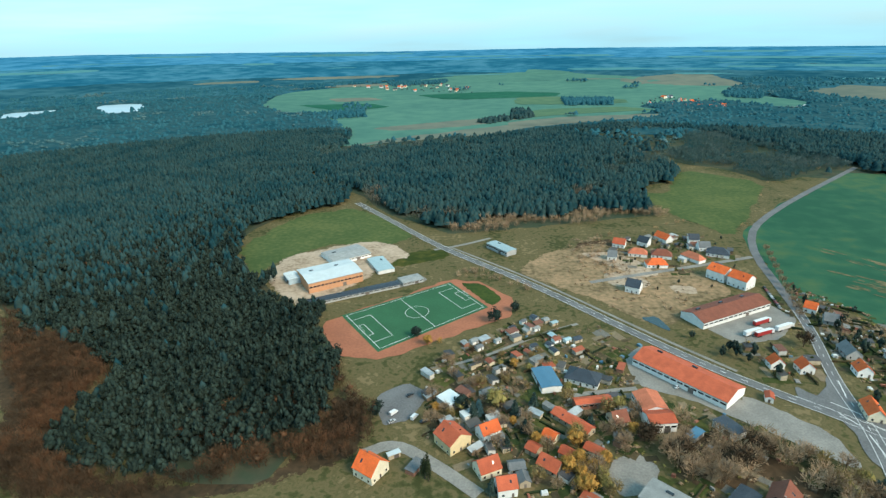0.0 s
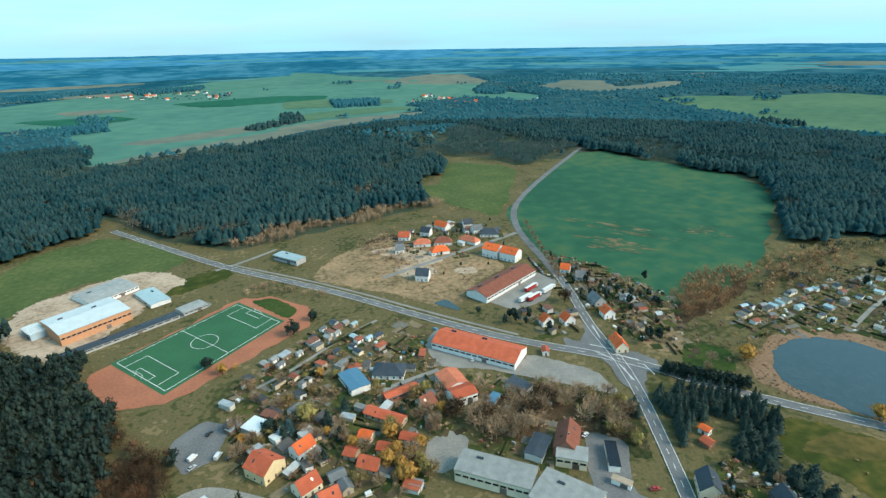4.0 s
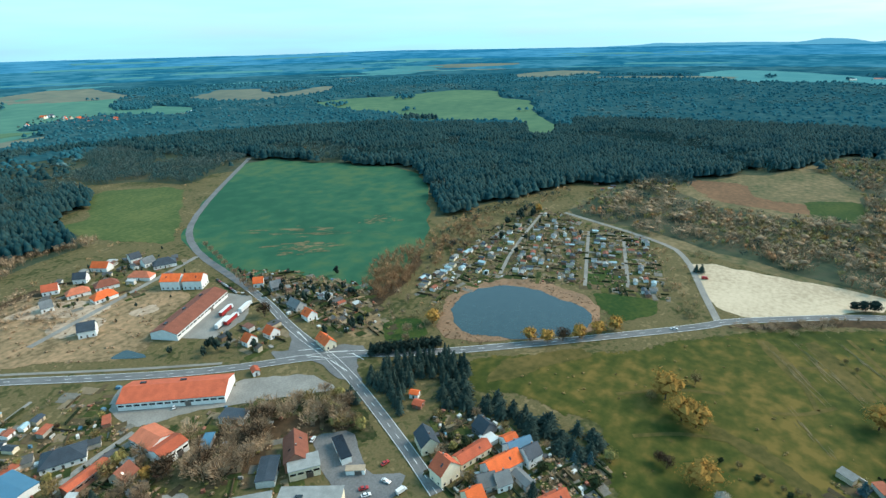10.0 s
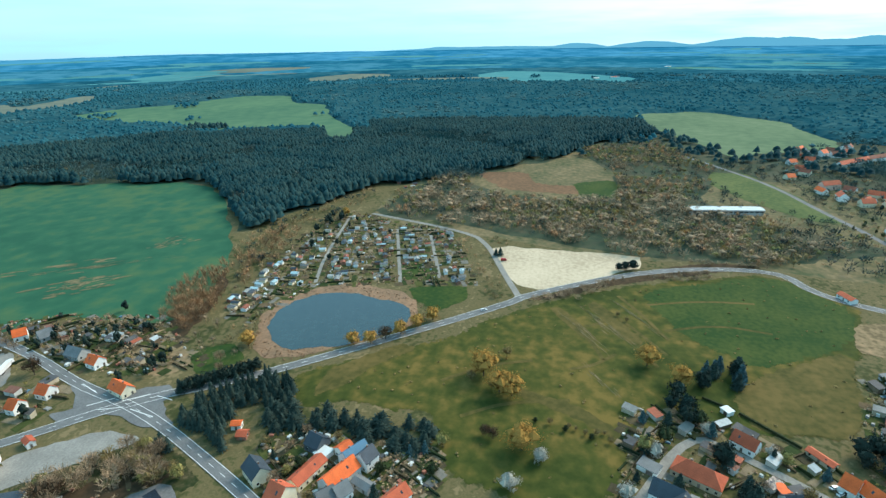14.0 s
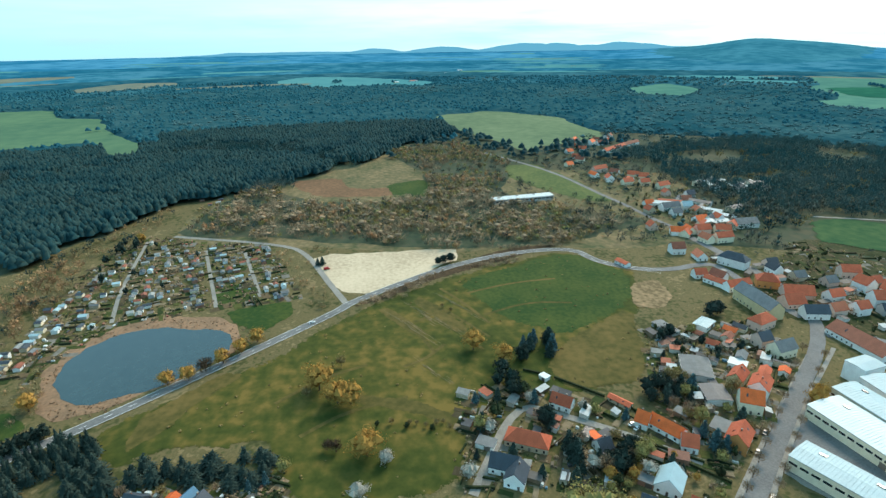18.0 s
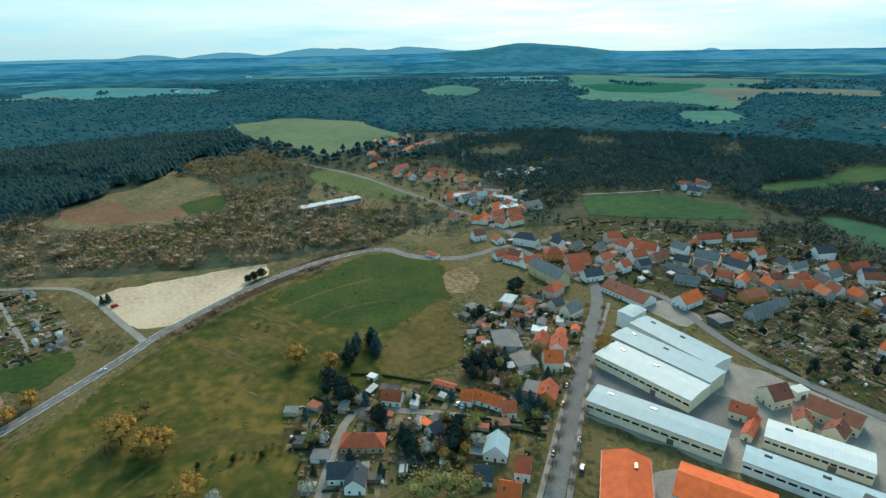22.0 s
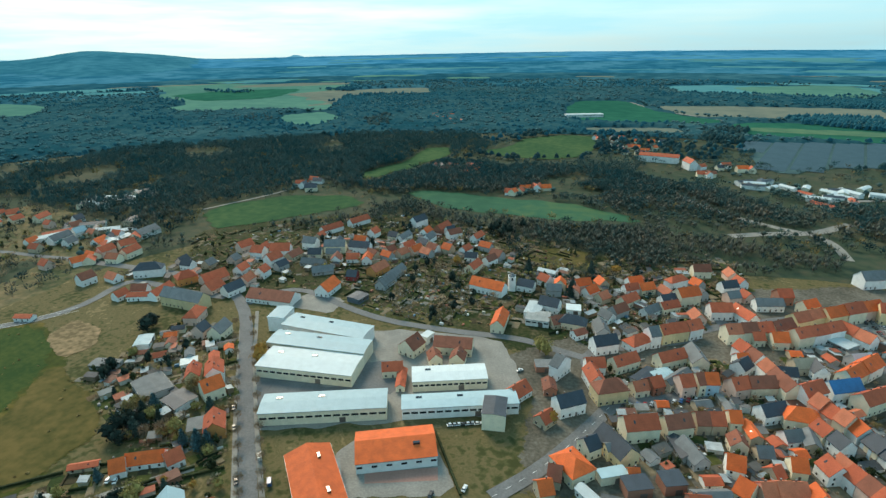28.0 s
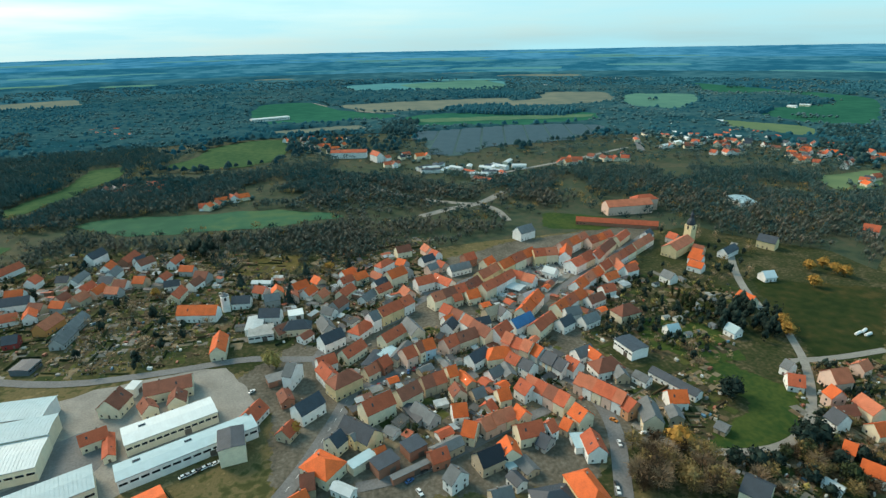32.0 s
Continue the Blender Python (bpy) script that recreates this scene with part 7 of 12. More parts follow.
hall(299.7, -225.3, -56, 13.8, 9.3, 4.0, "pale", "white", "houses along the tree lined street")
house(293.3, -263.2, -71, 16.1, 10.0, 6.0, "red", "pink", "houses along the tree lined street", True, 6)
house(272.4, -247.5, -83, 9.1, 9.0, 6.0, "slate", "pink", "houses along the tree lined street", False, 6)
house(260.6, -251.9, -79, 14.5, 10.0, 6.0, "grey", "cream", "houses along the tree lined street", False, 6)
house(350.5, -311.8, -118, 15.8, 11.0, 6.0, "red", "orange", "houses along the tree lined street", True, 3)
house(392.3, -312.7, -148, 22.7, 11.0, 7.0, "slate", "white", "houses along the tree lined street", True, 3)
house(375.8, -270.5, -93, 10.2, 8.0, 4.0, "red", "white", "houses along the tree lined street", False, 3)
house(360.3, -274.9, -155, 17.4, 7.0, 4.0, "red", "white", "houses along the tree lined street", False, 3)
house(349.4, -285.4, -83, 20.6, 8.0, 5.0, "red", "white", "houses along the tree lined street", False, 3)
house(371.7, -334.8, -176, 10.9, 9.0, 5.0, "slate", "white", "houses along the tree lined street", False, 3)
house(330.2, -321.1, -108, 21.0, 12.0, 4.0, "red", "pink", "houses along the tree lined street", False, 3)
house(410.7, -221.1, -162, 12.9, 6.0, 3.0, "red", "white", "houses along the tree lined street", False, 3)
hall(300.4, -198.1, -166, 17.1, 8.3, 3.0, "grey", "grey", "houses along the tree lined street")
house(261.1, -309.0, -174, 37.8, 16.0, 4.0, "brown", "white", "houses along the tree lined street", False, 6)
house(229.8, -336.2, -88, 20.0, 12.0, 5.0, "orange", "white", "houses along the tree lined street", False, 6)
hall(200.0, -331.4, -100, 11.9, 11.5, 4.0, "slate", "slate", "houses along the tree lined street")
house(330.0, -378.1, -174, 12.1, 11.0, 7.0, "red", "white", "houses along the tree lined street", False, 3)
house(311.8, -386.8, -157, 18.0, 12.0, 8.0, "red", "white", "houses along the tree lined street", False, 3)
house(306.8, -368.6, -102, 13.8, 11.0, 7.0, "red", "white", "houses along the tree lined street", False, 3)
house(354.6, -388.0, -106, 14.5, 10.0, 6.0, "red", "pink", "houses along the tree lined street", False, 3)
house(320.2, -342.8, -85, 12.1, 9.0, 5.0, "red", "white", "houses along the tree lined street", False, 3)
house(298.4, -343.6, -85, 10.5, 9.0, 6.0, "red", "white", "houses along the tree lined street", False, 3)
house(298.7, -414.9, -175, 13.6, 10.0, 7.0, "grey", "white", "houses along the tree lined street", False, 3)
house(271.6, -415.2, -159, 19.7, 11.0, 7.0, "grey", "cream", "houses along the tree lined street", False, 3)
house(249.0, -422.6, -173, 20.1, 10.0, 6.0, "slate", "white", "houses along the tree lined street", False, 3)
house(305.2, -461.9, -112, 24.7, 9.0, 5.0, "red", "white", "houses along the tree lined street", False, 3)
house(290.9, -493.8, -112, 24.7, 9.0, 5.0, "red", "white", "houses along the tree lined street", False, 3)
house(224.0, -364.9, -169, 8.7, 9.0, 4.0, "slate", "red", "houses along the tree lined street", False, 6)
house(209.8, -383.1, -104, 18.3, 10.0, 5.0, "salmon", "orange", "houses along the tree lined street", False, 3)
house(191.8, -362.6, -94, 19.4, 9.0, 4.0, "grey", "grey", "houses along the tree lined street", False, 6)
house(299.6, -308.8, -102, 16.3, 10.0, 5.0, "slate", "white", "houses along the tree lined street", False, 3)
house(272.1, -379.2, -172, 21.9, 8.0, 3.0, "grey", "grey", "houses along the tree lined street", False, 3)
house(254.3, -366.6, -145, 17.9, 9.0, 3.0, "grey", "grey", "houses along the tree lined street", False, 3)
house(298.6, -387.4, -95, 15.7, 9.0, 4.0, "brown", "tan", "houses along the tree lined street", False, 3)
house(317.8, -306.6, -93, 14.5, 12.0, 4.0, "red", "pink", "houses along the tree lined street", False, 3)
house(470.8, -334.2, -93, 14.2, 9.0, 6.0, "red", "pink", "houses along the tree lined street", False, 3)
house(446.6, -340.2, -86, 17.6, 9.0, 6.0, "red", "cream", "houses along the tree lined street", False, 3)
house(428.0, -281.5, -96, 12.3, 10.0, 6.0, "brown", "white", "houses along the tree lined street", False, 3)
house(448.1, -323.9, -169, 12.3, 9.0, 5.0, "salmon", "cream", "houses along the tree lined street", False, 3)
house(482.5, -389.2, -91, 23.8, 14.0, 5.0, "grey", "white", "houses along the tree lined street", False, 3)
house(549.4, -344.9, -84, 21.8, 10.0, 5.0, "grey", "white", "houses along the tree lined street", False, 3)
house(548.9, -364.8, -93, 12.0, 10.0, 5.0, "pale", "white", "houses along the tree lined street", False, 3)
house(665.0, -351.0, -79, 15.2, 9.0, 5.0, "red", "cream", "houses along the tree lined street", False, 3)
house(658.8, -371.6, -87, 13.2, 9.0, 5.0, "red", "cream", "houses along the tree lined street", False, 3)
house(638.4, -386.3, -74, 18.4, 9.0, 5.0, "red", "cream", "houses along the tree lined street", False, 3)
house(736.2, -342.8, -68, 24.8, 9.0, 7.0, "red", "pink", "houses along the tree lined street", False, 3)
house(883.7, -434.6, -52, 71.5, 9.0, 5.0, "red", "white", "houses along the tree lined street", False, 3)
house(919.2, -482.7, -57, 48.2, 9.0, 5.0, "brown", "white", "houses along the tree lined street", False, 3)

# houses around the cemetery
house(222.7, -463.4, -97, 18.5, 8.0, 5.0, "grey", "white", "houses around the cemetery", False, 3)
house(208.9, -442.0, -109, 13.9, 8.0, 5.0, "red", "white", "houses around the cemetery", False, 3)
house(226.6, -508.7, -110, 17.9, 10.0, 8.0, "slate", "white", "houses around the cemetery", False, 3)
house(197.3, -503.3, -101, 20.7, 9.0, 5.0, "red", "brick", "houses around the cemetery", False, 3)
house(178.9, -487.2, -129, 14.3, 9.0, 6.0, "brown", "white", "houses around the cemetery", False, 3)
house(154.5, -487.8, -102, 16.1, 8.0, 5.0, "red", "white", "houses around the cemetery", False, 3)
house(154.0, -450.9, -106, 11.5, 8.0, 5.0, "red", "white", "houses around the cemetery", False, 3)
house(198.7, -469.9, -95, 15.3, 9.0, 5.0, "grey", "white", "houses around the cemetery", False, 3)
house(144.0, -437.6, -172, 11.3, 8.0, 4.0, "slate", "white", "houses around the cemetery", False, 3)
house(134.5, -415.0, -99, 16.8, 9.0, 5.0, "red", "cream", "houses around the cemetery", False, 3)
house(125.7, -434.3, -113, 12.8, 8.0, 5.0, "brown", "white", "houses around the cemetery", False, 3)
house(110.6, -379.2, 170, 27.9, 11.0, 6.0, "orange", "white", "houses around the cemetery", False, 6)
house(83.5, -392.8, 176, 13.3, 9.0, 5.0, "slate", "white", "houses around the cemetery", False, 6)
house(71.7, -408.0, 151, 9.7, 9.0, 5.0, "red", "white", "houses around the cemetery", False, 6)
house(73.7, -428.9, 167, 15.8, 6.0, 3.0, "white", "white", "houses around the cemetery", False, 3)
house(193.3, -377.3, -95, 32.0, 9.0, 4.0, "grey", "grey", "houses around the cemetery", False, 6)
house(59.6, -364.6, 171, 14.5, 10.0, 6.0, "slate", "white", "houses around the cemetery", False, 6)
hall(69.2, -355.9, -90, 19.3, 10.7, 5.0, "white", "white", "houses around the cemetery")
house(87.4, -329.2, 95, 21.3, 9.0, 6.0, "orange", "cream", "houses around the cemetery", False, 6)
house(40.1, -344.8, 179, 18.4, 10.0, 5.0, "slate", "cream", "houses around the cemetery", True, 6)
house(34.3, -332.6, -134, 9.2, 7.0, 4.0, "brown", "white", "houses around the cemetery", False, 6)
hall(63.8, -344.5, -175, 15.9, 14.6, 5.0, "concrete", "white", "houses around the cemetery")
house(17.4, -321.2, -146, 15.5, 10.0, 7.0, "slate", "white", "houses around the cemetery", False, 9)
house(21.1, -342.1, 109, 15.6, 9.0, 5.0, "grey", "grey", "houses around the cemetery", False, 6)
hall(43.0, -367.8, -171, 10.1, 9.4, 4.0, "white", "white", "houses around the cemetery")
house(50.2, -343.5, -141, 10.8, 9.0, 4.0, "brown", "tan", "houses around the cemetery", False, 6)

# halls of the works
hall(229.7, -277.8, -80, 16.3, 11.7, 11.0, "pale", "white", "halls of the works")
hall(191.1, -276.0, -178, 60.0, 17.4, 9.0, "pale", "white", "halls of the works")
hall(184.5, -256.6, -172, 64.6, 16.4, 9.0, "pale", "cream", "halls of the works")
hall(178.4, -237.2, -170, 59.2, 22.2, 8.0, "white", "cream", "halls of the works")
hall(148.9, -206.8, -155, 65.6, 16.5, 8.0, "pale", "cream", "halls of the works")
hall(96.8, -255.3, -155, 42.3, 15.0, 7.0, "white", "cream", "halls of the works")
hall(82.9, -234.2, -155, 61.3, 12.0, 7.0, "pale", "white", "halls of the works")
hall(62.9, -231.6, -79, 15.1, 11.7, 10.0, "slate", "cream", "halls of the works")
house(130.8, -278.2, 77, 12.7, 12.0, 6.0, "brown", "cream", "halls of the works", False, 9)
house(106.4, -288.8, -168, 24.2, 13.0, 6.0, "brown", "cream", "halls of the works", False, 9)
house(112.6, -271.7, 123, 9.7, 8.0, 5.0, "brown", "cream", "halls of the works", False, 9)
house(99.0, -276.3, 99, 9.7, 9.0, 5.0, "brown", "cream", "halls of the works", False, 9)
hall(126.4, -293.0, -103, 8.1, 5.3, 6.0, "white", "white", "halls of the works")
house(131.3, -251.7, -153, 12.1, 8.0, 5.0, "red", "cream", "halls of the works", False, 9)
house(122.6, -245.6, 110, 18.1, 5.0, 3.5, "red", "cream", "halls of the works", False, 9)
hall(100.5, -192.5, 29, 37.4, 21.9, 6.0, "orange", "white", "halls of the works")
hall(121.1, -157.2, 134, 45.6, 20.9, 7.0, "orange", "white", "halls of the works")
hall(119.4, -169.1, -54, 12.5, 4.6, 5.0, "concrete", "white", "halls of the works")

# town houses of the north street
house(-2.4, -332.8, -131, 16.8, 10.0, 5.0, "red", "white", "town houses of the north street", True, 6)
house(-10.7, -339.3, -146, 6.8, 10.0, 9.0, "grey", "white", "town houses of the north street", False, 6)
house(-18.3, -347.2, -141, 9.6, 10.0, 8.0, "red", "yellow", "town houses of the north street", False, 6)
house(-26.3, -352.8, -146, 9.5, 10.0, 8.0, "red", "yellow", "town houses of the north street", False, 6)
house(-34.7, -359.3, -140, 10.4, 10.0, 8.0, "red", "white", "town houses of the north street", False, 6)
house(7.1, -392.8, -124, 16.4, 9.0, 5.0, "red", "cream", "town houses of the north street", False, 6)
house(6.6, -411.3, -144, 11.2, 8.0, 6.0, "red", "white", "town houses of the north street", False, 6)
house(-26.1, -434.1, -134, 17.4, 8.0, 8.0, "red", "white", "town houses of the north street", True, 3)
house(-32.9, -408.9, -144, 16.8, 11.0, 9.0, "orange", "cream", "town houses of the north street", False, 6)
house(-21.0, -391.6, -142, 14.4, 8.0, 5.0, "red", "cream", "town houses of the north street", False, 6)
house(-21.0, -402.8, -144, 14.3, 9.0, 5.0, "slate", "white", "town houses of the north street", False, 6)
house(19.3, -363.0, 143, 10.2, 8.0, 4.0, "grey", "white", "town houses of the north street", False, 6)
house(-9.0, -382.4, -126, 15.7, 8.0, 4.0, "grey", "white", "town houses of the north street", False, 6)

# town houses of the corner block
house(20.1, -295.3, -158, 11.0, 9.0, 6.0, "red", "white", "town houses of the corner block", False, 9)
house(19.1, -283.1, 116, 14.1, 9.0, 6.0, "red", "white", "town houses of the corner block", False, 9)
house(9.8, -271.5, -148, 17.6, 11.0, 8.0, "brown", "yellow", "town houses of the corner block", True, 9)
house(4.3, -305.0, -135, 17.0, 9.0, 6.0, "red", "cream", "town houses of the corner block", False, 9)
house(-21.4, -318.6, -140, 18.5, 9.0, 6.0, "red", "cream", "town houses of the corner block", False, 9)
house(-5.5, -282.0, -146, 8.6, 8.0, 5.0, "salmon", "cream", "town houses of the corner block", False, 9)
house(-13.2, -287.1, -141, 7.4, 9.0, 6.0, "red", "brick", "town houses of the corner block", False, 9)
house(28.7, -253.4, -140, 15.2, 10.0, 7.0, "slate", "white", "town houses of the corner block", False, 9)
house(38.7, -285.3, 156, 5.8, 14.0, 9.0, "grey", "white", "town houses of the corner block", False, 9)
hall(48.6, -288.1, -160, 10.2, 8.1, 4.0, "grey", "brick", "town houses of the corner block")
house(56.6, -256.8, -117, 11.7, 10.0, 4.0, "red", "white", "town houses of the corner block", False, 9)
house(38.2, -238.9, -119, 8.8, 8.0, 4.0, "red", "tan", "town houses of the corner block", False, 9)
house(41.5, -267.5, 109, 10.7, 7.0, 4.0, "brown", "brick", "town houses of the corner block", False, 9)
hall(-7.7, -296.8, -119, 18.0, 6.9, 4.0, "slate", "grey", "town houses of the corner block")
hall(-17.4, -301.0, -147, 12.7, 10.5, 4.0, "pale", "white", "town houses of the corner block")
house(-28.5, -290.8, -150, 7.7, 10.0, 8.0, "red", "pink", "town houses of the corner block", False, 9)
house(-35.8, -295.3, -149, 4.9, 10.0, 8.0, "brown", "cream", "town houses of the corner block", False, 9)
house(-41.6, -297.6, -163, 7.0, 10.0, 8.0, "orange", "pale", "town houses of the corner block", False, 9)
house(-55.8, -299.8, -146, 10.0, 10.0, 7.0, "red", "pink", "town houses of the corner block", False, 9)
house(-67.4, -305.2, -157, 14.6, 10.0, 7.0, "brown", "cream", "town houses of the corner block", False, 9)
house(-25.0, -299.2, -123, 21.0, 6.0, 5.0, "grey", "cream", "town houses of the corner block", False, 9)
house(-35.8, -324.5, 108, 17.5, 10.0, 6.0, "grey", "cream", "town houses of the corner block", False, 9)
house(-60.4, -323.1, -123, 10.2, 9.0, 6.0, "slate", "white", "town houses of the corner block", False, 9)

# town houses of the high street
row(-53.7, -359.5, -82.0, -373.5, 3, 10.0, 8.0, "red", "cream", "town houses of the high street")
row(-82.5, -373.4, -95.0, -384.8, 1, 10.0, 8.0, "brown", "cream", "town houses of the high street")
row(-97.2, -392.0, -117.6, -408.2, 2, 10.0, 8.0, "salmon", "yellow", "town houses of the high street")
row(-118.2, -405.4, -156.5, -433.2, 3, 11.0, 9.0, "orange", "cream", "town houses of the high street")
row(-154.2, -425.0, -176.2, -426.0, 2, 11.0, 9.0, "orange", "white", "town houses of the high street")
row(-183.4, -437.1, -219.5, -463.4, 3, 11.0, 8.0, "orange", "cream", "town houses of the high street")
row(-93.2, -365.7, -123.9, -389.5, 3, 10.0, 9.0, "brown", "white", "town houses of the high street")
row(-125.6, -393.2, -140.3, -378.4, 2, 10.0, 7.0, "salmon", "cream", "town houses of the high street")
house(-54.0, -394.3, -160, 15.1, 10.0, 7.0, "red", "white", "town houses of the high street", False, 6)
house(-69.5, -393.6, 124, 19.0, 9.0, 6.0, "red", "white", "town houses of the high street", False, 6)
house(-87.7, -419.3, -161, 19.4, 9.0, 5.0, "grey", "white", "town houses of the high street", False, 6)
house(-99.3, -434.9, -157, 11.0, 10.0, 7.0, "red", "brick", "town houses of the high street", False, 3)
house(-45.6, -468.0, -162, 14.0, 10.0, 6.0, "brown", "cream", "town houses of the high street", False, 3)
house(-63.9, -443.6, -148, 13.1, 9.0, 5.0, "slate", "white", "town houses of the high street", False, 3)
house(-113.4, -424.2, -140, 12.7, 9.0, 6.0, "orange", "cream", "town houses of the high street", False, 3)
house(-85.6, -364.4, -163, 9.8, 10.0, 6.0, "orange", "cream", "town houses of the high street", False, 6)
house(-73.6, -363.5, -159, 7.4, 8.0, 5.0, "red", "cream", "town houses of the high street", False, 6)
house(-61.1, -331.6, -160, 6.8, 9.0, 5.0, "orange", "white", "town houses of the high street", False, 6)
house(-94.3, -337.9, -156, 13.9, 9.0, 5.0, "tan", "tan", "town houses of the high street", False, 6)
house(-101.1, -335.6, 106, 10.2, 9.0, 5.0, "slate", "white", "town houses of the high street", False, 6)
row(-60.8, -346.2, -71.7, -330.7, 2, 10.0, 7.0, "brown", "cream", "town houses of the high street")
row(-72.0, -325.0, -83.3, -300.5, 3, 10.0, 8.0, "red", "cream", "town houses of the high street")
row(-84.8, -300.6, -96.4, -310.6, 1, 10.0, 8.0, "red", "cream", "town houses of the high street")
house(-82.1, -324.6, -167, 12.9, 8.0, 5.0, "slate", "white", "town houses of the high street", False, 6)
house(-108.0, -316.7, -150, 18.5, 10.0, 7.0, "azure", "white", "town houses of the high street", False, 6)
row(-91.3, -296.0, -103.7, -279.5, 3, 10.0, 8.0, "red", "pink", "town houses of the high street")
house(-106.7, -278.0, 114, 7.8, 10.0, 7.0, "orange", "white", "town houses of the high street", False, 9)
house(-110.8, -270.7, 117, 6.2, 10.0, 6.0, "slate", "pale", "town houses of the high street", False, 9)
hall(-121.0, -379.2, 135, 20.1, 11.7, 4.0, "white", "grey", "town houses of the high street")
house(-126.2, -354.3, -152, 12.1, 10.0, 5.0, "white", "grey", "town houses of the high street", False, 6)

# town houses around the market square
row(-111.4, -326.7, -132.8, -352.4, 2, 10.0, 7.0, "orange", "cream", "town houses around the market square")
row(-112.8, -304.4, -130.4, -319.9, 2, 10.0, 7.0, "red", "cream", "town houses around the market square")
row(-136.9, -328.1, -166.4, -350.3, 3, 10.0, 7.0, "orange", "cream", "town houses around the market square")
row(-165.6, -360.7, -197.3, -386.7, 3, 10.0, 7.0, "orange", "white", "town houses around the market square")
row(-199.9, -389.9, -246.5, -424.0, 4, 10.0, 7.0, "red", "cream", "town houses around the market square")
row(-250.3, -428.7, -279.6, -450.6, 2, 10.0, 6.0, "orange", "cream", "town houses around the market square")
row(-178.4, -399.9, -204.2, -416.9, 2, 12.0, 8.0, "red", "pink", "town houses around the market square")
house(-185.5, -427.1, -116, 21.5, 10.0, 8.0, "orange", "white", "town houses around the market square", False, 3)
row(-204.4, -412.3, -237.2, -444.3, 3, 10.0, 7.0, "red", "pink", "town houses around the market square")
row(-215.9, -449.0, -247.3, -466.7, 3, 10.0, 7.0, "orange", "cream", "town houses around the market square")
house(-254.5, -458.6, -138, 26.4, 9.0, 6.0, "red", "cream", "town houses around the market square", False, 3)
house(-159.9, -396.2, 127, 10.8, 8.0, 5.0, "white", "white", "town houses around the market square", False, 6)
house(-219.1, -392.5, 84, 18.6, 9.0, 6.0, "salmon", "white", "town houses around the market square", False, 3)
house(-172.7, -341.5, -156, 15.3, 9.0, 5.0, "brown", "white", "town houses around the market square", False, 6)
house(-188.4, -353.2, -165, 10.9, 9.0, 6.0, "red", "white", "town houses around the market square", False, 6)
house(-146.7, -322.2, -170, 11.3, 9.0, 7.0, "grey", "white", "town houses around the market square", False, 6)
house(-137.4, -311.7, -151, 11.8, 9.0, 6.0, "slate", "white", "town houses around the market square", False, 6)
house(-155.5, -313.7, -156, 14.1, 9.0, 5.0, "grey", "white", "town houses around the market square", False, 6)
house(-224.1, -385.2, -162, 12.7, 9.0, 6.0, "red", "white", "town houses around the market square", False, 3)
house(-202.0, -375.7, -156, 13.8, 9.0, 5.0, "orange", "white", "town houses around the market square", False, 6)
house(-184.9, -317.7, -165, 17.5, 12.0, 6.0, "brown", "cream", "town houses around the market square", True, 6)
house(-282.7, -459.8, -139, 12.5, 9.0, 6.0, "slate", "white", "town houses around the market square", False, 3)

# town houses of the south street
house(-6.7, -245.8, -153, 16.9, 11.0, 8.0, "red", "cream", "town houses of the south street", False, 9)
house(-23.8, -254.3, -150, 13.7, 10.0, 7.0, "brown", "cream", "town houses of the south street", False, 9)
row(-32.3, -261.0, -45.8, -265.5, 2, 10.0, 6.0, "brown", "tan", "town houses of the south street")
house(-50.6, -268.0, -165, 5.7, 9.0, 7.0, "orange", "cream", "town houses of the south street", False, 9)
house(-69.5, -282.7, -146, 14.1, 9.0, 6.0, "slate", "white", "town houses of the south street", False, 9)
house(-82.8, -282.4, -177, 16.7, 11.0, 6.0, "orange", "cream", "town houses of the south street", True, 9)
house(-90.7, -273.8, 121, 8.5, 9.0, 6.0, "red", "cream", "town houses of the south street", False, 9)
house(-96.2, -266.3, 121, 8.0, 9.0, 6.0, "slate", "white", "town houses of the south street", False, 9)
house(-11.3, -262.0, -160, 9.2, 3.0, 2.0, "grey", "tan", "town houses of the south street", False, 9)
house(2.7, -229.1, 134, 19.7, 11.0, 6.0, "slate", "yellow", "town houses of the south street", False, 9)
house(14.4, -224.9, -133, 7.4, 9.0, 6.0, "slate", "cream", "town houses of the south street", False, 9)
house(4.5, -226.6, -147, 6.6, 6.0, 6.0, "grey", "yellow", "town houses of the south street", False, 9)
hall(2.8, -211.3, -147, 12.6, 5.4, 5.0, "pale", "cream", "town houses of the south street")
house(-5.9, -214.4, -158, 5.0, 9.0, 3.0, "orange", "tan", "town houses of the south street", False, 9)
house(-31.0, -237.9, 122, 15.6, 8.0, 4.0, "grey", "grey", "town houses of the south street", False, 9)
house(-25.9, -241.1, 115, 15.2, 6.0, 3.0, "slate", "grey", "town houses of the south street", False, 9)
house(-48.2, -234.7, 180, 7.4, 10.0, 6.0, "orange", "white", "town houses of the south street", False, 9)
house(-51.1, -252.0, 100, 8.1, 8.0, 5.0, "brown", "cream", "town houses of the south street", False, 9)
house(-58.2, -262.8, 109, 12.3, 6.0, 5.0, "orange", "tan", "town houses of the south street", False, 9)
house(-61.6, -249.4, -161, 7.3, 8.0, 4.0, "grey", "tan", "town houses of the south street", False, 9)
house(-75.8, -266.4, -151, 9.1, 8.0, 4.0, "grey", "white", "town houses of the south street", False, 9)
house(-74.3, -244.2, -171, 6.7, 9.0, 5.0, "orange", "cream", "town houses of the south street", False, 9)
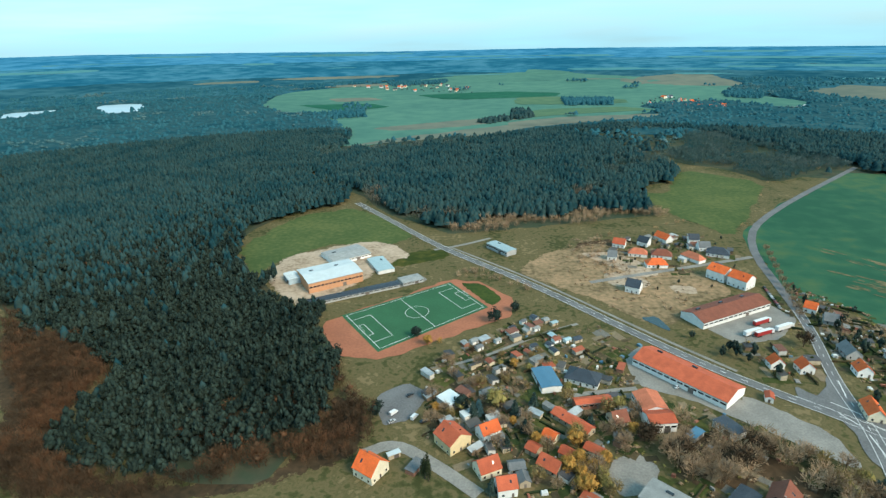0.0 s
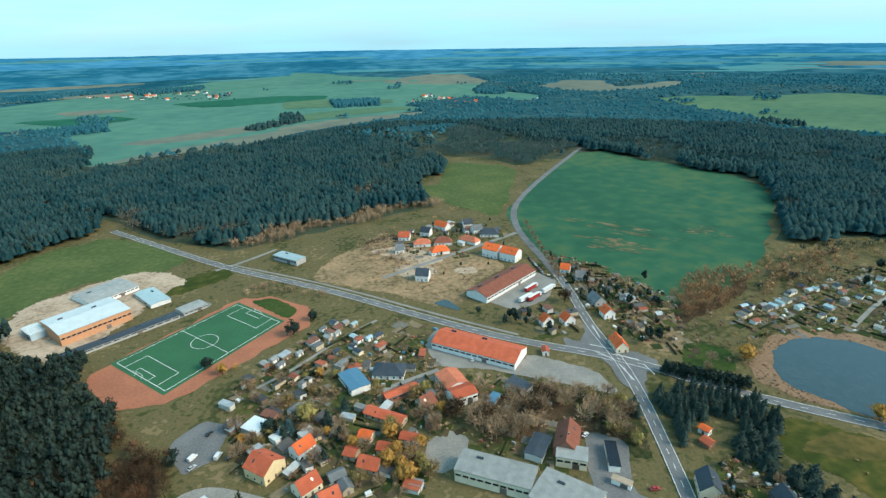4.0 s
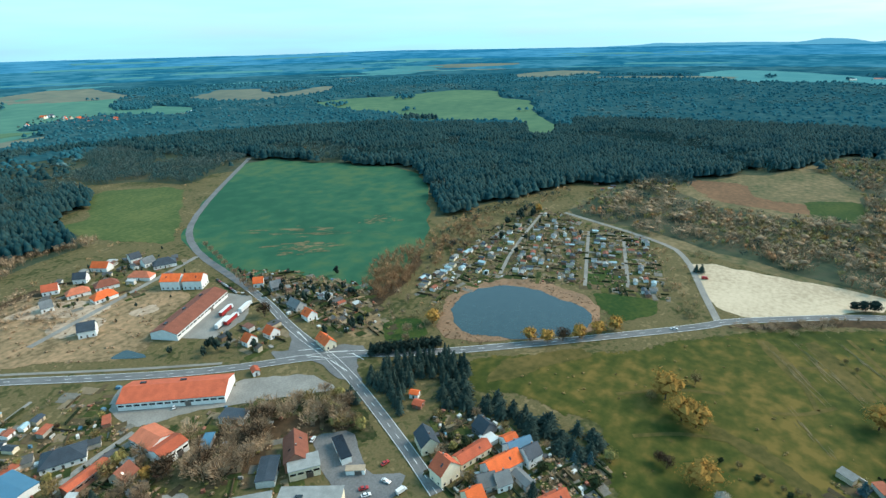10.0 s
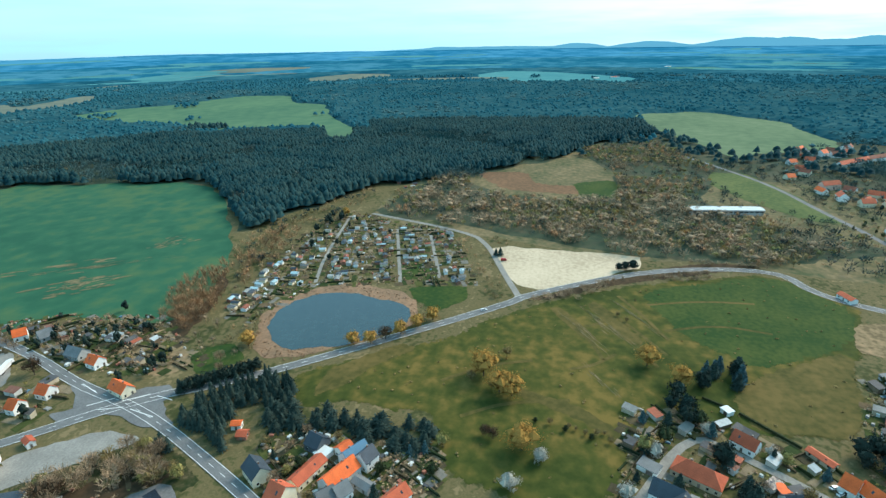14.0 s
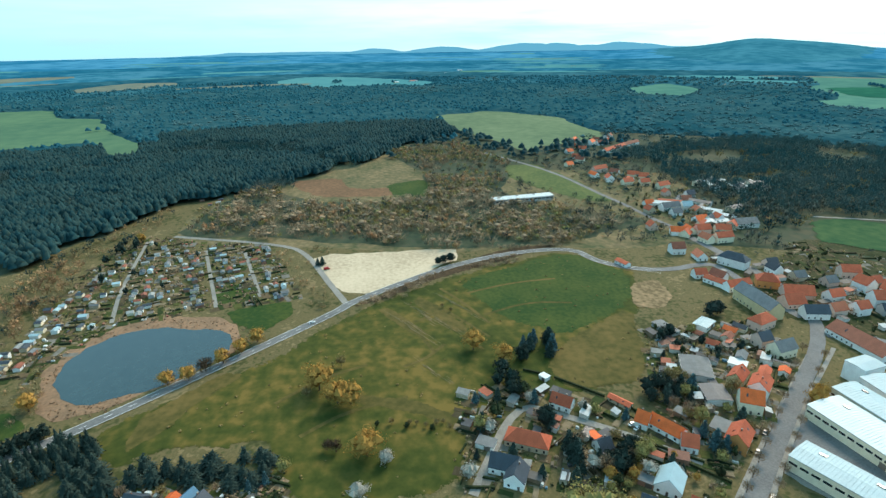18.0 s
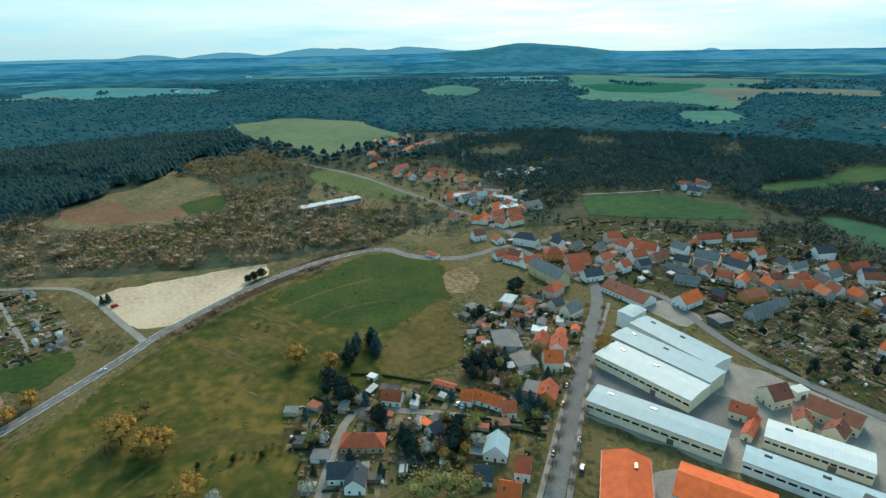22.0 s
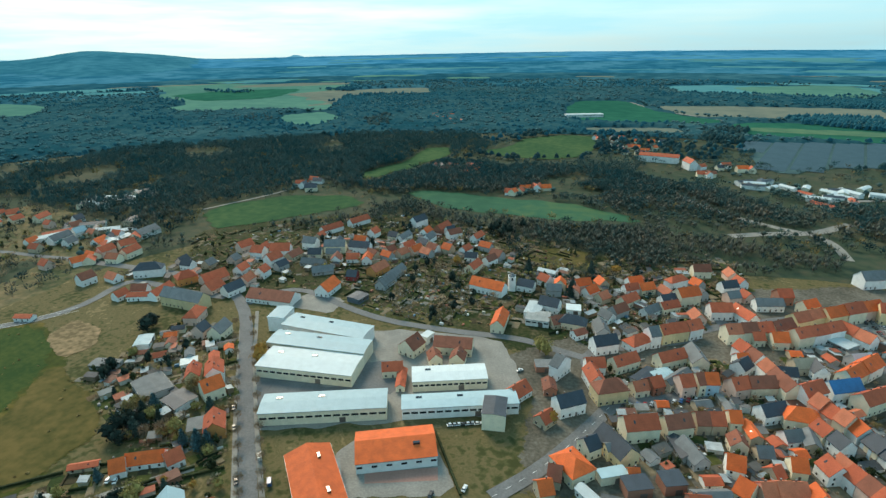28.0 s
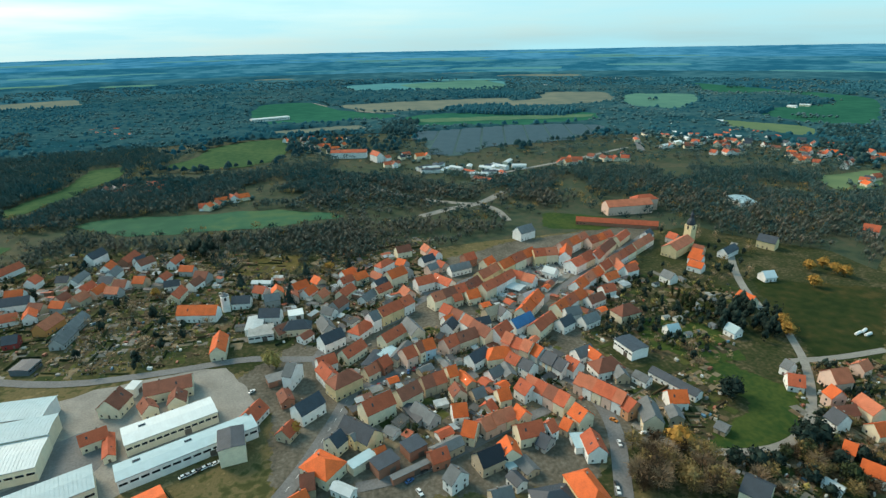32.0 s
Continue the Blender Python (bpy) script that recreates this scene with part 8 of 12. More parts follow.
house(-84.1, -267.0, 92, 12.2, 7.0, 4.0, "grey", "tan", "town houses of the south street", False, 9)
row(-91.0, -251.7, -105.8, -228.0, 4, 10.0, 7.0, "red", "cream", "town houses of the south street")
house(-88.0, -245.8, 116, 8.7, 10.0, 6.0, "red", "white", "town houses of the south street", False, 9)
house(-107.5, -218.4, 112, 8.4, 10.0, 7.0, "orange", "cream", "town houses of the south street", False, 9)
house(-99.6, -215.4, 124, 4.0, 8.0, 4.0, "orange", "tan", "town houses of the south street", False, 9)
row(-55.9, -220.9, -74.0, -228.0, 3, 9.0, 6.0, "salmon", "cream", "town houses of the south street")
house(-50.9, -219.5, 149, 6.6, 11.0, 6.0, "orange", "cream", "town houses of the south street", False, 9)
house(-78.6, -226.1, 109, 7.1, 8.0, 6.0, "orange", "cream", "town houses of the south street", False, 9)
house(-78.5, -213.6, -173, 12.9, 10.0, 6.0, "red", "cream", "town houses of the south street", False, 9)
house(-89.1, -213.6, -154, 4.0, 8.0, 6.0, "red", "white", "town houses of the south street", False, 9)
house(-65.2, -202.5, 89, 9.4, 9.0, 6.0, "orange", "cream", "town houses of the south street", False, 9)
house(-84.9, -207.2, 124, 5.5, 9.0, 3.0, "slate", "grey", "town houses of the south street", False, 9)
house(-64.5, -236.9, -138, 5.3, 8.0, 4.0, "red", "tan", "town houses of the south street", False, 9)

# houses of the lower yards
house(20.0, -209.4, 138, 15.9, 13.0, 6.0, "orange", "cream", "houses of the lower yards", True, 9)
house(26.4, -201.7, -177, 6.0, 10.0, 5.0, "brown", "tan", "houses of the lower yards", False, 9)
house(11.2, -195.5, 142, 10.5, 5.0, 4.0, "white", "white", "houses of the lower yards", False, 9)
hall(-7.6, -207.5, -152, 11.3, 8.3, 6.0, "slate", "brick", "houses of the lower yards")
hall(-21.9, -215.5, -154, 9.7, 8.8, 6.0, "slate", "brick", "houses of the lower yards")
hall(-18.6, -201.4, -158, 18.9, 2.9, 4.0, "grey", "brick", "houses of the lower yards")
house(-32.2, -206.2, -165, 8.6, 8.0, 5.0, "red", "brick", "houses of the lower yards", False, 9)
house(-37.2, -211.4, -158, 15.9, 7.0, 5.0, "grey", "tan", "houses of the lower yards", False, 9)
house(-54.6, -199.9, -161, 12.3, 10.0, 6.0, "black", "tan", "houses of the lower yards", False, 9)
house(-37.4, -191.1, 121, 6.1, 10.0, 6.0, "grey", "white", "houses of the lower yards", False, 9)
house(29.4, -191.7, -148, 6.5, 9.0, 5.0, "orange", "tan", "houses of the lower yards", False, 9)
hall(-63.8, -196.6, 106, 5.5, 4.1, 3.0, "pale", "white", "houses of the lower yards")
house(-63.7, -186.3, 113, 7.5, 6.0, 4.0, "slate", "white", "houses of the lower yards", False, 9)
house(-71.0, -194.5, 109, 10.4, 7.0, 3.0, "grey", "tan", "houses of the lower yards", False, 9)
house(-54.4, -178.6, -172, 9.1, 9.0, 4.0, "grey", "tan", "houses of the lower yards", False, 9)
house(-105.2, -198.1, 83, 12.4, 9.0, 6.0, "red", "white", "houses of the lower yards", False, 9)
hall(-100.9, -204.1, 84, 10.2, 6.7, 4.0, "pale", "white", "houses of the lower yards")
house(-90.0, -170.2, 97, 22.1, 12.0, 8.0, "orange", "yellow", "houses of the lower yards", True, 9)
house(-75.5, -172.0, -178, 17.9, 13.0, 5.0, "slate", "white", "houses of the lower yards", True, 9)

# town houses of the east row
row(-110.3, -272.0, -117.5, -259.5, 2, 10.0, 6.0, "slate", "white", "town houses of the east row")
house(-122.0, -262.0, 117, 9.1, 10.0, 6.0, "red", "white", "town houses of the east row", False, 9)
row(-119.1, -247.6, -135.1, -223.7, 5, 10.0, 7.0, "red", "cream", "town houses of the east row")
house(-136.3, -220.5, 107, 6.2, 10.0, 6.0, "red", "salmon", "town houses of the east row", False, 9)
house(-139.6, -271.3, 106, 12.5, 8.0, 5.0, "orange", "white", "town houses of the east row", False, 9)
house(-133.9, -275.4, -160, 12.5, 9.0, 5.0, "grey", "white", "town houses of the east row", False, 9)
house(-141.4, -259.2, -172, 17.5, 12.0, 5.0, "brown", "white", "town houses of the east row", True, 9)
house(-146.4, -250.5, 84, 8.3, 8.0, 4.0, "grey", "tan", "town houses of the east row", False, 9)
hall(-166.7, -276.6, 103, 16.5, 12.6, 7.0, "slate", "white", "town houses of the east row")
house(-156.9, -245.6, 117, 9.1, 7.0, 4.0, "grey", "white", "town houses of the east row", False, 9)
house(-172.5, -237.9, 115, 29.3, 7.0, 4.0, "slate", "white", "town houses of the east row", False, 9)
house(-142.9, -213.7, 74, 15.9, 10.0, 6.0, "grey", "cream", "town houses of the east row", False, 9)
house(-164.0, -223.9, 170, 9.9, 10.0, 5.0, "orange", "white", "town houses of the east row", False, 9)
house(-156.6, -213.2, 75, 9.2, 7.0, 4.0, "grey", "tan", "town houses of the east row", False, 9)
house(-174.6, -200.1, 121, 5.5, 7.0, 3.0, "grey", "tan", "town houses of the east row", False, 9)
house(-242.5, -282.2, 105, 8.3, 8.0, 4.0, "pale", "white", "town houses of the east row", False, 6)
house(-203.9, -291.5, -176, 8.6, 8.0, 4.0, "pale", "white", "town houses of the east row", False, 6)

# buildings below the castle park
house(-292.9, -424.5, -147, 36.2, 14.0, 8.0, "salmon", "yellow", "buildings below the castle park", False, 3)
house(-307.9, -546.3, 180, 53.0, 17.0, 10.0, "salmon", "pink", "buildings below the castle park", False, 3)
house(-331.8, -553.5, -177, 27.7, 14.0, 13.0, "red", "pink", "buildings below the castle park", True, 3)
house(-273.9, -504.8, 155, 81.8, 8.0, 4.0, "red", "brick", "buildings below the castle park", False, 3)
house(-379.5, -416.7, 122, 15.7, 11.0, 7.0, "slate", "yellow", "buildings below the castle park", False, 3)
hall(-456.0, -548.8, 79, 33.6, 21.8, 5.0, "pale", "white", "buildings below the castle park")
house(-280.4, -318.4, 104, 12.5, 10.0, 5.0, "orange", "cream", "buildings below the castle park", False, 6)
house(-237.3, -224.8, 150, 8.2, 10.0, 4.0, "red", "white", "buildings below the castle park", False, 9)
house(-259.1, -220.4, 178, 10.6, 12.0, 7.0, "salmon", "pink", "buildings below the castle park", False, 6)
house(-244.9, -207.1, 89, 6.3, 9.0, 7.0, "orange", "pink", "buildings below the castle park", False, 9)
house(-231.1, -191.0, 98, 7.1, 10.0, 6.0, "slate", "white", "buildings below the castle park", False, 9)
house(-244.0, -237.1, 106, 4.4, 8.0, 5.0, "grey", "white", "buildings below the castle park", False, 6)
house(-160.9, -159.7, 127, 10.6, 13.0, 6.0, "slate", "cream", "buildings below the castle park", False, 9)
house(-220.0, -173.1, 127, 3.2, 8.0, 5.0, "orange", "tan", "buildings below the castle park", False, 9)
house(-196.5, -157.2, 115, 7.5, 5.0, 3.0, "white", "white", "buildings below the castle park", False, 9)
house(-284.5, -228.7, -164, 8.6, 8.0, 5.0, "salmon", "pink", "buildings below the castle park", False, 6)
house(-500.1, -424.1, 125, 13.3, 11.0, 6.0, "red", "pink", "buildings below the castle park", False, 3)
house(-331.8, -407.5, -152, 21.5, 9.0, 5.0, "slate", "white", "buildings below the castle park", False, 3)
house(-327.0, -353.6, 180, 10.2, 9.0, 4.0, "white", "white", "buildings below the castle park", False, 3)
house(-168.2, -490.3, -154, 19.1, 12.0, 8.0, "grey", "white", "buildings below the castle park", False, 3)

# woods and hills
hall(617.3, -192.7, -84, 75, 14, 6, "white", "grey", "barn in the fields")
hills("far_hills", "faint hills along the horizon, glowing in the blue of haze", M["hill"], 4900, [(20.0, 13.8, -7), (11.1, 3.8, 17), (3.4, 4.1, 12), (358.0, 3.3, 24), (351.2, 3.9, 35), (6.4, 14.6, 13), (358.0, 3.4, 29), (351.3, 4.4, 34), (341.5, 4.1, 42), (333.0, 5.0, 42), (344.1, 14.9, 5), (343.0, 5.1, 53), (340.0, 3.6, 51), (334.1, 3.9, 53), (336.5, 12.5, 33), (305.6, 1.1, 11), (304.4, 10.8, -8)])
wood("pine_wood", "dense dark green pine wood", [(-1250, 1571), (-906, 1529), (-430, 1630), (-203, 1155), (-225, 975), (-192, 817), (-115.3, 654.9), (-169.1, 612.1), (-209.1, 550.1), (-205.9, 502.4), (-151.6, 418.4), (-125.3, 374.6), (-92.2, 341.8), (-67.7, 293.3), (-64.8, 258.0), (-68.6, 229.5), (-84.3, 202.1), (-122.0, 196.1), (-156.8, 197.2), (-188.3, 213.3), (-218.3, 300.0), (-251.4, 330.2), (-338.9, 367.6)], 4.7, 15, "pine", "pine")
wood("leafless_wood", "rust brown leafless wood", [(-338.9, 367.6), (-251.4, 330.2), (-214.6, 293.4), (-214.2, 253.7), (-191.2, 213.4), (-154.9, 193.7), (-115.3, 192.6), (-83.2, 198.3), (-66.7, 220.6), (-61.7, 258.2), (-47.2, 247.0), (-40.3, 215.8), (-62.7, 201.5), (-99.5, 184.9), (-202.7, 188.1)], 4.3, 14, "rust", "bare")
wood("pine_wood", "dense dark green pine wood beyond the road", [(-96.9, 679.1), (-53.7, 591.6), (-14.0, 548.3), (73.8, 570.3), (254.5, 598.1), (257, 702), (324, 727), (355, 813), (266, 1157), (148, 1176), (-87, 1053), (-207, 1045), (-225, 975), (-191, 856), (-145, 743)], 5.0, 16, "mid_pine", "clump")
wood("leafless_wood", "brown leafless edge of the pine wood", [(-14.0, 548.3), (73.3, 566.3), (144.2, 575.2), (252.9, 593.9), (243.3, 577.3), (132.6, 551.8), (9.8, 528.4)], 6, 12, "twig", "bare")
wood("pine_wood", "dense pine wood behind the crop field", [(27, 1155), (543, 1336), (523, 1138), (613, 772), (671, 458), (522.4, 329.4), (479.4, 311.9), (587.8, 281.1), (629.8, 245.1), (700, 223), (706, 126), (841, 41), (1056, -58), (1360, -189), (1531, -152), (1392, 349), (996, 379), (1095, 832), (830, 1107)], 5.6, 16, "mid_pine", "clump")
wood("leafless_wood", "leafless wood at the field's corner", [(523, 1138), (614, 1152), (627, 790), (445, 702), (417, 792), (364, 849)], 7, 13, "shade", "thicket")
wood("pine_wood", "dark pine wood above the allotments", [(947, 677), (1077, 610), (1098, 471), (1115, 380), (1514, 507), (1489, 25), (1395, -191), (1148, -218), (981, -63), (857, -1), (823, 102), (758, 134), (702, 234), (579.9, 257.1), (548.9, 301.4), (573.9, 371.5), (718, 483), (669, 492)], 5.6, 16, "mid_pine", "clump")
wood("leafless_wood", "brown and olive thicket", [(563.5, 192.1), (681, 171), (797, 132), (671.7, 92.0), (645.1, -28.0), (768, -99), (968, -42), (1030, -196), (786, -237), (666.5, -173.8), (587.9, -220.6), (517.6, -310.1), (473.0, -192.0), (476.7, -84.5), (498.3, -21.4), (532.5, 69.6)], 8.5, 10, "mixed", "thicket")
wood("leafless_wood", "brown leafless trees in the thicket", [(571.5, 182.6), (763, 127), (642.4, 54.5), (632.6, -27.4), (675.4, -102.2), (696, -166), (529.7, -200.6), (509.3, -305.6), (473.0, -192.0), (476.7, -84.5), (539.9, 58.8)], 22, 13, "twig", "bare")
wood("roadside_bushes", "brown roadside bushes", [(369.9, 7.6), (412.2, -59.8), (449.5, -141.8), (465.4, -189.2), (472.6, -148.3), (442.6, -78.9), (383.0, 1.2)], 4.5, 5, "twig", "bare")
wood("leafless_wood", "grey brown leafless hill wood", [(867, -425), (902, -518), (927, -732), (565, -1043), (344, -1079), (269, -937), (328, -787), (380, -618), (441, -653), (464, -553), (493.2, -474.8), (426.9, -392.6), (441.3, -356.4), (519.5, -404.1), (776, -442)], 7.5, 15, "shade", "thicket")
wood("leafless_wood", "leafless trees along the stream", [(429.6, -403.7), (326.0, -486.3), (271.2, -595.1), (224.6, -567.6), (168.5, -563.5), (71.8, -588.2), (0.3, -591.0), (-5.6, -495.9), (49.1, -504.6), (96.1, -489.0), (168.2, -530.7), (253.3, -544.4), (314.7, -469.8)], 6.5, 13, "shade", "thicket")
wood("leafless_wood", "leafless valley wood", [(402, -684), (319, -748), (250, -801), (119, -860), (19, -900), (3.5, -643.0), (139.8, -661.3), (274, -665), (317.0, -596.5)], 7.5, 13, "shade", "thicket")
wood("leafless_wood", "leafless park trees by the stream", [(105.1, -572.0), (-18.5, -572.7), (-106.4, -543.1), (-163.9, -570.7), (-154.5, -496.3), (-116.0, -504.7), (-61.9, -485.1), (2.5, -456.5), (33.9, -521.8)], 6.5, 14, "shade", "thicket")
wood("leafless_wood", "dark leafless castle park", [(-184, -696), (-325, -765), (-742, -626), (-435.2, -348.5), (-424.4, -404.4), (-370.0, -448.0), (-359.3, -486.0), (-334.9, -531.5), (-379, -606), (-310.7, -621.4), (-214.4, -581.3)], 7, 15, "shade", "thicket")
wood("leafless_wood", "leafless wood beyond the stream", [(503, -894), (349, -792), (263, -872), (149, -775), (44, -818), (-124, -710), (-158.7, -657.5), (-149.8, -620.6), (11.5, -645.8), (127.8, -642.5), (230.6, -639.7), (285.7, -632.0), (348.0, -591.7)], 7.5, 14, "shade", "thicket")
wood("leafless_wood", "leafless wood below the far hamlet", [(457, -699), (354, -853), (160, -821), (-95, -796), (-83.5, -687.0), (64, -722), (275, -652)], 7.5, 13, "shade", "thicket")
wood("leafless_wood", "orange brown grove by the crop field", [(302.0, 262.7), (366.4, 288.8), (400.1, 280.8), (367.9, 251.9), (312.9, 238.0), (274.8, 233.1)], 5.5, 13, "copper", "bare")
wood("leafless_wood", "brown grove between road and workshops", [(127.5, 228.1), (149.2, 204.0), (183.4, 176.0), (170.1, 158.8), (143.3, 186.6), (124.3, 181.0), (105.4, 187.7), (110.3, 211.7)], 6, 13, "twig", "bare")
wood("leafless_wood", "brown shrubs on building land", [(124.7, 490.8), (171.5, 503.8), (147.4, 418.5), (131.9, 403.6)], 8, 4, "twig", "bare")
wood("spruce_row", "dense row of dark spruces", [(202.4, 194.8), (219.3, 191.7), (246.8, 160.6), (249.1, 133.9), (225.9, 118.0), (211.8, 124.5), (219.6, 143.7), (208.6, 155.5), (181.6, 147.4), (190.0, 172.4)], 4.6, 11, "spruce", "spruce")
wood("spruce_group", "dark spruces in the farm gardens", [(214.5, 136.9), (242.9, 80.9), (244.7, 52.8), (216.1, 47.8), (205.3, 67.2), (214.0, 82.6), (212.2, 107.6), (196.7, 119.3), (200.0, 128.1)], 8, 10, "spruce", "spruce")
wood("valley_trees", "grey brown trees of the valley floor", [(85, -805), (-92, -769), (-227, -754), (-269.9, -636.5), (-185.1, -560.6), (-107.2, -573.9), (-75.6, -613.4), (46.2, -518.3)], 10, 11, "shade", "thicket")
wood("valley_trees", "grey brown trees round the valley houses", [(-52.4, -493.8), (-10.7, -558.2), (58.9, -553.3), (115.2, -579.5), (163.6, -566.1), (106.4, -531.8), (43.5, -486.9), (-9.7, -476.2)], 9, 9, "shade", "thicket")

far_trees(900, 2600, 56000, 8, 15)
copse([(-340, 1592), (-218, 1617), (-203, 1497), (-286, 1467)])
copse([(391, 1754), (547, 1750), (505, 1611), (374, 1638)])
copse([(89, 1342), (252, 1477), (238, 1398), (113, 1308)])
copse([(-270, 1235), (-203, 1240), (-183, 1066), (-227, 1075)])
copse([(938, 1843), (1097, 1848), (962, 1661), (892, 1718)])
copse([(396, 1799), (539, 1749), (510, 1661), (381, 1687)])
copse([(205, 1558), (253, 1531), (237, 1423), (182, 1411)])
copse([(995, -1604), (1017, -1796), (915, -1868), (731, -1857), (639, -1673), (688, -1401), (844, -1356)])
copse([(-277, -1527), (-353, -1586), (-490, -1582), (-463, -1485), (-305, -1456)])
copse([(695, -1220), (677, -1344), (584, -1156), (593, -1064)])
copse([(1050, -1159), (969, -1218), (887, -1123), (948, -1083)])
copse([(-292, -1469), (-350, -1514), (-566, -1516), (-636, -1404), (-558, -1332), (-399, -1401)])
copse([(-860, -877), (-996, -993), (-1078, -940), (-860, -741), (-802, -780)])
copse([(-987, -1376), (-1123, -1440), (-1119, -1282), (-1028, -1211), (-932, -1252)])
copse([(-82, -1293), (-181, -1332), (-147, -1137), (-84, -1155)])
copse([(-415, -1974), (-681, -1885), (-616, -1759), (-400, -1813)])
copse([(926, -1452), (1051, -1753), (937, -1680), (832, -1526)])
copse([(1044, -1128), (999, -1247), (896, -1143), (973, -1072)])
copse([(-228, 2514), (-106, 2578), (47, 2584), (20, 2464), (-194, 2384)])
copse([(1072, 833), (1141, 815), (1144, 724), (1064, 763)])

# trees, sheds, vehicles and other small things
def free(x, y, margin=0.0):
    """True where a place lies on no house, road, yard or water."""
    return bool(open_land([x], [y], margin)[0])


def trunk_mesh(seed, tall, spread):
    """A tapered trunk with forked limbs, one metre high overall when the tree is one metre tall."""
    r = np.random.default_rng(seed)
    parts = []

    def limb(p, q, r0, r1):
        p, q = np.array(p, float), np.array(q, float)
        d = (q - p) / np.linalg.norm(q - p)
        u = np.cross(d, (0.3, 1, 0.2))
        u /= np.linalg.norm(u)
        w = np.cross(d, u)
        ring = [np.cos(a) * u + np.sin(a) * w for a in np.arange(5) * 2 * math.pi / 5]
        v = np.array([p + c * r0 for c in ring] + [q + c * r1 for c in ring])
        i = np.arange(5)
        j = np.roll(i, -1)
        parts.append((v, np.vstack([np.c_[i, j, j + 5], np.c_[i, j + 5, i + 5]])))

    limb((0, 0, 0), (0.02, 0.01, tall * 0.5), 0.022, 0.016)
    limb((0.02, 0.01, tall * 0.5), (0.0, 0.03, tall), 0.016, 0.004)
    for k in range(6):
        z = tall * (0.38 + 0.09 * k)
        a = r.uniform(0, 6.28)
        limb((0.015, 0.01, z), (spread * math.cos(a), spread * math.sin(a), z + 0.22 * r.uniform(0.6, 1.2)), 0.011, 0.003)
    return joined(*parts)


def mesh_data(name, shape, material):
    me = bpy.data.meshes.new(name)
    v, f = shape
    me.from_pydata(v.tolist(), [], f.tolist())
    me.materials.append(material)
    return me


def lifted(shape, z, wide, high):
    v, f = shape
    return v * np.array([wide, wide, high]) + np.array([0, 0, z]), f


TREES = {}
for kind, crown_material, words in (("bare", "twig", "leafless brown tree"), ("rust", "rust", "rusty brown budding tree"), ("olive", "olive", "budding olive tree"), ("gold", "gold", "golden yellow budding tree"),
                                    ("moss", "moss", "yellow green budding tree"), ("blossom", "blossom", "white blossoming tree"), ("spruce", "spruce", "dark green spruce"), ("blue", "bluespruce", "blue grey spruce"),
                                    ("pine", "pine", "dark green pine"), ("shrub", "hedge", "dark green shrub"), ("thuja", "hedge", "slim dark green cypress")):
    shapes = []
    for s in range(3):
        seed = 500 + len(TREES) * 10 + s
        if kind in ("spruce", "blue"):
            crown, stem = lifted(joined(tiers(seed, 8, 10), lifted_sprays(seed, 480)), 0.04, 0.66, 1.0), trunk_mesh(seed, 0.9, 0.02)
        elif kind == "thuja":
            crown, stem = lifted(joined(heart(0.5), sprays(seed, 420, 0.2, 6, 0.6, 1.0, 0.5)), 0.5, 0.16, 0.55), trunk_mesh(seed, 0.8, 0.02)
        elif kind in ("shrub", "pine"):
            crown, stem = lifted(joined(lumps(seed, 12, 0.36, 0.55), sprays(seed, 650, 0.15, 16, 0.8, 0.95, 0.5)), 0.54, 0.46, 0.48), trunk_mesh(seed, 0.5, 0.1)
        elif kind == "bare":
            crown, stem = lifted(twiggy(seed, 420, 0.46, 0.02), 0.58, 0.46, 0.42), trunk_mesh(seed, 0.85, 0.25)
        elif kind in ("rust", "olive"):
            crown, stem = lifted(joined(lumps(seed, 6, 0.26, 0.5), twiggy(seed, 300, 0.4, 0.026), sprays(seed, 260, 0.13, 14, 0.85, 1.0, 0.3)), 0.56, 0.46, 0.44), trunk_mesh(seed, 0.8, 0.22)
        elif kind in ("gold", "moss"):
            crown, stem = lifted(joined(lumps(seed, 22, 0.32, 0.66), sprays(seed, 1100, 0.075, 26, 0.88, 1.0, 0.5)), 0.54, 0.46, 0.46), trunk_mesh(seed, 0.75, 0.2)
        else:
            crown, stem = lifted(joined(heart(0.72), lumps(seed, 16, 0.34, 0.62), sprays(seed, 700, 0.13, 18, 0.85, 1.0, 0.4)), 0.54, 0.5, 0.46), trunk_mesh(seed, 0.75, 0.2)
        shapes.append((mesh_data("crown", crown, M[crown_material]), mesh_data("trunk", stem, M["bark"])))
    TREES[kind] = (words, shapes)


def tree(kind, x, y, tall, group="", wide=1.0):
    words, shapes = TREES[kind]
    crown, stem = shapes[int(rng.integers(len(shapes)))]
    ob = thing({"bare": "leafless_tree", "spruce": "spruce", "blue": "spruce", "pine": "pine", "thuja": "cypress", "shrub": "shrub"}.get(kind, "budding_tree"), x, y, rng.uniform(0, 360), words + " standing in the grass", "tree" if kind != "shrub" else "shrub", group)
    ob.scale = (tall * wide, tall * wide, tall)
    for name, me in (("trunk", stem), ("crown", crown)):
        shared(name, me, ob, Matrix())
    return ob


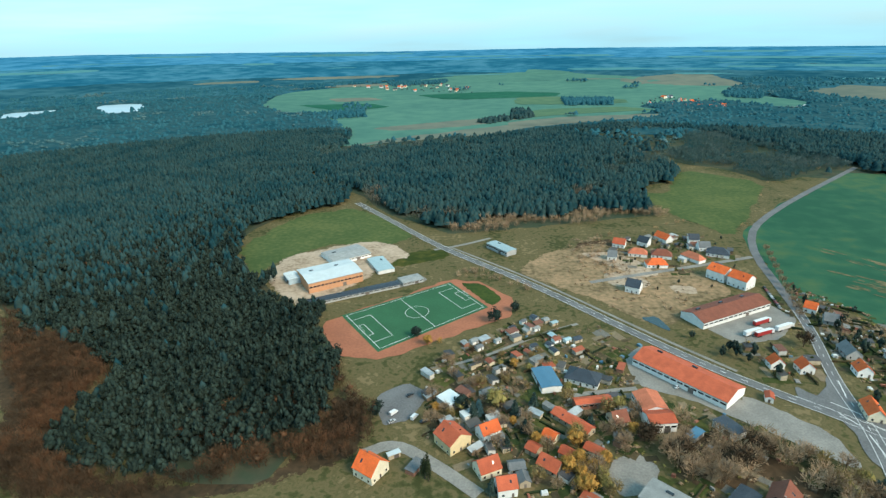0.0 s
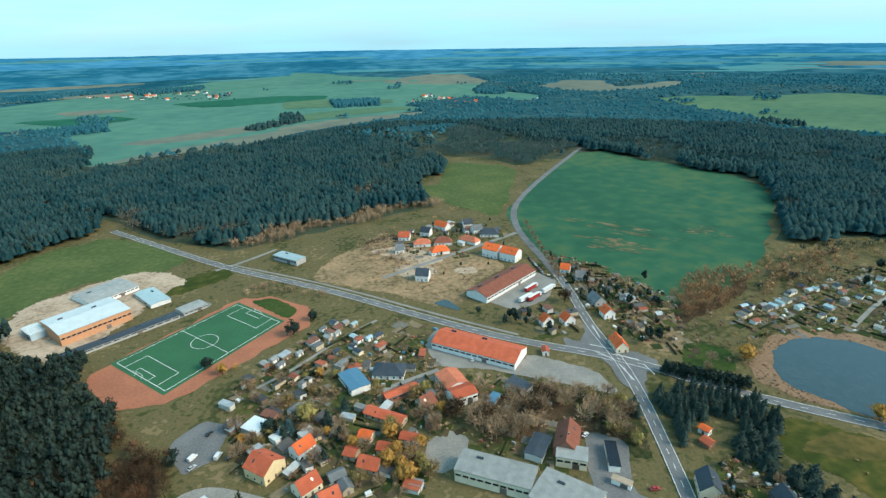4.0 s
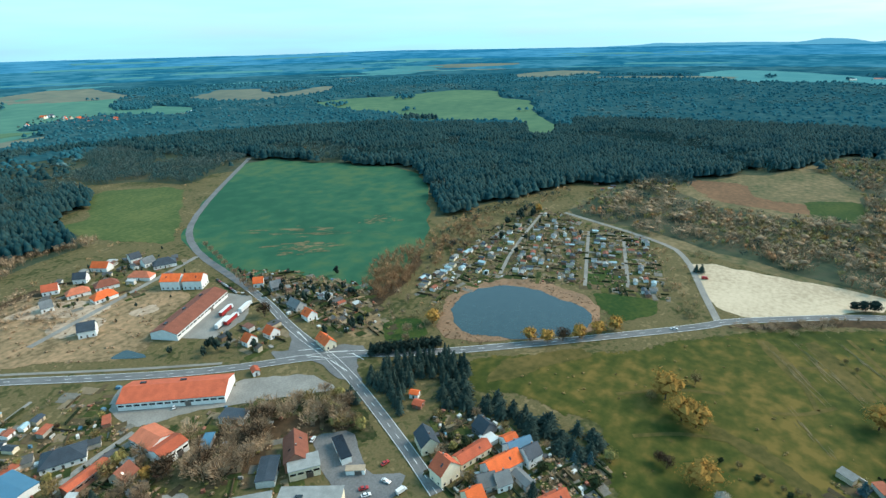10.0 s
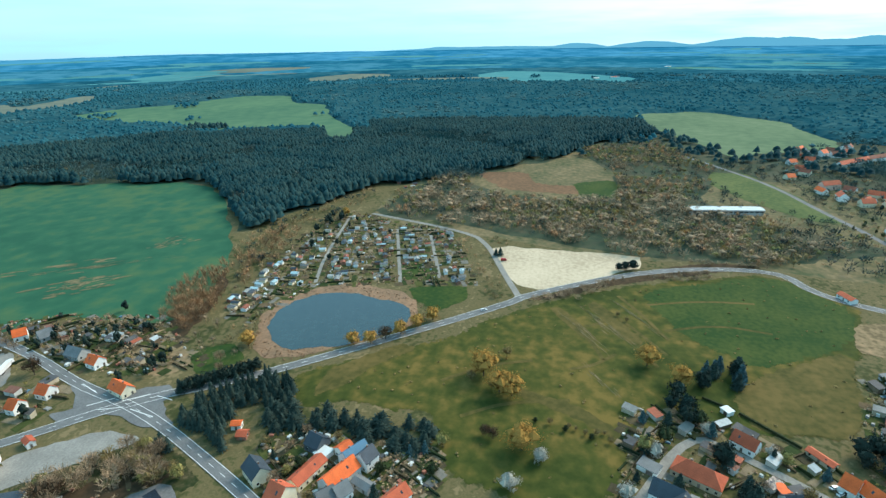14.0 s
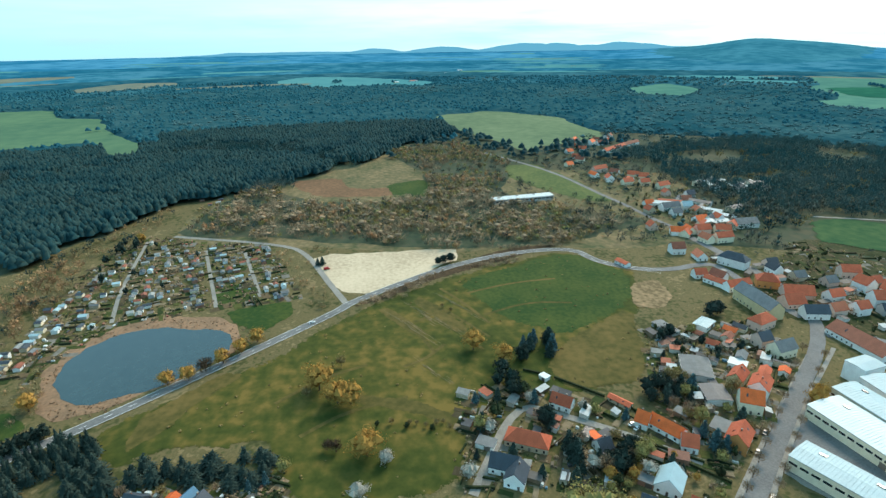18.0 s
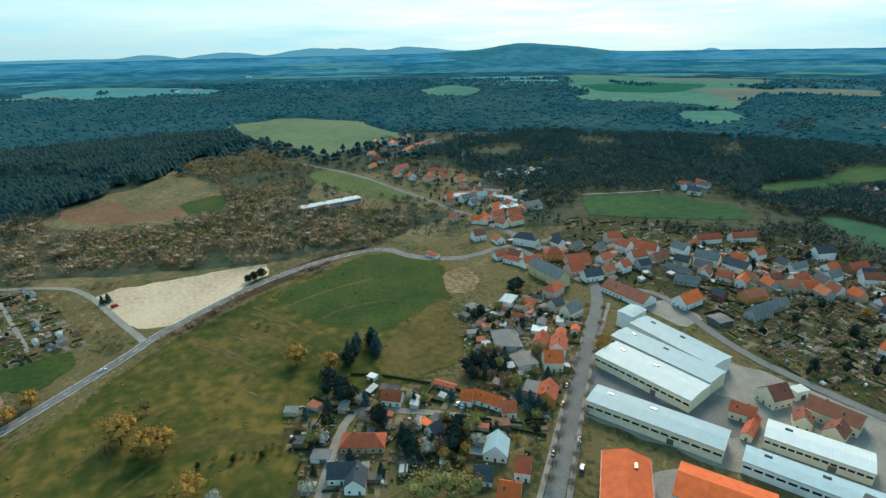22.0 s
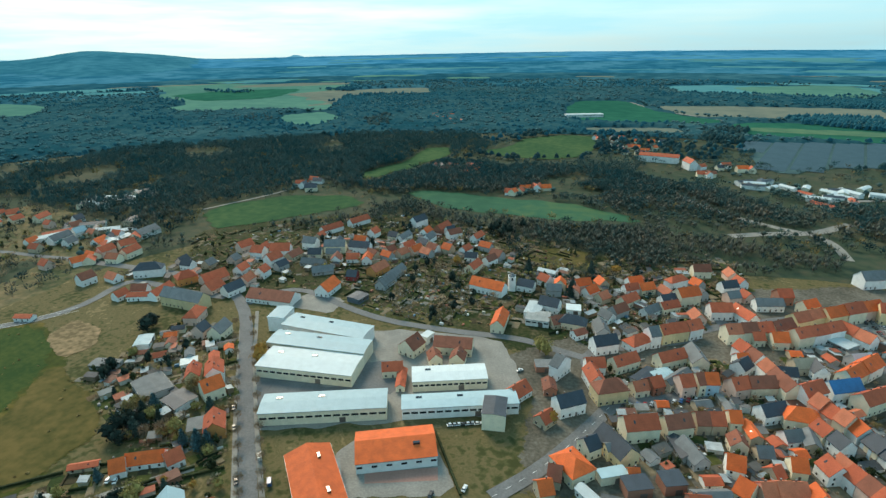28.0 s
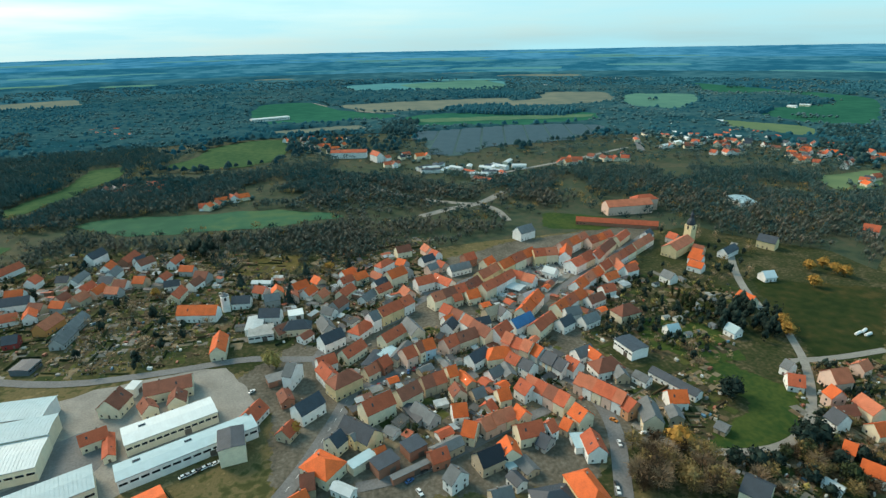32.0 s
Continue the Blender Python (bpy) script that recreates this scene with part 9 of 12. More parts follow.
def grove(pts, count, kinds, low, high, group):
    """Single trees of mixed kinds in gardens, clear of houses and roads."""
    far = []
    for x, y in some(pts, int(count * 1.6)):
        if count and free(x, y, 1.0):
            kind = kinds[int(rng.integers(len(kinds)))]
            if math.hypot(x, y) > 325:
                far.append((x, y, kind in ("pine", "spruce", "shrub", "blue", "thuja")))
            else:
                tree(kind, x, y, rng.uniform(low, high), group)
            count -= 1
    for green in (True, False):
        p = np.array([(x, y) for x, y, g in far if g == green])
        if len(p):
            tall = rng.uniform(low, high, len(p))
            plant("garden_trees", "dark evergreen trees in far gardens" if green else "leafless and budding trees in far gardens", M["pine" if green else "olive" if len(p) % 2 else "twig"], PINES if green else BARES,
                  p[:, 0], p[:, 1], terrain(p[:, 0], p[:, 1]) + tall * 0.5, tall * (0.32 if green else 0.42), tall * 0.5)


def scattered(name, label, pts, count, material, low, high):
    """Single trees and bushes spread loosely over open country."""
    p = some(pts, count)
    p = p[open_land(p[:, 0], p[:, 1], 2.0)]
    for poly in OPEN:
        p = p[~inside(poly, p[:, 0], p[:, 1])]
    tall = rng.uniform(low, high, len(p))
    reach = np.hypot(p[:, 0], p[:, 1])
    for shapes, k in ((BARES, reach < 480), (MID_BARES, reach >= 480)):
        plant(name, label, M[material], shapes, p[k, 0], p[k, 1], terrain(p[k, 0], p[k, 1]) + tall[k] * 0.45, tall[k] * 0.5, tall[k] * 0.5)


def undergrowth(name, label, pts, count, material, low, high, flat=0.7):
    """Low shrubs and garden plants of a whole quarter."""
    p = some(pts, count)
    p = p[open_land(p[:, 0], p[:, 1], 0.3)]
    if len(p):
        s = rng.uniform(low, high, len(p))
        ob = plant(name, label, M[material], TUFTS, p[:, 0], p[:, 1], terrain(p[:, 0], p[:, 1]) + s * 0.5 * flat, s, s * flat)
        tagged(ob, category="shrubs")


def strew(name, label, category, pts, count, material, long, wide, high, margin=0.4):
    """Many low oblong bodies, turned like the nearest house: beds, hedge rows, stacked and covered things."""
    p = some(pts, count)
    p = p[open_land(p[:, 0], p[:, 1], margin)]
    if not len(p):
        return
    b = np.array(BUILT)
    near = ((p[:, None, 0] - b[:, 0]) ** 2 + (p[:, None, 1] - b[:, 1]) ** 2).argmin(1)
    yaw = b[near, 2] + rng.integers(0, 2, len(p)) * math.pi / 2 + rng.normal(0, 0.06, len(p))
    n = len(p)
    a, w, h = rng.uniform(*long, n) / 2, rng.uniform(*wide, n) / 2, rng.uniform(*high, n)
    sx, sy = np.array([-1, 1, 1, -1] * 2), np.array([-1, -1, 1, 1] * 2)
    top = np.array([0] * 4 + [1] * 4)
    shrink = np.where(top, 0.88, 1.0)
    u = a[:, None] * sx * shrink + rng.normal(0, 0.04, (n, 8)) * a[:, None]
    v = w[:, None] * sy * shrink + rng.normal(0, 0.04, (n, 8)) * w[:, None]
    c, s = np.cos(yaw)[:, None], np.sin(yaw)[:, None]
    z = h[:, None] * top * rng.uniform(0.85, 1.1, (n, 8)) + 0.1
    vs = np.stack([p[:, :1] + u * c - v * s, p[:, 1:] + u * s + v * c, z], -1).reshape(-1, 3)
    fs = (np.array([(4, 5, 6, 7), (0, 1, 5, 4), (1, 2, 6, 5), (2, 3, 7, 6), (3, 0, 4, 7)])[None] + (np.arange(n) * 8)[:, None, None]).reshape(-1, 4)
    tagged(mesh_object(name, vs, fs, M[material]), label, category, kind="stuff")


def back_buildings(pts, count):
    """Sheds, garages and lean-tos crowded into the yards of a quarter: low walls under single pitched roofs."""
    p = some(pts, count * 2)
    p = p[open_land(p[:, 0], p[:, 1], 1.0)][:count]
    b = np.array(BUILT)
    vs, fs, mi = [], [], []
    for x, y in p:
        near = b[((b[:, 0] - x) ** 2 + (b[:, 1] - y) ** 2).argmin()]
        yaw = near[2] + rng.integers(0, 2) * math.pi / 2
        a, w, h = rng.uniform(2.0, 4.5), rng.uniform(1.5, 2.6), rng.uniform(2.2, 3.2)
        c, s, rise, o = math.cos(yaw), math.sin(yaw), rng.uniform(0.2, 1.1), 0.25
        ring = [(-a, -w), (a, -w), (a, w), (-a, w)]
        wide = [(-a - o, -w - o), (a + o, -w - o), (a + o, w + o), (-a - o, w + o)]
        k = len(vs)
        tops = [h, h, h + rise, h + rise]
        corners = [(u, v, 0.0) for u, v in ring] + [(u, v, q) for (u, v), q in zip(ring, tops)] + [(u, v, q) for (u, v), q in zip(wide, tops)] + [(u, v, q + 0.16) for (u, v), q in zip(wide, tops)]
        vs.extend((x + u * c - v * s, y + u * s + v * c, q) for u, v, q in corners)
        sides = [(i, (i + 1) % 4, (i + 1) % 4 + 4, i + 4) for i in range(4)]
        roof = [(12, 13, 14, 15), (11, 10, 9, 8)] + [(i + 8, (i + 1) % 4 + 8, (i + 1) % 4 + 12, i + 12) for i in range(4)]
        fs.extend(tuple(k + i for i in f) for f in sides + roof)
        mi.extend([0] * 4 + [1] * 6)
    ob = mesh_object("yard_sheds", vs, fs, M["shed_walls"])
    ob.data.materials.append(M["shed_roofs"])
    ob.data.polygons.foreach_set("material_index", mi)
    tagged(ob, "small sheds and garages in the back yards", "sheds", kind="stuff")


def panel_rows(pts, yaw, gap):
    """Long rows of tilted solar panels over a field, broken by service lanes."""
    d = np.array([math.cos(radians(yaw)), math.sin(radians(yaw))])
    e = np.array([-d[1], d[0]])
    q = np.array(pts, float)
    vs, fs = [], []
    for row in np.arange((q @ e).min(), (q @ e).max(), gap):
        for a in np.arange((q @ d).min(), (q @ d).max(), 46.0):
            mid = d * (a + 21) + e * row
            if inside(pts, np.array([mid[0]]), np.array([mid[1]]))[0]:
                k, h = len(vs), float(terrain(mid[0], mid[1]))
                for z0, z1 in ((1.0, 2.9), (0.85, 2.75)):
                    for u, v, z in ((a, -2.4, z0), (a + 42, -2.4, z0), (a + 42, 2.4, z1), (a, 2.4, z1)):
                        p = d * u + e * (row + v)
                        vs.append((p[0], p[1], h + z))
                fs += [(k, k + 1, k + 2, k + 3), (k + 7, k + 6, k + 5, k + 4), (k, k + 4, k + 5, k + 1), (k + 3, k + 2, k + 6, k + 7)]
    tagged(mesh_object("solar_panels", vs, fs, M["solar"]), "dark rows of solar panels on a far field", "solar panels", kind="stuff")


def yard_trees(pts, count, low=3.0, high=8.0):
    """Small evergreen and leafless trees crowded between the houses of a quarter."""
    for share, words, material, shapes, wide in ((0.3, "dark evergreen trees between the houses", "hedge", PINES, 0.3), (0.5, "leafless trees between the houses", "twig", BARES, 0.42), (0.2, "olive budding trees between the houses", "moss", TUFTS, 0.4)):
        p = some(pts, int(count * share))
        p = p[open_land(p[:, 0], p[:, 1], 1.0)]
        t = rng.uniform(low, high, len(p))
        plant("garden_trees", words, M[material], shapes, p[:, 0], p[:, 1], t * 0.5, t * wide, t * 0.5)


def gardens(pts, size):
    """Beds, clipped hedge rows and the clutter of yards and gardens over a whole quarter."""
    strew("garden_beds", "green and brown garden beds and small lawns", "garden beds", pts, size, "beds", (3, 12), (2, 7), (0.04, 0.2), 0.2)
    strew("hedge_rows", "dark low garden hedges and fences", "hedges", pts, size // 4, "cover", (5, 16), (0.5, 1.1), (0.7, 1.7), 0.2)
    strew("yard_clutter", "stacked wood, bins and covered things in yards", "yard clutter", pts, size // 3, "odds", (0.8, 3.2), (0.7, 2.2), (0.4, 1.6), 0.2)


def hedge(x0, y0, x1, y1, high=1.6):
    """A clipped hedge of leafy sprays round a solid heart."""
    ob = thing("hedge", (x0 + x1) / 2, (y0 + y1) / 2, math.degrees(math.atan2(y1 - y0, x1 - x0)), "dark clipped garden hedge beside the lawn", "hedge", "garden hedges")
    a = math.hypot(x1 - x0, y1 - y0) / 2
    n = int(a * 14)
    p = np.c_[rng.uniform(-a, a, n), rng.uniform(-0.55, 0.55, n), rng.uniform(0.1, high, n)]
    d = rng.normal(0, 0.28, (n, 3, 3))
    me = mesh_data("leaves", ((p[:, None] + d).reshape(-1, 3), np.arange(n * 3).reshape(-1, 3)), M["hedge"])
    shared("leaves", me, ob, Matrix())
    bm = bmesh.new()
    box(bm, -a, a, -0.45, 0.45, 0, high - 0.1)
    part("heart", bm, M["hedge"], ob)


def shed(x, y, yaw, length, width, roof, wall, group):
    """A garden hut: walls, a low roof, a door and a window."""
    ob = thing("garden_hut", x, y, yaw, "small %s garden hut with a %s roof" % (WALL_WORDS[wall], ROOF_WORDS[roof]), "hut", group)
    a, b, h = length / 2, width / 2, 2.3
    BUILT.append((x, y, radians(yaw), a + 0.8, b + 0.8))
    rise = width * 0.2
    bm = bmesh.new()
    prof = [(-b, 0), (b, 0), (b, h), (0, h + rise), (-b, h)]
    solid(bm, [[(-a, p, q) for p, q in prof], [(a, p, q) for p, q in prof]])
    part("wall", bm, M["wall_" + wall], ob)
    bm = bmesh.new()
    prof = [(-b - 0.3, h - 0.12), (0, h + rise), (b + 0.3, h - 0.12), (b + 0.3, h + 0.03), (0, h + rise + 0.16), (-b - 0.3, h + 0.03)]
    solid(bm, [[(-a - 0.3, p, q) for p, q in prof], [(a + 0.3, p, q) for p, q in prof]])
    part("roof", bm, M["roof_" + roof], ob)
    shared("door", DOOR, ob, Matrix.Translation((a * 0.3, -b, 0)) @ Matrix.Diagonal((0.9, 1, 1.95, 1)))


def huts(pts, count, yaw, group):
    roofs, walls = ("grey", "slate", "concrete", "pale", "brown", "slate", "concrete", "grey"), ("tan", "white", "grey", "brick", "cream", "white")
    for x, y in some(pts, count * 3):
        if count and free(x, y, 2.0):
            shed(x, y, yaw + rng.choice((0, 90)) + rng.uniform(-6, 6), rng.uniform(4, 6.5), rng.uniform(3, 4.5), roofs[int(rng.integers(len(roofs)))], walls[int(rng.integers(len(walls)))], group)
            count -= 1


def hamlet(pts, count, pale=False):
    """The houses of a far village in one object: gabled bodies with roofs."""
    names = ["wall_white", "wall_cream", "roof_red", "roof_orange", "roof_slate", "roof_white", "roof_brown"]
    vs, fs, mi = [], [], []
    for x, y in some(pts, count):
        z = float(terrain(x, y))
        yaw, a, b, h = rng.uniform(0, 3.14), rng.uniform(5, 8) * (1.8 if pale else 1), rng.uniform(4, 5.5), rng.uniform(3.5, 6)
        c, s = math.cos(yaw), math.sin(yaw)
        roof = int(rng.choice((5, 5, 4, 2))) if pale else int(rng.choice((2, 3, 2, 6, 4)))
        rise = b * (0.3 if pale else 0.85)

        def put(corners, faces, index):
            k = len(vs)
            vs.extend((x + p * c - q * s, y + p * s + q * c, z + r) for p, q, r in corners)
            fs.extend([tuple(k + i for i in f) for f in faces])
            mi.extend([index] * len(faces))

        put([(-a, -b, 0), (a, -b, 0), (a, b, 0), (-a, b, 0), (-a, -b, h), (a, -b, h), (a, b, h), (-a, b, h), (-a, 0, h + rise), (a, 0, h + rise)],
            [(0, 1, 5, 4), (2, 3, 7, 6), (1, 2, 6, 5), (3, 0, 4, 7), (5, 6, 9), (7, 4, 8)], int(rng.integers(2)))
        o = 0.5
        put([(-a - o, -b - o, h - 0.3), (a + o, -b - o, h - 0.3), (a + o, 0, h + rise + 0.2), (-a - o, 0, h + rise + 0.2), (-a - o, b + o, h - 0.3), (a + o, b + o, h - 0.3)], [(0, 1, 2, 3), (3, 2, 5, 4)], roof)
        for t in (-0.5, 0.0, 0.5):
            put([(t * a - 0.6, -b - 0.05, 1.2), (t * a + 0.6, -b - 0.05, 1.2), (t * a + 0.6, -b - 0.05, 2.6), (t * a - 0.6, -b - 0.05, 2.6)], [(0, 1, 2, 3)], 7)
    me = bpy.data.meshes.new("village_houses")
    me.from_pydata(vs, [], fs)
    for n in names:
        me.materials.append(M[n])
    me.materials.append(M["glass"])
    me.polygons.foreach_set("material_index", mi)
    tagged(new("village_houses", me), "white and cream houses of a far village", "village", kind="stuff")
    p = some(pts, count * 3)
    t = rng.uniform(4, 9, len(p))
    plant("village_trees", "bare and evergreen trees among far houses", M["mid_shade"], FAR_CROWNS, p[:, 0], p[:, 1], terrain(p[:, 0], p[:, 1]) + t * 0.4, t * 0.6, t * 0.5)


def infill(pts, count, group, small=False):
    """Further houses and back buildings between the streets, turned like their neighbours."""
    roofs, walls = ("red", "salmon", "orange", "grey", "slate", "orange", "red", "brown"), ("white", "cream", "tan", "white", "pink", "grey")
    for x, y in some(pts, count * 5):
        if not count:
            break
        a, b = (rng.uniform(6, 9), rng.uniform(5, 6.5)) if small else (rng.uniform(9, 13), rng.uniform(8, 9.5))
        if free(x, y, max(a, b) / 2 - 0.5):
            near = min(BUILT, key=lambda e: (e[0] - x) ** 2 + (e[1] - y) ** 2)
            house(x, y, math.degrees(near[2]) + rng.choice((0, 90)), a, b, rng.uniform(2.6, 3.4) if small else rng.uniform(3.6, 5.5), roofs[int(rng.integers(len(roofs)))], walls[int(rng.integers(len(walls)))], group, False, 1 if small else 2)
            count -= 1


PAINTS = {}
for key, c in (("white", (0.7, 0.7, 0.7)), ("black", (0.02, 0.02, 0.022)), ("silver", (0.4, 0.41, 0.42)), ("red", (0.35, 0.02, 0.02)), ("blue", (0.03, 0.1, 0.25)), ("grey", (0.12, 0.125, 0.13)), ("orange", (0.6, 0.2, 0.03))):
    PAINTS[key] = mat(key + "_car_paint", c, tuple(v * 0.85 for v in c), 0.5, 4.0, 0.3, bump=0, spec=0.6)


def wheel_shape(bm):
    bmesh.ops.create_cone(bm, cap_ends=True, segments=12, radius1=0.33, radius2=0.33, depth=0.22, matrix=Matrix.Rotation(radians(90), 4, "X"))


WHEEL = unit_mesh("wheel", wheel_shape, [M["tyre"]])
CARS = {}


def car_model(paint, van):
    ob = thing("van" if van else "car", 0, 0, 0, "%s parked %s" % (paint, "delivery van" if van else "passenger car"), "van" if van else "car", "parked vehicles")
    bm = bmesh.new()
    w = 0.95 if van else 0.88
    if van:
        side = [(-2.6, 0.35), (2.6, 0.35), (2.65, 0.95), (1.9, 1.25), (1.3, 2.25), (-2.6, 2.3)]
    else:
        side = [(-2.15, 0.3), (2.15, 0.3), (2.2, 0.62), (1.95, 0.8), (0.95, 0.92), (-1.7, 0.98), (-2.2, 0.85)]
    solid(bm, [[(p, -w, q) for p, q in side], [(p, w, q) for p, q in side]])
    bmesh.ops.bevel(bm, geom=[e for e in bm.edges if abs(e.verts[0].co.y - e.verts[1].co.y) < 0.01], offset=0.08, segments=1, affect="EDGES")
    part("body", bm, PAINTS[paint], ob)
    if not van:
        bm = bmesh.new()
        low, high = [(-1.75, 0.95), (0.95, 0.9)], [(-1.2, 1.42), (0.25, 1.42)]
        solid(bm, [[(low[0][0], -0.8, 0.93), (low[1][0], -0.8, 0.9), (low[1][0], 0.8, 0.9), (low[0][0], 0.8, 0.93)], [(high[0][0], -0.66, 1.4), (high[1][0], -0.66, 1.4), (high[1][0], 0.66, 1.4), (high[0][0], 0.66, 1.4)]])
        part("cabin_glass", bm, M["glass"], ob)
        bm = bmesh.new()
        box(bm, -1.2, 0.25, -0.66, 0.66, 1.4, 1.45)
        part("car_roof", bm, PAINTS[paint], ob)
    else:
        bm = bmesh.new()
        solid(bm, [[(1.32, -0.85, 2.15), (1.88, -0.9, 1.3), (1.88, 0.9, 1.3), (1.32, 0.85, 2.15)], [(1.38, -0.85, 2.2), (1.94, -0.9, 1.34), (1.94, 0.9, 1.34), (1.38, 0.85, 2.2)]])
        part("windscreen", bm, M["glass"], ob)
    for sx in (-1, 1):
        for sy in (-1, 1):
            shared("wheel", WHEEL, ob, Matrix.Translation((sx * (1.7 if van else 1.35), sy * (w - 0.08), 0.33)))
    return ob


def car(x, y, yaw, paint="white", van=False, z=0.32):
    m = Matrix.Translation((x, y, z)) @ Matrix.Rotation(radians(yaw), 4, "Z")
    if (paint, van) not in CARS:
        ob = CARS[(paint, van)] = car_model(paint, van)
        ob.matrix_world = m
        return ob
    return copy_thing(CARS[(paint, van)], m)


def trailer(x, y, yaw, paint):
    """A long goods trailer on three axles with its tractor."""
    ob = thing("lorry", x, y, yaw, "%s sided long goods lorry parked in the yard" % paint, "lorry", "parked lorries")
    bm = bmesh.new()
    box(bm, -8, 5, -1.25, 1.25, 1.1, 3.9)
    part("box_body", bm, PAINTS[paint], ob)
    bm = bmesh.new()
    box(bm, -8.05, 5.05, -1.28, 1.28, 3.9, 4.0)
    part("box_roof", bm, PAINTS["white"], ob)
    bm = bmesh.new()
    solid(bm, [[(5.5, -1.2, 0.6), (7.8, -1.2, 0.6), (7.8, 1.2, 0.6), (5.5, 1.2, 0.6)], [(5.5, -1.2, 3.4), (7.5, -1.15, 3.3), (7.5, 1.15, 3.3), (5.5, 1.2, 3.4)]])
    part("cab", bm, PAINTS["white"], ob)
    for px in (-6.5, -5.2, -3.9, 5.6, 7.0):
        for s in (-1, 1):
            shared("wheel", WHEEL, ob, Matrix.Translation((px, s * 1.1, 0.5)) @ Matrix.Diagonal((1.5, 1.5, 1.5, 1)))


def dashes(name, label, pts, offset, long, gap, wide, lift=0.34):
    """Painted marks along a road line."""
    a = strip(pts, 1.0)[2]
    seg = np.linalg.norm(np.diff(a, axis=0), axis=1)
    at = np.concatenate([[0], np.cumsum(seg)])
    vs, fs = [], []
    s = 0.0
    while s + long < at[-1]:
        p = np.array([np.interp(s, at, a[:, 0]), np.interp(s, at, a[:, 1])])
        q = np.array([np.interp(s + long, at, a[:, 0]), np.interp(s + long, at, a[:, 1])])
        d = (q - p) / (np.linalg.norm(q - p) + 1e-9)
        nrm = np.array([-d[1], d[0]])
        k = len(vs)
        for e, w in ((p, -1), (q, -1), (q, 1), (p, 1)):
            vs.append((*(e + nrm * (offset + w * wide / 2)), lift))
        fs.append((k, k + 1, k + 2, k + 3))
        s += long + gap
    return tagged(mesh_object(name, vs, fs, M["line"]), label, "road marking", kind="structure")


def line_mark(segments, wide, lift, name="pitch_line"):
    """Painted lines on the pitch."""
    for p, q in segments:
        p, q = np.array(p, float), np.array(q, float)
        d = (q - p) / np.linalg.norm(q - p)
        nrm = np.array([-d[1], d[0]]) * wide / 2
        p, q = p - d * wide / 2, q + d * wide / 2
        ob = mesh_object(name, [(*(p - nrm), lift), (*(q - nrm), lift), (*(q + nrm), lift), (*(p + nrm), lift)], [(0, 1, 2, 3)], M["line"])
        tagged(ob, "white painted line on the turf" if name == "pitch_line" else "white painted line on the asphalt", "painted line", kind="structure")


def pitch(a, b, c, d):
    """The markings of a football pitch between its four corners, a-b and d-c being the goal lines."""
    a, b, c, d = (np.array(p, float) for p in (a, b, c, d))

    def at(u, v):
        return a * (1 - u) * (1 - v) + d * u * (1 - v) + c * u * v + b * (1 - u) * v

    x0, x1, y0, y1 = 0.03, 0.97, 0.045, 0.955
    seg = [((x0, y0), (x1, y0)), ((x1, y0), (x1, y1)), ((x1, y1), (x0, y1)), ((x0, y1), (x0, y0)), ((0.5, y0), (0.5, y1))]
    for s in (0, 1):
        f = (lambda u: u) if s == 0 else (lambda u: 1 - u)
        for deep, half in ((0.155, 0.3), (0.052, 0.14)):
            seg += [((f(x0), 0.5 - half), (f(x0 + deep), 0.5 - half)), ((f(x0 + deep), 0.5 - half), (f(x0 + deep), 0.5 + half)), ((f(x0 + deep), 0.5 + half), (f(x0), 0.5 + half))]
    ring = [(0.5 + 0.093 * math.cos(t), 0.5 + 0.155 * math.sin(t)) for t in np.linspace(0, 2 * math.pi, 29)]
    seg += list(zip(ring, ring[1:]))
    line_mark([(at(*p), at(*q)) for p, q in seg], 0.35, 0.3)
    for u, s in ((x0, -1), (x1, 1)):
        p, q = at(u, 0.44), at(u, 0.56)
        e = (d - a) / np.linalg.norm(d - a) * s
        ob = thing("goal", *((p + q) / 2), 0, "white football goal standing on the turf", "goal", "football goals")
        o = (p + q) / 2
        back = e * 1.6
        for name, r0, r1 in (("post", (*(p - o), 0.2), (*(p - o), 2.64)), ("post", (*(q - o), 0.2), (*(q - o), 2.64)), ("crossbar", (*(p - o), 2.64), (*(q - o), 2.64)), ("stay", (*(p - o), 2.6), (*(p - o + back), 0.2)), ("stay", (*(q - o), 2.6), (*(q - o + back), 0.2))):
            r0, r1 = Vector(r0), Vector(r1)
            bm = bmesh.new()
            m = Matrix.Translation((r0 + r1) / 2) @ (r1 - r0).to_track_quat("Z", "Y").to_matrix().to_4x4()
            bmesh.ops.create_cone(bm, cap_ends=True, segments=8, radius1=0.09, radius2=0.09, depth=(r1 - r0).length, matrix=m)
            part(name, bm, M["frame"], ob)


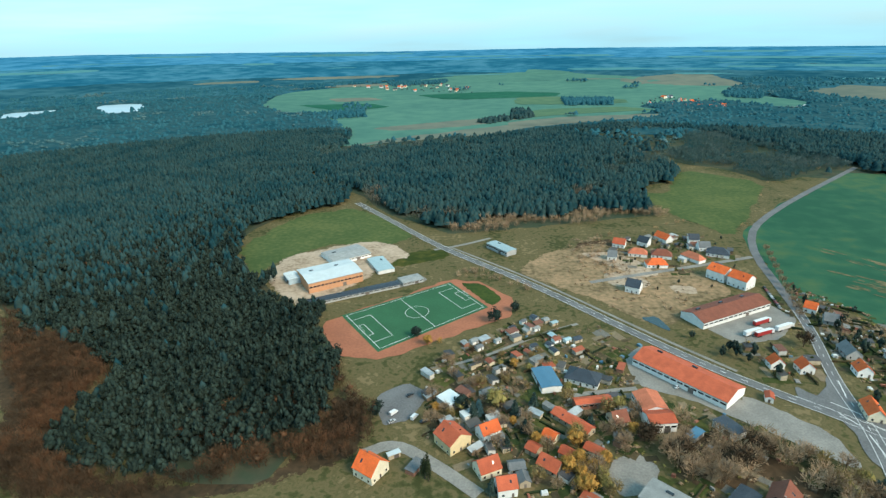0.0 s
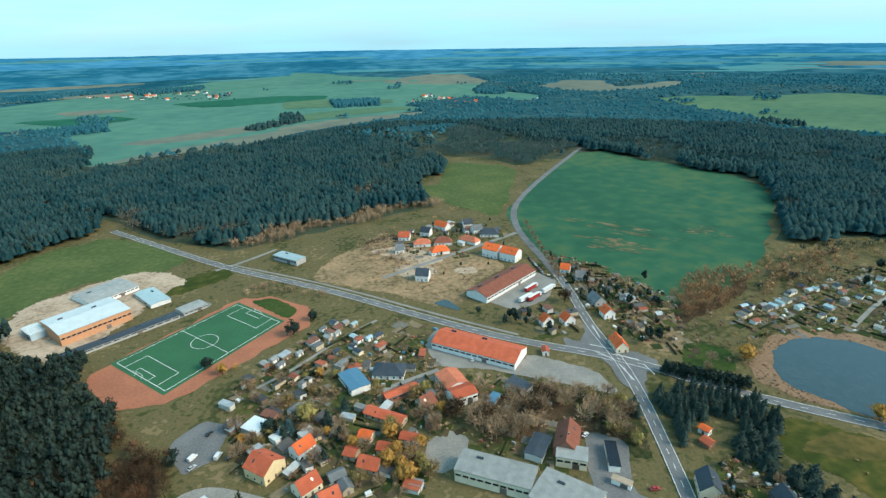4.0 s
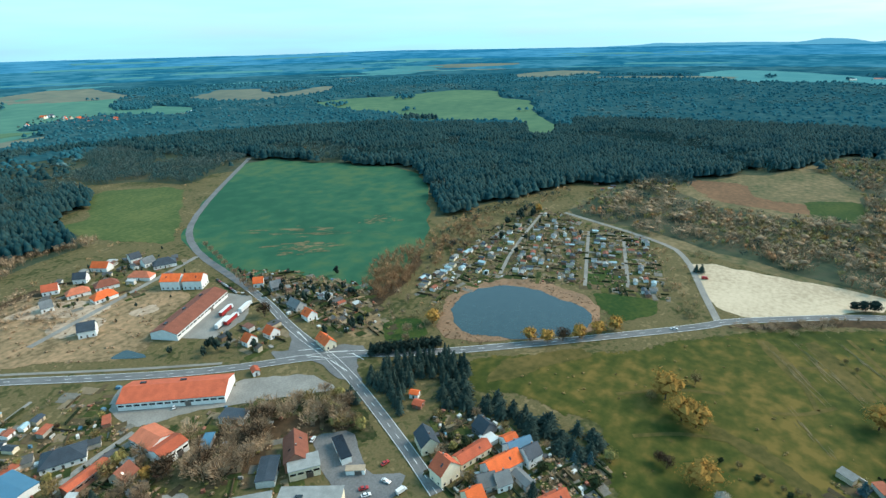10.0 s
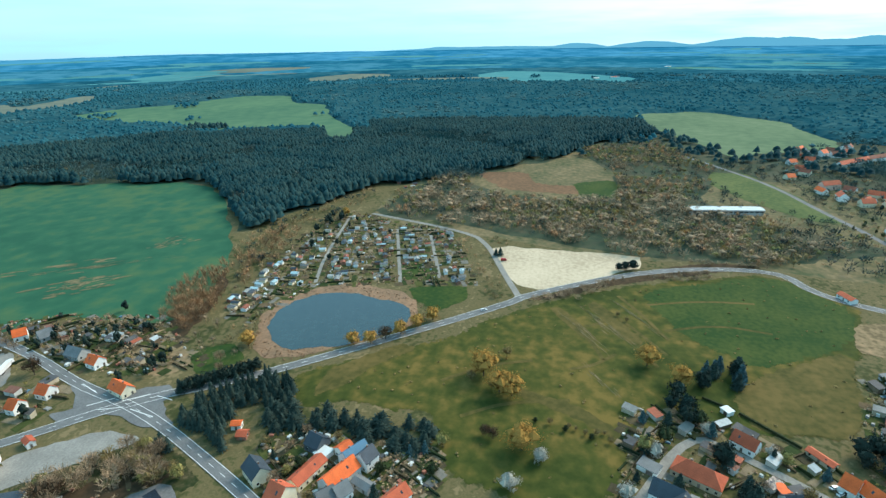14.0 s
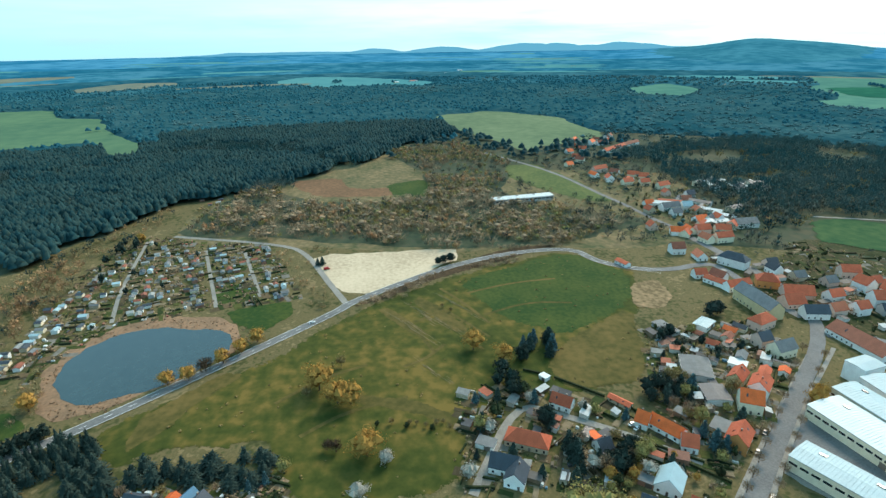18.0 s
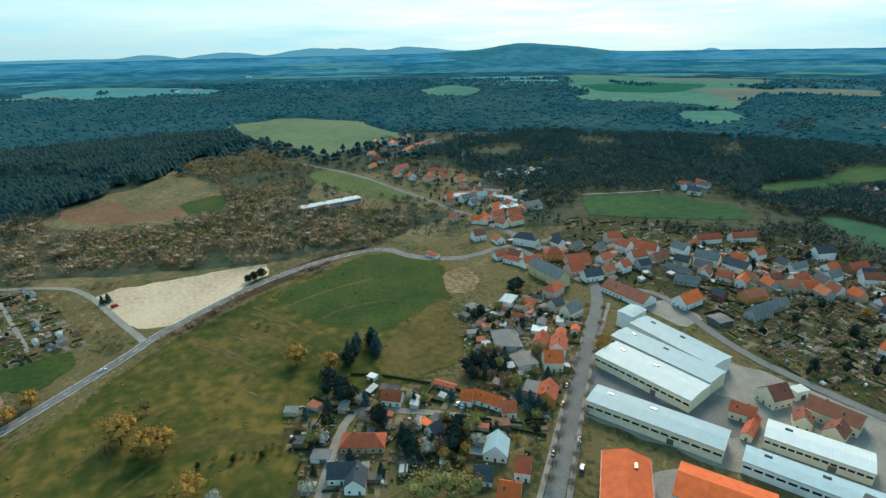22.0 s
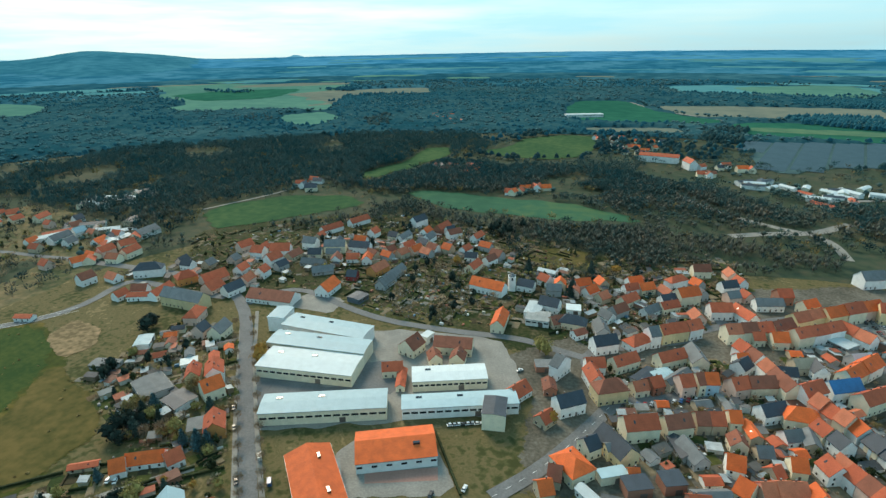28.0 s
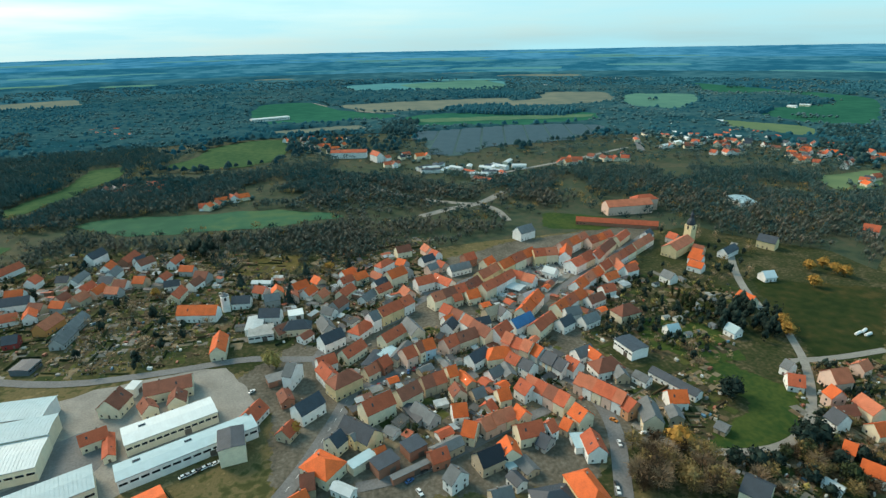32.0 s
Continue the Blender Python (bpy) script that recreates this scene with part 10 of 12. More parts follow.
def tower(x, y, yaw, side, high, cap, wall, roof, label):
    """A church tower: shaft, belfry openings, pointed or onion cap with a ball and spike."""
    ob = thing("church_tower", x, y, yaw, label, "church tower")
    b = side / 2
    BUILT.append((x, y, radians(yaw), b + 1, b + 1))
    bm = bmesh.new()
    box(bm, -b, b, -b, b, 0, high)
    part("shaft", bm, M["wall_" + wall], ob)
    bm = bmesh.new()
    box(bm, -b - 0.2, b + 0.2, -b - 0.2, b + 0.2, high, high + 0.35)
    part("cornice", bm, M["wall_" + wall], ob)
    bm = bmesh.new()
    prof = [(b * 1.05, 0), (b * 1.1, cap * 0.12), (b * 0.85, cap * 0.3), (b * 0.45, cap * 0.45), (b * 0.42, cap * 0.6), (b * 0.5, cap * 0.66), (b * 0.12, cap * 0.85), (b * 0.04, cap)]
    solid(bm, [[(r * math.cos(t), r * math.sin(t), high + 0.35 + z) for t in np.arange(8) * math.pi / 4 + math.pi / 8] for r, z in prof])
    part("cap", bm, M["roof_" + roof], ob)
    for k in range(4):
        shared("window", WINDOW, ob, Matrix.Rotation(radians(90 * k), 4, "Z") @ Matrix.Translation((0, -b, high * 0.78)) @ Matrix.Diagonal((side * 0.25, 1, side * 0.45, 1)))



def bale(x, y, yaw):
    """A long row of hay wrapped in white film."""
    ob = thing("wrapped_bale", x, y, yaw, "long white film wrapped hay bale lying in the meadow", "hay bale", "wrapped hay bales")
    bm = bmesh.new()
    ring = [(1.0 * math.cos(t), 1.0 * math.sin(t)) for t in np.arange(12) * math.pi / 6]
    solid(bm, [[(u, p * k, 1.0 + q * k) for p, q in ring] for u, k in ((-3.2, 0.6), (-3.0, 1.0), (-1.0, 0.97), (1.0, 1.0), (3.0, 0.98), (3.2, 0.6))])
    part("film", bm, M["frame"], ob)


def pool(x, y, radius):
    """A round garden pool with a rim."""
    ob = thing("garden_pool", x, y, 0, "round blue garden pool with a pale rim", "pool")
    ring = np.arange(20) * math.pi / 10
    bm = bmesh.new()
    solid(bm, [[(radius * math.cos(t), radius * math.sin(t), z) for t in ring] for z in (0.1, 0.9)])
    part("water", bm, M["roof_azure"], ob)
    bm = bmesh.new()
    solid(bm, [[(r * math.cos(t), r * math.sin(t), z) for t in ring] for r, z in ((radius + 0.2, 0.0), (radius + 0.2, 0.85))])
    part("rim", bm, M["frame"], ob)


# sports ground
pitch((-44.0, 302.8), (-76.3, 354.3), (5.2, 408.7), (33.1, 361.8))

# road paint
MAIN = [(-105.9, 654.5), (-48.8, 565.0), (1.9, 484.2), (73.0, 400.3), (132.4, 312.1), (167.2, 266.0), (218.5, 215.8), (239.5, 176.8), (279.4, 125.1), (370.9, 16.6), (379.6, 14.2), (448.2, -90.1), (462.1, -193.4), (417.9, -201.5), (390.2, -246.2)]
for shift, long, gap in ((0.0, 4.0, 8.0), (3.4, 12.0, 0.01), (-3.4, 12.0, 0.01)):
    dashes("road_marking", "white painted lines on the asphalt", MAIN, shift, long, gap, 0.28)
SIDE = [(154.6, 100.6), (171.8, 130.2), (210.0, 205.7), (223.7, 261.2), (242.5, 305.7), (255.2, 345.7)]
for shift, long, gap in ((0.0, 4.0, 6.0), (3.1, 12.0, 0.01), (-3.1, 12.0, 0.01)):
    dashes("road_marking", "white painted lines on the side road", SIDE, shift, long, gap, 0.25, 0.36)
dashes("road_marking", "worn centre line of the high street", [(50.0, -182.8), (32.9, -207.4), (16.9, -241.7), (6.7, -268.1)], 0.0, 3.0, 5.0, 0.2, 0.42)

# churches
tower(-318.8, -446.3, 20, 7.5, 17, 15, "yellow", "slate", "yellow church tower with a dark onion cap beside the nave")
tower(94.1, -388.3, 20, 5.5, 12, 3, "white", "grey", "low white chapel tower beside the cemetery")

# far villages
hamlet([(-384, 2414), (-103, 2478), (178, 2272), (118, 2055), (-182, 2228)], 20, False)
hamlet([(658, 1603), (804, 1710), (784, 1454), (679, 1435)], 10, False)
hamlet([(881, 1397), (1012, 1500), (1065, 1362), (1016, 1220), (909, 1212)], 34, True)
hamlet([(577, 1639), (738, 1793), (751, 1590), (817, 1447), (675, 1501)], 20, False)
hamlet([(2311, -47), (2508, -353), (2711, -544), (3089, -556), (2476, -249)], 12, True)
hamlet([(1956, -1336), (1961, -1460), (1611, -1326), (1260, -1050), (1275, -954)], 36, True)
hamlet([(1630, -1185), (1629, -1338), (1268, -1130), (1233, -937)], 26, True)
hamlet([(955, -375), (1021, -438), (1012, -498), (966, -462), (865, -381), (771, -329), (766, -299)], 18, False)
hamlet([(727, -328), (730, -387), (674, -395), (654, -373), (690, -320)], 7, False)
hamlet([(585, -343), (582, -402), (526, -415), (482, -357), (514, -324)], 10, True)
hamlet([(494, -316), (515, -381), (485, -387), (454, -337), (464, -307)], 9, False)
hamlet([(1430, -1048), (1732, -1362), (1493, -1286), (1285, -1157), (1276, -991)], 26, True)
hamlet([(466, -581), (454, -657), (413, -630), (415, -598)], 6, False)
hamlet([(657, -443), (641, -520), (602, -503), (614, -433)], 16, True)
hamlet([(543, -1299), (536, -1445), (406, -1208), (435, -1138)], 9, False)
hamlet([(121, -1114), (108, -1144), (-39, -1099), (-38, -1030), (59, -948)], 20, False)
hamlet([(-122, -982), (-160, -973), (-143, -868), (-64, -828), (-67, -898)], 8, False)
hamlet([(320, -763), (246, -816), (235, -781), (303, -744)], 5, False)
hamlet([(177, -664), (137, -724), (108, -687), (152, -653)], 5, False)
hamlet([(-182, -772), (-283, -862), (-257, -771), (-187, -711)], 12, True)
hamlet([(327, -773), (251, -801), (231, -752), (302, -739)], 6, False)
hamlet([(181, -685), (161, -720), (146, -672), (163, -660)], 4, False)
hamlet([(-662, -1206), (-894, -1265), (-821, -1042), (-723, -913), (-565, -882), (-475, -837)], 60, True)
hamlet([(-565, -882), (-787, -997), (-849, -865), (-860, -741), (-752, -642), (-673, -720), (-592, -824)], 70, False)
hamlet([(-349, -823), (-468, -864), (-444, -798), (-290, -767)], 16, False)
hamlet([(-631, -2139), (-993, -2389), (-1229, -2430), (-1312, -1983), (-1198, -1807), (-984, -1892), (-778, -1973)], 36, True)
hamlet([(-1130, -1610), (-1269, -1662), (-1229, -1608), (-1109, -1551)], 3, True)
hamlet([(-1230, -1414), (-1354, -1492), (-1437, -1394), (-1323, -1298), (-1184, -1298)], 10, True)
hamlet([(498, -2070), (457, -2191), (321, -2081), (420, -2001)], 8, True)
hamlet([(-92, -823), (-164, -829), (-243, -787), (-199, -753), (-103, -777)], 10, True)
hamlet([(-658, -613), (-722, -614), (-643, -543), (-606, -554)], 4, False)
hamlet([(548, -1327), (574, -1460), (446, -1297), (467, -1229)], 6, False)
hall(179.4, -1453.4, -157, 95, 22, 8, "white", "white", "far factory")
house(-7.2, -933.8, 172, 60, 13, 10, "red", "white", "far school", False, 8)
house(-51.1, -893.7, 113, 26, 12, 11, "red", "white", "far school", False, 6)

# houses between the streets
infill([(12.9, -303.1), (-106.3, -337.9), (-123.0, -275.1), (-88.3, -228.6), (-40.8, -216.6), (2.3, -229.4)], 28, "houses between the streets", True)
infill([(-56.8, -385.8), (-153.1, -409.9), (-168.1, -362.2), (-122.0, -334.6), (-70.3, -363.2)], 12, "houses between the streets", True)
infill([(-159.6, -364.0), (-248.1, -443.3), (-236.7, -391.9), (-151.0, -304.3)], 16, "houses between the streets", True)
infill([(-6.8, -441.9), (-72.4, -482.6), (-82.8, -425.5), (-30.9, -391.3)], 8, "houses between the streets", False)
infill([(308.1, -439.8), (175.1, -504.8), (105.6, -444.1), (172.6, -434.9), (248.2, -372.9)], 20, "houses between the streets", False)
infill([(431.8, -290.8), (344.1, -384.4), (254.5, -462.7), (209.1, -391.2), (254.6, -390.6), (282.0, -296.8), (346.7, -269.7)], 11, "houses between the streets", False)
infill([(87.2, -406.8), (-41.5, -452.9), (-42.3, -383.4), (28.6, -366.2)], 14, "houses between the streets", False)
infill([(-262.9, -234.0), (-295.3, -221.7), (-219.0, -152.6), (-206.1, -164.9)], 4, "houses between the streets", False)
infill([(-292.0, -449.1), (-343.5, -454.0), (-300.9, -378.0), (-246.9, -366.1)], 6, "houses between the streets", False)
infill([(599.0, -319.6), (612, -417), (512.6, -355.6), (485.9, -287.2)], 8, "houses between the streets", False)
infill([(9.7, 259.0), (53.4, 248.7), (72.9, 206.5), (53.0, 177.7), (29.0, 186.6)], 6, "houses between the streets", True)
infill([(300.5, -212.1), (296.7, -255.6), (238.3, -239.6), (245.6, -212.3)], 8, "houses between the streets", True)

# garden huts
huts([(346.3, 241.7), (392.5, 244.7), (442.9, 217.7), (384.0, 183.4), (349.1, 207.6), (300.1, 208.3)], 26, -2, "huts of the allotments")
huts([(457.3, 224.7), (552.3, 214.2), (540.2, 189.4), (386.4, 148.2), (380.7, 176.5)], 34, 14, "huts of the allotments")
huts([(515.4, 174.1), (515.0, 152.6), (395.4, 114.6), (387.9, 131.4)], 18, 17, "huts of the allotments")
huts([(517.1, 147.2), (511.3, 116.4), (435.9, 93.7), (427.2, 119.7)], 14, 17, "huts of the allotments")
huts([(514.5, 108.8), (512.8, 91.7), (392.7, 55.6), (394.8, 75.4)], 14, 16, "huts of the allotments")
huts([(6.3, 305.6), (57.8, 343.5), (104.3, 327.8), (85.3, 304.2), (39.3, 281.1), (12.1, 288.0)], 20, 31, "huts of the pitch gardens")
huts([(721, 236), (739, 184), (680.4, 164.1), (665.4, 212.4)], 8, -66, "huts at the wood")
huts([(-239.8, -379.3), (-277.5, -359.6), (-241.0, -277.9), (-190.5, -274.4)], 10, 98, "huts in the town gardens")
huts([(196.0, -488.0), (112.6, -467.6), (102.5, -419.7), (172.6, -434.9)], 6, 166, "huts in the town gardens")

# vehicles
car(-28.950000000000003, 239.8, 46, "white", True)
car(-29.299999999999997, 233.2, 37, "silver", False)
car(-17.5, 235.95, 57, "white", True)
car(-12.4, 232.55, 24, "black", False)
car(-20.85, 255.5, 46, "black", False)
car(131.5, 256.9, 47, "white", False)
car(79.6, 265.85, 32, "white", False)
car(140.05, 129.8, -40, "red", False)
car(137.7, 126.45, -37, "white", False)
car(148.5, 123.80000000000001, -86, "white", False)
car(147.35, 114.55, -15, "white", True)
car(151.5, 172.0, 21, "white", False)
car(157.14999999999998, 131.0, -14, "red", False)
car(223.45, 237.1, -104, "black", False)
car(219.2, 230.45, -102, "grey", False)
car(252.05, 381.55, -96, "black", False)
car(250.85, 376.95, -96, "red", False)
car(249.95, 372.8, -96, "grey", False)
car(248.95, 368.65, -96, "silver", False)
car(247.95, 364.5, -96, "white", False)
car(246.89999999999998, 360.35, -97, "black", False)
car(246.05, 356.4, -94, "red", False)
car(245.0, 352.3, -95, "grey", False)
car(244.2, 348.6, -95, "silver", False)
trailer(219.15, 326.9, 23, "red")
trailer(205.65, 313.3, 21, "white")
trailer(212.5, 312.1, 21, "red")
trailer(229.85, 318.70000000000005, 22, "white")
car(214.9, -130.9, -65, "white", False)
car(211.65, -131.95, -54, "white", False)
car(179.85, 103.35, 6, "orange", False)
car(183.45, 94.6, -14, "white", True)
car(82.75, -220.25, -144, "white", False)
car(80.55, -221.1, -146, "silver", False)
car(78.55, -222.35000000000002, -144, "white", False)
car(76.35, -223.1, -146, "black", False)
car(74.35, -224.3, -146, "white", False)
car(72.25, -225.5, -146, "silver", False)
car(70.05, -226.2, -146, "white", False)
car(1.8, -266.35, -100, "black", False)
car(-1.8, -268.35, -100, "white", False)
car(-5.449999999999999, -270.5, -100, "blue", False)
car(-9.1, -272.3, -101, "red", False)
car(-12.75, -274.15, -100, "silver", False)
car(-16.5, -276.4, -101, "grey", False)
car(-20.15, -278.6, -103, "black", False)
car(-23.85, -280.25, -103, "white", False)
car(-27.55, -282.4, -103, "blue", False)
car(-31.3, -284.45, -104, "red", False)
car(-35.05, -286.55, -103, "silver", False)
car(-38.8, -288.45, -104, "grey", False)
car(22.7, -253.05, -134, "white", False)
car(61.35, -280.65, -131, "white", False)
car(75.1, -174.55, -86, "black", False)
car(62.45, -182.95, -92, "white", False)
car(-146.95, -418.35, 100, "black", False)
car(-151.3, -419.95, 99, "grey", False)
car(-155.75, -421.75, 96, "silver", False)
car(-160.3, -423.5, 99, "white", False)
car(-164.8, -425.25, 95, "blue", False)
car(-169.39999999999998, -426.9, 99, "black", False)
car(-174.05, -428.8, 97, "grey", False)
car(-178.75, -430.6, 97, "silver", False)
car(-183.45, -432.4, 97, "white", False)
car(-151.45, -402.55, 101, "grey", False)
car(-156.05, -404.25, 97, "white", False)
car(-160.65, -405.85, 101, "black", False)
car(-165.3, -407.5, 96, "red", False)
car(-170.05, -409.3, 97, "silver", False)
car(-174.85, -411.1, 97, "grey", False)
car(-179.60000000000002, -412.8, 96, "white", False)
car(-184.5, -414.4, 96, "black", False)
car(-154.2, -390.15, 100, "silver", False)
car(-159.0, -392.55, 100, "blue", False)
car(-163.89999999999998, -394.85, 100, "black", False)
car(-168.7, -397.1, 99, "white", False)
car(-173.60000000000002, -399.3, 99, "silver", False)
car(-178.5, -401.5, 99, "blue", False)
car(-95.9, -305.79999999999995, 119, "silver", False)
car(-100.80000000000001, -300.20000000000005, 115, "white", False)
car(-89.75, -316.05, 130, "white", False)
car(-125.80000000000001, -217.95, 125, "orange", False)
car(-120.55000000000001, -201.55, 77, "white", False)
car(-106.95, -177.6, 81, "black", False)
car(-105.85, -174.45, 76, "white", False)
car(-135.45, -206.1, -169, "white", False)
car(-139.35, -209.15, -169, "silver", False)
car(-43.05, -213.15, -147, "white", False)
car(-31.7, -205.8, -151, "black", False)
car(-24.799999999999997, -202.5, -150, "black", False)
car(-17.700000000000003, -197.7, -147, "blue", False)
car(-54.65, -207.8, -146, "silver", False)
car(-21.25, -190.35000000000002, 110, "white", False)
car(-57.35, -220.5, -148, "white", False)
car(-105.6, -236.89999999999998, -170, "black", False)
car(197.60000000000002, -192.45, 131, "black", False)
car(186.05, -179.55, 132, "grey", False)
car(145.4, -155.6, -52, "blue", True)
car(159.95, -166.89999999999998, -47, "white", True)
car(159.75, -150.5, 132, "black", False)
car(352.75, 38.85, -66, "white", False)

# cars on the market square
for x, y, yaw, paint in (
    (-141.1, -406.6, 119, "black"),
    (-146.0, -409.4, 114, "black"),
    (-150.9, -412.2, 117, "black"),
    (-155.8, -415.0, 300, "silver"),
    (-160.7, -417.8, 122, "silver"),
    (-165.6, -420.5, 116, "white"),
    (-170.4, -423.3, 118, "black"),
    (-175.3, -426.1, 300, "silver"),
    (-147.1, -401.9, 296, "grey"),
    (-151.6, -404.8, 121, "red"),
    (-156.1, -407.6, 298, "silver"),
    (-160.6, -410.5, 299, "silver"),
    (-165.0, -413.4, 294, "blue"),
    (-174.0, -419.1, 119, "black"),
    (-178.5, -422.0, 118, "blue"),
    (-153.1, -397.2, 301, "black"),
    (-157.2, -400.2, 120, "silver"),
    (-161.2, -403.1, 300, "black"),
    (-165.3, -406.1, 120, "grey"),
    (-169.4, -409.0, 302, "red"),
    (-177.5, -414.9, 115, "white"),
):
    car(x, y, yaw, paint)

# trees
grove([(-11.9, 287.4), (47.2, 285.5), (102.7, 236.7), (91.7, 194.0), (61.7, 172.3), (27.9, 180.2), (-10.4, 217.9)], 64, ('bare', 'bare', 'moss', 'olive', 'spruce', 'bare', 'olive', 'gold', 'bare'), 5, 11, "trees of the village gardens")
grove([(35.9, 224.0), (60.8, 226.9), (82.2, 184.6), (62.8, 175.6), (42.1, 198.0)], 22, ('bare', 'olive', 'gold', 'bare', 'moss'), 7, 11, "trees of the village gardens")
grove([(-1.3, 297.7), (97.6, 333.5), (109.7, 283.6), (87.8, 251.6), (41.9, 257.0)], 26, ('bare', 'moss', 'shrub', 'rust', 'olive'), 3.5, 7, "trees of the village gardens")
tree("gold", -11.5, 309.9, 9, "single trees", 1.0)
tree("pine", -19.5, 321.0, 9, "single trees", 1.0)
tree("pine", 35.7, 338.9, 12, "single trees", 1.0)
tree("pine", 52.1, 354.0, 9, "single trees", 1.0)
tree("pine", -69.3, 293.9, 12, "single trees", 1.0)
tree("thuja", -11.0, 193.3, 16, "single trees", 1.0)
tree("thuja", -9.3, 191.9, 15, "single trees", 1.0)
tree("moss", 26.7, 242.3, 13, "single trees", 1.2)
tree("spruce", 47.5, 243.8, 9, "single trees", 1.0)
tree("pine", 8.3, 242.1, 11, "single trees", 1.0)
tree("spruce", 13.7, 235.8, 10, "single trees", 1.0)
tree("blue", 16.9, 237.7, 10, "single trees", 1.0)
tree("spruce", 18.7, 182.8, 9, "single trees", 1.0)
tree("pine", -37.8, 239.0, 10, "single trees", 1.0)
grove([(95.6, 218.6), (158.7, 203.7), (123.4, 186.5), (97.0, 192.6)], 16, ('bare', 'bare', 'rust'), 9, 14, "trees of the village gardens")
grove([(156.6, 328.2), (193.0, 298.0), (193.7, 261.8), (150.3, 308.4)], 10, ('shrub', 'pine', 'bare', 'shrub'), 6, 11, "roadside trees")
grove([(169.3, 527.6), (278.3, 491.5), (254.4, 401.1), (178.1, 358.9), (147.4, 418.5)], 18, ('shrub', 'thuja', 'bare', 'shrub'), 3, 5.5, "trees of the new settlement")
grove([(269.9, 348.5), (321.8, 288.6), (241.3, 214.4), (220.2, 245.1), (249.3, 318.9)], 24, ('spruce', 'bare', 'shrub', 'olive', 'blue'), 6, 13, "trees of the village gardens")
tree("bare", 296.9, 459.4, 8, "avenue trees", 1.0)
tree("bare", 291.1, 444.1, 8, "avenue trees", 1.0)
tree("bare", 285.7, 429.7, 8, "avenue trees", 1.0)
tree("bare", 280.4, 415.8, 8, "avenue trees", 1.0)
tree("bare", 275.3, 402.4, 8, "avenue trees", 1.0)
tree("bare", 270.6, 389.9, 8, "avenue trees", 1.0)
tree("bare", 266.1, 377.9, 8, "avenue trees", 1.0)
tree("bare", 261.7, 366.3, 8, "avenue trees", 1.0)
tree("bare", 257.5, 355.2, 8, "avenue trees", 1.0)
tree("bare", 253.4, 344.5, 8, "avenue trees", 1.0)
tree("bare", 249.6, 334.3, 8, "avenue trees", 1.0)
tree("rust", 228.5, 296.4, 13, "single trees", 1.1)
tree("gold", 292.4, 116.7, 11, "golden trees on the pond bank", 1.2)
tree("gold", 295.0, 105.8, 11, "golden trees on the pond bank", 1.2)
tree("rust", 302.6, 98.0, 11, "golden trees on the pond bank", 1.2)
tree("gold", 310.9, 89.8, 11, "golden trees on the pond bank", 1.2)
tree("gold", 321.2, 81.2, 11, "golden trees on the pond bank", 1.2)
tree("gold", 333.5, 72.9, 11, "golden trees on the pond bank", 1.2)
tree("gold", 280.2, 184.4, 12, "single trees", 1.2)
tree("gold", 550.4, 218.9, 11, "single trees", 1.1)
grove([(335.8, 237.4), (488.2, 240.0), (562.0, 218.1), (526.5, 147.1), (518.7, 98.5), (412.5, 61.5), (392.5, 106.7), (373.6, 178.4), (325.5, 209.3)], 46, ('bare', 'olive', 'spruce', 'shrub', 'moss', 'bare'), 4, 9, "trees of the allotments")
grove([(468.1, 243.0), (561.3, 231.9), (543.0, 209.1), (445.3, 212.8)], 9, ('spruce', 'pine', 'blue'), 10, 13, "trees of the allotments")
tree("gold", 272.6, 28.9, 17.55, "trees in the meadow", 1.25)
tree("gold", 258.1, 18.2, 16.200000000000003, "trees in the meadow", 1.25)
tree("gold", 256.1, 11.3, 14.850000000000001, "trees in the meadow", 1.25)
tree("olive", 261.2, 22.4, 7, "trees in the meadow", 1.1)
tree("olive", 294.8, 17.4, 8, "trees in the meadow", 1.1)
tree("olive", 267.6, 35.6, 7, "trees in the meadow", 1.1)
tree("gold", 299.1, -65.7, 14.850000000000001, "trees in the meadow", 1.25)
tree("gold", 282.9, -81.3, 13.5, "trees in the meadow", 1.25)
tree("gold", 215.5, 3.2, 16.200000000000003, "trees in the meadow", 1.25)
tree("rust", 220.4, 18.2, 8, "trees in the meadow", 1.1)
tree("rust", 222.5, 22.1, 7, "trees in the meadow", 1.1)
tree("blossom", 209.1, -5.3, 8, "trees in the meadow", 1.1)
tree("blossom", 190.7, 7.3, 9, "trees in the meadow", 1.1)
tree("blossom", 193.7, -42.2, 9, "trees in the meadow", 1.1)
tree("blossom", 222.2, -58.7, 8, "trees in the meadow", 1.1)
tree("spruce", 458.7, 37.3, 8, "trees in the meadow", 1.1)
tree("spruce", 458.8, 41.3, 7, "trees in the meadow", 1.1)
tree("pine", 442.7, -68.9, 9, "trees in the meadow", 1.1)
tree("pine", 444.3, -75.2, 10, "trees in the meadow", 1.1)
tree("pine", 440.5, -63.6, 8, "trees in the meadow", 1.1)
tree("olive", 359.4, -54.9, 4, "trees in the meadow", 1.1)
tree("olive", 352.5, -60.1, 4, "trees in the meadow", 1.1)
grove([(239.5, 3.5), (232.3, -47.6), (225.5, -43.6), (231.6, -3.7)], 12, ('olive', 'olive', 'shrub'), 3, 5, "trees in the meadow")
grove([(427.3, -47.3), (437.0, -73.1), (403.3, -58.6), (394.8, -34.8)], 9, ('moss', 'olive', 'moss'), 6, 8, "roadside trees")
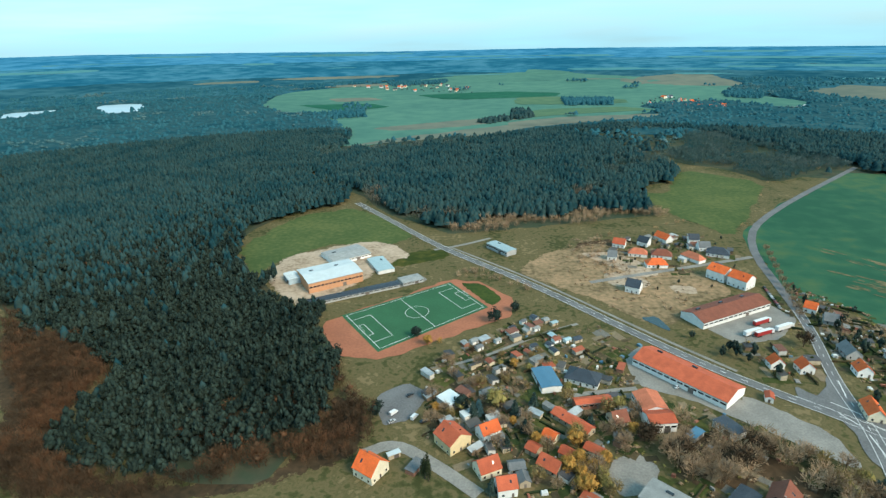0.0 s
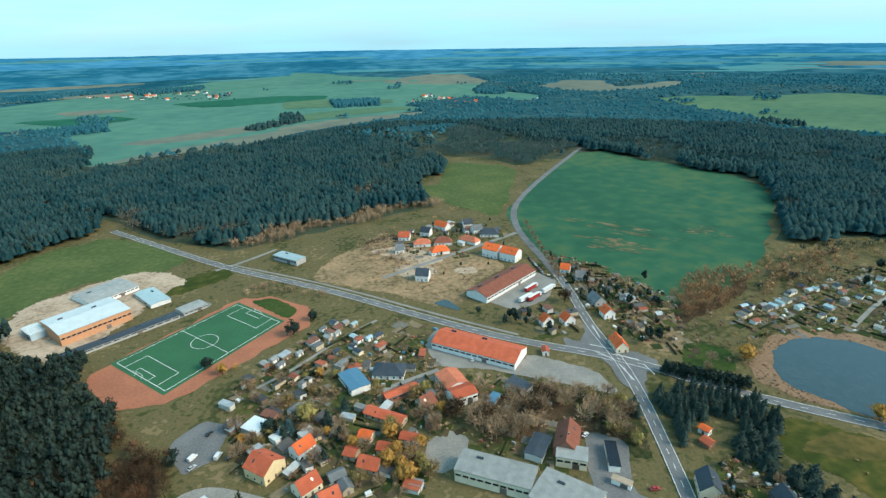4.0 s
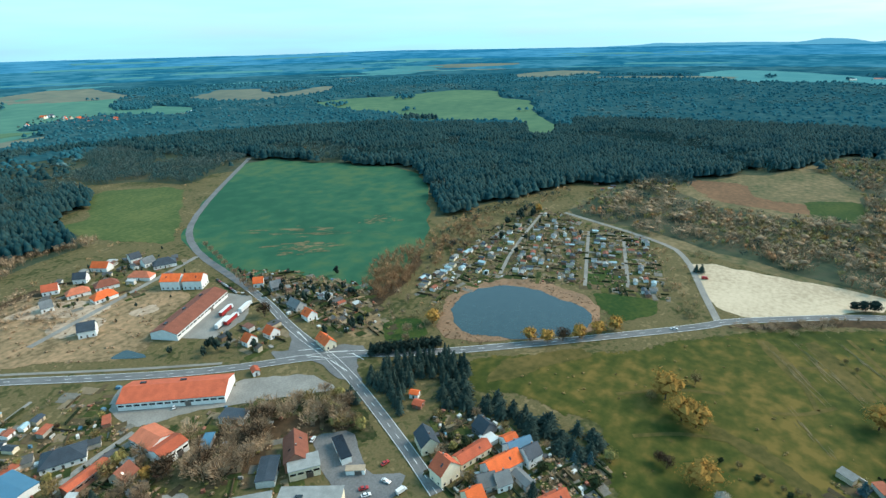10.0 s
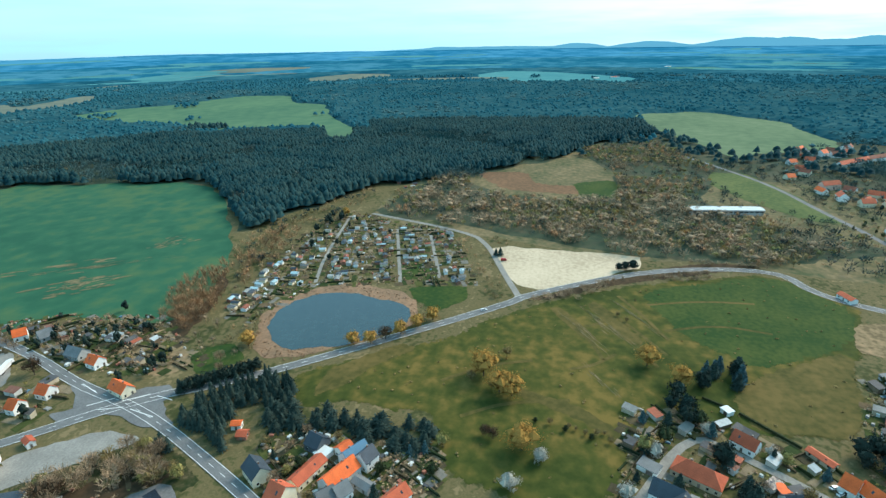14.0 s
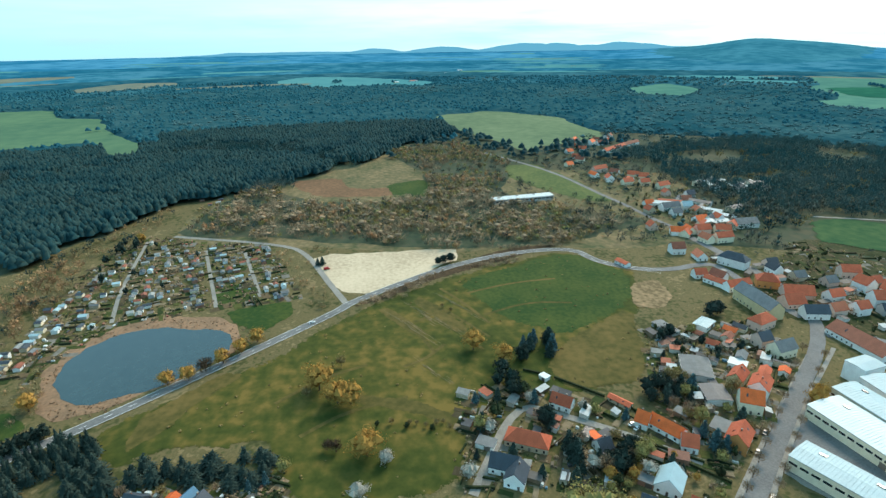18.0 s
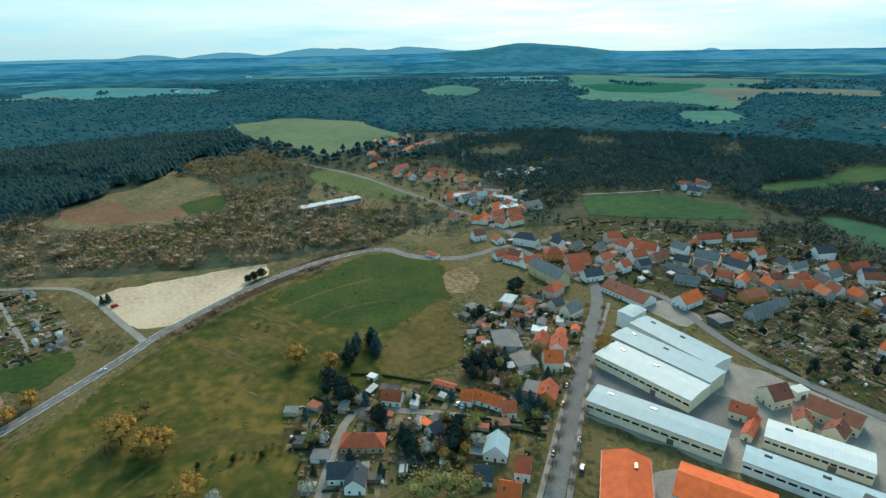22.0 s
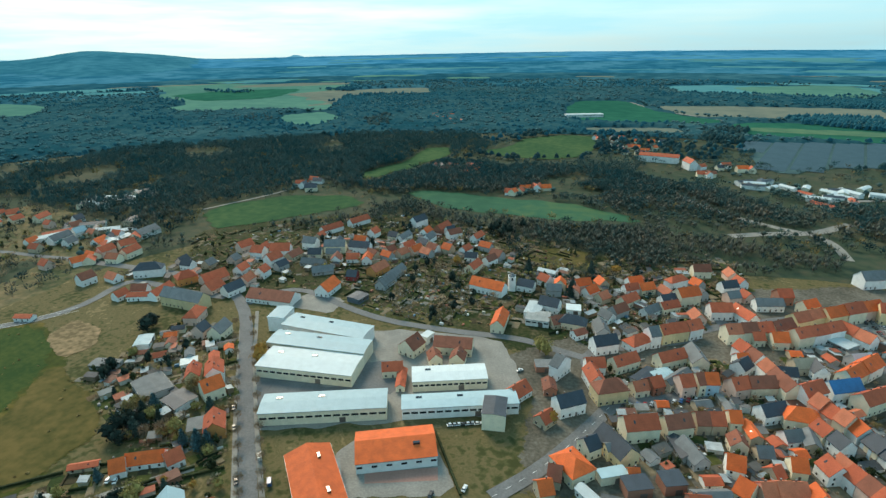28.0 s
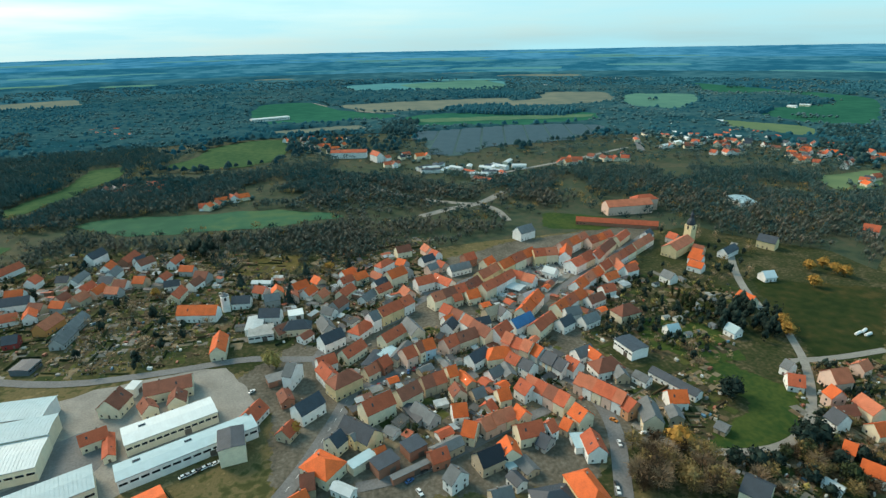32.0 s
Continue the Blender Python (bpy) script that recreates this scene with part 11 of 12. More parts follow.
grove([(307.7, -96.0), (300.7, -121.8), (274.4, -109.4), (275.8, -90.9)], 13, ('spruce', 'pine', 'spruce', 'blue'), 9, 13, "trees of the village gardens")
grove([(254.4, -54.6), (257.0, -87.3), (220.3, -129.2), (191.0, -155.4), (175.4, -138.1), (183.6, -41.7)], 38, ('spruce', 'moss', 'blossom', 'bare', 'blue', 'shrub', 'spruce'), 5, 12, "trees of the village gardens")
tree("moss", 166.8, -86.1, 17, "single trees", 1.3)
tree("moss", 160.6, -96.6, 15, "single trees", 1.2)
tree("moss", 158.5, -103.9, 13, "single trees", 1.1)
tree("spruce", 195.1, -92.8, 14, "single trees", 1.0)
tree("spruce", 258.8, -78.6, 11, "single trees", 1.0)
grove([(302.2, -182.3), (273.5, -235.4), (191.9, -193.9), (178.4, -159.6), (227.2, -149.7)], 30, ('pine', 'bare', 'moss', 'spruce', 'rust', 'olive'), 6, 12, "trees of the village gardens")
tree("pine", 312.8, -239.2, 12, "single trees", 1.3)
tree("pine", 316.2, -246.2, 11, "single trees", 1.2)
tree("pine", 291.7, -195.0, 11, "single trees", 1.0)
tree("moss", 292.1, -210.9, 9, "single trees", 1.0)
tree("bare", 146.0, -136.7, 7, "street trees", 0.9)
tree("bare", 138.6, -143.0, 7, "street trees", 0.9)
tree("bare", 152.0, -143.5, 7, "street trees", 0.9)
tree("bare", 144.5, -149.8, 7, "street trees", 0.9)
tree("bare", 158.3, -150.7, 7, "street trees", 0.9)
tree("bare", 150.7, -157.0, 7, "street trees", 0.9)
tree("bare", 165.3, -158.6, 7, "street trees", 0.9)
tree("bare", 157.6, -165.0, 7, "street trees", 0.9)
tree("bare", 172.6, -166.9, 7, "street trees", 0.9)
tree("bare", 164.8, -173.3, 7, "street trees", 0.9)
tree("bare", 180.5, -175.9, 7, "street trees", 0.9)
tree("bare", 172.7, -182.4, 7, "street trees", 0.9)
tree("bare", 189.2, -185.7, 7, "street trees", 0.9)
tree("bare", 181.2, -192.3, 7, "street trees", 0.9)
tree("bare", 198.5, -196.2, 7, "street trees", 0.9)
tree("bare", 190.3, -202.9, 7, "street trees", 0.9)
tree("bare", 208.7, -207.9, 7, "street trees", 0.9)
tree("bare", 200.5, -214.7, 7, "street trees", 0.9)
tree("bare", 220.0, -220.7, 7, "street trees", 0.9)
tree("bare", 211.6, -227.5, 7, "street trees", 0.9)
tree("bare", 232.3, -234.6, 7, "street trees", 0.9)
tree("bare", 223.7, -241.6, 7, "street trees", 0.9)
tree("bare", 245.9, -250.0, 7, "street trees", 0.9)
tree("bare", 237.1, -257.1, 7, "street trees", 0.9)
tree("bare", 261.1, -267.3, 7, "street trees", 0.9)
tree("bare", 252.1, -274.5, 7, "street trees", 0.9)
tree("gold", 210.7, -231.7, 13, "single trees", 1.0)
tree("gold", 215.6, -238.8, 12, "single trees", 1.0)
grove([(198.4, -382.6), (158.8, -437.9), (94.1, -379.5), (120.7, -317.1), (173.6, -313.6)], 46, ('bare', 'moss', 'spruce', 'thuja', 'olive', 'bare'), 6, 13, "trees of the cemetery")
grove([(318.9, -454.8), (159.7, -537.5), (88.3, -457.9), (96.6, -400.0), (167.3, -423.0), (241.1, -362.6)], 42, ('bare', 'spruce', 'olive', 'bare', 'shrub', 'gold'), 5, 11, "trees of the town gardens")
grove([(150.0, -509.0), (134.7, -579.0), (115.5, -523.9), (138.5, -493.0)], 10, ('spruce', 'pine'), 14, 18, "trees of the town gardens")
grove([(58.8, -428.9), (-42.5, -477.9), (-42.7, -392.4), (9.8, -373.0), (50.3, -377.1)], 16, ('bare', 'olive', 'shrub'), 4, 8, "trees of the town gardens")
tree("spruce", 48.7, -387.9, 14, "single trees", 1.0)
tree("spruce", 48.3, -396.5, 14, "single trees", 1.0)
tree("spruce", 39.0, -436.1, 14, "single trees", 1.0)
tree("spruce", 88.9, -424.3, 14, "single trees", 1.0)
tree("spruce", 3.3, -437.1, 14, "single trees", 1.0)
tree("gold", 34.4, -240.5, 8, "single trees", 1.0)
tree("gold", 19.7, -449.3, 8, "single trees", 1.4)
tree("moss", 54.5, -305.2, 12, "single trees", 1.0)
tree("moss", 50.5, -302.8, 11, "single trees", 1.0)
tree("gold", 151.8, -420.8, 10, "single trees", 1.0)
grove([(12.9, -303.1), (-106.3, -337.9), (-123.0, -275.1), (-88.3, -228.6), (-41.6, -220.6), (1.9, -237.5)], 30, ('bare', 'shrub', 'olive', 'bare'), 3.5, 7, "trees of the town yards")
grove([(-185.5, -391.0), (-246.2, -308.4), (-196.0, -248.0), (-180.1, -290.5), (-144.3, -298.2)], 52, ('bare', 'olive', 'shrub', 'spruce', 'thuja', 'bare'), 4, 10, "trees of the town gardens")
grove([(-257.8, -323.4), (-297.6, -310.4), (-267.6, -272.4), (-249.2, -267.6), (-233.0, -286.8)], 34, ('pine', 'pine', 'spruce', 'shrub', 'pine'), 10, 16, "dark trees by the lane")
grove([(-123.1, -199.9), (-147.7, -195.2), (-161.8, -177.4), (-148.2, -162.8), (-110.6, -170.4)], 36, ('bare', 'olive', 'bare', 'rust'), 10, 14, "trees of the town gardens")
tree("gold", -147.1, -194.3, 13, "single trees", 1.3)
tree("pine", -195.4, -223.4, 14, "single trees", 1.2)
tree("pine", -200.2, -225.1, 12, "single trees", 1.0)
tree("pine", -212.6, -184.2, 15, "single trees", 1.2)
tree("pine", -205.5, -183.3, 13, "single trees", 1.2)
tree("pine", -173.1, -175.2, 12, "single trees", 1.2)
tree("gold", -373.5, -362.1, 11, "golden trees by the meadow", 1.2)
tree("gold", -389.6, -364.7, 11, "golden trees by the meadow", 1.2)
tree("gold", -388.9, -352.7, 11, "golden trees by the meadow", 1.2)
tree("gold", -392.8, -345.9, 11, "golden trees by the meadow", 1.2)
tree("gold", -353.3, -334.7, 11, "golden trees by the meadow", 1.2)
tree("gold", -280.2, -284.7, 11, "golden trees by the meadow", 1.2)
tree("gold", -276.3, -274.3, 11, "golden trees by the meadow", 1.2)
grove([(-264.5, -239.7), (-300.5, -226.4), (-215.6, -149.5), (-197.0, -174.0), (-240.6, -206.8)], 56, ('bare', 'pine', 'spruce', 'olive', 'shrub', 'pine'), 4, 9, "trees of the hillside gardens")
grove([(-165.1, -181.9), (-210.6, -178.7), (-231.0, -163.5), (-215.6, -149.5), (-152.8, -161.8)], 34, ('bare', 'pine', 'shrub', 'rust', 'pine', 'olive'), 6, 12, "trees of the hillside gardens")
grove([(-323.9, -434.4), (-374.9, -423.1), (-298.1, -334.1), (-264.9, -341.5)], 18, ('bare', 'olive', 'spruce'), 6, 11, "trees of the church gardens")
grove([(721, -359), (551, -456), (443.7, -341.2), (529.2, -315.1)], 22, ('bare', 'spruce', 'olive'), 6, 11, "trees of the far lane")
hedge(207.4, -124.5, 184.5, -151.4, 1.6)
hedge(247.0, -70.4, 243.0, -83.3, 1.6)
hedge(247.0, -70.4, 236.6, -64.9, 1.6)
hedge(188.2, -38.7, 185.7, -52.0, 1.6)
hedge(211.6, -110.5, 195.1, -134.7, 1.6)
hedge(52.1, 312.5, 87.9, 328.9, 1.6)
hedge(22.0, 282.4, 50.2, 301.7, 1.6)
hedge(28.2, 281.4, 49.8, 293.9, 1.6)
hedge(379.5, 170.7, 384.7, 152.5, 1.6)
hedge(88.7, -213.3, 62.8, -178.8, 1.6)
tree("thuja", -234.5, -340.0, 11, "single trees", 1.0)
tree("thuja", -234.8, -333.0, 13, "single trees", 1.0)
tree("thuja", -232.7, -324.0, 12, "single trees", 1.0)
tree("thuja", -238.7, -327.6, 11, "single trees", 1.0)
tree("thuja", -235.6, -317.5, 12, "single trees", 1.0)
tree("thuja", -235.4, -310.6, 10, "single trees", 1.0)
tree("thuja", -239.8, -319.9, 11, "single trees", 1.0)
grove([(-178.5, -318.4), (-218.2, -305.5), (-220.1, -271.6), (-203.4, -258.8), (-183.7, -282.7), (-169.2, -300.1)], 20, ('pine', 'shrub', 'spruce', 'bare'), 6, 10, "trees of the town gardens")
grove([(-290.0, -465.9), (-328.4, -441.0), (-277.5, -359.6), (-305.3, -343.1), (-364.5, -417.6), (-421.0, -420.3), (-459.7, -462.9), (-308.4, -497.5)], 26, ('bare', 'shrub', 'pine', 'olive'), 6, 11, "trees of the church gardens")
grove([(243.8, -85.1), (231.0, -96.0), (216.7, -88.5), (227.9, -79.1)], 7, ('pine', 'spruce', 'pine', 'blue'), 8, 13, "trees of the village gardens")
grove([(207.7, -116.0), (195.2, -123.8), (179.6, -110.9), (188.6, -105.0)], 6, ('pine', 'spruce', 'pine', 'blue'), 8, 13, "trees of the village gardens")
grove([(202.9, -93.5), (198.7, -96.8), (190.9, -92.1), (195.0, -89.0)], 2, ('pine', 'spruce', 'pine', 'blue'), 8, 13, "trees of the village gardens")
grove([(248.6, -154.4), (236.4, -164.4), (223.6, -153.8), (234.6, -144.7)], 5, ('pine', 'spruce', 'pine', 'blue'), 8, 13, "trees of the village gardens")
grove([(240.1, -171.4), (231.1, -178.7), (220.7, -170.1), (229.4, -163.1)], 4, ('pine', 'spruce', 'pine', 'blue'), 8, 13, "trees of the village gardens")
grove([(309.4, -201.5), (298.4, -205.7), (283.4, -192.1), (292.7, -189.6)], 3, ('pine', 'spruce', 'pine', 'blue'), 8, 13, "trees of the village gardens")
grove([(216.4, -172.4), (203.9, -182.9), (175.5, -156.2), (184.6, -149.0)], 6, ('pine', 'spruce', 'pine', 'blue'), 8, 13, "trees of the village gardens")
grove([(270.1, -76.8), (260.0, -85.3), (243.3, -78.0), (252.7, -70.0)], 4, ('pine', 'spruce', 'pine', 'blue'), 8, 13, "trees of the village gardens")
grove([(301.6, -208.1), (276.3, -228.8), (215.7, -203.5), (207.7, -153.1), (230.2, -147.2)], 14, ('bare', 'moss', 'gold', 'olive', 'shrub'), 4, 9, "trees of the village gardens")
grove([(216.3, -116.8), (168.1, -157.0), (141.8, -127.8), (181.1, -94.4)], 18, ('bare', 'moss', 'gold', 'olive', 'shrub'), 4, 9, "trees of the village gardens")
hedge(260.9, -105.9, 239.1, -127.1, 1.6)
hedge(246.1, -65.3, 236.7, -79.4, 1.6)
hedge(271.5, -90.3, 262.5, -104.5, 1.6)
hedge(202.9, -127.6, 171.1, -155.9, 1.6)
scattered("country_trees", "grey green trees in the valley", [(870, -235), (811, -415), (562, -438), (403.4, -387.0), (397.2, -305.6), (468.2, -228.8), (569.1, -166.4)], 260, "shade", 5, 11)
scattered("country_trees", "brown bushes in the valley", [(870, -235), (811, -415), (562, -438), (403.4, -387.0), (397.2, -305.6), (468.2, -228.8), (569.1, -166.4)], 130, "mixed", 4, 9)
scattered("country_trees", "dark conifers in the valley", [(870, -235), (811, -415), (562, -438), (403.4, -387.0), (397.2, -305.6), (468.2, -228.8), (569.1, -166.4)], 65, "mid_pine", 7, 12)
scattered("country_trees", "grey green trees in the valley", [(548, -982), (197, -960), (-194, -979), (-584, -1015), (-921, -789), (-482.8, -391.5), (-353.8, -468.8), (-279.9, -504.0), (-154.5, -496.3), (-39.3, -474.9), (59.3, -443.8), (291.9, -482.4)], 500, "shade", 5, 11)
scattered("country_trees", "brown bushes in the valley", [(548, -982), (197, -960), (-194, -979), (-584, -1015), (-921, -789), (-482.8, -391.5), (-353.8, -468.8), (-279.9, -504.0), (-154.5, -496.3), (-39.3, -474.9), (59.3, -443.8), (291.9, -482.4)], 250, "mixed", 4, 9)
scattered("country_trees", "dark conifers in the valley", [(548, -982), (197, -960), (-194, -979), (-584, -1015), (-921, -789), (-482.8, -391.5), (-353.8, -468.8), (-279.9, -504.0), (-154.5, -496.3), (-39.3, -474.9), (59.3, -443.8), (291.9, -482.4)], 125, "mid_pine", 7, 12)
scattered("country_trees", "grey green trees in the valley", [(910, -272), (752, -505), (641, -615), (467.3, -462.5), (466.2, -326.8), (459.1, -251.4), (691, -210)], 220, "shade", 5, 11)
scattered("country_trees", "brown bushes in the valley", [(910, -272), (752, -505), (641, -615), (467.3, -462.5), (466.2, -326.8), (459.1, -251.4), (691, -210)], 110, "mixed", 4, 9)
scattered("country_trees", "dark conifers in the valley", [(910, -272), (752, -505), (641, -615), (467.3, -462.5), (466.2, -326.8), (459.1, -251.4), (691, -210)], 55, "mid_pine", 7, 12)
scattered("country_trees", "grey green trees in the valley", [(149.0, -506.2), (-4.9, -507.9), (-12.0, -393.1), (63.8, -404.7)], 140, "shade", 5, 11)
scattered("country_trees", "brown bushes in the valley", [(149.0, -506.2), (-4.9, -507.9), (-12.0, -393.1), (63.8, -404.7)], 70, "mixed", 4, 9)
scattered("country_trees", "dark conifers in the valley", [(149.0, -506.2), (-4.9, -507.9), (-12.0, -393.1), (63.8, -404.7)], 35, "mid_pine", 7, 12)
scattered("country_trees", "grey green trees in the valley", [(764, -751), (297, -708), (109.7, -550.0), (260.8, -471.2), (458.1, -427.8)], 200, "shade", 5, 11)
scattered("country_trees", "brown bushes in the valley", [(764, -751), (297, -708), (109.7, -550.0), (260.8, -471.2), (458.1, -427.8)], 100, "mixed", 4, 9)
scattered("country_trees", "dark conifers in the valley", [(764, -751), (297, -708), (109.7, -550.0), (260.8, -471.2), (458.1, -427.8)], 50, "mid_pine", 7, 12)
scattered("country_trees", "brown bushes beside the fields", [(523, 1138), (613, 772), (671, 458), (648, 432), (565, 728), (446, 978)], 60, "mixed", 3, 8)
scattered("country_trees", "brown bushes beside the fields", [(134.9, 539.7), (467, 737), (295.6, 473.8), (242.9, 476.9), (147.2, 468.5)], 40, "mixed", 3, 8)
scattered("country_trees", "brown bushes beside the fields", [(499.6, 83.6), (504.6, 33.5), (368.6, 21.9), (368.8, 41.2)], 60, "mixed", 3, 8)
scattered("country_trees", "brown bushes beside the fields", [(285.7, 208.5), (339.6, 202.1), (253.7, 169.1), (234.0, 181.4)], 30, "mixed", 3, 8)
grove([(269.0, 391.2), (292.1, 337.6), (267.0, 282.5), (245.3, 288.8), (228.7, 315.8), (227.9, 338.7)], 16, ('shrub', 'bare', 'spruce', 'pine', 'olive'), 5, 9, "trees of the village gardens")
grove([(298.0, 324.5), (302.0, 262.7), (260.9, 205.4), (247.0, 218.4), (252.1, 262.9)], 26, ('bare', 'spruce', 'olive', 'shrub', 'bare', 'gold'), 4, 9, "trees of the village gardens")
grove([(162.8, 237.3), (187.7, 186.2), (169.7, 152.5), (163.1, 157.8), (168.7, 200.9)], 22, ('bare', 'bare', 'olive', 'moss'), 7, 12, "trees of the village gardens")
grove([(197.5, 133.5), (211.5, 114.0), (205.3, 67.2), (212.9, 41.4), (183.3, 38.6), (154.6, 100.6)], 26, ('spruce', 'olive', 'shrub', 'blue', 'bare', 'moss'), 4, 9, "trees of the village gardens")
grove([(293.4, 234.3), (345.0, 216.0), (267.2, 173.2), (244.9, 189.3)], 14, ('bare', 'gold', 'olive', 'bare'), 6, 11, "trees of the village gardens")
tree("spruce", 227.5, 196.0, 9, "roadside trees", 1.1)
tree("pine", 229.5, 193.7, 9, "roadside trees", 1.1)
tree("pine", 231.6, 191.3, 9, "roadside trees", 1.1)
tree("spruce", 233.6, 188.9, 9, "roadside trees", 1.1)
tree("pine", 236.0, 186.8, 9, "roadside trees", 1.1)
tree("pine", 238.0, 184.3, 9, "roadside trees", 1.1)
tree("spruce", 240.0, 181.8, 9, "roadside trees", 1.1)
tree("pine", 242.4, 179.6, 9, "roadside trees", 1.1)
tree("pine", 244.3, 177.0, 9, "roadside trees", 1.1)
tree("spruce", 246.6, 174.8, 9, "roadside trees", 1.1)
tree("pine", 248.9, 172.4, 9, "roadside trees", 1.1)
tree("pine", 250.8, 169.8, 9, "roadside trees", 1.1)
tree("spruce", 253.1, 167.4, 9, "roadside trees", 1.1)
tree("pine", 255.3, 165.0, 9, "roadside trees", 1.1)
strew("gravestones", "rows of small grey gravestones", "gravestones", [(198.4, -382.6), (158.8, -437.9), (94.1, -379.5), (120.7, -317.1), (173.6, -313.6)], 420, "paving", (0.6, 1.2), (0.25, 0.5), (0.6, 1.2), 0.3)
scattered("country_trees", "leafless bushes between the track and the road", [(10.6, 435.4), (45.8, 433.9), (80.1, 402.2), (72.3, 380.9), (41.1, 408.1), (12.3, 417.9)], 46, "twig", 4, 8)
scattered("country_trees", "low olive bushes along a meadow ditch", [(242, 0), (238, 2), (213, -40), (217, -42)], 26, "olive", 2, 4)
scattered("country_trees", "low brown bushes along a meadow ditch", [(256, -14), (251, -16), (232, -50), (237, -51)], 26, "mixed", 2, 4)
scattered("country_trees", "brown bushes along the country road", [(252.8, 168.1), (279.8, 129.3), (273.8, 129.1), (243.2, 164.9)], 30, "copper", 3, 6)
scattered("country_trees", "golden bushes beside the running track", [(-29.1, 318.0), (-4.3, 324.1), (-2.9, 310.2), (-25.1, 303.3)], 12, "gold", 4, 7)
scattered("country_trees", "tall leafless trees in the thicket", [(563.5, 192.1), (681, 171), (797, 132), (671.7, 92.0), (645.1, -28.0), (768, -99), (968, -42), (1030, -196), (786, -237), (666.5, -173.8), (587.9, -220.6), (517.6, -310.1), (473.0, -192.0), (476.7, -84.5), (498.3, -21.4), (532.5, 69.6)], 260, "twig", 7, 13)
scattered("country_trees", "yellow green trees in the thicket", [(563.5, 192.1), (681, 171), (797, 132), (671.7, 92.0), (645.1, -28.0), (768, -99), (968, -42), (1030, -196), (786, -237), (666.5, -173.8), (587.9, -220.6), (517.6, -310.1), (473.0, -192.0), (476.7, -84.5), (498.3, -21.4), (532.5, 69.6)], 150, "moss", 6, 10)
scattered("country_trees", "dark conifers in the thicket", [(563.5, 192.1), (681, 171), (797, 132), (671.7, 92.0), (645.1, -28.0), (768, -99), (968, -42), (1030, -196), (786, -237), (666.5, -173.8), (587.9, -220.6), (517.6, -310.1), (473.0, -192.0), (476.7, -84.5), (498.3, -21.4), (532.5, 69.6)], 170, "mid_pine", 6, 11)
scattered("country_trees", "golden trees in the thicket", [(563.5, 192.1), (681, 171), (797, 132), (671.7, 92.0), (645.1, -28.0), (768, -99), (968, -42), (1030, -196), (786, -237), (666.5, -173.8), (587.9, -220.6), (517.6, -310.1), (473.0, -192.0), (476.7, -84.5), (498.3, -21.4), (532.5, 69.6)], 60, "gold", 6, 9)
scattered("country_trees", "grey green trees in the thicket", [(563.5, 192.1), (681, 171), (797, 132), (671.7, 92.0), (645.1, -28.0), (768, -99), (968, -42), (1030, -196), (786, -237), (666.5, -173.8), (587.9, -220.6), (517.6, -310.1), (473.0, -192.0), (476.7, -84.5), (498.3, -21.4), (532.5, 69.6)], 160, "shade", 6, 11)
scattered("country_trees", "dark conifers in the hill wood", [(867, -425), (902, -518), (927, -732), (565, -1043), (344, -1079), (269, -937), (328, -787), (380, -618), (441, -653), (464, -553), (493.2, -474.8), (426.9, -392.6), (441.3, -356.4), (519.5, -404.1), (776, -442)], 200, "mid_pine", 10, 17)
scattered("country_trees", "olive trees in the hill wood", [(867, -425), (902, -518), (927, -732), (565, -1043), (344, -1079), (269, -937), (328, -787), (380, -618), (441, -653), (464, -553), (493.2, -474.8), (426.9, -392.6), (441.3, -356.4), (519.5, -404.1), (776, -442)], 160, "olive", 10, 15)
scattered("country_trees", "dark conifers in the castle park", [(-213, -689), (-447, -664), (-660, -552), (-510.3, -416.4), (-364.7, -484.4), (-229.9, -534.6), (-106.4, -543.1)], 90, "mid_pine", 9, 15)
scattered("country_trees", "olive trees in the castle park", [(-213, -689), (-447, -664), (-660, -552), (-510.3, -416.4), (-364.7, -484.4), (-229.9, -534.6), (-106.4, -543.1)], 110, "olive", 8, 13)
scattered("country_trees", "olive trees along the stream", [(548, -982), (94, -831), (-100.5, -657.9), (-44.0, -521.2), (177.9, -553.8), (338.6, -573.4)], 110, "olive", 8, 13)
scattered("country_trees", "dark conifers along the stream", [(548, -982), (94, -831), (-100.5, -657.9), (-44.0, -521.2), (177.9, -553.8), (338.6, -573.4)], 90, "mid_pine", 8, 13)
scattered("country_trees", "rust brown trees among the pines", [(-381.4, 514.5), (-274.7, 507.4), (-220.6, 422.4), (-298.9, 415.7)], 24, "rust", 10, 15)
scattered("country_trees", "rust brown trees at the pine wood's edge", [(-146.9, 232.5), (-77.0, 269.7), (-67.7, 293.3), (-47.2, 247.0), (-65.1, 212.8), (-103.6, 195.8)], 80, "rust", 8, 14)
scattered("country_trees", "golden trees among the pines", [(-286.0, 464.0), (-253.5, 462.0), (-235.6, 423.4), (-265.7, 425.3)], 5, "gold", 9, 12)
scattered("country_trees", "rust brown trees among the far pines", [(100, 785), (190, 813), (198, 708), (115.6, 673.1)], 40, "rust", 10, 14)
scattered("country_trees", "brown bushes below the pine wood", [(440.4, 289.5), (508.0, 287.8), (618.0, 242.9), (670, 215), (587.1, 216.2), (491.1, 244.6), (385.3, 226.2), (366.6, 243.4)], 150, "mixed", 4, 9)
scattered("country_trees", "dark conifers below the pine wood", [(440.4, 289.5), (508.0, 287.8), (618.0, 242.9), (670, 215), (587.1, 216.2), (491.1, 244.6), (385.3, 226.2), (366.6, 243.4)], 40, "mid_pine", 6, 10)
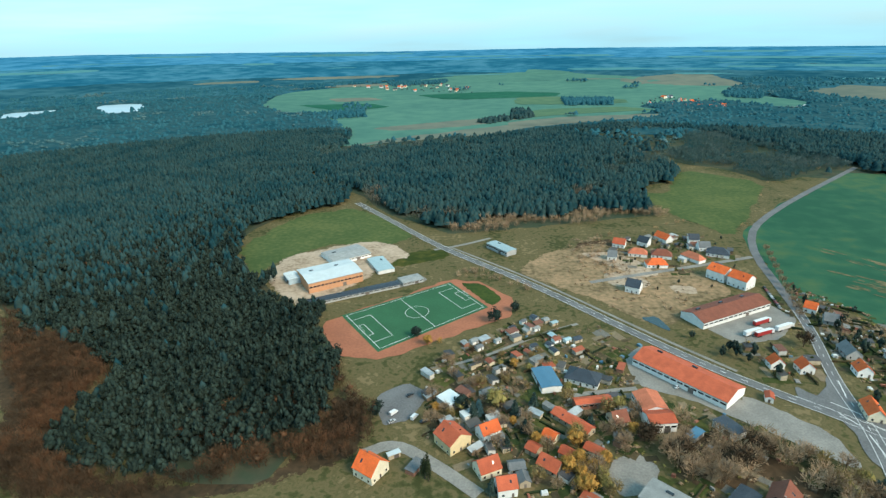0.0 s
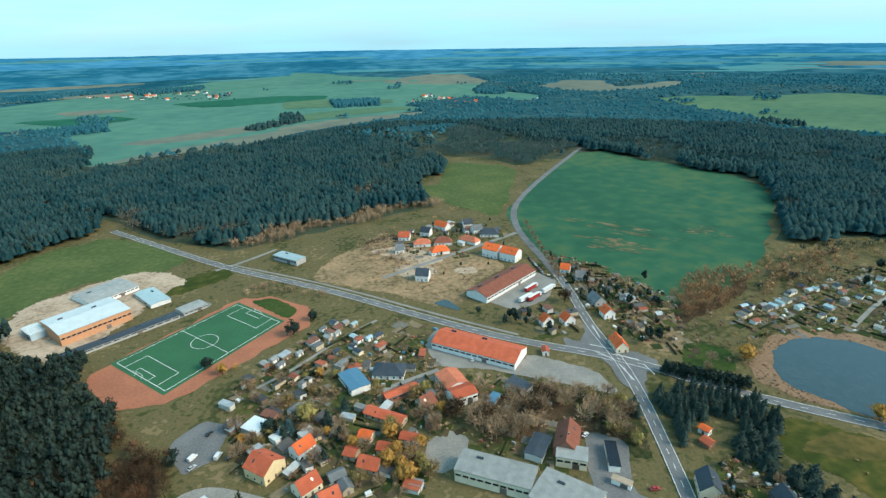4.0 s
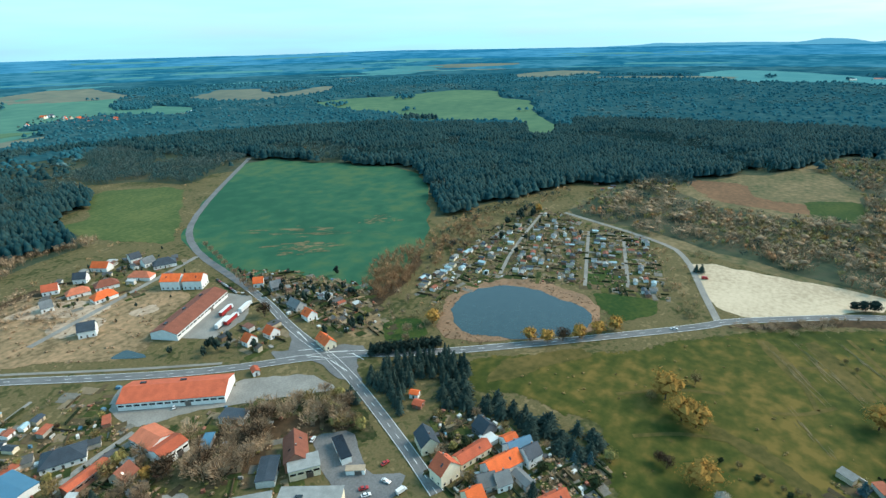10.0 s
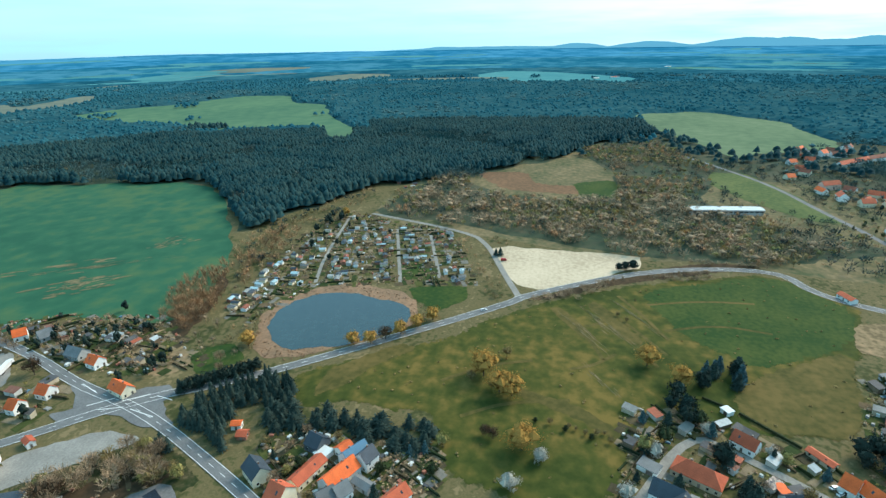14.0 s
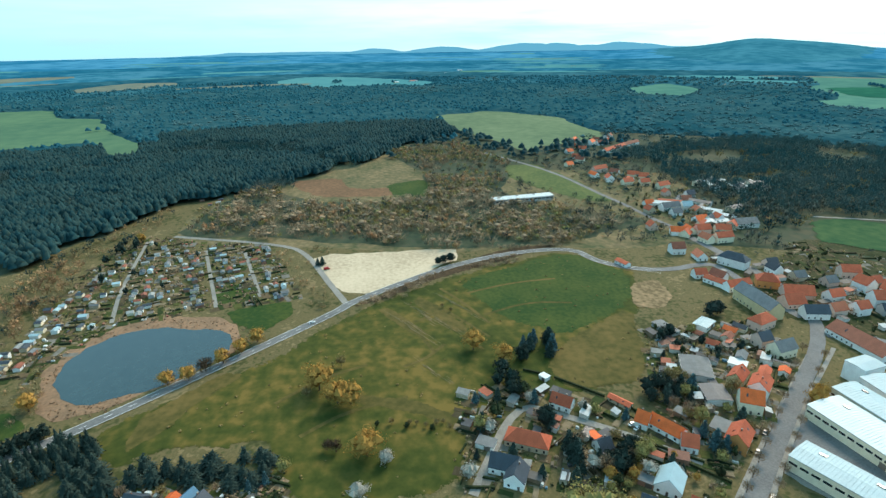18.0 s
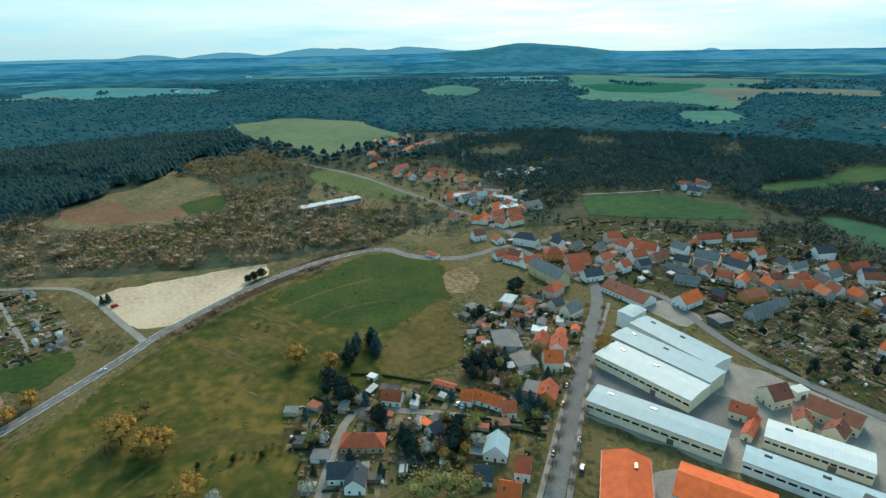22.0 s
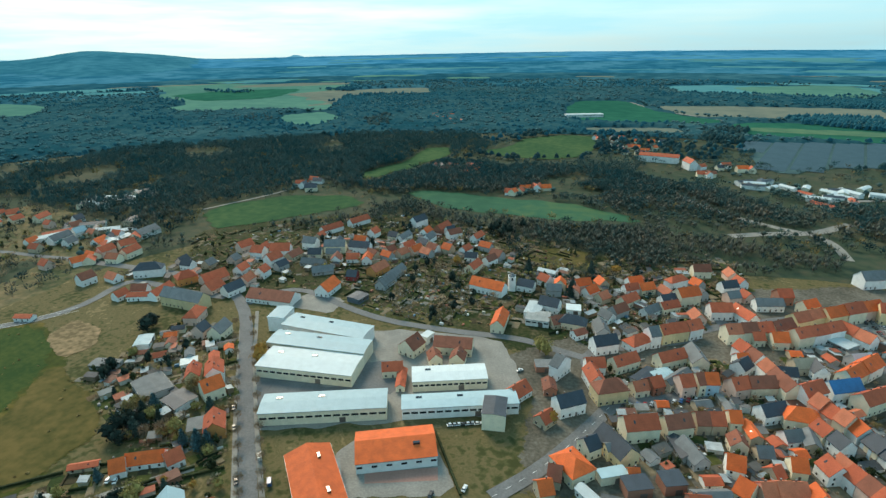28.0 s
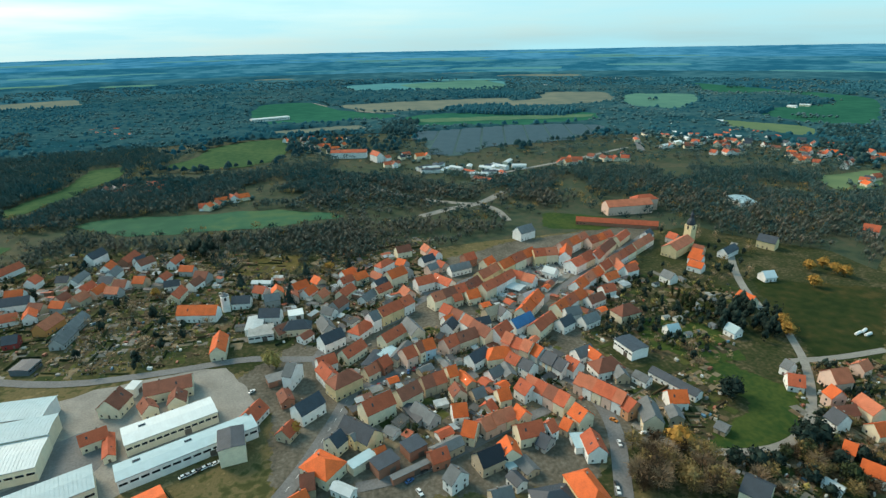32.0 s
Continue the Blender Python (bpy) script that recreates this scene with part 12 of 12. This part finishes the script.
scattered("country_trees", "copper brown trees below the pine wood", [(413.2, 272.5), (480.0, 279.3), (508.6, 253.1), (385.3, 226.2), (348.3, 226.6)], 40, "copper", 7, 12)
grove([(-195.0, -400.8), (-266.3, -397.7), (-268.8, -340.3), (-206.7, -258.0), (-176.6, -277.2), (-151.0, -304.3)], 70, ('shrub', 'pine', 'bare', 'olive', 'spruce', 'shrub'), 4, 9, "trees of the town gardens")

# sheds in the yards of the town
back_buildings([(12.9, -303.1), (-106.3, -337.9), (-123.0, -275.1), (-88.3, -228.6), (-40.8, -216.6), (2.3, -229.4)], 110)
back_buildings([(-56.8, -385.8), (-153.1, -409.9), (-168.1, -362.2), (-122.0, -334.6), (-70.3, -363.2)], 60)
back_buildings([(-159.6, -364.0), (-248.1, -443.3), (-236.7, -391.9), (-151.0, -304.3), (-130, -300)], 70)
back_buildings([(97.1, -428.2), (-47.0, -479.5), (-41.0, -358.3), (34.3, -323.1), (77.8, -348.5)], 60)
back_buildings([(308.1, -439.8), (175.1, -504.8), (105.6, -444.1), (172.6, -434.9), (248.2, -372.9)], 60)
back_buildings([(431.8, -290.8), (344.1, -384.4), (254.5, -462.7), (209.1, -391.2), (254.6, -390.6), (282.0, -296.8), (346.7, -269.7)], 60)
back_buildings([(300.5, -180.1), (302.7, -255.6), (238.3, -239.6), (190, -185), (215, -150)], 40)
back_buildings([(260.0, -49.2), (257.0, -87.3), (228.5, -133.0), (205.1, -164.2), (175.4, -138.1), (184.0, -36.8)], 26)
back_buildings([(-11.9, 287.4), (57.8, 343.5), (115.4, 268.8), (91.7, 194.0), (61.7, 172.3), (27.9, 180.2), (-10.4, 217.9)], 46)

panel_rows([(-157, -1164), (-372, -1211), (-551, -1181), (-579, -1127), (-420, -996), (-255, -967), (-177, -893), (-146, -944)], 165, 11)
for quarter, count in (([(12.9, -303.1), (-106.3, -337.9), (-123.0, -275.1), (-88.3, -228.6), (-40.8, -216.6), (2.3, -229.4)], 150),
                       ([(-56.8, -385.8), (-153.1, -409.9), (-248.1, -443.3), (-236.7, -391.9), (-151.0, -304.3), (-70.3, -340)], 150),
                       ([(97.1, -428.2), (-47.0, -479.5), (-41.0, -358.3), (34.3, -323.1), (77.8, -348.5)], 150),
                       ([(435.1, -403.4), (371.9, -463.5), (281.3, -538.1), (106.4, -531.8), (52.1, -486.1), (72.3, -348.9), (203.6, -356.5), (333.2, -295.9)], 420),
                       ([(-195.5, -413.4), (-299.4, -355.0), (-223.0, -254.4), (-169.9, -265.5), (-144.3, -298.2)], 160),
                       ([(-256.1, -247.6), (-311.3, -236.2), (-215.6, -149.5), (-148.2, -162.8), (-151.7, -179.3), (-202.8, -180.3)], 110),
                       ([(302.2, -182.3), (302.8, -258.8), (258.2, -263.4), (177.0, -180.6), (168.1, -144.6), (218.3, -144.1)], 110),
                       ([(599.0, -300), (620, -417), (512.6, -375.6), (440, -340), (485.9, -287.2)], 110)):
    yard_trees(quarter, count)

for quarter, count in (([(150, 470), (190, 505), (262, 500), (268, 440), (200, 410), (165, 430)], 70), ([(269.9, 348.5), (300, 300), (280, 240), (241.3, 214.4), (249.3, 318.9)], 60), ([(190, 300), (228, 290), (222, 255), (185, 262)], 16)):
    yard_trees(quarter, count, 2.5, 6.0)
    back_buildings(quarter, count // 4)
    gardens(quarter, count)

# garden shrubs
gardens([(273.0, 396.4), (298.3, 337.6), (305.9, 265.8), (256.3, 197.4), (234.5, 246.5), (242.0, 296.6), (219.2, 327.7)], 237)
undergrowth("shrubs", "brown leafless garden shrubs", [(273.0, 396.4), (298.3, 337.6), (305.9, 265.8), (256.3, 197.4), (234.5, 246.5), (242.0, 296.6), (219.2, 327.7)], 237, "twig", 0.8, 2.3)
undergrowth("shrubs", "dark evergreen garden shrubs", [(273.0, 396.4), (298.3, 337.6), (305.9, 265.8), (256.3, 197.4), (234.5, 246.5), (242.0, 296.6), (219.2, 327.7)], 79, "hedge", 0.6, 1.8)
undergrowth("shrubs", "yellow green garden shrubs", [(273.0, 396.4), (298.3, 337.6), (305.9, 265.8), (256.3, 197.4), (234.5, 246.5), (242.0, 296.6), (219.2, 327.7)], 79, "moss", 0.7, 1.8)
gardens([(200.9, 132.1), (211.5, 114.0), (205.3, 67.2), (212.9, 41.4), (183.3, 38.6), (153.6, 102.9)], 308)
undergrowth("shrubs", "brown leafless garden shrubs", [(200.9, 132.1), (211.5, 114.0), (205.3, 67.2), (212.9, 41.4), (183.3, 38.6), (153.6, 102.9)], 308, "twig", 0.8, 2.3)
undergrowth("shrubs", "dark evergreen garden shrubs", [(200.9, 132.1), (211.5, 114.0), (205.3, 67.2), (212.9, 41.4), (183.3, 38.6), (153.6, 102.9)], 102, "hedge", 0.6, 1.8)
undergrowth("shrubs", "yellow green garden shrubs", [(200.9, 132.1), (211.5, 114.0), (205.3, 67.2), (212.9, 41.4), (183.3, 38.6), (153.6, 102.9)], 102, "moss", 0.7, 1.8)
gardens([(435.1, -403.4), (371.9, -463.5), (281.3, -538.1), (106.4, -531.8), (52.1, -486.1), (72.3, -348.9), (203.6, -356.5), (333.2, -295.9)], 588)
undergrowth("shrubs", "brown leafless garden shrubs", [(435.1, -403.4), (371.9, -463.5), (281.3, -538.1), (106.4, -531.8), (52.1, -486.1), (72.3, -348.9), (203.6, -356.5), (333.2, -295.9)], 588, "twig", 0.8, 2.3)
undergrowth("shrubs", "dark evergreen garden shrubs", [(435.1, -403.4), (371.9, -463.5), (281.3, -538.1), (106.4, -531.8), (52.1, -486.1), (72.3, -348.9), (203.6, -356.5), (333.2, -295.9)], 196, "hedge", 0.6, 1.8)
undergrowth("shrubs", "yellow green garden shrubs", [(435.1, -403.4), (371.9, -463.5), (281.3, -538.1), (106.4, -531.8), (52.1, -486.1), (72.3, -348.9), (203.6, -356.5), (333.2, -295.9)], 196, "moss", 0.7, 1.8)
gardens([(-11.9, 287.4), (57.8, 343.5), (115.4, 268.8), (91.7, 194.0), (61.7, 172.3), (27.9, 180.2), (-10.4, 217.9)], 364)
undergrowth("shrubs", "brown leafless garden shrubs", [(-11.9, 287.4), (57.8, 343.5), (115.4, 268.8), (91.7, 194.0), (61.7, 172.3), (27.9, 180.2), (-10.4, 217.9)], 364, "twig", 0.8, 2.3)
undergrowth("shrubs", "dark evergreen garden shrubs", [(-11.9, 287.4), (57.8, 343.5), (115.4, 268.8), (91.7, 194.0), (61.7, 172.3), (27.9, 180.2), (-10.4, 217.9)], 121, "hedge", 0.6, 1.8)
undergrowth("shrubs", "yellow green garden shrubs", [(-11.9, 287.4), (57.8, 343.5), (115.4, 268.8), (91.7, 194.0), (61.7, 172.3), (27.9, 180.2), (-10.4, 217.9)], 121, "moss", 0.7, 1.8)
gardens([(107.4, 331.7), (171.7, 233.3), (176.3, 169.0), (117.9, 139.1), (80.7, 181.9), (68.9, 243.9)], 154)
undergrowth("shrubs", "brown leafless garden shrubs", [(107.4, 331.7), (171.7, 233.3), (176.3, 169.0), (117.9, 139.1), (80.7, 181.9), (68.9, 243.9)], 154, "twig", 0.8, 2.3)
undergrowth("shrubs", "dark evergreen garden shrubs", [(107.4, 331.7), (171.7, 233.3), (176.3, 169.0), (117.9, 139.1), (80.7, 181.9), (68.9, 243.9)], 51, "hedge", 0.6, 1.8)
undergrowth("shrubs", "yellow green garden shrubs", [(107.4, 331.7), (171.7, 233.3), (176.3, 169.0), (117.9, 139.1), (80.7, 181.9), (68.9, 243.9)], 51, "moss", 0.7, 1.8)
gardens([(316.6, 229.8), (488.2, 240.0), (572.7, 222.3), (535.6, 149.8), (529.5, 95.3), (395.0, 49.7), (387.7, 105.2), (373.6, 178.4), (308.9, 199.0)], 728)
undergrowth("shrubs", "brown leafless garden shrubs", [(316.6, 229.8), (488.2, 240.0), (572.7, 222.3), (535.6, 149.8), (529.5, 95.3), (395.0, 49.7), (387.7, 105.2), (373.6, 178.4), (308.9, 199.0)], 728, "twig", 0.8, 2.3)
undergrowth("shrubs", "dark evergreen garden shrubs", [(316.6, 229.8), (488.2, 240.0), (572.7, 222.3), (535.6, 149.8), (529.5, 95.3), (395.0, 49.7), (387.7, 105.2), (373.6, 178.4), (308.9, 199.0)], 242, "hedge", 0.6, 1.8)
undergrowth("shrubs", "yellow green garden shrubs", [(316.6, 229.8), (488.2, 240.0), (572.7, 222.3), (535.6, 149.8), (529.5, 95.3), (395.0, 49.7), (387.7, 105.2), (373.6, 178.4), (308.9, 199.0)], 242, "moss", 0.7, 1.8)
gardens([(260.0, -49.2), (257.0, -87.3), (228.5, -133.0), (205.1, -164.2), (175.4, -138.1), (184.0, -36.8)], 237)
undergrowth("shrubs", "brown leafless garden shrubs", [(260.0, -49.2), (257.0, -87.3), (228.5, -133.0), (205.1, -164.2), (175.4, -138.1), (184.0, -36.8)], 237, "twig", 0.8, 2.3)
undergrowth("shrubs", "dark evergreen garden shrubs", [(260.0, -49.2), (257.0, -87.3), (228.5, -133.0), (205.1, -164.2), (175.4, -138.1), (184.0, -36.8)], 79, "hedge", 0.6, 1.8)
undergrowth("shrubs", "yellow green garden shrubs", [(260.0, -49.2), (257.0, -87.3), (228.5, -133.0), (205.1, -164.2), (175.4, -138.1), (184.0, -36.8)], 79, "moss", 0.7, 1.8)
gardens([(302.2, -182.3), (302.8, -258.8), (258.2, -263.4), (177.0, -180.6), (168.1, -144.6), (218.3, -144.1)], 308)
undergrowth("shrubs", "brown leafless garden shrubs", [(302.2, -182.3), (302.8, -258.8), (258.2, -263.4), (177.0, -180.6), (168.1, -144.6), (218.3, -144.1)], 308, "twig", 0.8, 2.3)
undergrowth("shrubs", "dark evergreen garden shrubs", [(302.2, -182.3), (302.8, -258.8), (258.2, -263.4), (177.0, -180.6), (168.1, -144.6), (218.3, -144.1)], 102, "hedge", 0.6, 1.8)
undergrowth("shrubs", "yellow green garden shrubs", [(302.2, -182.3), (302.8, -258.8), (258.2, -263.4), (177.0, -180.6), (168.1, -144.6), (218.3, -144.1)], 102, "moss", 0.7, 1.8)
gardens([(318.9, -454.8), (159.7, -537.5), (78.0, -466.8), (77.0, -335.8), (120.7, -317.1), (176.8, -311.3), (241.1, -362.6)], 728)
undergrowth("shrubs", "brown leafless garden shrubs", [(318.9, -454.8), (159.7, -537.5), (78.0, -466.8), (77.0, -335.8), (120.7, -317.1), (176.8, -311.3), (241.1, -362.6)], 728, "twig", 0.8, 2.3)
undergrowth("shrubs", "dark evergreen garden shrubs", [(318.9, -454.8), (159.7, -537.5), (78.0, -466.8), (77.0, -335.8), (120.7, -317.1), (176.8, -311.3), (241.1, -362.6)], 242, "hedge", 0.6, 1.8)
undergrowth("shrubs", "yellow green garden shrubs", [(318.9, -454.8), (159.7, -537.5), (78.0, -466.8), (77.0, -335.8), (120.7, -317.1), (176.8, -311.3), (241.1, -362.6)], 242, "moss", 0.7, 1.8)
gardens([(97.1, -428.2), (-47.0, -479.5), (-41.0, -358.3), (34.3, -323.1), (77.8, -348.5)], 420)
undergrowth("shrubs", "brown leafless garden shrubs", [(97.1, -428.2), (-47.0, -479.5), (-41.0, -358.3), (34.3, -323.1), (77.8, -348.5)], 420, "twig", 0.8, 2.3)
undergrowth("shrubs", "dark evergreen garden shrubs", [(97.1, -428.2), (-47.0, -479.5), (-41.0, -358.3), (34.3, -323.1), (77.8, -348.5)], 140, "hedge", 0.6, 1.8)
undergrowth("shrubs", "yellow green garden shrubs", [(97.1, -428.2), (-47.0, -479.5), (-41.0, -358.3), (34.3, -323.1), (77.8, -348.5)], 140, "moss", 0.7, 1.8)
gardens([(26.7, -306.2), (-111.4, -354.7), (-127.9, -287.2), (-122.1, -241.0), (-85.2, -220.1), (-40.0, -212.7), (2.3, -229.4)], 489)
undergrowth("shrubs", "brown leafless garden shrubs", [(26.7, -306.2), (-111.4, -354.7), (-127.9, -287.2), (-122.1, -241.0), (-85.2, -220.1), (-40.0, -212.7), (2.3, -229.4)], 489, "twig", 0.8, 2.3)
undergrowth("shrubs", "dark evergreen garden shrubs", [(26.7, -306.2), (-111.4, -354.7), (-127.9, -287.2), (-122.1, -241.0), (-85.2, -220.1), (-40.0, -212.7), (2.3, -229.4)], 163, "hedge", 0.6, 1.8)
undergrowth("shrubs", "yellow green garden shrubs", [(26.7, -306.2), (-111.4, -354.7), (-127.9, -287.2), (-122.1, -241.0), (-85.2, -220.1), (-40.0, -212.7), (2.3, -229.4)], 163, "moss", 0.7, 1.8)
gardens([(-195.5, -413.4), (-299.4, -355.0), (-223.0, -254.4), (-169.9, -265.5), (-144.3, -298.2)], 154)
undergrowth("shrubs", "brown leafless garden shrubs", [(-195.5, -413.4), (-299.4, -355.0), (-223.0, -254.4), (-169.9, -265.5), (-144.3, -298.2)], 154, "twig", 0.8, 2.3)
undergrowth("shrubs", "dark evergreen garden shrubs", [(-195.5, -413.4), (-299.4, -355.0), (-223.0, -254.4), (-169.9, -265.5), (-144.3, -298.2)], 51, "hedge", 0.6, 1.8)
undergrowth("shrubs", "yellow green garden shrubs", [(-195.5, -413.4), (-299.4, -355.0), (-223.0, -254.4), (-169.9, -265.5), (-144.3, -298.2)], 51, "moss", 0.7, 1.8)
gardens([(-256.1, -247.6), (-311.3, -236.2), (-215.6, -149.5), (-148.2, -162.8), (-151.7, -179.3), (-202.8, -180.3)], 364)
undergrowth("shrubs", "brown leafless garden shrubs", [(-256.1, -247.6), (-311.3, -236.2), (-215.6, -149.5), (-148.2, -162.8), (-151.7, -179.3), (-202.8, -180.3)], 364, "twig", 0.8, 2.3)
undergrowth("shrubs", "dark evergreen garden shrubs", [(-256.1, -247.6), (-311.3, -236.2), (-215.6, -149.5), (-148.2, -162.8), (-151.7, -179.3), (-202.8, -180.3)], 121, "hedge", 0.6, 1.8)
undergrowth("shrubs", "yellow green garden shrubs", [(-256.1, -247.6), (-311.3, -236.2), (-215.6, -149.5), (-148.2, -162.8), (-151.7, -179.3), (-202.8, -180.3)], 121, "moss", 0.7, 1.8)
gardens([(-142.8, -241.9), (-206.7, -258.0), (-200.9, -225.1), (-160.9, -192.5), (-138.6, -205.1)], 98)
undergrowth("shrubs", "brown leafless garden shrubs", [(-142.8, -241.9), (-206.7, -258.0), (-200.9, -225.1), (-160.9, -192.5), (-138.6, -205.1)], 98, "twig", 0.8, 2.3)
undergrowth("shrubs", "dark evergreen garden shrubs", [(-142.8, -241.9), (-206.7, -258.0), (-200.9, -225.1), (-160.9, -192.5), (-138.6, -205.1)], 32, "hedge", 0.6, 1.8)
undergrowth("shrubs", "yellow green garden shrubs", [(-142.8, -241.9), (-206.7, -258.0), (-200.9, -225.1), (-160.9, -192.5), (-138.6, -205.1)], 32, "moss", 0.7, 1.8)
gardens([(33.4, -505.8), (-77.4, -513.7), (-82.8, -425.5), (-27.2, -354.5), (27.6, -333.7)], 420)
undergrowth("shrubs", "brown leafless garden shrubs", [(33.4, -505.8), (-77.4, -513.7), (-82.8, -425.5), (-27.2, -354.5), (27.6, -333.7)], 420, "twig", 0.8, 2.3)
undergrowth("shrubs", "dark evergreen garden shrubs", [(33.4, -505.8), (-77.4, -513.7), (-82.8, -425.5), (-27.2, -354.5), (27.6, -333.7)], 140, "hedge", 0.6, 1.8)
undergrowth("shrubs", "yellow green garden shrubs", [(33.4, -505.8), (-77.4, -513.7), (-82.8, -425.5), (-27.2, -354.5), (27.6, -333.7)], 140, "moss", 0.7, 1.8)
undergrowth("shrubs", "dry brown scrub on building land", [(77.1, 404.4), (129.3, 505.1), (180.9, 527.5), (195.4, 479.6), (185.8, 413.1), (208.2, 374.8), (176.4, 346.9), (135.4, 348.4), (107.8, 363.4)], 200, "twig", 0.8, 2.0)
undergrowth("shrubs", "low scrub in the meadow", [(254.7, 144.0), (296.6, 74.6), (365.3, 9.7), (413.0, -74.1), (451.8, -184.3), (398.3, -221.8), (250.4, -159.5), (242.0, -83.1), (184.0, -36.8), (190.5, 41.7), (235.2, 48.3)], 160, "olive", 0.6, 1.6)
undergrowth("shrubs", "dry reed tufts on the pond bank", [(286.8, 185.3), (322.2, 192.1), (364.8, 179.3), (379.5, 145.4), (366.4, 103.2), (352.9, 77.9), (319.2, 74.9), (303.7, 91.3), (280.9, 121.8), (267.6, 151.9), (268.9, 169.8), (290.3, 178.2), (281.2, 159.5), (312.2, 94.2), (338.9, 88.4), (358.7, 132.4), (349.3, 166.7), (312.9, 179.4)], 420, "reed", 0.5, 1.2)

# bales, pool
bale(-322.8, -266.5, 20)
bale(-329.1, -268.3, 25)
bale(-328.0, -264.0, 15)
pool(207.5, 62.2, 2.6)
car(447.75, 33.1, -73, "red", True)
line_mark([((207.7, 240.1), (216.5, 229.7))], 0.5, 0.4, "junction_marking")
line_mark([((215.0, 223.7), (223.0, 212.4))], 0.5, 0.4, "junction_marking")
line_mark([((209.3, 213.9), (205.9, 197.8))], 0.5, 0.4, "junction_marking")
line_mark([((205.9, 231.2), (210.2, 219.2))], 0.5, 0.4, "junction_marking")
line_mark([((224.9, 258.9), (218.8, 243.8))], 0.5, 0.4, "junction_marking")
line_mark([((222.4, 207.4), (220.5, 197.0))], 0.5, 0.4, "junction_marking")
